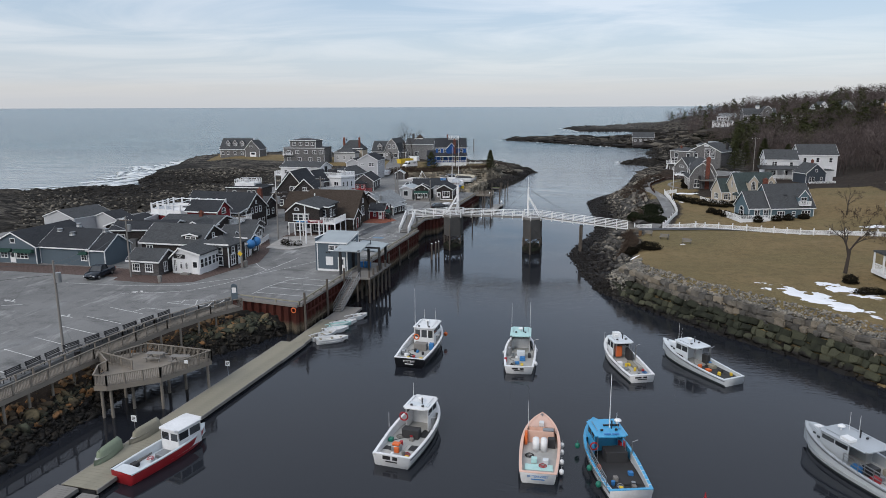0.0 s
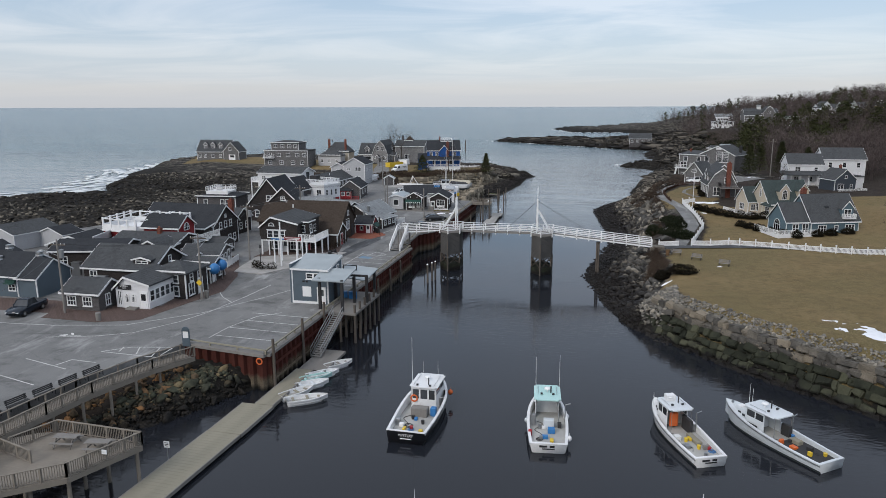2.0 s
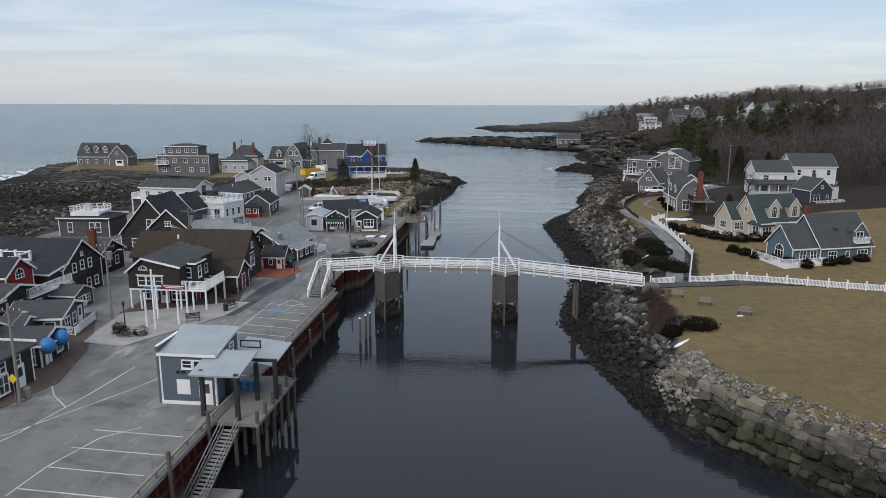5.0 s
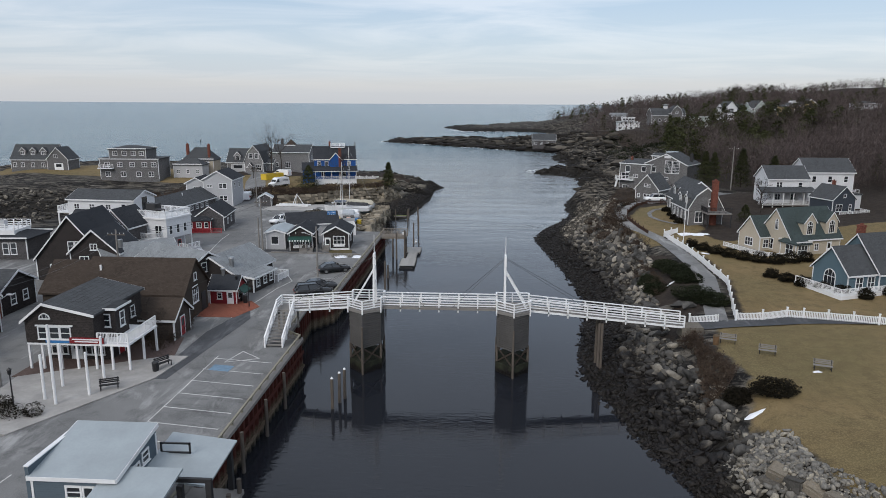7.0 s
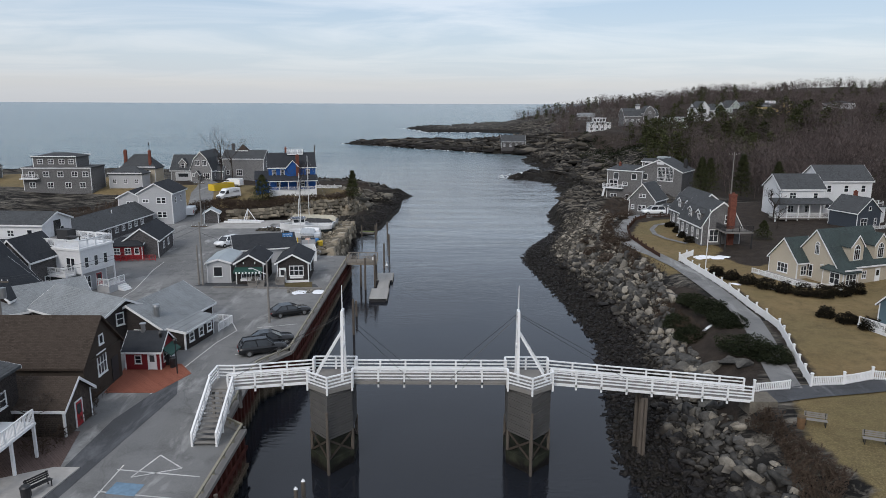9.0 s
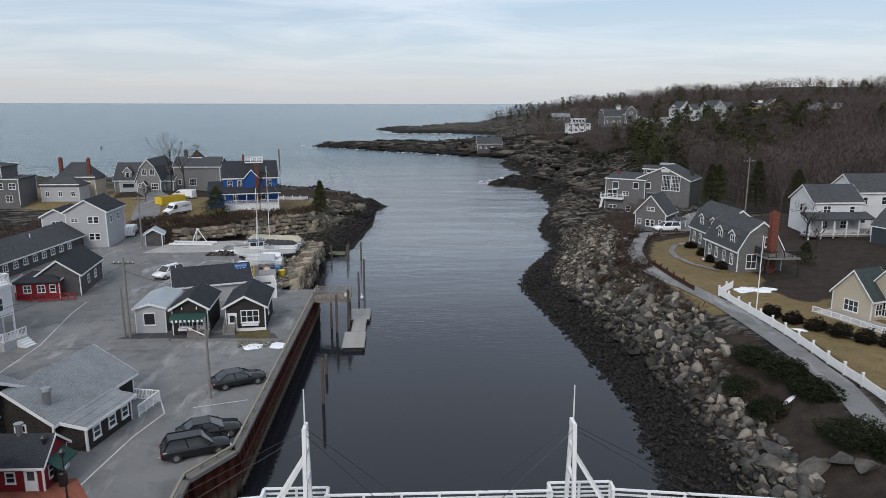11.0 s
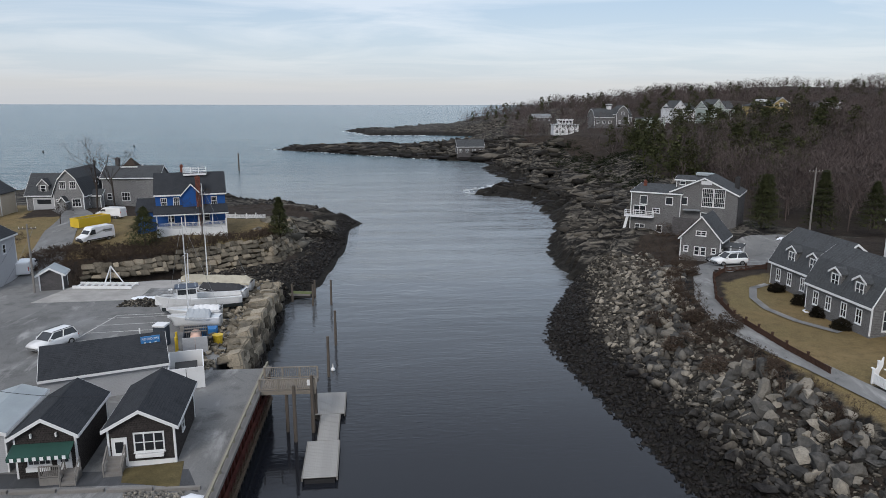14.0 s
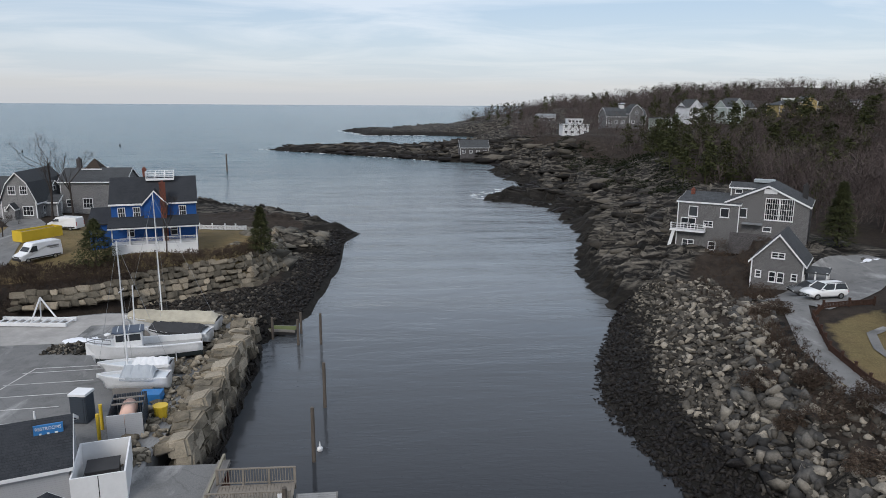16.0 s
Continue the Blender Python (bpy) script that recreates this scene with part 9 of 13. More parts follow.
def conifer(seed, height, radius, n):
    """Needle sprays in drooping whorls round a straight trunk; returns trunk and needles."""
    rs = np.random.RandomState(seed)
    T, TF = bare_tree(seed, height * 1.2, 0.15, 1, 0, height * 0.02)
    t = rs.rand(n) ** 0.75
    z = height * (0.08 + 0.92 * t)
    whorl = 1 + 0.28 * np.sin(z * 6.0 + rs.normal(0, 0.4, n))
    r = radius * (1 - t) ** 0.85 * whorl * rs.uniform(0.25, 1.0, n) ** 0.6 + 0.05
    a = rs.uniform(0, 6.283, n)
    c = np.stack([r * np.cos(a), r * np.sin(a), z - r * 0.22], 1)
    o = np.stack([np.cos(a), np.sin(a), np.full(n, -0.25)], 1)
    s = np.stack([-np.sin(a), np.cos(a), np.zeros(n)], 1)
    L, W = height * 0.035 + rs.rand(n)[:, None] * height * 0.04, height * 0.013
    v = np.stack([c - s * W, c + s * W + rs.normal(0, 0.04, (n, 3)), c + o * L + rs.normal(0, 0.1, (n, 3))], 1).reshape(-1, 3)
    return (T, TF), (v, np.arange(3 * n).reshape(-1, 3))


def tri_mesh(name, v, f, material):
    me = bpy.data.meshes.new(name)
    me.vertices.add(len(v))
    me.vertices.foreach_set("co", np.asarray(v, float).ravel())
    me.loops.add(f.size)
    me.loops.foreach_set("vertex_index", np.asarray(f, np.int32).ravel())
    me.polygons.add(len(f))
    me.polygons.foreach_set("loop_start", np.arange(len(f)) * 3)
    me.update(calc_edges=True)
    me.materials.append(material)
    return me


def forest(name, stock, places, scales, material, label, category, seed):
    """A wood too thick to count, as one mesh."""
    rs = np.random.RandomState(seed)
    V, F, base = [], [], 0
    for p, s in zip(places, scales):
        v, f = stock[rs.randint(len(stock))]
        a = rs.uniform(0, 6.283)
        c, sn = math.cos(a), math.sin(a)
        V.append(v @ np.array([[c, sn, 0], [-sn, c, 0], [0, 0, 1]]) * s + p)
        F.append(f + base)
        base += len(v)
    return tagged(new(name, tri_mesh(name, np.concatenate(V), np.concatenate(F), material)), label, category, "", "stuff")


def twig_crown(seed, n, trunk=0.008, wide=0.40, low=0.14, thick=0.0085):
    """A leafless tree seen from afar: trunk, a few limbs and a haze of slim upright twigs."""
    rs = np.random.RandomState(seed)
    tv, tf = bare_tree(seed, 1.0, 0.42, 2, 1, trunk, 1)
    z = low + (1 - low) * rs.rand(n) ** 0.8
    r = wide * np.sqrt(np.clip(1 - ((z - 0.6) / 0.46) ** 2, 0.04, 1)) * np.sqrt(rs.rand(n))
    a = rs.uniform(0, 6.283, n)
    c = np.stack([r * np.cos(a), r * np.sin(a), z], 1)
    d = np.stack([np.cos(a) * 0.55, np.sin(a) * 0.55, np.full(n, 0.55)], 1) + rs.normal(0, 0.42, (n, 3))
    d *= (0.07 + 0.10 * rs.rand(n)[:, None]) / np.linalg.norm(d, axis=1)[:, None]
    w = rs.normal(size=(n, 3)) * np.array([1, 1, 0.2])
    w *= thick / np.linalg.norm(w, axis=1)[:, None]
    v = np.stack([c - d * 0.5 - w, c - d * 0.5 + w, c + d * 0.5], 1).reshape(-1, 3)
    return np.concatenate([tv, v]), np.concatenate([tf, np.arange(3 * n).reshape(-1, 3) + len(tv)])


def pine_clumps(seed):
    """A ragged old pine: uneven clumps of needles set about a bare lower trunk."""
    rs = np.random.RandomState(seed)
    V, F = bare_tree(seed, 1.2, 0.12, 1, 0, 0.009)
    V, F = [V], [F]
    base = len(V[0])
    for k in range(11):
        z = 0.26 + 0.70 * k / 10
        r = 0.30 * (1.02 - z) ** 0.6 * rs.uniform(0.3, 1.0)
        a = rs.uniform(0, 6.283)
        v, f = leaf_cloud(seed * 13 + k, 40, (0.17 * (1.2 - z * 0.7), 0.17 * (1.2 - z * 0.7), 0.075), 0.032)
        V.append(v + np.array([r * math.cos(a), r * math.sin(a), z]))
        F.append(f + base)
        base += len(v)
    return np.concatenate(V), np.concatenate(F)


far_stock = [twig_crown(150 + k, 105) for k in range(10)]
bare_stock = [twig_crown(100 + k, 300, 0.011, 0.38, 0.2, 0.0052) for k in range(8)]
pine_stock = [pine_clumps(200 + k) for k in range(8)]
rs = np.random.RandomState(71)
HOUSE_SPOTS = [(o.matrix_basis.translation.x, o.matrix_basis.translation.y) for o in scene.objects if o.type == "EMPTY" and o.get("category") == "house"]


def clear_of_houses(q, gap):
    keep = np.ones(len(q), bool)
    for hx, hy in HOUSE_SPOTS:
        keep &= np.hypot(q[:, 0] - hx, q[:, 1] - hy) > gap
        # and a yard is kept open before each house
        keep &= np.hypot(q[:, 0] - hx + 5, q[:, 1] - hy + 13) > gap * 0.95
        keep &= np.hypot(q[:, 0] - hx + 11, q[:, 1] - hy + 27) > gap * 0.85
    return q[keep]


NEAR_WOOD = [(66, 150), (70, 200), (58, 226), (46, 240), (46, 262), (54, 300), (60, 340), (120, 340), (170, 240), (150, 130), (80, 120)]
FAR_WOOD = [(46, 292), (56, 340), (48, 385), (54, 415), (40, 470), (40, 505), (46, 560), (62, 615), (80, 690), (88, 760), (400, 1000), (420, 340), (120, 330)]
SKYLINE = [(62, 640), (46, 730), (40, 800), (70, 870), (150, 1040), (480, 1060), (560, 960), (330, 700), (330, 540), (160, 470)]
RIDGE = [(180, 200), (170, 320), (330, 330), (420, 420), (420, 200)]
q = clear_of_houses(bank(NEAR_WOOD, 900, 72), 9)
forest("bare_woods", bare_stock, np.c_[q, grounds(q) - 0.2], rs.uniform(8, 13, len(q)), m_twig, "bare winter trees thick on the slope", "trees", 73)
q = clear_of_houses(bank(FAR_WOOD, 2700, 74), 13)
forest("far_woods", far_stock, np.c_[q, grounds(q) - 0.2], rs.uniform(7, 12, len(q)), m_twig, "bare brown woodland along the far shore", "trees", 75)
q = bank(RIDGE, 560, 76)
forest("ridge_woods", far_stock, np.c_[q, grounds(q) - 0.2], rs.uniform(9, 14, len(q)), m_twig, "bare trees along the ridge", "trees", 77)
q = clear_of_houses(np.concatenate([bank(NEAR_WOOD, 26, 78), bank([(44, 300), (52, 340), (60, 400), (90, 410), (120, 360), (90, 300)], 150, 79), bank(FAR_WOOD, 170, 80), bank(RIDGE, 50, 81), bank(SKYLINE, 150, 85)]), 15)
forest("pine_woods", pine_stock, np.c_[q, grounds(q) - 0.2], rs.uniform(6, 13, len(q)), m_needles, "dark pines scattered through the woods", "trees", 82)


q = clear_of_houses(bank(SKYLINE, 1700, 83), 13)
forest("skyline_woods", far_stock, np.c_[q, grounds(q) - 0.2], rs.uniform(7, 13, len(q)), m_twig, "bare woods along the skyline", "trees", 84)


def single_pine(x, y, z, h, r, n, label):
    (tv, tf), (nv, nf) = conifer(int(abs(x * 7 + y)), h, r, n)
    t = thing("spruce_tree", label, "tree", x, y, z)
    shared("trunk", tri_mesh("trunk", tv, tf, m_bark), t)
    shared("crown", tri_mesh("crown", nv, nf, m_needles), t)


single_pine(-44.8, 251.5, 5.2, 6.6, 1.9, 5200, "dark green spruce standing on the point")
single_pine(-64.9, 243.5, 5.5, 6.0, 3.2, 5200, "spreading dark evergreen before the blue house")
single_pine(36.5, 240.5, 7.2, 9.0, 2.4, 4200, "dark spruce beside the grey house")
single_pine(40.5, 246, 7.6, 8.0, 2.4, 3600, "dark spruce beside the grey house")
single_pine(50, 232, 8.4, 7.5, 2.6, 3600, "dark evergreen behind the drive")
single_pine(44, 236, 7.8, 9.5, 2.6, 3600, "dark evergreen behind the drive")
single_pine(29.5, 192, 6.8, 3.0, 1.6, 2600, "dark evergreen beside the house wall")


def bare(x, y, z, h, seed, label, spread_=0.5, r=None):
    v, f = bare_tree(seed, h, spread_, 5, 3, r)
    t = thing("bare_tree", label, "tree", x, y, z)
    shared("trunk", tri_mesh("trunk", v, f, m_bark), t)


bare(31.0, 103.5, 5.2, 9.5, 301, "bare tree with a short trunk on the lawn", 0.55, 0.28)
bare(-85.4, 277.6, 5.7, 19.0, 302, "tall bare spreading tree before the gambrel house", 0.5, 0.2)
bare(-82.6, 279.6, 5.7, 18.0, 303, "tall bare spreading tree before the gambrel house", 0.5, 0.2)
bare(-56.8, 246.6, 5.6, 11.5, 304, "thin bare reddish tree before the blue house", 0.45, 0.12)
bare(37.5, 206, 7.4, 8.0, 305, "bare tree before the white house", 0.55, 0.15)
bare(35.0, 199, 7.2, 6.5, 306, "bare many-stemmed tree by the garden", 0.6, 0.1)
bare(-53, 129, 3.7, 6.0, 307, "bare tree beside the barn", 0.5, 0.1)
bare(44, 150, 6.5, 8.0, 308, "bare tree behind the lawn", 0.5, 0.14)
bare(-86, 262, 5.8, 6.0, 309, "thin bare tree by the road", 0.5, 0.1)


def shrub(x, y, z, shape, n, size, material, label, name="shrub", seed=0):
    v, f = leaf_cloud(seed or int(abs(x * 31 + y * 17)) % 9999, n, shape, size)
    t = thing(name, label, "shrub", x, y, z, 0)
    shared("foliage", tri_mesh("foliage", v, f, material), t)
    return t


# clipped dark shrubs along the houses
for x, y, a, b_, c in ((13.8, 170.5, 1.1, 1.0, 0.9), (15.0, 168.2, 1.1, 1.0, 0.9), (16.2, 166.0, 1.2, 1.0, 0.9), (17.4, 164.0, 1.2, 1.0, 1.0), (18.9, 162.2, 1.1, 1.0, 1.0), (20.6, 161.0, 1.2, 1.0, 1.1), (22.6, 160.4, 1.2, 1.0, 1.1), (25.0, 161.0, 1.3, 1.1, 1.2), (27.4, 162.0, 1.1, 1.0, 1.0),
                       (19.6, 154.0, 1.0, 0.9, 0.8), (20.8, 152.0, 1.1, 0.9, 0.9), (22.0, 150.0, 1.1, 0.9, 0.9), (23.4, 148.0, 1.1, 0.9, 0.9), (24.9, 146.2, 1.1, 0.9, 0.9), (27.0, 144.8, 0.9, 0.8, 1.1), (30.6, 146.4, 1.1, 0.9, 0.9), (33.0, 147.2, 1.1, 0.9, 0.9), (36.0, 148.4, 1.1, 0.9, 0.8),
                       (18.2, 204, 0.9, 0.8, 0.7), (18.0, 199, 0.9, 0.8, 0.8), (17.6, 195, 0.9, 0.8, 0.7), (17.4, 191, 1.0, 0.8, 0.8), (30.5, 99.5, 0.9, 0.9, 0.9), (31.5, 94.5, 2.0, 0.9, 0.6)):
    shrub(x, y, ground(x, y) + c * 0.35, (a, b_, c), 2600, 0.08, m_hedge, "rounded dark clipped shrub beside the house wall", "clipped_shrub")
for x, y, a, b_, c in ((3.2, 118.4, 1.3, 1.1, 0.9), (5.7, 117.6, 2.0, 1.3, 1.0)):
    shrub(x, y, ground(x, y) + c * 0.3, (a, b_, c), 4000, 0.085, m_hedge, "dark evergreen shrub on the lawn's edge", "clipped_shrub")
# spreading junipers between path and rocks
for x, y, a, b_, c in ((7.6, 161, 1.9, 2.2, 0.9), (7.9, 156.5, 2.0, 2.4, 1.0), (8.0, 152.0, 2.0, 2.2, 0.9), (6.8, 144.6, 2.6, 2.2, 1.2), (8.4, 142.6, 2.0, 2.0, 1.0), (4.4, 157, 1.6, 1.8, 1.0), (4.0, 151.5, 1.7, 1.6, 1.1)):
    shrub(x, y, ground(x, y) + c * 0.25, (a, b_, c), 5200, 0.085, m_juniper, "low spreading dark green juniper", "juniper")


def brambles(name, poly, n, hgt, label, seed, material=None):
    q = bank(poly, n, seed)
    rs = np.random.RandomState(seed)
    stock = [bare_tree(400 + k, 1.0, 0.8, 3, 3, 0.016, 0) for k in range(10)]
    forest(name, stock, np.c_[q, grounds(q) - 0.05], rs.uniform(hgt * 0.6, hgt * 1.25, n), material or m_bramble, label, "shrubs", seed)


brambles("brambles", [(-80, 229), (-70, 231), (-64, 232.6), (-58.6, 236.6), (-51.6, 242.6), (-46.0, 246.8), (-43.6, 256), (-46, 257), (-50, 250), (-58, 246.5), (-68, 243), (-80, 241)], 2300, 1.7, "brown brambles above the stone revetment", 91)
brambles("brambles", [(0.5, 118), (2.2, 128), (1.5, 131.5), (3.2, 131.5), (4.2, 122)], 408, 1.6, "leafless brown thicket by the bridge end", 92)
brambles("brambles", [(3, 150), (3.4, 162), (5.5, 168), (6.0, 160), (5, 150)], 288, 1.3, "leafless brown thicket above the boulders", 93)
brambles("brambles", [(9, 212), (12, 219), (18, 228), (24, 238), (30, 243), (20, 242), (12, 233), (8, 222)], 312, 1.1, "dry grass and brambles below the drive", 103)
brambles("brambles", [(6.2, 172), (6.2, 190), (6.0, 198), (9, 208), (11, 208), (7, 196), (7.6, 182), (8.4, 174)], 312, 0.9, "dry grass clumps and brambles along the path", 94)
brambles("brambles", [(4.5, 172), (5.4, 186), (4.6, 196), (6.4, 206), (9, 214), (11, 214), (7.6, 204), (6.4, 194), (6.8, 184), (6.8, 172)], 420, 1.5, "brown leafless bushes between rocks and path", 104)
# round leafless bushes standing among the rocks
for x, y, a, c in ((3.1, 200.2, 1.6, 1.3), (4.5, 193.2, 2.1, 1.4), (7.0, 192.9, 1.4, 1.1), (3.2, 187.6, 1.5, 1.0), (15.2, 222.0, 1.7, 1.2), (9.3, 211.6, 1.2, 1.0), (11.6, 212.7, 1.3, 1.0), (2.2, 194.2, 1.3, 1.0), (22.0, 245.4, 2.2, 1.9), (6.2, 183.8, 1.2, 0.8), (5.6, 197.5, 1.2, 0.9)):
    shrub(x, y, ground(x, y) + c * 0.45, (a, a * 0.85, c), 3000, 0.06, m_bramble, "round brown leafless bush among the bank stones", "leafless_bush")
brambles("brambles", [(12, 218), (13, 222), (16, 222.6), (15, 219)], 96, 1.2, "dry brown bush by the drive", 95)
brambles("brambles", [(13, 240), (16, 243), (24, 243), (26, 240), (20, 234)], 120, 1.2, "leafless brush below the cliff house", 96)
brambles("brambles", [(-106, 222), (-98, 226), (-90, 240), (-98, 248), (-112, 236)], 288, 2.2, "leafless brush behind the tall house", 97)
brambles("brambles", [(-90, 236), (-86, 250), (-90, 256), (-96, 248)], 144, 2.0, "leafless brush by the road", 98)
brambles("brambles", [(40, 112), (42, 150), (60, 150), (70, 110)], 336, 2.6, "leafless shrubs behind the lawn", 99)
brambles("brambles", [(-54.2, 126.2), (-50.4, 126.2), (-50.0, 133), (-51.5, 137), (-54, 134)], 144, 2.0, "leafless shrubs beside the barn", 100)
q = bank([(44, 430), (50, 400), (56, 350), (52, 310), (44, 300), (38, 300), (36, 340), (36, 400)], 260, 101)
forest("shore_scrub", [leaf_cloud(500 + k, 90, (0.5, 0.5, 0.4), 0.07) for k in range(4)], np.c_[q, grounds(q)], rs.uniform(1.5, 4.0, len(q)), m_juniper, "dark green scrub above the far ledges", "shrubs", 102)

# ---- boats ----
m_hull_white = paint("white_gelcoat", (0.72, 0.73, 0.74), 0.35, 0.22)
m_hull_black = paint("black_gelcoat", (0.012, 0.013, 0.016), 0.3, 0.15)
m_hull_teal = paint("pale_aqua_gelcoat", (0.40, 0.62, 0.60), 0.35, 0.14)
m_hull_pink = paint("salmon_gelcoat", (0.66, 0.43, 0.34), 0.4, 0.14)
m_hull_blue = paint("bright_blue_gelcoat", (0.06, 0.33, 0.58), 0.35, 0.14)
m_hull_grey = paint("grey_gelcoat", (0.36, 0.39, 0.42), 0.35, 0.14)
m_hull_pale = paint("pale_grey_gelcoat", (0.58, 0.62, 0.65), 0.35, 0.14)
m_sole = paint("worn_boat_deck", (0.40, 0.40, 0.385), 0.7, 0.3)
m_sole_dark = paint("dark_boat_mat", (0.03, 0.03, 0.032), 0.8, 0.3)
m_boot = paint("bottom_paint", (0.02, 0.028, 0.03), 0.7, 0.2)
m_green_float = paint("green_plastic", (0.01, 0.16, 0.11), 0.5, 0.15)


def station(s, L, B, fb, fs, fine=2.6):
    """Half breadth and rail height at s, 0 at the stern to 1 at the bow."""
    half = B / 2 * (0.86 + 0.14 * math.sin(min(s / 0.45, 1) * math.pi / 2)) * max(0.0, 1 - max(0.0, (s - 0.42) / 0.58) ** fine) ** 0.85
    return half, fs + (fb - fs) * s ** 1.8, (s - 0.5) * L


def hull_part(boat, L, B, fb, fs, material, n=16, fine=2.6):
    bm = bmesh.new()
    rows = []
    for k in range(n + 1):
        s = k / n
        h, z, y = station(s, L, B, fb, fs, fine)
        flare = 0.80 + 0.12 * (1 - s)
        rake = 0.55 * s ** 6
        ring = [(0, y - rake * 1.6, -0.55), (h * flare * 0.8, y - rake, -0.3), (h * flare, y - rake * 0.8, 0.16), (h * (flare + 1) / 2, y - rake * 0.3, z * 0.55), (h, y, z)]
        rows.append([[bm.verts.new((sx_ * x, yy, zz)) for x, yy, zz in ring] for sx_ in (1, -1)])
    for a, b_ in zip(rows, rows[1:]):
        for side in (0, 1):
            for j in range(4):
                q = (a[side][j], b_[side][j], b_[side][j + 1], a[side][j + 1])
                bm.faces.new(q if side == 0 else q[::-1])
    bm.faces.new(rows[0][0] + rows[0][1][::-1])
    bmesh.ops.remove_doubles(bm, verts=bm.verts, dist=1e-4)
    bmesh.ops.recalc_face_normals(bm, faces=bm.faces)
    ob = part("hull", bm, material, boat)
    return smooth(ob)


def rail_part(boat, L, B, fb, fs, material, s0=0.0, s1=1.0, width=0.2, n=16, fine=2.6, deep=None):
    """The gunwale cap and the inner side of the bulwark."""
    bm = bmesh.new()
    for sx_ in (1, -1):
        prev = None
        for k in range(n + 1):
            s = s0 + (s1 - s0) * k / n
            h, z, y = station(s, L, B, fb, fs, fine)
            i = max(h - width, 0.0)
            lo = deep if deep is not None else z - 0.12
            row = [bm.verts.new((sx_ * x, y, zz)) for x, zz in ((h + 0.03, z - 0.07), (h + 0.03, z + 0.03), (i, z + 0.03), (i, lo))]
            if prev:
                for j in range(3):
                    q = (prev[j], row[j], row[j + 1], prev[j + 1])
                    bm.faces.new(q if sx_ > 0 else q[::-1])
            prev = row
    bmesh.ops.recalc_face_normals(bm, faces=bm.faces)
    return part("gunwale", bm, material, boat)


def deck_part(boat, name, L, B, fb, fs, s0, s1, material, drop=0.0, level=None, inset=0.05, n=10, camber=0.06, fine=2.6, label=""):
    bm = bmesh.new()
    prev = None
    for k in range(n + 1):
        s = s0 + (s1 - s0) * k / n
        h, z, y = station(s, L, B, fb, fs, fine)
        zz = (z - drop) if level is None else level
        h = max(h - inset, 0.001)
        row = [bm.verts.new((x * h, y, zz + camber * (1 - x * x))) for x in (-1, -0.5, 0, 0.5, 1)]
        if prev:
            for j in range(4):
                bm.faces.new((prev[j], prev[j + 1], row[j + 1], row[j]))
        prev = row
    return part(name, bm, material, boat, label)


def slab(boat, name, x0, x1, y0, y1, z, th, material, label="", crown=0.08):
    """A roof with rounded corners and a little crown."""
    bm = bmesh.new()
    box(bm, x0, x1, y0, y1, z, z + th)
    bmesh.ops.bevel(bm, geom=[e for e in bm.edges if abs(e.verts[0].co.z - e.verts[1].co.z) > th * 0.5], offset=0.22, segments=3, affect="EDGES")
    top = [v for v in bm.verts if v.co.z > z + th * 0.5]
    for v in top:
        v.co.z += crown * (1 - (2 * (v.co.x - (x0 + x1) / 2) / (x1 - x0)) ** 2) - 0.02
    return part(name, bm, material, boat, label)


def antenna(boat, x, y, z, h, r=0.02):
    bm = bmesh.new()
    tube(bm, (x, y, z), (x, y, z + h), r, r * 0.5, 6)
    part("antenna", bm, m_white, boat)


def radar(boat, x, y, z):
    bm = bmesh.new()
    tube(bm, (x, y, z), (x, y, z + 0.22), 0.06, 0.06, 8)
    ball(bm, x, y, z + 0.32, 0.3, 0.3, 0.13, 12, 6)
    part("radar_dome", bm, m_white, boat)


def fender(boat, x, y, z, material, r=0.2):
    bm = bmesh.new()
    ball(bm, x, y, z, r, r, r * 1.15, 10, 7)
    tube(bm, (x, y, z + r), (x, y, z + r + 0.25), 0.015, 0.015, 5)
    smooth(part("fender", bm, material, boat))


def life_ring(boat, m, material=None, r=0.3):
    bm = bmesh.new()
    N_, n_ = 14, 6
    rings = []
    for k in range(N_):
        a = 6.2832 * k / N_
        rings.append([bm.verts.new(((r + 0.07 * math.cos(6.2832 * j / n_)) * math.cos(a), 0.07 * math.sin(6.2832 * j / n_), (r + 0.07 * math.cos(6.2832 * j / n_)) * math.sin(a))) for j in range(n_)])
    for k in range(N_):
        for j in range(n_):
            bm.faces.new((rings[k][j], rings[k][(j + 1) % n_], rings[(k + 1) % N_][(j + 1) % n_], rings[(k + 1) % N_][j]))
    ob = part("life_ring", bm, material or m_orange, boat)
    ob.matrix_basis = m


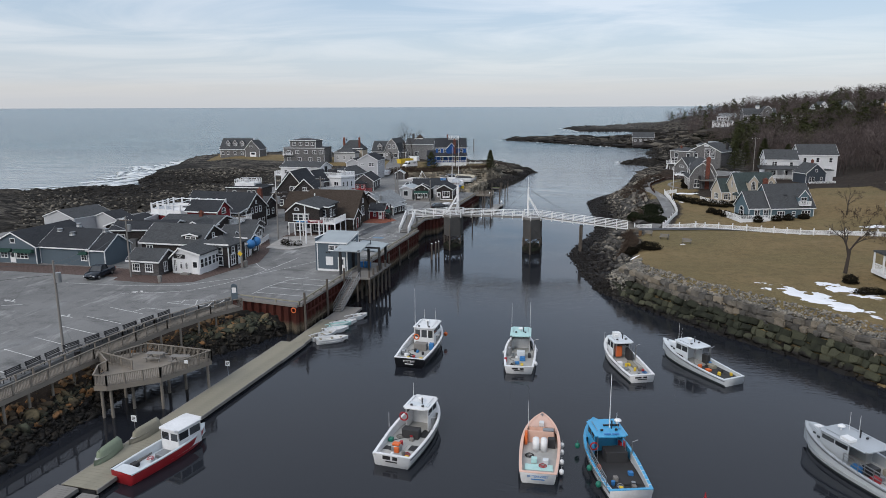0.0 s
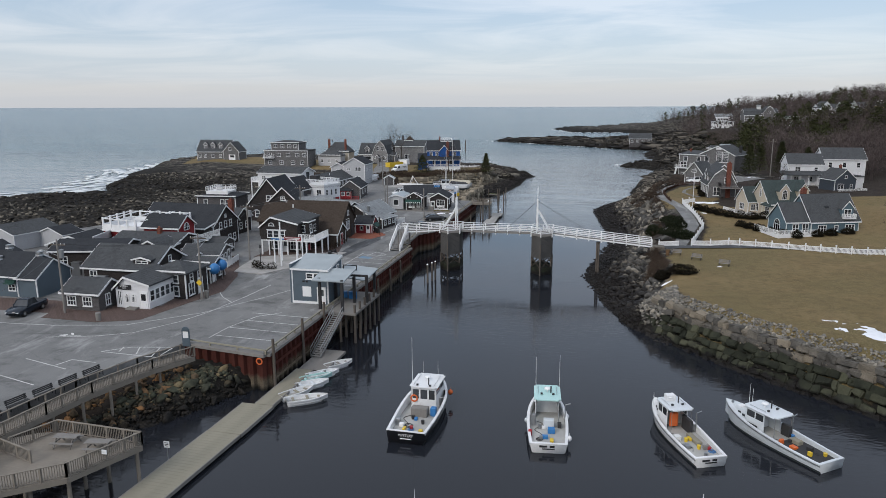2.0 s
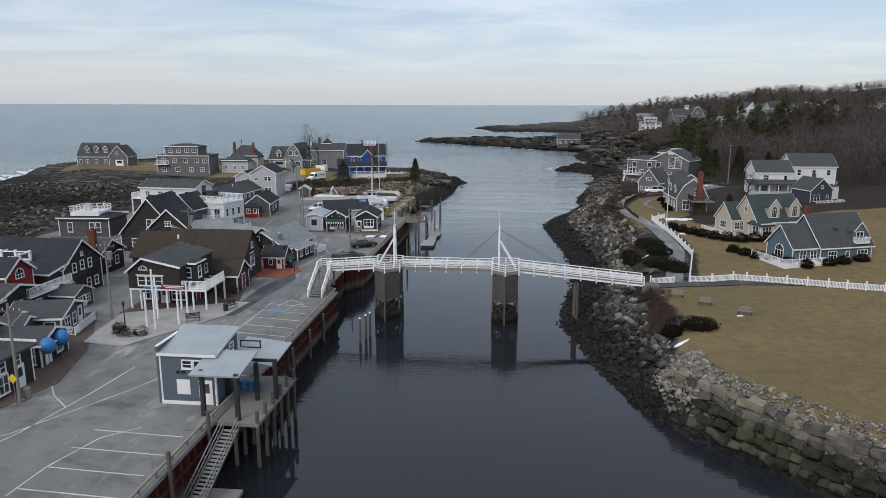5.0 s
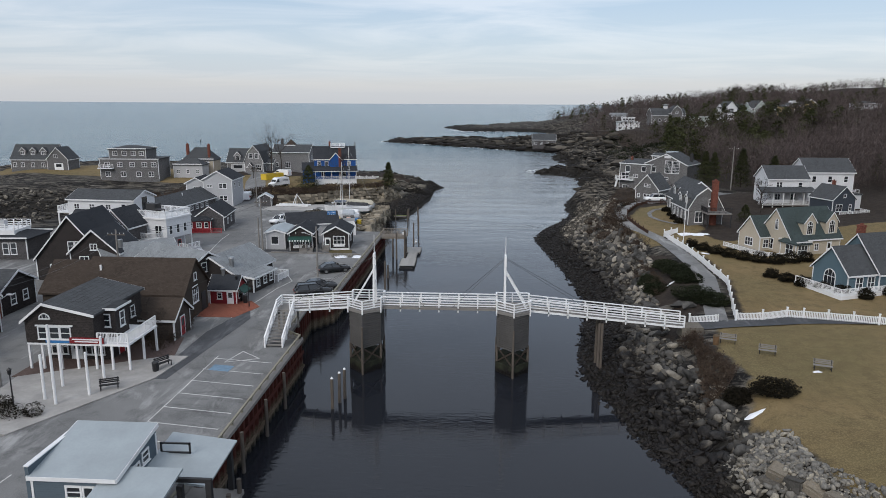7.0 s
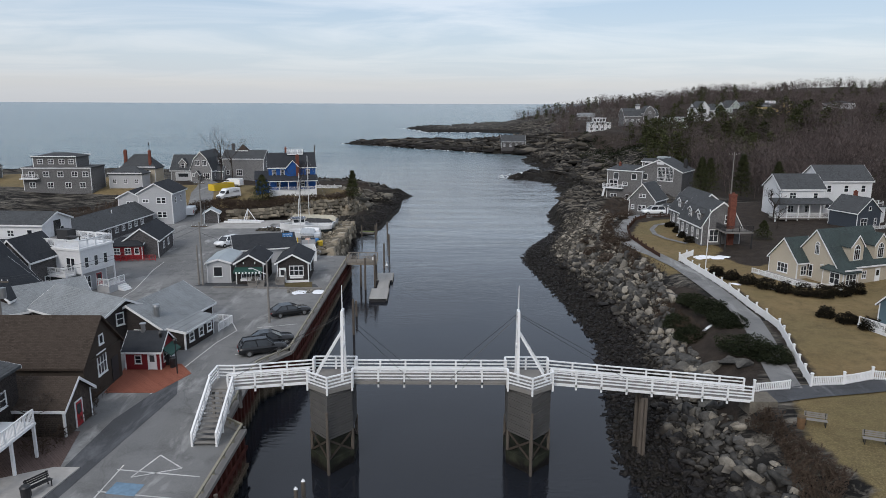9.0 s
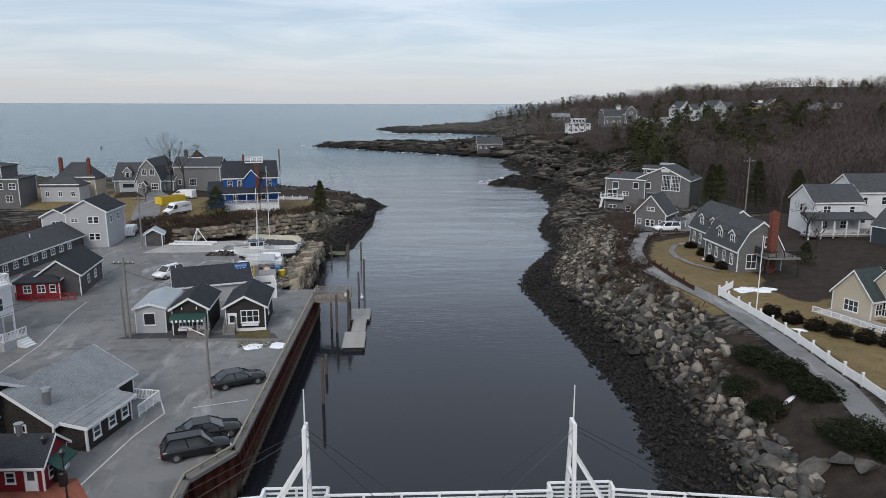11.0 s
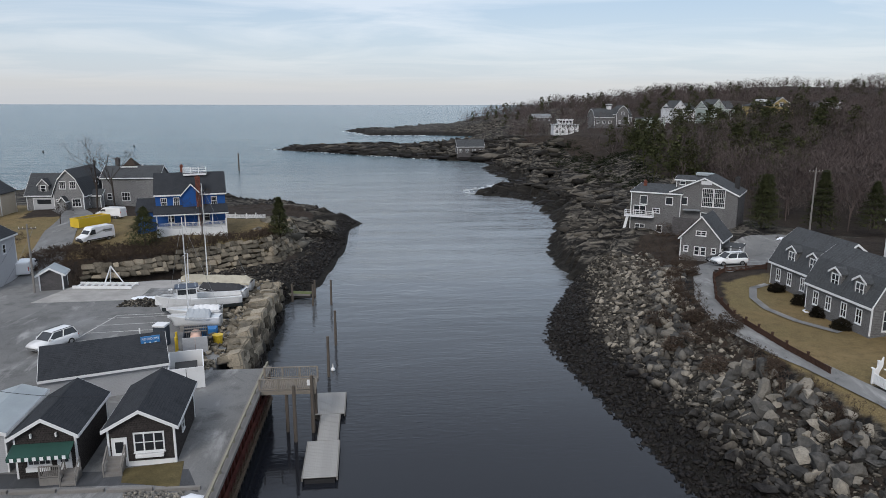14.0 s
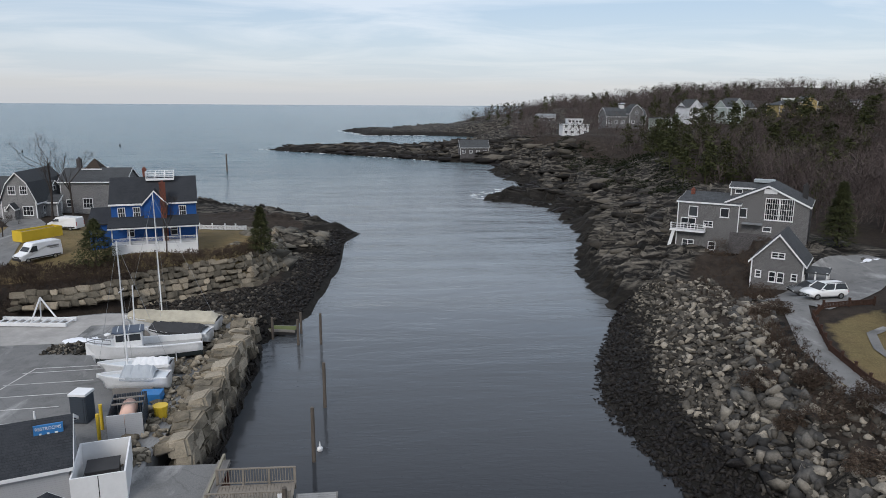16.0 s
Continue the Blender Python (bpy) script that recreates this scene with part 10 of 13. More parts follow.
def dress_boat(b, L, B, fb, fs, w, zt, y0, y1, seed):
    """Working gear: rub rails, bow bitt, roof rails and lights, pot hauler, buckets, ropes and hoses."""
    rs = np.random.RandomState(seed)
    for sx_ in (1, -1):
        bm = bmesh.new()
        prev = None
        for k in range(14):
            h, z, yy = station(k / 13 * 0.985, L, B, fb, fs)
            p = (sx_ * (h + 0.03), yy, z - 0.13)
            if prev:
                beam(bm, prev, p, 0.05, 0.07)
            prev = p
        part("rub_rail", bm, m_steel, b)
    zb = station(0.93, L, B, fb, fs)[1]
    part("bow_bitt", boxes((-0.06, 0.06, L * 0.43 - 0.06, L * 0.43 + 0.06, zb - 0.05, zb + 0.28), (-0.16, 0.16, L * 0.43 - 0.03, L * 0.43 + 0.03, zb + 0.14, zb + 0.2)), m_steel, b)
    if zt < 2.0:
        return
    for sx_ in (-1, 1):
        bm = bmesh.new()
        tube(bm, (sx_ * w * 0.8, y0 + 0.1, zt + 0.17), (sx_ * w * 0.8, y1 - 0.2, zt + 0.17), 0.02, 0.02, 6)
        for yy in (y0 + 0.15, (y0 + y1) / 2, y1 - 0.25):
            tube(bm, (sx_ * w * 0.8, yy, zt + 0.05), (sx_ * w * 0.8, yy, zt + 0.17), 0.015, 0.015, 5)
        part("roof_rail", bm, m_steel, b)
        part("deck_light", boxes((sx_ * w * 0.5 - 0.1, sx_ * w * 0.5 + 0.1, y0 + 0.02, y0 + 0.14, zt + 0.12, zt + 0.26)), m_black, b)
    bm = bmesh.new()
    tube(bm, (w * 0.3, y0 + 0.5, zt), (w * 0.3, y0 + 0.5, zt + 0.75), 0.06, 0.06, 8)
    part("exhaust_stack", bm, m_black, b)
    h, z, yy = station(y0 / L + 0.42, L, B, fb, fs)
    bm = bmesh.new()
    tube(bm, (h - 0.2, yy, 0.5), (h - 0.2, yy, 2.2), 0.05, 0.05, 8)
    tube(bm, (h - 0.2, yy, 2.2), (h + 0.25, yy, 2.35), 0.04, 0.04, 8)
    part("hauler_davit", bm, m_steel, b)
    tints = (m_blue, m_red, m_hull_white, m_orange, m_sole_dark, m_yellow, m_steel, m_greywood)
    for k in range(7):
        s = rs.uniform(0.06, 0.42)
        h, z, yy = station(s, L, B, fb, fs)
        xx = rs.uniform(-1, 1) * (h - 0.55)
        if k % 3 == 0:
            bm = bmesh.new()
            tube(bm, (xx, yy, 0.5), (xx, yy, 0.84), 0.13, 0.16, 10)
            part("bucket", bm, tints[rs.randint(8)], b)
        else:
            q = rs.uniform(0.2, 0.5, 3)
            crate(b, xx, yy, 0.5, q[0], q[1] * 1.2, q[2], tints[rs.randint(8)])
    coil(b, rs.uniform(-0.9, 0.9), -L * 0.36, 0.52, 0.28, tints[rs.randint(8)])
    bm = bmesh.new()
    prev = None
    for k in range(12):
        p = (-B * 0.22 + 0.5 * math.sin(k * 0.9) * rs.uniform(0.5, 1), -L * 0.34 + k * L * 0.03, 0.53)
        if prev:
            tube(bm, prev, p, 0.025, 0.025, 5)
        prev = p
    part("hose", bm, m_black, b)


def lobster_boat(label, x, y, heading, L, B, fb, fs, hull, top, roof, y0, y1, roof_back, roof_h=2.3, cabin=True, closed_back=False, sole=None, name="fishing_boat", trunk_h=0.45):
    """A workboat: hull, rail, sole, foredeck, trunk cabin, wheelhouse. y0..y1: the house, fore and aft of midships."""
    b = thing(name, label, "boat", x, y, 0, heading, "boats on moorings")
    hull_part(b, L, B, fb, fs, hull)
    bm = bmesh.new()
    for sx_ in (1, -1):
        prev = None
        for k in range(15):
            s = k / 14 * 0.985
            h, z, yy = station(s, L, B, fb, fs)
            w = h * (0.80 + 0.12 * (1 - s))
            row = [bm.verts.new((sx_ * (w * 0.965 + 0.02), yy - 0.44 * s ** 6, -0.12)), bm.verts.new((sx_ * (w + 0.025), yy - 0.44 * s ** 6, 0.17))]
            if prev:
                bm.faces.new((prev[0], row[0], row[1], prev[1]))
            prev = row
    part("boot_stripe", bm, m_boot, b)
    s_house = y1 / L + 0.5
    rail_part(b, L, B, fb, fs, top, 0.0, 1.0, 0.2, deep=0.45)
    deck_part(b, "sole", L, B, fb, fs, 0.005, s_house, sole or m_sole, level=0.48, inset=0.12, camber=0.03)
    h0, z0, _ = station(0, L, B, fb, fs)
    part("transom_cap", boxes((-h0, h0, -L / 2 + 0.012, -L / 2 + 0.26, z0 - 0.03, z0 + 0.035)), top, b)
    part("transom_inner", boxes((-h0 + 0.2, h0 - 0.2, -L / 2 + 0.24, -L / 2 + 0.27, 0.45, z0 - 0.02)), m_sole, b)
    deck_part(b, "foredeck", L, B, fb, fs, s_house - 0.02, 0.985, top, drop=0.02, inset=0.1)
    hw, zr, _ = station(s_house, L, B, fb, fs)
    w = hw - 0.32
    if cabin:
        bm = bmesh.new()
        ya, yb = y1 - 0.1, y1 + L * 0.2
        _, za, _ = station(ya / L + 0.5, L, B, fb, fs)
        hb, zb, _ = station(yb / L + 0.5, L, B, fb, fs)
        wb = max(hb - 0.35, 0.25)
        vs = [bm.verts.new(c) for c in ((-w, ya, za - 0.1), (w, ya, za - 0.1), (wb, yb, zb - 0.1), (-wb, yb, zb - 0.1), (-w * 0.92, ya, za + trunk_h), (w * 0.92, ya, za + trunk_h), (wb * 0.85, yb - 0.12, zb + trunk_h * 0.55), (-wb * 0.85, yb - 0.12, zb + trunk_h * 0.55))]
        for q in ((0, 3, 2, 1), (4, 5, 6, 7), (0, 1, 5, 4), (1, 2, 6, 5), (2, 3, 7, 6), (3, 0, 4, 7)):
            bm.faces.new([vs[k] for k in q])
        bmesh.ops.bevel(bm, geom=bm.edges[:], offset=0.06, segments=2, affect="EDGES")
        part("trunk_cabin", bm, top, b)
        part("deck_hatch", boxes((-0.28, 0.28, y1 + L * 0.1, y1 + L * 0.1 + 0.5, (za + zb) / 2 + trunk_h * 0.72, (za + zb) / 2 + trunk_h * 0.92)), m_white, b)
        for sx_ in (-1, 1):
            for yy in (0.25, 0.6):
                yp = ya + (yb - ya) * yy * 0.8
                wp = w + (wb - w) * yy * 0.8
                part("porthole", boxes((sx_ * wp * 0.985 - 0.03, sx_ * wp * 0.985 + 0.03, yp - 0.16, yp + 0.16, za + 0.12, za + 0.3)), m_glass, b)
    zt = 0.48 + roof_h
    # windscreen and side panels with their windows
    t = 0.05
    zs = zr + 0.45
    panels = [(-w, w, y1 - t, y1, 0.48, zs), (-w, w, y1 - t, y1, zt - 0.22, zt)]
    part("windscreen_panel", boxes(*panels), top, b)
    for k in range(3):
        xa, xb = -w + (2 * w) * k / 3 + 0.05, -w + (2 * w) * (k + 1) / 3 - 0.05
        part("windscreen", boxes((xa, xb, y1 - 0.04, y1 - 0.015, zs, zt - 0.22)), m_glass, b)
    part("window_post", boxes(*[(xx - 0.04, xx + 0.04, y1 - t, y1, zs, zt - 0.22) for xx in (-w + 0.04, -w / 3, w / 3, w - 0.04)]), top, b)
    for sx_ in (-1, 1):
        xa, xb = sorted((sx_ * w, sx_ * (w - t)))
        part("side_panel", boxes((xa, xb, y0, y1, 0.48, zs), (xa, xb, y0, y1, zt - 0.2, zt), (xa, xb, y0, y0 + 0.1, zs, zt - 0.2), (xa, xb, y1 - 0.1, y1 - t, zs, zt - 0.2), (xa, xb, (y0 + y1) / 2 - 0.05, (y0 + y1) / 2 + 0.05, zs, zt - 0.2)), top, b)
        xa, xb = sorted((sx_ * (w - 0.01), sx_ * (w - 0.035)))
        part("side_window", boxes((xa, xb, y0 + 0.1, (y0 + y1) / 2 - 0.05, zs, zt - 0.2)), m_glass, b)
        part("side_window", boxes((xa, xb, (y0 + y1) / 2 + 0.05, y1 - 0.1, zs, zt - 0.2)), m_glass, b)
    if closed_back:
        part("back_panel", boxes((-w, w, y0, y0 + t, 0.48, zt - 1.15), (-w, w, y0, y0 + t, zt - 0.25, zt), (-w, -w + 0.15, y0, y0 + t, zt - 1.15, zt - 0.25), (w - 0.15, w, y0, y0 + t, zt - 1.15, zt - 0.25), (-0.45, -0.3, y0, y0 + t, zt - 1.15, zt - 0.25), (0.35, 0.5, y0, y0 + t, zt - 1.15, zt - 0.25)), top, b)
        for xa, xb in ((-w + 0.15, -0.45), (-0.3, 0.35), (0.5, w - 0.15)):
            part("back_window", boxes((xa, xb, y0 + 0.01, y0 + 0.035, zt - 1.15, zt - 0.25)), m_glass, b)
    else:
        part("bulkhead", boxes((-w + 0.06, w - 0.06, y1 - 0.7, y1 - 0.62, 0.5, zs - 0.1)), top, b)
        part("instrument_console", boxes((0.15, w - 0.1, y1 - 0.62, y1 - 0.15, 0.5, zs)), m_steel, b)
    slab(b, "house_roof", -w - 0.14, w + 0.14, y0 - roof_back, y1 + 0.28, zt, 0.09, roof)
    if roof_back > 0.6:
        for sx_ in (-1, 1):
            bm = bmesh.new()
            tube(bm, (sx_ * (w - 0.05), y0 - roof_back + 0.15, 0.5), (sx_ * (w - 0.05), y0 - roof_back + 0.15, zt), 0.03, 0.03, 6)
            part("roof_post", bm, m_steel, b)
    dress_boat(b, L, B, fb, fs, w, zt, y0, y1, int(abs(x * 17 + y * 5)))
    return b, w, zt, zr


def name_board(b, L, fs, text, B, material, size=0.3, bars=False):
    if bars:
        part("name_marking", boxes((-0.75, -0.1, -L / 2 - 0.03, -L / 2 - 0.008, fs * 0.62, fs * 0.62 + size), (0.1, 0.5, -L / 2 - 0.03, -L / 2 - 0.008, fs * 0.62, fs * 0.62 + size), (-0.5, 0.5, -L / 2 - 0.03, -L / 2 - 0.008, fs * 0.4, fs * 0.4 + 0.1)), material, b, "plain bars in place of a painted name")
    else:
        letters("name_lettering", text, size, pose(0, -L / 2 - 0.012, fs * 0.68, 90), material, b)
        part("port_marking", boxes((-0.5, 0.5, -L / 2 - 0.02, -L / 2 - 0.008, fs * 0.36, fs * 0.36 + 0.09)), material, b)


def crate(parent, x, y, z, sx_, sy_, sz_, material, name="fish_box"):
    bm = boxes((x - sx_ / 2, x + sx_ / 2, y - sy_ / 2, y + sy_ / 2, z, z + sz_))
    bmesh.ops.bevel(bm, geom=bm.edges[:], offset=0.03, segments=1, affect="EDGES")
    part(name, bm, material, parent)


def coil(parent, x, y, z, r, material):
    bm = bmesh.new()
    for j in range(3):
        for k in range(12):
            a, b_ = 6.2832 * k / 12, 6.2832 * (k + 1) / 12
            rr = r - j * 0.06
            tube(bm, (x + rr * math.cos(a), y + rr * math.sin(a), z + 0.04 * j), (x + rr * math.cos(b_), y + rr * math.sin(b_), z + 0.04 * j), 0.03, 0.03, 4)
    part("rope_coil", bm, material, parent)


# dark-hulled boat with a closed white house
b, w, zt, zr = lobster_boat("black-hulled workboat with a white wheelhouse lying at a mooring", -21.0, 74.7, -1, 11.4, 3.9, 1.75, 1.05, m_hull_black, m_hull_white, m_hull_white, 0.1, 3.0, 0.25, 2.2, closed_back=True)
name_board(b, 11.4, 1.05, "MYSTERY", 3.9, m_trim, 0.32)
antenna(b, -w, 0.6, zt, 4.6, 0.03), antenna(b, -0.6, 2.4, zt, 1.6), antenna(b, 0.8, 2.4, zt, 1.8)
radar(b, 0.0, 1.6, zt + 0.1)
crate(b, 0.0, -1.2, 0.48, 1.5, 0.8, 0.85, m_greywood), crate(b, 1.2, -0.9, 0.48, 0.5, 0.5, 0.8, m_blue)
crate(b, -1.4, -3.2, 0.48, 0.4, 0.4, 0.55, m_steel), coil(b, -0.4, -3.4, 0.5, 0.4, m_black)
life_ring(b, pose(-0.9, 0.06, 1.55)), fender(b, w + 0.6, 3.2, 1.1, m_orange, 0.24)
# pale aqua boat
b, w, zt, zr = lobster_boat("small white and pale aqua lobster boat at a mooring", -9.7, 74.8, 6, 9.8, 3.5, 1.55, 0.8, m_hull_white, m_hull_white, m_hull_teal, 0.6, 2.6, 1.1, 2.15)
name_board(b, 9.8, 0.8, "", 3.5, m_black, 0.18, True)
antenna(b, -w, 1.2, zt, 3.4), antenna(b, w, 1.2, zt, 3.6), radar(b, 0, 1.4, zt + 0.06)
for yy in (-3.6, 0.6):
    fender(b, 1.75, yy, 0.75, m_hull_white, 0.22)
fender(b, -1.8, -0.4, 0.7, m_hull_pale, 0.2)
crate(b, 0.3, -2.2, 0.5, 0.6, 0.5, 0.45, m_blue), crate(b, -1.2, -0.8, 0.5, 0.35, 0.35, 1.0, m_steel), crate(b, -1.5, -2.8, 0.5, 0.3, 0.3, 0.5, m_red), crate(b, 0.1, -1.2, 0.5, 0.9, 0.5, 0.8, m_hull_pale)
# white boat with a big cockpit
b, w, zt, zr = lobster_boat("white lobster boat with a red life ring and open cockpit", -15.9, 53.2, -5, 10.0, 3.7, 1.7, 0.95, m_hull_white, m_hull_white, m_hull_white, 0.7, 2.9, 0.5, 2.1)
name_board(b, 10.0, 0.95, "", 3.7, m_black, 0.3, True)
life_ring(b, pose(-1.15, 0.5, 1.7), m_red, 0.36)
crate(b, 0.0, -0.6, 0.48, 1.5, 0.8, 0.8, m_sole_dark), crate(b, -0.3, -3.2, 0.48, 0.75, 0.6, 0.5, m_steel), crate(b, -0.3, -3.2, 0.99, 0.6, 0.45, 0.18, m_orange)
crate(b, 0.9, -2.5, 0.485, 1.3, 0.9, 0.02, m_sole_dark, "deck_mat"), crate(b, -1.1, -3.0, 0.485, 0.7, 0.6, 0.02, m_sole_dark, "deck_mat"), crate(b, 1.1, 0.2, 0.485, 1.1, 1.4, 0.02, m_sole_dark, "deck_mat")
crate(b, -1.4, -1.8, 0.48, 0.4, 0.4, 0.3, m_green_float), coil(b, -0.9, -0.9, 0.55, 0.35, m_greywood)
radar(b, 0, 1.8, zt + 0.1), antenna(b, -w, 2.6, zt, 1.4), antenna(b, -1.8, -1.2, 1.1, 1.6)
part("roof_hatch", boxes((-1.0, 1.0, 0.8, 1.5, zt + 0.1, zt + 0.17)), m_hull_pale, b)
# salmon-pink boat
b, w, zt, zr = lobster_boat("salmon-pink lobster boat with white hull and floats", -5.1, 53.1, 4, 9.4, 3.2, 1.5, 0.85, m_hull_white, m_hull_pink, m_hull_pink, 1.35, 1.6, 0.05, 0.75, cabin=False)
name_board(b, 9.4, 0.85, "BITTERSWEET", 3.2, m_blue, 0.26)
for yy in (-3.9, -2.4, -0.8, 0.4):
    fender(b, 1.75, yy, 0.7, m_hull_white, 0.2)
for xx in (-0.35, 0.3):
    bm = bmesh.new()
    tube(bm, (xx, -0.4, 0.5), (xx, -0.4, 1.5), 0.28, 0.28, 12)
    ball(bm, xx, -0.4, 1.5, 0.28, 0.28, 0.16)
    smooth(part("gas_bottle", bm, m_hull_white, b))
crate(b, 0.9, 0.3, 0.5, 0.6, 0.5, 0.8, m_sole_dark), crate(b, -0.4, -2.4, 0.5, 0.45, 0.45, 0.4, m_hull_teal), crate(b, 0.5, -2.5, 0.5, 0.45, 0.45, 0.4, m_hull_pale), crate(b, -1.2, 0.6, 0.5, 0.25, 0.4, 1.1, m_orange)
crate(b, 0, -3.2, 0.5, 2.2, 0.9, 0.06, m_hull_teal, "deck_mat"), coil(b, -0.8, -1.4, 0.55, 0.35, m_black), coil(b, 0.3, -3.0, 0.6, 0.3, m_red)
antenna(b, -1.1, 1.8, 1.4, 2.4), crate(b, 0, 2.4, 1.35, 0.4, 0.5, 0.35, m_hull_white, "deck_box")
# white boat with an orange suit hanging in the house
b, w, zt, zr = lobster_boat("white lobster boat with orange oilskins hanging inside", 1.6, 75.1, 22, 10.0, 3.1, 1.55, 0.8, m_hull_white, m_hull_white, m_hull_pale, 0.7, 2.4, 0.9, 2.05)
name_board(b, 10.0, 0.8, "", 3.1, m_black, 0.16, True)
crate(b, -0.2, 0.9, 0.7, 0.7, 0.25, 1.2, m_orange, "oilskin"), crate(b, 0.4, -1.6, 0.5, 0.5, 1.8, 0.3, m_dockwood), crate(b, -0.9, -1.2, 0.5, 0.5, 0.5, 0.4, m_hull_white), crate(b, 0.7, 0.2, 0.5, 0.3, 1.4, 1.2, m_sole_dark)
radar(b, -0.2, 1.9, zt + 0.1)
part("life_raft", boxes((-0.5, 0.3, 1.7, 2.3, zt + 0.12, zt + 0.6)), m_hull_white, b)
antenna(b, -0.9, 3.4, 1.6, 1.2)
# long pale boat nearest the wall
b, w, zt, zr = lobster_boat("long pale lobster boat with a wide flat house roof", 9.3, 76.2, 37, 10.8, 3.1, 1.7, 0.75, m_hull_pale, m_hull_pale, m_hull_pale, 0.3, 2.2, 1.2, 2.0)
radar(b, 0, 1.2, zt + 0.1), antenna(b, -0.3, 2.6, zt, 1.8), antenna(b, 0.2, 2.7, zt, 1.2)
part("hull_marking", boxes((-w - 0.2, -w - 0.17, 0.8, 2.0, 1.0, 1.25)), m_black, b, "plain bar in place of a registration")
crate(b, 0.4, -1.8, 0.5, 0.6, 0.9, 0.4, m_dockwood), crate(b, 0.9, -0.4, 0.5, 0.4, 0.8, 1.0, m_sole_dark)
deck_part(b, "cockpit_mat", 10.8, 3.1, 1.7, 0.75, 0.03, 0.4, m_sole_dark, level=0.53, inset=0.3)
# bright blue boat
b, w, zt, zr = lobster_boat("bright blue lobster boat with a long blue roof and dark deck", 0.5, 52.2, 18, 10.0, 3.7, 1.9, 0.95, m_hull_white, m_hull_blue, m_hull_blue, 0.6, 2.5, 0.9, 2.2, sole=m_sole_dark)
rail_part(b, 10.0, 3.7, 1.9, 0.95, m_hull_pale, 0.02, 0.5, 0.24, deep=0.5)
deck_part(b, "cockpit_mat", 10.0, 3.7, 1.9, 0.95, 0.14, 0.5, m_sole_dark, level=0.53, inset=0.35)
crate(b, 0.4, 0.2, 0.5, 1.7, 1.2, 0.95, m_sole_dark, "engine_box"), crate(b, 1.2, 0.9, 0.5, 0.5, 0.5, 1.2, m_red), life_ring(b, pose(-1.25, 0.3, 1.7), m_red, 0.3)
railing(b, [(-1.75, -4.6, 1.0), (-1.8, 0.4, 1.15)], 0.8, m_steel, 1.2, 0.045, (0.35, 0.7))
for yy in (-3.4, -1.0, 2.6):
    fender(b, -1.95, yy, 0.6, m_green_float, 0.22)
antenna(b, 0.2, 1.2, zt, 4.6, 0.045), antenna(b, 0.9, 1.6, zt, 1.2, 0.03), radar(b, 1.0, 1.6, zt + 0.2)
part("roof_mast", boxes((-0.2, 1.1, 1.5, 1.6, zt + 0.08, zt + 0.22)), m_black, b)
part("roof_lettering", boxes((-0.6, -0.05, -0.1, 0.1, zt + 0.165, zt + 0.19), (0.05, 0.6, -0.1, 0.1, zt + 0.165, zt + 0.19)), m_blue, b)
# grey boat at the edge of the fleet
b, w, zt, zr = lobster_boat("grey workboat with a broad grey roof and steel rails", 19.4, 55.4, 32, 11.6, 4.0, 1.95, 1.0, m_hull_pale, m_hull_grey, m_hull_grey, 0.4, 3.0, 1.6, 2.1)
radar(b, 0.1, 2.4, zt + 0.1), antenna(b, 0.7, 2.2, zt, 1.6), antenna(b, 1.3, 1.8, zt, 1.4)
part("roof_raft", boxes((-1.2, -0.5, 0.4, 1.3, zt + 0.1, zt + 0.32)), m_hull_white, b)
railing(b, [(-1.9, -5.0, 1.1), (-1.95, 0.2, 1.3)], 0.85, m_steel, 1.2, 0.045, (0.35, 0.7))
crate(b, -0.9, -1.8, 0.5, 0.7, 0.5, 0.5, m_red), crate(b, -0.2, -0.8, 0.5, 0.9, 0.9, 0.7, m_black), crate(b, -1.2, -0.4, 0.5, 0.6, 0.6, 0.8, m_blue), crate(b, 1.0, -2.4, 0.5, 0.8, 2.6, 0.5, m_dockwood)
# red-hulled boat along the float
b = thing("red_boat", "red-hulled open boat with a small white wheelhouse beside the float", "boat", -34.7, 45.4, 0, -11)
RL, RB, RF, RS = 8.8, 2.5, 1.15, 0.95
hull_part(b, RL, RB, RF, RS, m_red, fine=3.0)
rail_part(b, RL, RB, RF, RS, m_hull_pale, 0, 1, 0.18, deep=0.3, fine=3.0)
deck_part(b, "sole", RL, RB, RF, RS, 0.01, 0.97, m_hull_pale, level=0.35, inset=0.12, camber=0.02, fine=3.0)
deck_part(b, "foredeck", RL, RB, RF, RS, 0.84, 0.98, m_hull_pale, drop=0.03, inset=0.1, fine=3.0)
deck_part(b, "stern_deck", RL, RB, RF, RS, 0.0, 0.12, m_hull_pale, drop=0.03, inset=0.1, fine=3.0)
part("rub_rail", boxes((-RB / 2 - 0.02, -RB / 2 + 0.02, -4.2, 1.2, 0.86, 0.96)), m_black, b)
wb, za, zb = 0.95, 0.35, 2.25
for sx_ in (-1, 1):
    xa, xb = sorted((sx_ * wb, sx_ * (wb - 0.05)))
    part("side_panel", boxes((xa, xb, 0.5, 3.0, za, 1.35), (xa, xb, 0.5, 3.0, 2.0, zb), (xa, xb, 0.5, 0.6, 1.35, 2.0), (xa, xb, 1.6, 1.75, 1.35, 2.0), (xa, xb, 2.9, 3.0, 1.35, 2.0)), m_hull_white, b)
    xa, xb = sorted((sx_ * (wb - 0.01), sx_ * (wb - 0.03)))
    part("side_window", boxes((xa, xb, 0.6, 1.6, 1.35, 2.0)), m_glass, b)
    part("side_window", boxes((xa, xb, 1.75, 2.9, 1.35, 2.0)), m_glass, b)
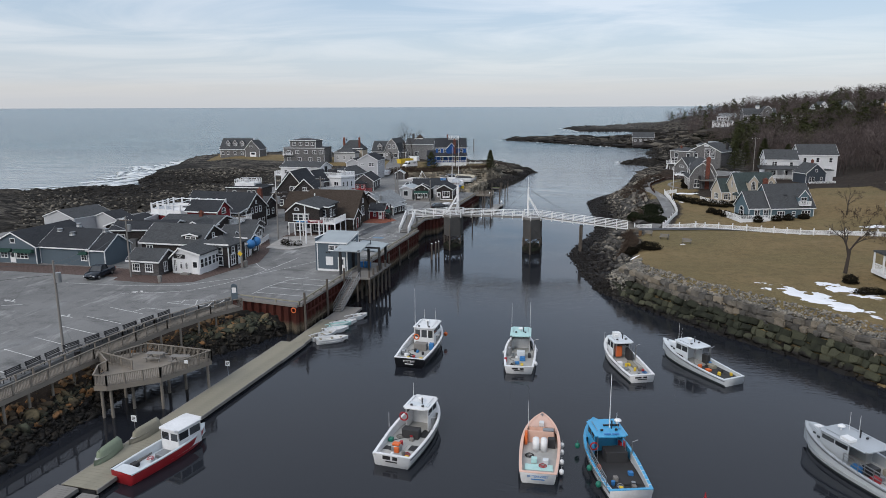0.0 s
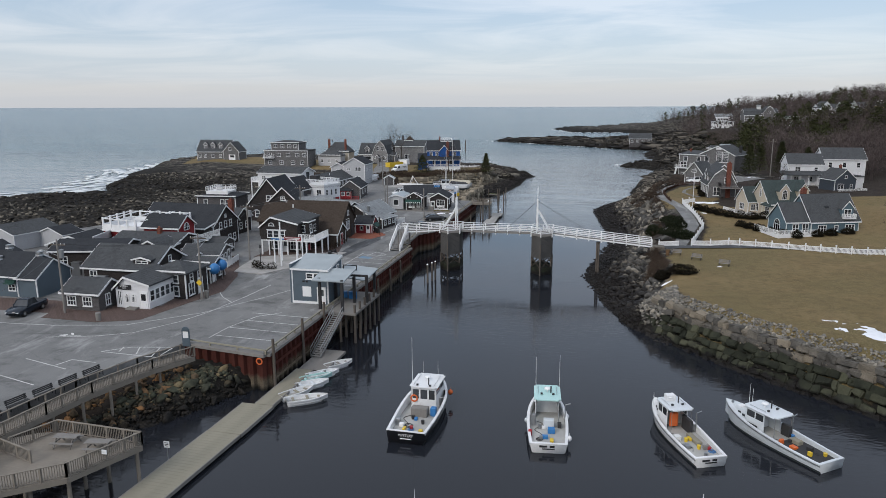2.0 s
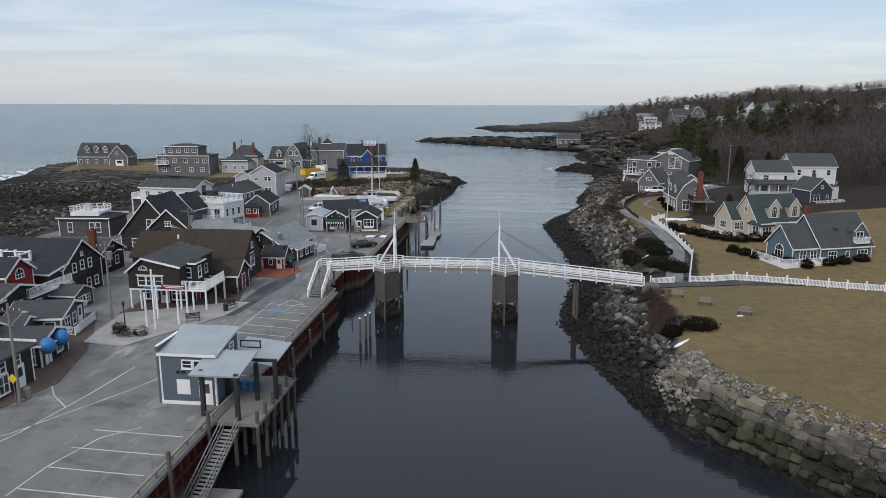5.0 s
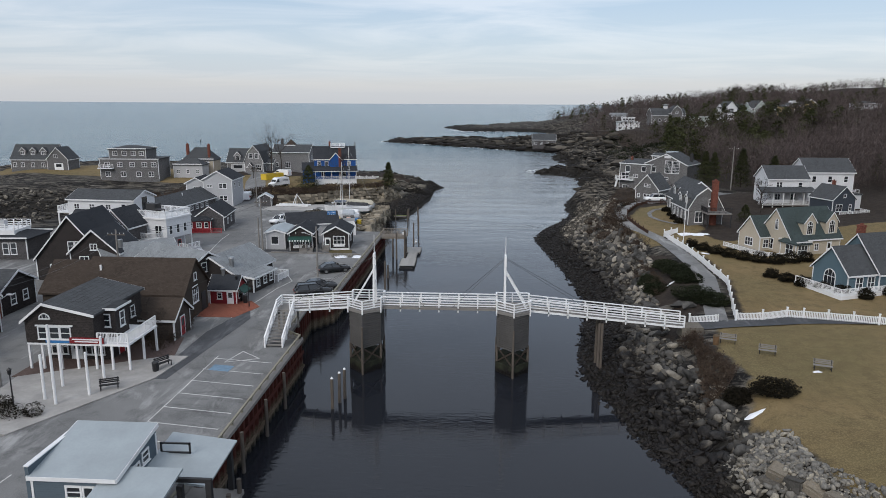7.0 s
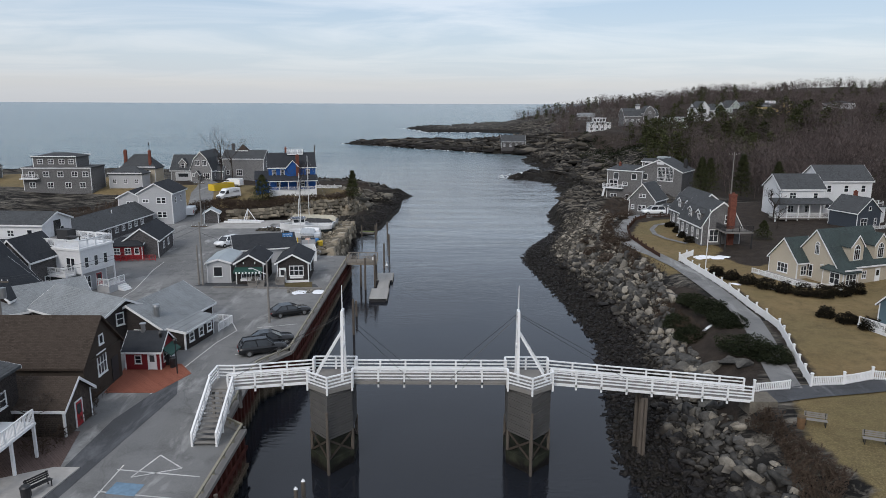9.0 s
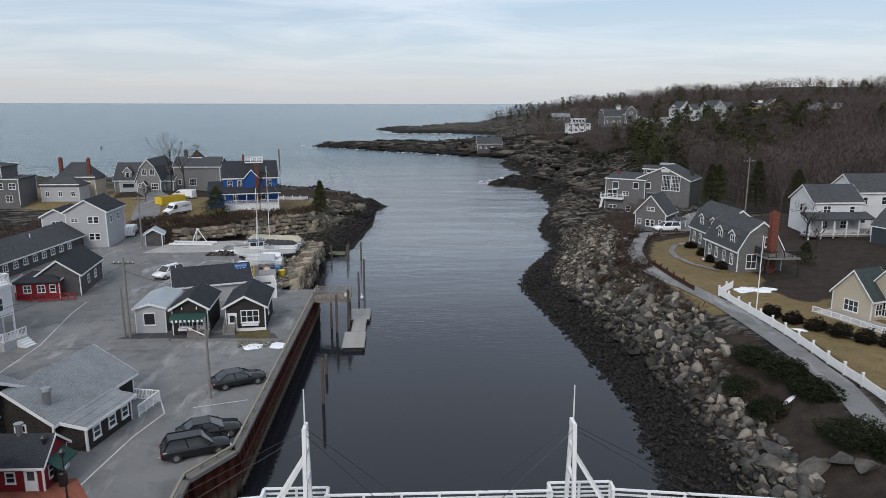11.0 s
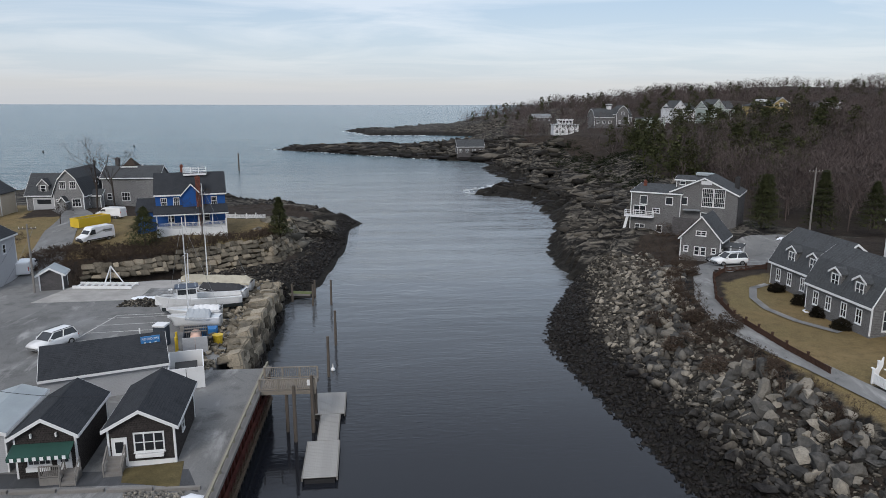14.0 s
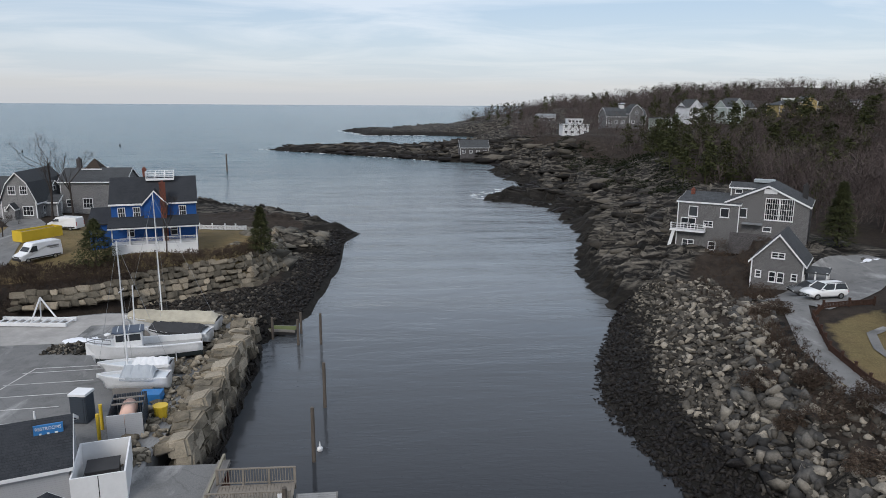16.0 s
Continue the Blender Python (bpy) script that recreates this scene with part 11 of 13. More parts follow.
part("back_panel", boxes((-wb, wb, 0.5, 0.55, za, 1.3), (-wb, wb, 0.5, 0.55, 1.95, zb), (-0.1, 0.1, 0.5, 0.55, 1.3, 1.95), (-wb, -wb + 0.1, 0.5, 0.55, 1.3, 1.95), (wb - 0.1, wb, 0.5, 0.55, 1.3, 1.95)), m_hull_white, b)
for xa, xb in ((-wb + 0.1, -0.1), (0.1, wb - 0.1)):
    part("back_window", boxes((xa, xb, 0.51, 0.53, 1.3, 1.95)), m_glass, b)
part("front_panel", boxes((-wb, wb, 2.95, 3.0, za, 1.3), (-wb, wb, 2.95, 3.0, 1.95, zb)), m_hull_white, b)
slab(b, "house_roof", -wb - 0.12, wb + 0.12, 0.25, 3.25, zb, 0.08, m_hull_white, "", 0.2)
coil(b, -0.2, -1.4, 0.6, 0.3, m_red), crate(b, -0.2, -1.4, 0.36, 0.5, 0.5, 0.3, m_hull_pale), crate(b, -0.6, -2.6, 0.36, 0.5, 0.6, 0.35, m_sole_dark), crate(b, 0.2, -0.4, 0.36, 1.0, 1.0, 0.35, m_steel)


def dinghy(label, x, y, z, heading, L, B, material, upside=False, inner=None):
    d = thing("dinghy", label, "dinghy", x, y, z, heading, "dinghies on the float")
    hull_part(d, L, B, 0.5, 0.42, material, 10, 2.2)
    rail_part(d, L, B, 0.5, 0.42, material, 0, 1, 0.07, 10, 2.2, deep=0.1)
    deck_part(d, "bottom", L, B, 0.5, 0.42, 0.02, 0.95, inner or m_sole, level=0.08, inset=0.08, camber=0.0, fine=2.2)
    for s in (0.15, 0.5, 0.78):
        h, zz, yy = station(s, L, B, 0.5, 0.42, 2.2)
        part("thwart", boxes((-h + 0.06, h - 0.06, yy - 0.13, yy + 0.13, 0.3, 0.34)), inner or m_dockwood, d)
    if upside:
        d.matrix_basis = pose(x, y, z + 0.5, 180, 0, -heading)
    return d


dinghy("white rowing dinghy tied to the float", -33.0, 84.3, 0.12, -42, 3.2, 1.25, m_hull_white, inner=m_greywood)
dinghy("white skiff tied to the float", -33.6, 81.3, 0.12, -46, 3.6, 1.3, m_hull_white, inner=m_hull_pale)
dinghy("pale green skiff tied to the float", -33.9, 80.2, 0.12, -48, 3.4, 1.2, m_hull_teal, inner=m_hull_teal)
dinghy("white skiff tied to the float", -33.6, 78.5, 0.12, -50, 3.4, 1.35, m_hull_white, inner=m_hull_pale)
dinghy("white skiff tied to the float", -34.2, 76.2, 0.12, -35, 3.6, 1.4, m_hull_white)
dinghy("white skiff tied to the float", -32.6, 75.0, 0.12, -58, 3.9, 1.5, m_hull_white)
m_dory_green = paint("faded_green_paint", (0.20, 0.24, 0.17), 0.8, 0.3)
dinghy("faded green dinghy upturned on the float", -38.9, 43.6, 0.5, -4, 3.1, 1.05, m_dory_green, True)
dinghy("weathered wooden dinghy upturned on the float", -38.3, 47.4, 0.5, 6, 3.3, 1.05, m_dockwood, True)

# boats laid up ashore
m_bluetop = paint("dark_blue_roof_paint", (0.035, 0.052, 0.085), 0.4, 0.3)
b = thing("laid_up_boat", "white lobster boat on blocks with a dark house roof", "boat", -48.5, 211.2, ROAD + 0.75, 106)
hull_part(b, 9.6, 3.0, 1.5, 0.9, m_hull_white)
rail_part(b, 9.6, 3.0, 1.5, 0.9, m_hull_white, 0, 1, 0.2, deep=0.4)
deck_part(b, "sole", 9.6, 3.0, 1.5, 0.9, 0.01, 0.6, m_sole, level=0.45, inset=0.12)
deck_part(b, "foredeck", 9.6, 3.0, 1.5, 0.9, 0.58, 0.985, m_hull_white, drop=0.02, inset=0.1)
part("wheelhouse", boxes((-1.05, 1.05, 0.2, 2.4, 0.45, 1.6), (-1.05, 1.05, 0.2, 2.4, 2.2, 2.35), (-1.05, -0.95, 0.2, 0.3, 1.6, 2.2), (0.95, 1.05, 0.2, 0.3, 1.6, 2.2), (-1.05, -0.95, 2.3, 2.4, 1.6, 2.2), (0.95, 1.05, 2.3, 2.4, 1.6, 2.2), (-1.05, -0.97, 1.25, 1.35, 1.6, 2.2), (0.97, 1.05, 1.25, 1.35, 1.6, 2.2)), m_hull_white, b)
part("house_window", boxes((-1.0, 1.0, 0.25, 2.35, 1.6, 2.2)), m_glass, b)
slab(b, "house_roof", -1.15, 1.15, 0.0, 2.6, 2.35, 0.08, m_bluetop)
part("roof_hatch", boxes((-0.9, 0.9, 0.3, 0.36, 2.46, 2.5), (-0.9, 0.9, 1.2, 1.26, 2.5, 2.54), (-0.9, 0.9, 2.1, 2.16, 2.46, 2.5)), m_hull_pale, b)
radar(b, 0.0, 3.0, 1.75)
railing(b, [(-0.95, 2.7, 1.3), (-0.55, 4.0, 1.45), (0, 4.65, 1.52), (0.55, 4.0, 1.45), (0.95, 2.7, 1.3)], 0.5, m_steel, 0.9, 0.03, (0.25,))
bm = bmesh.new()
for sx_ in (1, -1):
    prev = None
    for k in range(15):
        h, z, yy = station(k / 14 * 0.97, 9.6, 3.0, 1.5, 0.9)
        row = [bm.verts.new((sx_ * (h * 0.78), yy - 0.4 * (k / 14) ** 6, -0.36)), bm.verts.new((sx_ * (h * 0.90 + 0.02), yy - 0.4 * (k / 14) ** 6, 0.10))]
        if prev:
            bm.faces.new((prev[0], row[0], row[1], prev[1]))
        prev = row
part("bottom_paint", bm, m_boot, b)
part("keel_blocks", boxes((-0.2, 0.2, -3.2, -2.7, -0.75, -0.5), (-0.2, 0.2, -0.3, 0.2, -0.75, -0.5), (-0.2, 0.2, 2.4, 2.9, -0.75, -0.5)), m_greywood, b)
for yy in (-2.5, 1.5):
    for sx_ in (-1, 1):
        bm = bmesh.new()
        tube(bm, (sx_ * 1.9, yy, -0.75), (sx_ * 1.25, yy, 0.3), 0.05, 0.05, 6)
        part("jack_stand", bm, m_steel, b)


def sloop(label, x, y, z, heading, L, B, mast, cover, ridge=0.5, reach=(-0.42, 0.3)):
    d = thing("sailing_boat", label, "sailing boat", x, y, z, heading)
    hull_part(d, L, B, 0.8, 0.6, m_hull_white, 12, 2.0)
    rail_part(d, L, B, 0.8, 0.6, m_hull_white, 0, 1, 0.14, 12, 2.0, deep=0.5)
    deck_part(d, "deck", L, B, 0.8, 0.6, 0.02, 0.98, m_hull_pale, level=0.55, inset=0.08, fine=2.0)
    # a cover slung over a ridge pole, sagging between its ties
    bm = bmesh.new()
    rs_ = np.random.RandomState(int(abs(x * 13 + y * 7)))
    y0, y1 = reach
    rows = []
    for k in range(15):
        yy = L * (y0 + (y1 - y0) * k / 14)
        h, zz, _ = station(min(max(yy / L + 0.5, 0), 1), L, B, 0.8, 0.6, 2.0)
        sag = ridge * (0.86 + 0.14 * abs(math.cos(k * 0.9))) * (0.35 if k in (0, 14) else 1.0)
        rows.append([bm.verts.new((h * 1.05 * u, yy + rs_.normal(0, 0.03), zz + 0.04 + sag * (1 - abs(u)) ** 0.8 - (0.22 if abs(u) > 0.99 else 0) + rs_.normal(0, 0.025))) for u in (-1.0, -0.97, -0.6, -0.25, 0, 0.25, 0.6, 0.97, 1.0)])
    for a, b_ in zip(rows, rows[1:]):
        for j in range(8):
            bm.faces.new((a[j], a[j + 1], b_[j + 1], b_[j]))
    part("boat_cover", bm, cover, d, "sagging boat cover")
    part("cradle", boxes((-B * 0.4, -B * 0.3, -L * 0.3, L * 0.25, -0.9, -0.2), (B * 0.3, B * 0.4, -L * 0.3, L * 0.25, -0.9, -0.2), (-B * 0.4, B * 0.4, -0.1, 0.1, -0.9, -0.5)), m_greywood, d)
    if mast:
        bm = bmesh.new()
        tube(bm, (0, L * 0.1, 0.6), (0, L * 0.1, 0.6 + mast), 0.075, 0.05, 8)
        part("mast", bm, m_hull_white, d)
        bm = bmesh.new()
        tube(bm, (-0.7, L * 0.1, 0.6 + mast * 0.6), (0.7, L * 0.1, 0.6 + mast * 0.6), 0.03, 0.03, 6)
        part("spreader", bm, m_hull_white, d)
        bm = bmesh.new()
        for xx, yy in ((-0.9, L * 0.08), (0.9, L * 0.08), (0, L * 0.48), (0, -L * 0.46)):
            tube(bm, (xx, yy, 0.7), (0, L * 0.1, 0.6 + mast * 0.97), 0.012, 0.012, 4)
        part("rigging", bm, m_steel, d)
    return d


m_tarp = paint("cream_tarpaulin", (0.42, 0.39, 0.31), 0.8, 0.35, 0.0, 3.0)
m_blacktarp = paint("black_tarpaulin", (0.022, 0.022, 0.024), 0.6, 0.3, 0.0, 3.0)
sloop("white sailing boat half covered, mast standing", -47.9, 206.6, ROAD + 0.95, 93, 5.9, 2.0, 10.4, m_hull_white, 0.45, (-0.48, 0.02))
sloop("small white sailing boat under a grey cover", -47.2, 204.0, ROAD + 0.9, 91, 5.6, 1.9, 0, m_hull_grey, 0.8, (-0.32, 0.14))
sloop("white yawl laid up under a cream tarpaulin", -48.4, 219.0, ROAD + 0.95, 84, 9.5, 2.7, 12.6, m_tarp, 0.8, (-0.5, 0.46))
sloop("dark-covered boat laid up behind the breakwater", -46.9, 215.4, ROAD + 0.9, 82, 6.4, 2.4, 0, m_blacktarp, 0.7, (-0.42, 0.4))
t_ = thing("spare_mast", "tall white mast stepped ashore", "mast", -50.6, 214.6, ROAD)
bm = bmesh.new()
tube(bm, (0, 0, 0), (0.2, 0, 6.2), 0.08, 0.06, 8)
part("pole", bm, m_hull_white, t_)

# ---- vehicles ----
m_car_black = paint("black_car_paint", (0.012, 0.013, 0.015), 0.18, 0.1)
m_car_white = paint("white_car_paint", (0.75, 0.76, 0.77), 0.2, 0.06)
m_car_navy = paint("navy_car_paint", (0.012, 0.018, 0.028), 0.18, 0.1)
m_car_grey = paint("grey_car_paint", (0.10, 0.105, 0.11), 0.2, 0.1)
m_rim = paint("alloy_rim", (0.45, 0.46, 0.47), 0.3, 0.1, 0.9)
m_tail = paint("red_lamp_glass", (0.35, 0.01, 0.01), 0.2, 0.05)
m_headlamp = paint("clear_lamp_glass", (0.6, 0.62, 0.64), 0.1, 0.05)


def skin(bm, sections):
    """Loft closed sections, each a list of points, nose to tail."""
    rows = [[bm.verts.new(p) for p in s] for s in sections]
    n = len(rows[0])
    for a, b in zip(rows, rows[1:]):
        for k in range(n):
            bm.faces.new((a[k], b[k], b[(k + 1) % n], a[(k + 1) % n]))
    bm.faces.new(rows[0])
    bm.faces.new(rows[-1][::-1])
    bmesh.ops.recalc_face_normals(bm, faces=bm.faces)


def car(label, x, y, z, heading, L, W, belt, top, cab, paint_m, name="car", rack=False, bed=False):
    """cab: four places along the length, from the tail: back glass foot, roof back, roof front, screen foot."""
    c = thing(name, label, "car" if name == "car" else name.replace("_", " "), x, y, z, heading, "parked vehicles")
    bm = bmesh.new()
    secs = []
    for f, w, zt in ((0.0, 0.86, belt * 0.82), (0.035, 0.95, belt * 0.95), (0.14, 1.0, belt), (0.5, 1.0, belt), (0.72, 1.0, belt * 0.97), (0.9, 0.96, belt * 0.88), (0.975, 0.88, belt * 0.76), (1.0, 0.74, belt * 0.6)):
        yy, hw = (f - 0.5) * L, W / 2 * w
        lo = 0.3 if 0.03 < f < 0.97 else 0.42
        secs.append([(-hw * 0.94, yy, lo), (hw * 0.94, yy, lo), (hw, yy, lo + 0.2), (hw, yy, zt * 0.75), (hw * 0.93, yy, zt), (-hw * 0.93, yy, zt), (-hw, yy, zt * 0.75), (-hw, yy, lo + 0.2)])
    skin(bm, secs)
    smooth(part("body", bm, paint_m, c))
    a, b_, d, e_ = [(v - 0.5) * L for v in cab]
    hw = W / 2
    bm = bmesh.new()
    lo = [bm.verts.new((sx_ * hw * 0.92, yy, belt - 0.03)) for sx_, yy in ((-1, a), (1, a), (1, e_), (-1, e_))]
    hi = [bm.verts.new((sx_ * hw * 0.74, yy, top - 0.04)) for sx_, yy in ((-1, b_), (1, b_), (1, d), (-1, d))]
    for k in range(4):
        j = (k + 1) % 4
        bm.faces.new((lo[k], lo[j], hi[j], hi[k]))
    bm.faces.new(hi)
    bmesh.ops.recalc_face_normals(bm, faces=bm.faces)
    part("cabin_glass", bm, m_glass, c)
    bm = bmesh.new()
    box(bm, -hw * 0.77, hw * 0.77, b_ - 0.05, d + 0.05, top - 0.05, top)
    bmesh.ops.bevel(bm, geom=bm.edges[:], offset=0.03, segments=2, affect="EDGES")
    part("roof", bm, paint_m, c)
    for sx_ in (-1, 1):
        for pa, pb in ((a, b_), (e_, d), ((a + e_) / 2, (b_ + d) / 2)):
            bm = bmesh.new()
            beam(bm, (sx_ * hw * 0.925, pa, belt - 0.02), (sx_ * hw * 0.75, pb, top - 0.03), 0.09, 0.06)
            part("pillar", bm, paint_m, c)
    for sx_ in (-1, 1):
        for yy in (-L * 0.29, L * 0.31):
            bm = bmesh.new()
            tube(bm, (sx_ * (hw - 0.22), yy, 0.34), (sx_ * (hw + 0.015), yy, 0.34), 0.34, 0.34, 16)
            wh = part("wheel", bm, m_rubber, c)
            bm = bmesh.new()
            tube(bm, (sx_ * (hw + 0.012), yy, 0.34), (sx_ * (hw + 0.03), yy, 0.34), 0.2, 0.19, 12)
            part("rim", bm, m_rim, wh)
        xa, xb = sorted((sx_ * hw * 0.5, sx_ * hw * 0.86))
        part("tail_lamp", boxes((xa, xb, -L / 2 - 0.02, -L / 2 + 0.08, belt * 0.66, belt * 0.8)), m_tail, c)
        part("headlamp", boxes((xa, xb, L / 2 - 0.14, L / 2 - 0.02, belt * 0.54, belt * 0.66)), m_headlamp, c)
        xa, xb = sorted((sx_ * hw * 0.94, sx_ * (hw + 0.16)))
        part("mirror", boxes((xa, xb, e_ - 0.35, e_ - 0.2, belt, belt + 0.14)), paint_m, c)
    part("number_plate", boxes((-0.25, 0.25, -L / 2 - 0.012, -L / 2 + 0.05, belt * 0.45, belt * 0.58)), m_trim, c)
    if rack:
        for sx_ in (-1, 1):
            part("roof_rail", boxes((sx_ * hw * 0.66 - 0.02, sx_ * hw * 0.66 + 0.02, b_, d, top + 0.01, top + 0.06)), m_black, c)
    if bed:
        part("cargo_bed", boxes((-hw * 0.82, hw * 0.82, -L / 2 + 0.12, a - 0.1, belt * 0.99, belt + 0.012)), m_dark, c)
    return c


car("dark blue pickup truck parked before the restaurant", -72.8, 84.3, ROAD, 187, 5.4, 1.9, 1.12, 1.78, (0.36, 0.40, 0.60, 0.70), m_car_navy, "pickup_truck", bed=True)
car("black saloon car parked by the quay edge", -40.4, 159.8, ROAD, -62, 4.8, 1.86, 0.92, 1.42, (0.10, 0.26, 0.52, 0.72), m_car_black)
car("black estate car parked by the quay edge", -40.4, 147.2, ROAD, -68, 4.8, 1.88, 1.0, 1.62, (0.04, 0.12, 0.58, 0.74), m_car_black, rack=True)
car("black saloon car parked by the quay edge", -40.2, 149.8, ROAD, -68, 4.7, 1.84, 0.93, 1.45, (0.1, 0.26, 0.52, 0.72), m_car_black)
car("white sport utility car in a parking bay", -60.0, 199.6, ROAD, 152, 4.7, 1.92, 1.08, 1.72, (0.03, 0.1, 0.58, 0.74), m_car_white, rack=True)
car("white sport utility car on the drive", 18.8, 216.4, ground(18.8, 216.4) + 0.1, 96, 4.6, 1.86, 1.05, 1.68, (0.03, 0.1, 0.58, 0.74), m_car_white, rack=True)
car("dark grey car behind the white one", 20.6, 221.4, ground(20.6, 221.4) + 0.1, 84, 4.6, 1.84, 0.98, 1.5, (0.05, 0.16, 0.56, 0.74), m_car_grey)
car("dark car on the village street", -74.5, 116.5, ROAD, 5, 4.6, 1.85, 0.95, 1.5, (0.1, 0.24, 0.54, 0.72), m_car_black)


def van(label, x, y, z, heading, L, W, H, mark_=False):
    """A panel van with a short sloping nose."""
    c = thing("van", label, "van", x, y, z, heading, "parked vehicles")
    h = L / 2
    prof = [(-h, 0.42), (-h - 0.02, 1.1), (-h + 0.06, H - 0.14), (-h + 0.22, H), (h - 2.1, H), (h - 1.8, H - 0.08), (h - 0.98, 1.42), (h - 0.9, 1.36), (h - 0.16, 1.10), (h, 0.82), (h, 0.42)]
    bm = bmesh.new()
    hw = lambda zz, yy: W / 2 * (1 - 0.10 * max(0.0, (zz - 1.1) / (H - 1.1))) * (1 - 0.10 * max(0.0, (yy - h + 0.9) / 0.9))
    lo = [bm.verts.new((-hw(zz, yy), yy, zz)) for yy, zz in prof]
    hi = [bm.verts.new((hw(zz, yy), yy, zz)) for yy, zz in prof]
    bm.faces.new(lo)
    bm.faces.new(hi[::-1])
    for k in range(len(prof)):
        j = (k + 1) % len(prof)
        bm.faces.new((lo[j], lo[k], hi[k], hi[j]))
    bmesh.ops.recalc_face_normals(bm, faces=bm.faces)
    bmesh.ops.bevel(bm, geom=bm.edges[:], offset=0.04, segments=2, affect="EDGES")
    part("body", bm, m_car_white, c)
    bm = bmesh.new()
    fa, fb = hw(1.5, h - 1) - 0.14, hw(H - 0.2, 0) - 0.16
    bm.faces.new([bm.verts.new(q) for q in ((-fa, h - 1.015, 1.52), (fa, h - 1.015, 1.52), (fb, h - 1.73, H - 0.2), (-fb, h - 1.73, H - 0.2))])
    part("windscreen", bm, m_glass, c)
    for sx_ in (-1, 1):
        bm = bmesh.new()
        q = [(h - 2.35, 1.45), (h - 1.15, 1.45), (h - 1.75, H - 0.35), (h - 2.35, H - 0.35)]
        bm.faces.new([bm.verts.new((sx_ * (hw(zz, yy) + 0.012), yy, zz)) for yy, zz in q])
        part("side_window", bm, m_glass, c)
        xa, xb = sorted((sx_ * (W / 2 - 0.03), sx_ * (W / 2 + 0.02)))
        part("side_trim", boxes((xa, xb, -h + 0.3, h - 1.0, 0.5, 0.66)), m_black, c)
        xa, xb = sorted((sx_ * W * 0.46, sx_ * (W / 2 + 0.24)))
        part("mirror", boxes((xa, xb, h - 1.55, h - 1.42, 1.45, 1.75)), m_black, c)
        xa, xb = sorted((sx_ * W * 0.30, sx_ * W * 0.43))
        part("headlamp", boxes((xa, xb, h - 0.1, h - 0.0, 0.84, 1.04)), m_headlamp, c)
        xa, xb = sorted((sx_ * W * 0.42, sx_ * W * 0.47))
        part("tail_lamp", boxes((xa, xb, -h - 0.03, -h + 0.03, 0.9, 1.5)), m_tail, c)
        for yy in (-h + 1.15, h - 0.95):
            bm = bmesh.new()
            tube(bm, (sx_ * (W / 2 - 0.24), yy, 0.35), (sx_ * (W / 2 + 0.015), yy, 0.35), 0.35, 0.35, 16)
            wh = part("wheel", bm, m_rubber, c)
            bm = bmesh.new()
            tube(bm, (sx_ * (W / 2 + 0.012), yy, 0.35), (sx_ * (W / 2 + 0.03), yy, 0.35), 0.2, 0.18, 12)
            part("rim", bm, m_rim, wh)
        if mark_:
            xa, xb = sorted((sx_ * (hw(1.9, 0) + 0.004), sx_ * (hw(1.9, 0) + 0.02)))
            part("side_marking", boxes((xa, xb, -h + 0.5, -h + 2.2, 1.72, 1.95), (xa, xb, -h + 0.5, -h + 1.8, 1.55, 1.64)), m_steel, c, "plain grey bars in place of lettering")
    part("bumper", boxes((-W * 0.45, W * 0.45, h - 0.06, h + 0.05, 0.42, 0.74)), m_black, c)
    part("grille", boxes((-W * 0.26, W * 0.26, h - 0.03, h + 0.02, 0.78, 0.96)), m_black, c)
    return c


van("white high-roofed delivery van by the point road", -74.2, 247.6, ground(-74.2, 247.6) + 0.02, 147, 5.9, 2.05, 2.55, True)
van("white delivery van before the gambrel house", -79.5, 269.0, ground(-79.5, 269) + 0.02, 73, 5.6, 2.0, 2.2)
van("white van beside the tall house", -77.5, 231.5, ROAD + 0.1, 10, 5.2, 1.95, 2.1)
t_ = thing("skip", "yellow waste skip heaped with lumber", "skip", -79.6, 259.6, ground(-79.6, 259.6), -33)
bm = bmesh.new()
for q in ((-1.2, -1.05, -3.2, 3.2, 0.2, 1.6), (1.05, 1.2, -3.2, 3.2, 0.2, 1.6), (-1.05, 1.05, -3.2, -3.05, 0.2, 1.6), (-1.05, 1.05, 3.05, 3.2, 0.2, 1.6), (-1.2, 1.2, -3.2, 3.2, 0.0, 0.2)):
    box(bm, *q)
part("tub", bm, m_yellow, t_)
for k in range(6):
    part("board", boxes((-0.9 + k * 0.3, -0.7 + k * 0.3, -2.6 + 0.2 * k, 2.2, 1.2 + 0.06 * k, 1.3 + 0.06 * k)), m_dockwood, t_)

# ---- floats, gangways, boardwalk ----
def float_dock(label, a, b, width, z=0.5, freeboard=0.5, material=None, pitch=0.24):
    """A floating walkway: side beams, floats and cross boards."""
    d = thing("floating_dock", label, "dock", 0, 0, 0)
    A_, B_ = Vector((*a, z)), Vector((*b, z))
    planks(d, A_, B_, width, material=material or m_dockwood, pitch=pitch, name="plank")
    t = (B_ - A_).normalized()
    n = Vector((-t.y, t.x, 0))
    for s in (-1, 1):
        bm = bmesh.new()
        beam(bm, A_ + n * (s * (width / 2 + 0.04)) - Vector((0, 0, 0.14)), B_ + n * (s * (width / 2 + 0.04)) - Vector((0, 0, 0.14)), 0.1, 0.3)
        part("side_beam", bm, m_greywood, d)
    bm = bmesh.new()
    beam(bm, A_ - Vector((0, 0, 0.42)), B_ - Vector((0, 0, 0.42)), width * 0.9, 0.5)
    part("float", bm, m_dark, d)
    return d


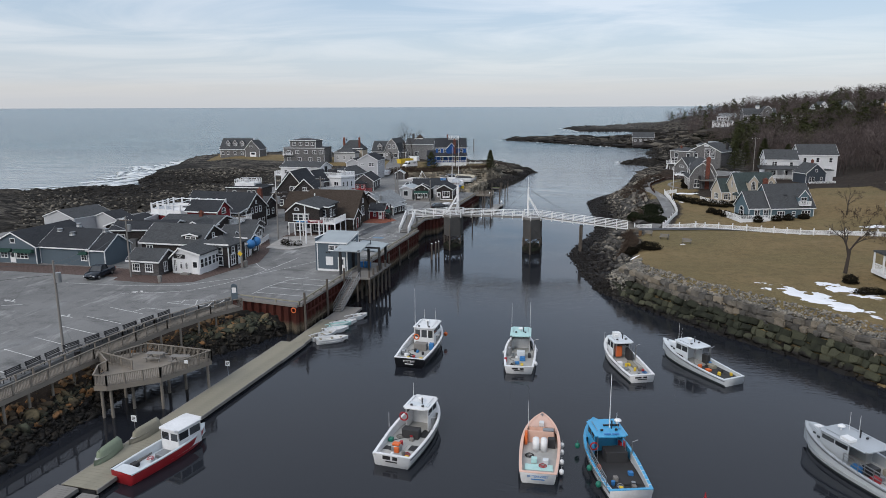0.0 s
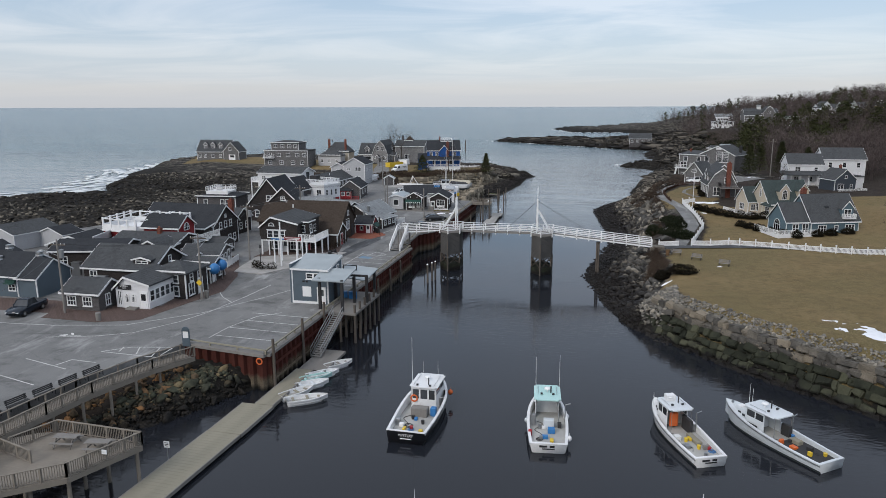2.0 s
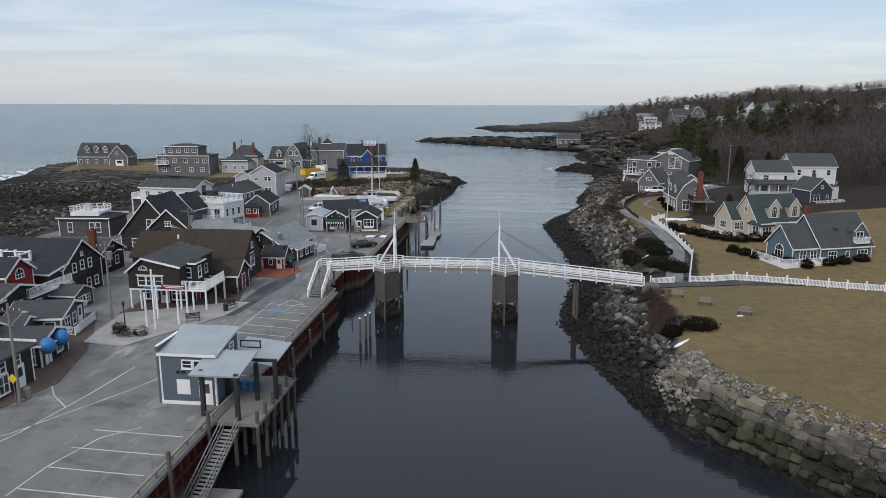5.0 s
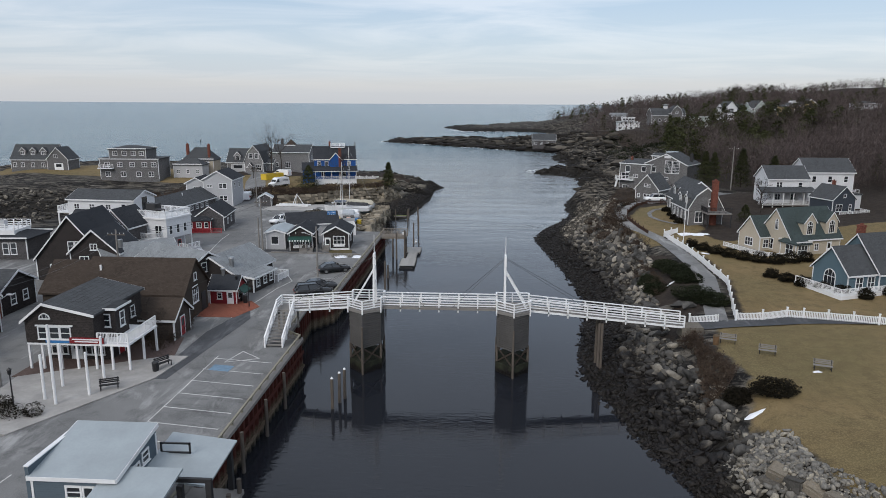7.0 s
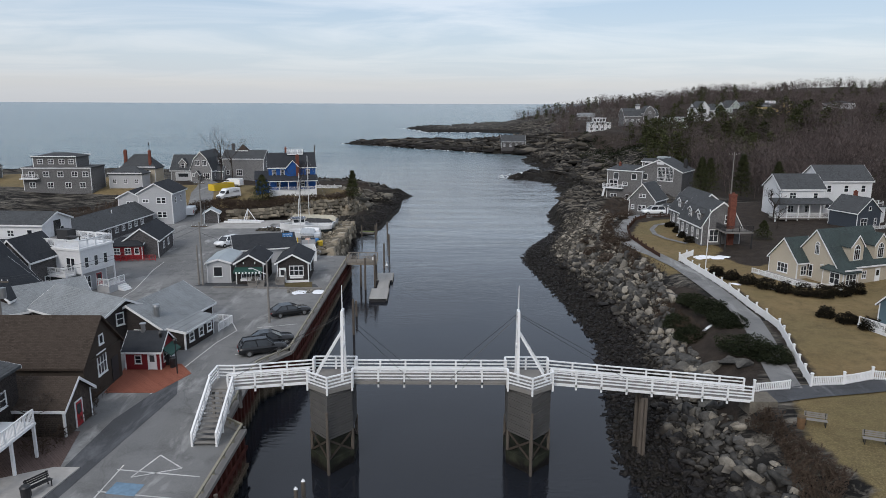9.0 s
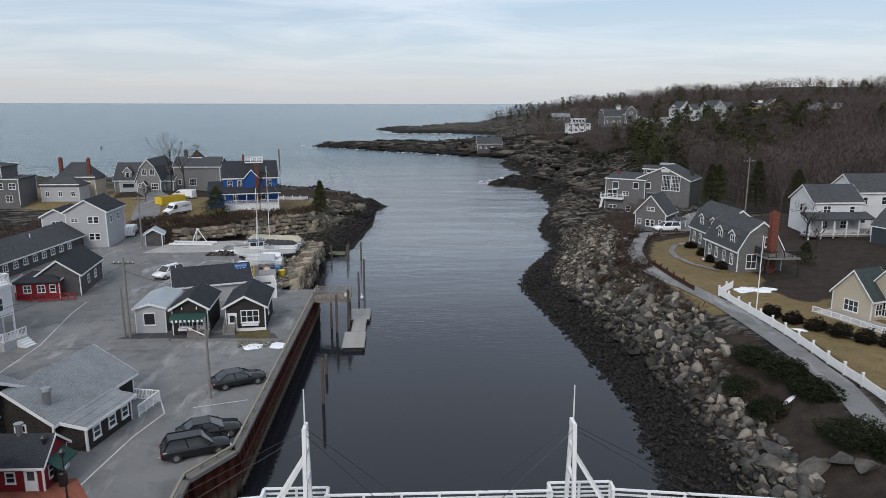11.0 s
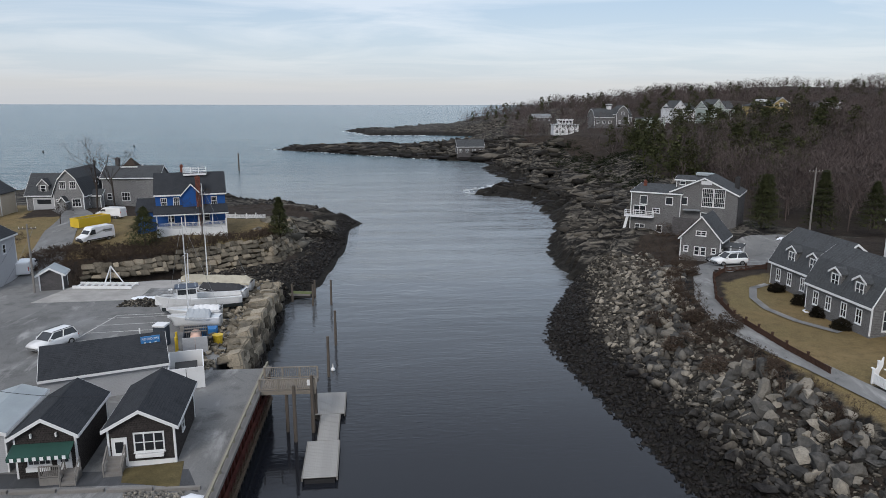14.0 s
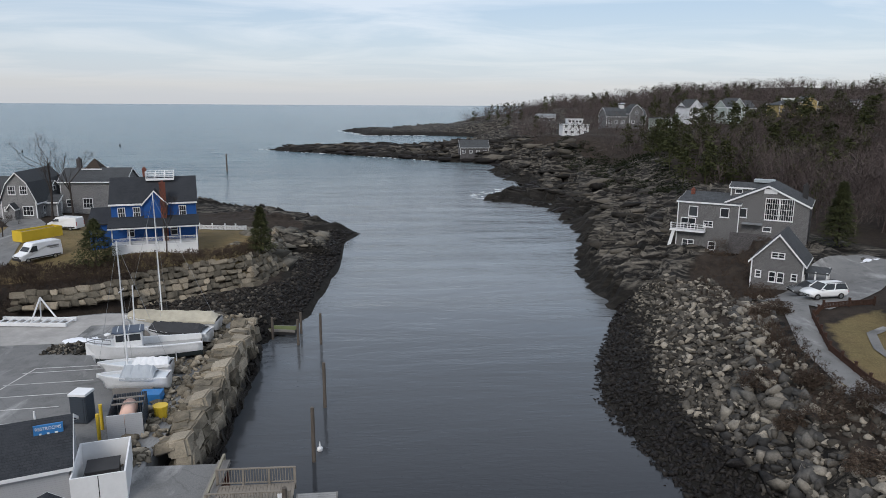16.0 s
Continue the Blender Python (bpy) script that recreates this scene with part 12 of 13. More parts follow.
float_dock("long weathered floating walkway", (-37.7, 39.2), (-36.7, 66.6), 3.1, pitch=0.42)
float_dock("long weathered floating walkway", (-36.65, 66.65), (-36.55, 72.6), 3.1, pitch=0.42)
float_dock("narrow floating walkway beside the quay", (-36.0, 72.65), (-35.9, 81.8), 1.75)
float_dock("grey float at the foot of the gangway", (-35.1, 81.85), (-35.1, 88.0), 2.8, material=m_greywood)
float_dock("small grey wooden float afloat", (-38.9, 31), (-38.6, 39.1), 1.7, material=m_greywood)
float_dock("small grey wooden float afloat", (-36.2, 33), (-36.2, 38.6), 1.2, material=m_greywood)
m_palefloat = wood("bleached_float_planks", (0.26, 0.255, 0.245), (0.42, 0.415, 0.40), 0)
float_dock("pale wooden float off the quay", (-31.75, 177.8), (-31.9, 183.6), 2.5, material=m_palefloat)
float_dock("pale wooden float off the quay", (-31.6, 183.65), (-31.7, 188.6), 1.6, material=m_palefloat)
float_dock("pale wooden float off the quay", (-31.8, 188.65), (-31.9, 193.4), 2.6, material=m_palefloat)
m_algae = wood("algae_planks", (0.10, 0.12, 0.05), (0.16, 0.18, 0.075), 0)
float_dock("weed-green float across the low beach", (-41.6, 229.0), (-37.2, 228.2), 1.4, 0.9, material=m_algae)

g = thing("gangway", "aluminium gangway from the landing down to the float", "gangway", 0, 0, 0)
planks(g, (-36.1, 85.2, 0.62), (-35.5, 90.8, 3.85), 1.1, material=m_greywood, pitch=0.32, gap=0.13)
for o in (-0.6, 0.6):
    for zz in (0.0, 0.5, 1.0):
        bm = bmesh.new()
        beam(bm, (-36.1 + o, 85.2, 0.62 + zz), (-35.5 + o, 90.8, 3.85 + zz), 0.05, 0.08 if zz else 0.2)
        part("handrail", bm, m_steel, g)
    for k in range(7):
        bm = bmesh.new()
        p = Vector((-36.1 + o, 85.2, 0.62)).lerp(Vector((-35.5 + o, 90.8, 3.85)), k / 6)
        tube(bm, p, p + Vector((0, 0, 1.0)), 0.025, 0.025, 6)
        part("post", bm, m_steel, g)

g = thing("fixed_pier", "wooden pier with railings from the quay to the float", "pier", 0, 0, 0)
planks(g, (-37.4, 187.6, 3.85), (-32.7, 187.8, 3.85), 2.6, material=m_deckwood, pitch=0.2)
part("pier_beam", boxes((-37.4, -32.7, 186.3, 186.5, 3.5, 3.8)), m_deckwood, g)
part("pier_beam", boxes((-37.4, -32.7, 188.9, 189.1, 3.5, 3.8)), m_deckwood, g)
for y in (186.35, 189.05):
    railing(g, [(-37.4, y, 3.85), (-32.75, y, 3.85)], 1.05, m_deckwood, 1.5, 0.12, (0.12,), 0.16)
for x, y in ((-33.0, 186.5), (-33.0, 188.9), (-35.2, 186.5)):
    bm = bmesh.new()
    tube(bm, (x, y, -2), (x, y, 3.6), 0.16, 0.14)
    part("timber_post", bm, m_pole, g)
part("notice", boxes((-33.4, -32.95, 186.22, 186.27, 4.3, 4.8)), m_trim, g)

boardwalk = thing("boardwalk", "weathered wooden walkway with slatted railings along the harbour bank", "boardwalk", 0, 0, 0)
WALKLINE = [(-50.3, 20), (-49.9, 44), (-49.3, 55), (-48.7, 60.5), (-48.1, 65), (-46.4, 71), (-44.5, 75.0), (-46.2, 78.2)]
for (ax, ay), (bx, by) in zip(WALKLINE[:-1], WALKLINE[1:-1]):
    planks(boardwalk, (ax - 0.75, ay, 3.78), (bx - 0.75, by, 3.78), 1.6, material=m_deckwood, pitch=0.6 if ay < 40 else 0.24)
    for o in (0.05, -1.5):
        bm = bmesh.new()
        beam(bm, (ax + o, ay, 3.5), (bx + o, by, 3.5), 0.12, 0.45)
        part("joist", bm, m_deckwood, boardwalk)
        railing(boardwalk, [(ax + o, ay, 3.78), (bx + o, by, 3.78)], 1.0, m_deckwood, 1.8, 0.13, (0.1,), 0.15 if o > 0 else 0.0)
for k in range(18):
    y = 26 + k * 2.7
    x = -50.0 if y < 55 else -50.0 + (y - 55) * 0.22
    bm = bmesh.new()
    tube(bm, (x, y, 0), (x, y, 3.4), 0.13, 0.13, 8)
    part("timber_post", bm, m_deckwood, boardwalk)

plat = thing("viewing_deck", "weathered angular viewing deck on tall posts with picnic tables", "deck", 0, 0, 0)
PL = [(-45.3, 50.2), (-44.1, 50.4), (-40.6, 53.3), (-38.5, 58.5), (-46.2, 58.9), (-47.5, 58.4), (-48.9, 57.2), (-48.9, 55.4), (-46.6, 53.6), (-46.6, 52.4)]
bm = bmesh.new()
prism(bm, PL, 3.1, 3.3)
part("deck_floor", bm, m_deckwood, plat)
for k in (0, 1, 2, 3, 7, 8, 9):
    a, b_ = PL[k], PL[(k + 1) % len(PL)]
    railing(plat, [(*a, 3.3), (*b_, 3.3)], 1.0, m_deckwood, 1.6, 0.13, (0.1,), 0.15)
    bm = bmesh.new()
    beam(bm, (*a, 3.0), (*b_, 3.0), 0.12, 0.4)
    part("rim_beam", bm, m_deckwood, plat)
railing(plat, [(-48.9, 55.6, 3.3), (-44.4, 54.3, 3.3)], 1.0, m_deckwood, 1.6, 0.13, (0.1,), 0.15)
railing(plat, [(-47.4, 55.6, 3.3), (-46.2, 58.7, 3.3)], 1.0, m_deckwood, 1.6, 0.13, (0.1,), 0.15)
for x, y in ((-44.9, 50.6), (-44.1, 50.8), (-40.8, 53.6), (-38.8, 58.2), (-41.4, 58.2), (-42.5, 57), (-46, 55), (-43.5, 53)):
    bm = bmesh.new()
    tube(bm, (x, y, -1.5), (x, y, 4.3 if (x, y) in ((-40.8, 53.6), (-38.8, 58.2)) else 3.1), 0.15, 0.14, 8)
    part("post", bm, m_deckwood, plat)
part("notice", boxes((-39.6, -39.2, 55.6, 55.66, 3.9, 4.2)), m_trim, plat)


def picnic_table(x, y, z, rz):
    t = thing("picnic_table", "grey weathered picnic table on the deck", "table", x, y, z, rz, "picnic tables")
    for k in range(4):
        part("top_board", boxes((-0.9, 0.9, -0.36 + k * 0.185, -0.19 + k * 0.185, 0.71, 0.75)), m_greywood, t)
    for s in (-1, 1):
        part("seat_board", boxes((-0.9, 0.9, s * 0.68 - 0.13, s * 0.68 + 0.13, 0.42, 0.46)), m_greywood, t)
        bm = bmesh.new()
        for yy in (-0.7, 0.7):
            beam(bm, (s * 0.65, yy, 0), (s * 0.65, yy * 0.25, 0.71), 0.05, 0.1)
        beam(bm, (s * 0.65, -0.75, 0.4), (s * 0.65, 0.75, 0.4), 0.05, 0.09)
        part("leg_frame", bm, m_greywood, t)


picnic_table(-43.9, 57.2, 3.3, 8), picnic_table(-41.0, 57.0, 3.3, 12)


def bench(x, y, z, rz, material, label, w=1.6):
    t = thing("bench", label, "bench", x, y, z, rz, "benches")
    for k in range(3):
        part("seat_slat", boxes((-w / 2, w / 2, -0.22 + k * 0.15, -0.09 + k * 0.15, 0.42, 0.45)), material, t)
    for k in range(3):
        part("back_slat", boxes((-w / 2, w / 2, 0.24 + k * 0.03, 0.27 + k * 0.03, 0.52 + k * 0.14, 0.63 + k * 0.14)), material, t)
    for sx_ in (-1, 1):
        bm = bmesh.new()
        beam(bm, (sx_ * w * 0.42, -0.2, 0), (sx_ * w * 0.42, -0.2, 0.42), 0.06, 0.06)
        beam(bm, (sx_ * w * 0.42, 0.2, 0), (sx_ * w * 0.42, 0.32, 0.95), 0.06, 0.06)
        part("bench_leg", bm, m_black, t)


for k in range(13):
    y = 40 + k * 2.35
    x = -53.0 if y < 56 else -53.0 + (y - 56) * 0.21
    bench(x, y, ROAD, 90 - (0 if y < 56 else 10), m_sole_dark, "dark slatted bench facing the harbour", 1.9)
bench(5.9, 129.6, ground(5.9, 129.6), -20, m_greywood, "grey slatted bench on the lawn")
bench(8.6, 126.6, ground(8.6, 126.6), -20, m_greywood, "grey slatted bench on the lawn")
bench(12.0, 122.8, ground(12, 122.8), -20, m_greywood, "grey slatted bench on the lawn")
bench(9.2, 151.0, ground(9.2, 151.0), 80, m_greywood, "grey slatted bench beside the shore path")
bench(-50.6, 116.2, ROAD + 0.13, 25, m_black, "dark bench on the island")
bench(-48.3, 121.6, ROAD + 0.13, 60, m_black, "dark bench before the corner shop")


def pile(x, y, top, label="weathered round timber mooring pile", r=0.17, cap=False):
    t = thing("mooring_pile", label, "pile", x, y, 0, 0, "mooring piles")
    bm = bmesh.new()
    tube(bm, (0, 0, -3), (0, 0, top), r, r * 0.85, 9)
    part("pole", bm, m_pole, t)
    if cap:
        bm = bmesh.new()
        tube(bm, (0, 0, top), (0, 0, top + 0.18), r * 0.9, 0.02, 9)
        part("cap", bm, m_white, t)


for x, y, top in ((-37.1, 77.3, 5.3), (-37.1, 84.3, 5.3), (-37.1, 90.4, 5.4), (-34.3, 184.6, 5.0), (-33.4, 163.5, 4.6), (-32.5, 208.2, 4.2), (-32.6, 198.6, 4.4), (-34.2, 225.0, 3.6), (-36.7, 224.9, 3.0), (-39.8, 227.0, 2.6), (-36.8, 228.8, 2.6), (-33.0, 186.2, 5.2), (-34.0, 171, 2.2), (-36.9, 110, 3.4), (-36.9, 116, 3.4), (-36.9, 121.5, 3.6)):
    pile(x, y, top)
for x, y in ((-32.5, 121.8), (-32.1, 123.2), (-31.8, 124.2)):
    pile(x, y, 3.0, "mooring pile with a white cap", 0.17, True)
pile(-85.8, 423.8, 7.0, "channel marker pole standing in the sea", 0.3)
for x, y, c, r in ((-32.3, 200.3, m_white, 0.25), (-213, 534, m_dark, 0.4), (-181, 583, m_dark, 0.4), (7.2, 48.6, m_red, 0.28)):
    t_ = thing("buoy", "small round mooring buoy afloat" if r < 1 else "tall channel buoy at sea", "buoy", x, y, 0)
    bm = bmesh.new()
    if r < 0.35:
        ball(bm, 0, 0, 0.1, r, r, r, 10, 7)
        tube(bm, (0, 0, 0.3), (0, 0, 0.3 + r * 2), r * 0.4, 0.02, 8)
    else:
        tube(bm, (0, 0, -1), (0, 0, 0.8), r, r, 12)
        tube(bm, (0, 0, 0.8), (0, 0, 1.6), r * 0.7, 0.15, 8)
    part("float", bm, c, t_)

# ---- poles, wires, lamps ----
wires = []


def utility_pole(x, y, z, h, lamp=None, transformer=False, arm=True, cabinet=False):
    t = thing("utility_pole", "grey wooden utility pole with crossarm and wires", "utility pole", x, y, z, 0, "utility poles")
    bm = bmesh.new()
    tube(bm, (0, 0, -0.5), (0, 0, h), 0.15, 0.10, 9)
    part("pole", bm, m_greywood, t)
    if arm:
        part("crossarm", boxes((-1.1, 1.1, -0.06, 0.06, h - 0.7, h - 0.56)), m_pole, t)
        for xx in (-1.0, -0.5, 0.5, 1.0):
            bm = bmesh.new()
            tube(bm, (xx, 0, h - 0.56), (xx, 0, h - 0.4), 0.04, 0.03, 6)
            part("insulator", bm, m_white, t)
    if transformer:
        bm = bmesh.new()
        tube(bm, (0.45, 0, h - 2.2), (0.45, 0, h - 1.2), 0.28, 0.28, 12)
        part("transformer", bm, m_steel, t)
    if lamp:
        bm = bmesh.new()
        tube(bm, (0, 0, h * 0.78), (lamp[0] * 0.85, lamp[1] * 0.85, h * 0.86), 0.04, 0.035, 6)
        part("lamp_arm", bm, m_steel, t)
        bm = bmesh.new()
        ball(bm, lamp[0], lamp[1], h * 0.86, 0.34, 0.16, 0.1)
        part("lamp_head", bm, m_steel, t)
    wires.append((x, y, z + h - 0.45))


utility_pole(-53.9, 56.2, ROAD, 9.5, None, True, False)
utility_pole(-68.1, 85.0, ROAD, 9.0, (-1.8, -0.6), True)
utility_pole(-55.2, 93.9, ROAD, 8.6, (0.2, 1.6))
utility_pole(-60.6, 116.5, ROAD, 9.2, (0.9, 1.4), True)
utility_pole(-55.2, 173.2, ROAD, 8.8)
utility_pole(-55.8, 173.3, ROAD, 5.6, None, False, False)
utility_pole(-71.7, 221.0, ROAD, 9.0)
utility_pole(-42.1, 156.9, ROAD, 7.2, (-2.0, 0.6), False, False)
utility_pole(41.1, 234.3, 7.8, 10.0)
utility_pole(-63.5, 143.0, ROAD, 9.0, None, True)


def wire(a, b, sag=0.7):
    t = thing("overhead_wire", "thin black overhead wire between poles", "wire", 0, 0, 0, 0, "overhead wires")
    bm = bmesh.new()
    a, b = Vector(a), Vector(b)
    pts = [a.lerp(b, k / 10) - Vector((0, 0, sag * 4 * (k / 10) * (1 - k / 10))) for k in range(11)]
    d = (b - a).normalized()
    u = d.cross(Vector((0, 0, 1))).normalized() * 0.018
    v = u.cross(d)
    rings = [[bm.verts.new(p + o) for o in (u, v, -u, -v)] for p in pts]
    for p, q in zip(rings, rings[1:]):
        for k in range(4):
            bm.faces.new((p[k], p[(k + 1) % 4], q[(k + 1) % 4], q[k]))
    part("cable", bm, m_black, t)


for a, b_, s in ((1, 0, 1.0), (2, 1, 0.7), (3, 2, 0.8), (9, 3, 0.8), (4, 9, 1.0), (6, 4, 1.4)):
    for o in (-0.8, 0.8):
        wire((wires[a][0] + o, wires[a][1], wires[a][2]), (wires[b_][0] + o, wires[b_][1], wires[b_][2]), s)
wire((wires[0][0], wires[0][1], wires[0][2]), (-100, 62, 12), 1.2)
wire((wires[0][0], wires[0][1], wires[0][2] - 1), (-100, 40, 12), 1.2)
wire((wires[8][0], wires[8][1], wires[8][2]), (90, 228, 18), 1.5)
wire((wires[4][0], wires[4][1], wires[4][2] - 1), (-47, 178, 7.4), 0.4)

t_ = thing("flagpole", "slim white flagpole on the lawn", "flagpole", 13.0, 172.2, ground(13, 172.2))
bm = bmesh.new()
tube(bm, (0, 0, -0.3), (0, 0, 8.4), 0.07, 0.04, 8)
part("pole", bm, m_white, t_)
bm = bmesh.new()
ball(bm, 0, 0, 8.45, 0.09)
part("finial", bm, m_white, t_)
for x, y, h in ((-54.9, 113.9, 3.9), (-55.0, 116.6, 3.9), (-53.4, 113.0, 6.8), (-51.7, 115.0, 3.8), (-52.4, 118.6, 3.9)):
    t_ = thing("white_post", "tall white post on the island", "post", x, y, ROAD + 0.12, 0, "white posts")
    bm = bmesh.new()
    tube(bm, (0, 0, 0), (0, 0, h), 0.12, 0.11, 10)
    part("shaft", bm, m_white, t_)
for x, y in ((-56.5, 112.3), (-46.9, 141.6), (-49.0, 143.5)):
    t_ = thing("street_lamp", "black lantern on a slim post", "street lamp", x, y, ROAD, 0, "street lamps")
    bm = bmesh.new()
    tube(bm, (0, 0, 0), (0, 0, 2.9), 0.07, 0.045, 8)
    part("post", bm, m_black, t_)
    bm = bmesh.new()
    tube(bm, (0, 0, 2.9), (0, 0, 3.3), 0.13, 0.18, 6)
    tube(bm, (0, 0, 3.3), (0, 0, 3.5), 0.22, 0.03, 6)
    part("lantern", bm, m_black, t_)
for x, y, c in ((-48.6, 120.6, m_black), (-50.7, 54.5, m_black), (-47.9, 143.2, m_black), (-48.7, 143.8, m_black), (-62, 83.2, m_greywood), (-55.0, 94.6, m_greywood), (4.6, 129.2, m_rustrock)):
    t_ = thing("litter_bin", "round litter bin on the pavement", "bin", x, y, ROAD + 0.02 if x < 0 else ground(x, y), 0, "litter bins")
    bm = bmesh.new()
    tube(bm, (0, 0, 0), (0, 0, 0.9), 0.27, 0.31, 12)
    tube(bm, (0, 0, 0.9), (0, 0, 1.0), 0.33, 0.24, 12)
    part("drum", bm, c, t_)
t_ = thing("road_sign", "yellow diamond warning sign on a pole", "road sign", -55.0, 93.4, ROAD)
part("panel", boxes((-0.3, 0.3, -0.03, 0, -0.3, 0.3)), m_yellow, t_).matrix_basis = pose(0, -0.25, 2.4, 0, 45, 0)
bm = bmesh.new()
tube(bm, (0, -0.2, 0), (0, -0.2, 2.8), 0.03, 0.03, 6)
part("post", bm, m_steel, t_)
for x, y, r in ((-57.9, 101.6, 0), (-58.2, 104.0, 0)):
    t_ = thing("cafe_umbrella", "closed blue canvas umbrella by the shop", "umbrella", x, y, ROAD, 0, "blue umbrellas")
    bm = bmesh.new()
    tube(bm, (0, 0, 0), (0, 0, 1.2), 0.04, 0.04, 6)
    part("pole", bm, m_steel, t_)
    bm = bmesh.new()
    ball(bm, 0, 0, 2.1, 0.75, 0.75, 0.8, 12, 8)
    smooth(part("canopy", bm, m_blue, t_))
t_ = thing("quay_sign", "arched grey-blue notice board at the quay corner", "notice board", -47.0, 77.6, ROAD, 10)
add_b = boxes((-0.4, 0.4, -0.05, 0.05, 0, 1.7))
tube(add_b, (0, -0.05, 1.7), (0, 0.05, 1.7), 0.4, 0.4, 16)
part("board", add_b, m_clap_slate, t_)
part("notice_text", boxes((-0.28, 0.28, -0.07, -0.05, 0.9, 1.6)), m_trim, t_)
life_ring(tagged(thing("life_buoy", "orange life ring hung on the quay wall", "life ring", -38.2, 76.35, 3.2), ""), pose(0, 0, 0))
for x, y in ((-39.5, 47.9), (-38.6, 61.5)):
    t_ = thing("dock_sign", "small white notice on a post", "sign", x, y, 0.5, 0, "dock signs")
    bm = bmesh.new()
    tube(bm, (0, 0, -0.4), (0, 0, 1.0), 0.03, 0.03, 6)
    part("post", bm, m_steel, t_)
    part("panel", boxes((-0.25, 0.25, -0.04, -0.01, 1.0, 1.55)), m_white, t_)
    part("notice_text", boxes((-0.17, 0.17, -0.05, -0.04, 1.38, 1.44), (-0.17, 0.17, -0.05, -0.04, 1.25, 1.31), (-0.17, 0.1, -0.05, -0.04, 1.12, 1.18)), m_dark, t_)

# planters on the island
for x, y, r in ((-56.6, 111.2, 0.8), (-55.4, 110.6, 0.9), (-54.0, 111.0, 0.85), (-57.4, 112.4, 0.7)):
    shrub(x, y, ROAD + 0.4, (r, r, r), 900, 0.05, m_hedge, "small dark planted shrub on the island", "clipped_shrub")

# ---- fences ----
def picket_fence(label, line, h=1.0, material=None, gap=2.4, pickets=0.16, lift=0.05):
    f = thing("picket_fence", label, "fence", 0, 0, 0)
    material = material or m_white
    bm = boxes((-0.04, 0.04, -0.04, 0.04, 0, 0.96))
    bmesh.ops.create_cone(bm, cap_ends=False, segments=4, radius1=0.055, radius2=0.0, depth=0.05, matrix=pose(0, 0, 0.985, 0, 0, 45))
    stick = bpy.data.meshes.new("picket")
    bm.to_mesh(stick)
    bm.free()
    stick.materials.append(material)
    for (ax, ay), (bx, by) in zip(line, line[1:]):
        n = max(1, round(math.hypot(bx - ax, by - ay) / gap))
        for k in range(n):
            pa = (ax + (bx - ax) * k / n, ay + (by - ay) * k / n)
            pb = (ax + (bx - ax) * (k + 1) / n, ay + (by - ay) * (k + 1) / n)
            za, zb = ground(*pa) + lift, ground(*pb) + lift
            bm = boxes((pa[0] - 0.08, pa[0] + 0.08, pa[1] - 0.08, pa[1] + 0.08, za - 0.3, za + h + 0.15), (pa[0] - 0.11, pa[0] + 0.11, pa[1] - 0.11, pa[1] + 0.11, za + h + 0.15, za + h + 0.2))
            part("post", bm, material, f)
            for r in (0.2, 0.8):
                bm = bmesh.new()
                beam(bm, (*pa, za + h * r), (*pb, zb + h * r), 0.05, 0.09)
                part("fence_rail", bm, material, f)
            m_ = int(math.dist(pa, pb) / pickets)
            for j in range(m_):
                t = (j + 0.5) / m_
                x, y, z = pa[0] + (pb[0] - pa[0]) * t, pa[1] + (pb[1] - pa[1]) * t, za + (zb - za) * t
                shared("picket", stick, f, pose(x, y, z + 0.05) @ Matrix.Diagonal((1, 1, h * (0.94 - 0.1 * math.sin(math.pi * t)) - 0.05, 1)))


picket_fence("white picket fence along the shore path", [(8.9, 136.2), (12.4, 149.6), (12.6, 153.0), (12.6, 160.4), (11.6, 178.6), (14.6, 181.5)])
picket_fence("short white picket fence at the bridge end", [(3.7, 135.3), (6.9, 135.6)])
picket_fence("white picket fence along the lawn path", [(9.0, 136.3), (11.9, 136.6), (14.9, 137.6), (16.5, 137.2), (25.8, 134.6), (34, 132.6), (46, 131)])
m_redwood = wood("red_brown_fence", (0.045, 0.027, 0.021), (0.08, 0.047, 0.036), 2)
picket_fence("low red-brown picket fence round the garden", [(22.2, 213.3), (16.3, 212.6), (13.6, 210.0), (10.2, 202.3), (8.8, 195.4), (8.9, 186.1), (9.4, 180.5)], 0.7, m_redwood)
picket_fence("white picket fence on the point", [(-58.6, 272.0), (-54.0, 270.5), (-49.9, 268.0)], 0.9)

# ---- boat yard clutter ----
t_ = thing("portable_toilet", "grey portable toilet with a white roof", "portable toilet", -49.2, 199.2, ROAD, -8)
bm = boxes((-0.6, 0.6, -0.6, 0.6, 0, 2.1))
bmesh.ops.bevel(bm, geom=bm.edges[:], offset=0.05, segments=2, affect="EDGES")
part("cabin", bm, m_clap_navy, t_)
part("roof", boxes((-0.64, 0.64, -0.64, 0.64, 2.1, 2.28)), m_white, t_)
part("door", boxes((-0.42, 0.42, -0.64, -0.6, 0.1, 1.95)), m_clap_navy, t_)
t_ = thing("bin_enclosure", "white boarded bin enclosure with double doors", "enclosure", -44.3, 189.9, ROAD, 15)
t_.scale = (0.98, 0.88, 1.0)
for q in ((-1.5, 1.5, -2.6, -2.5, 0, 1.9), (-1.5, -1.4, -2.5, 2.6, 0, 1.9), (1.4, 1.5, -2.5, 2.6, 0, 1.9), (-1.4, 1.4, 2.5, 2.6, 0, 1.9)):
    part("panel", boxes(q), m_white, t_)
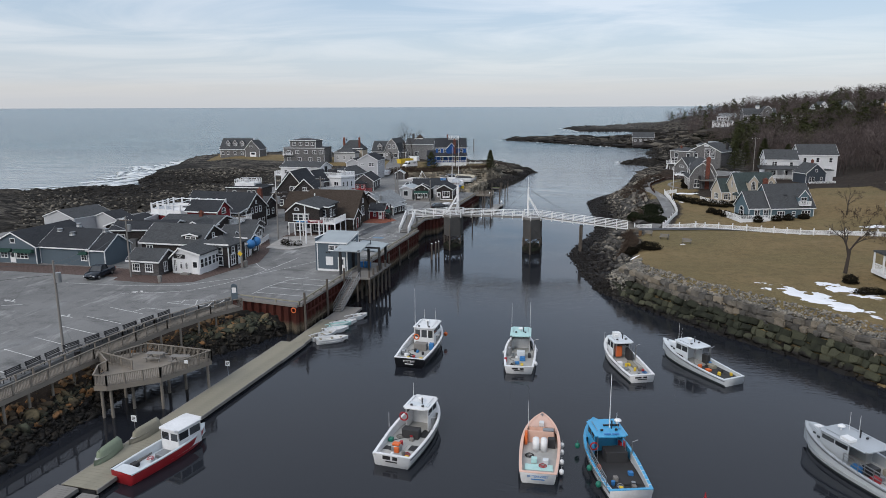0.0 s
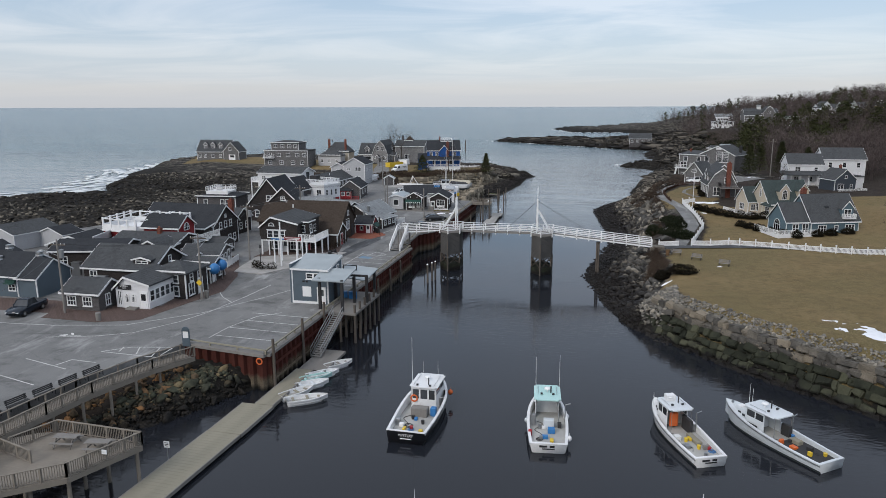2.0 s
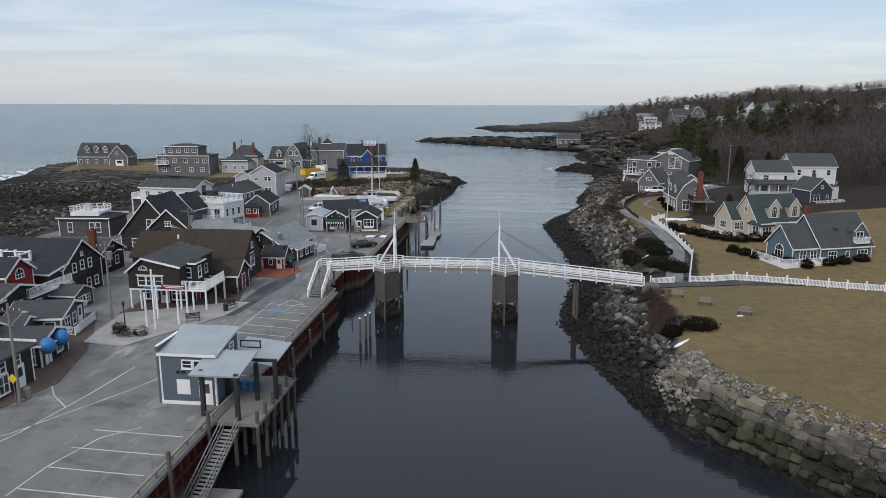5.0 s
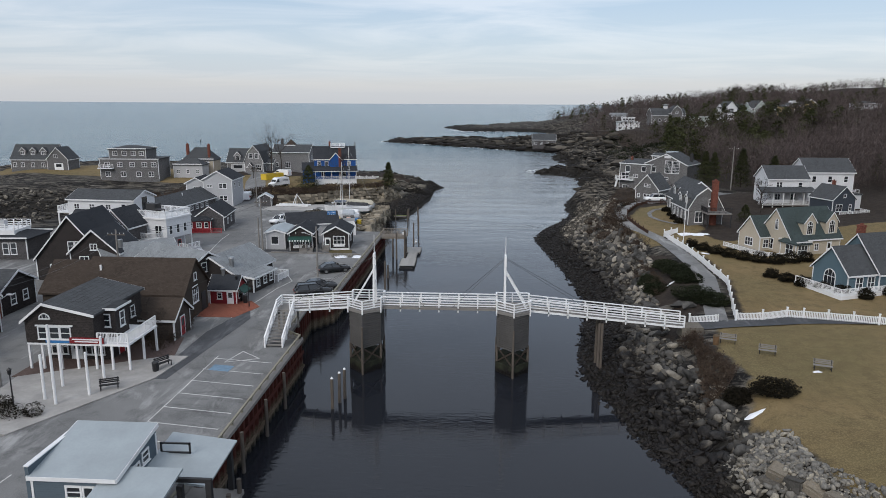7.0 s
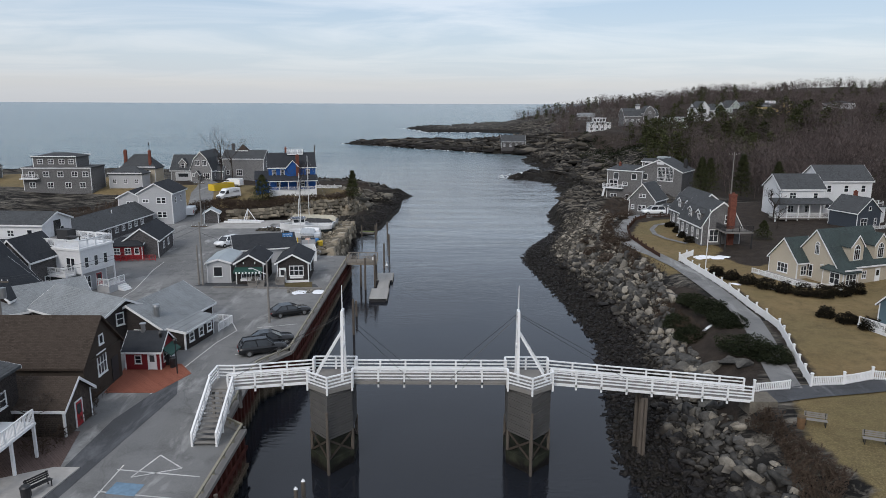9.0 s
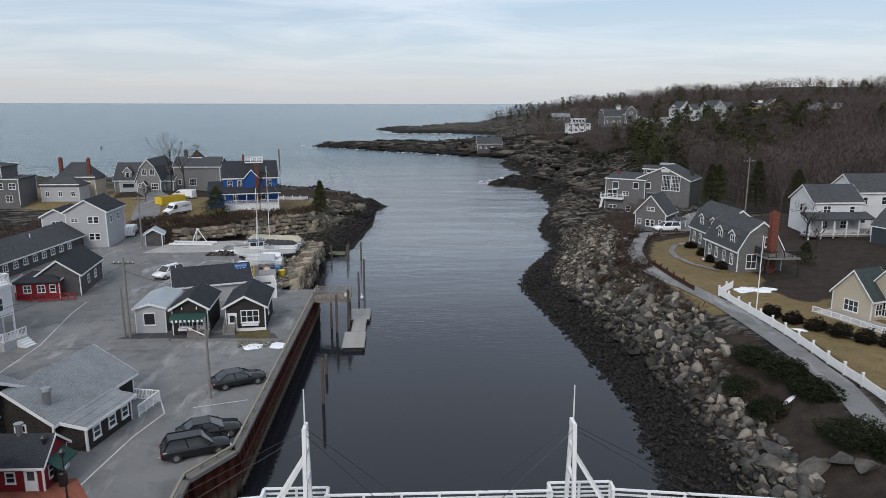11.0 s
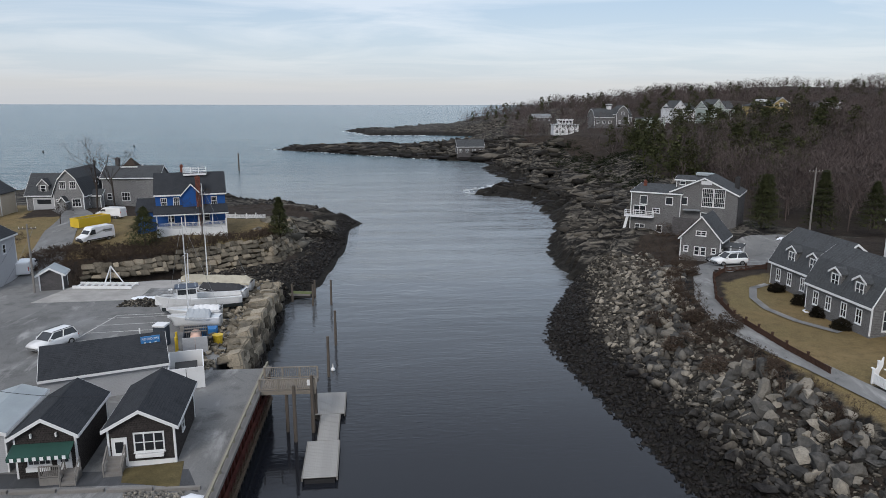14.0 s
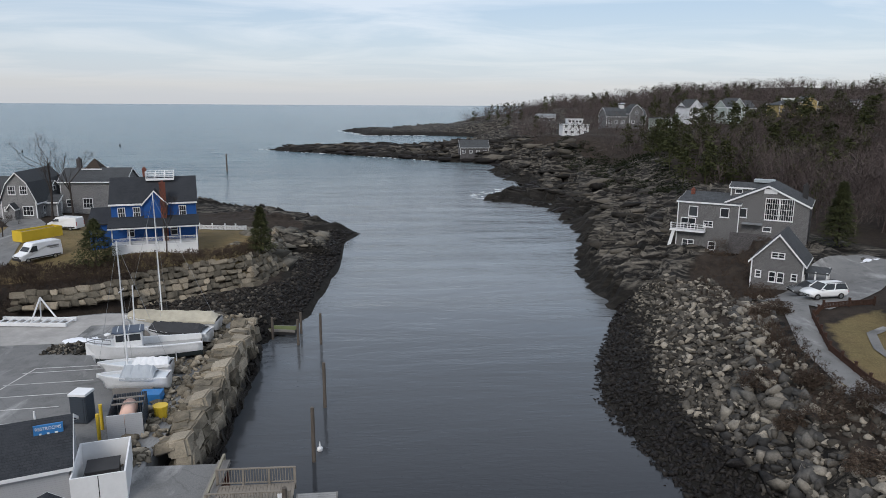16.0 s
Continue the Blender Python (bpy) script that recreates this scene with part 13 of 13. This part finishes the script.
part("door_gap", boxes((-0.02, 0.02, -2.62, -2.6, 0.05, 1.85)), m_dark, t_)
part("dumpster", boxes((-0.9, 0.9, -0.8, 1.0, 0, 1.3), (-0.95, 0.95, -0.85, 1.05, 1.3, 1.38)), m_sole_dark, t_)
t_ = thing("tank_enclosure", "grey fenced enclosure holding a pink tank", "enclosure", -45.5, 197.8, ROAD, 13)
t_.scale = (0.88, 1.0, 1.0)
for q in ((-1.3, -0.02, -2.1, -2.0, 0, 1.9), (0.02, 1.3, -2.1, -2.0, 0, 1.9)):
    part("gate", boxes(q), m_clap_pale, t_)
for k in range(20):
    y_ = -1.95 + k * 0.2
    for x_ in (-1.28, 1.22):
        part("slat", boxes((x_, x_ + 0.06, y_, y_ + 0.17, 0, 1.8)), m_clap_navy, t_)
for k in range(13):
    part("slat", boxes((-1.25 + k * 0.192, -1.09 + k * 0.192, 1.98, 2.04, 0, 1.8)), m_clap_navy, t_)
bm = bmesh.new()
tube(bm, (0, -1.2, 1.1), (0, 1.2, 1.1), 0.62, 0.62, 16)
smooth(part("tank", bm, m_hull_pink, t_))
part("top_rail", boxes((-1.2, 1.2, -0.05, 0.05, 1.8, 1.9), (-1.2, 1.2, 1.0, 1.1, 1.8, 1.9)), m_greywood, t_)
for x, y in ((-46.9, 196.0), (-47.3, 197.6)):
    t_ = thing("bollard", "yellow painted steel bollard on the quay", "bollard", x, y, ROAD, 0, "yellow bollards")
    bm = bmesh.new()
    tube(bm, (0, 0, 0), (0, 0, 1.9), 0.12, 0.12, 10)
    part("post", bm, m_yellow, t_)
t_ = thing("yellow_tub", "yellow plastic tub on the gravel", "tub", -43.7, 199.2, ROAD)
bm = bmesh.new()
tube(bm, (0, 0, 0), (0, 0, 0.9), 0.42, 0.5, 12)
tube(bm, (0, 0, 0.9), (0, 0, 1.0), 0.55, 0.55, 12)
part("drum", bm, m_yellow, t_)
t_ = thing("blue_tub", "blue plastic fish tub on gravel", "tub", -45.3, 202.2, ROAD)
part("drum", boxes((-0.8, 0.8, -0.6, 0.6, 0, 0.8)), m_blue, t_)
t_ = thing("launching_frame", "white steel launching ramp frame lying by the slip", "ramp frame", -63.6, 223.0, ROAD + 0.1, -6)
for y in (-1.0, 1.0):
    part("side_rail", boxes((-3.9, 3.9, y - 0.1, y + 0.1, 0.0, 0.35)), m_white, t_)
for k in range(9):
    part("rung", boxes((-3.6 + k * 0.9, -3.45 + k * 0.9, -0.9, 0.9, 0.12, 0.24)), m_white, t_)
bm = bmesh.new()
beam(bm, (0.2, -0.9, 0.3), (0.9, 0, 2.8), 0.12, 0.12)
beam(bm, (0.2, 0.9, 0.3), (0.9, 0, 2.8), 0.12, 0.12)
beam(bm, (2.6, 0, 0.3), (0.9, 0, 2.8), 0.12, 0.12)
part("a_frame", bm, m_white, t_)
for k in range(5):
    x, y = -52 + k * 3.0, 171.9 - 0.12 * k
    t_ = thing("kerb_log", "grey timber kerb log along the parking", "kerb", x, y, ROAD, 0, "kerb logs")
    part("log", boxes((-1.4, 1.4, -0.12, 0.12, 0, 0.2)), m_greywood, t_)
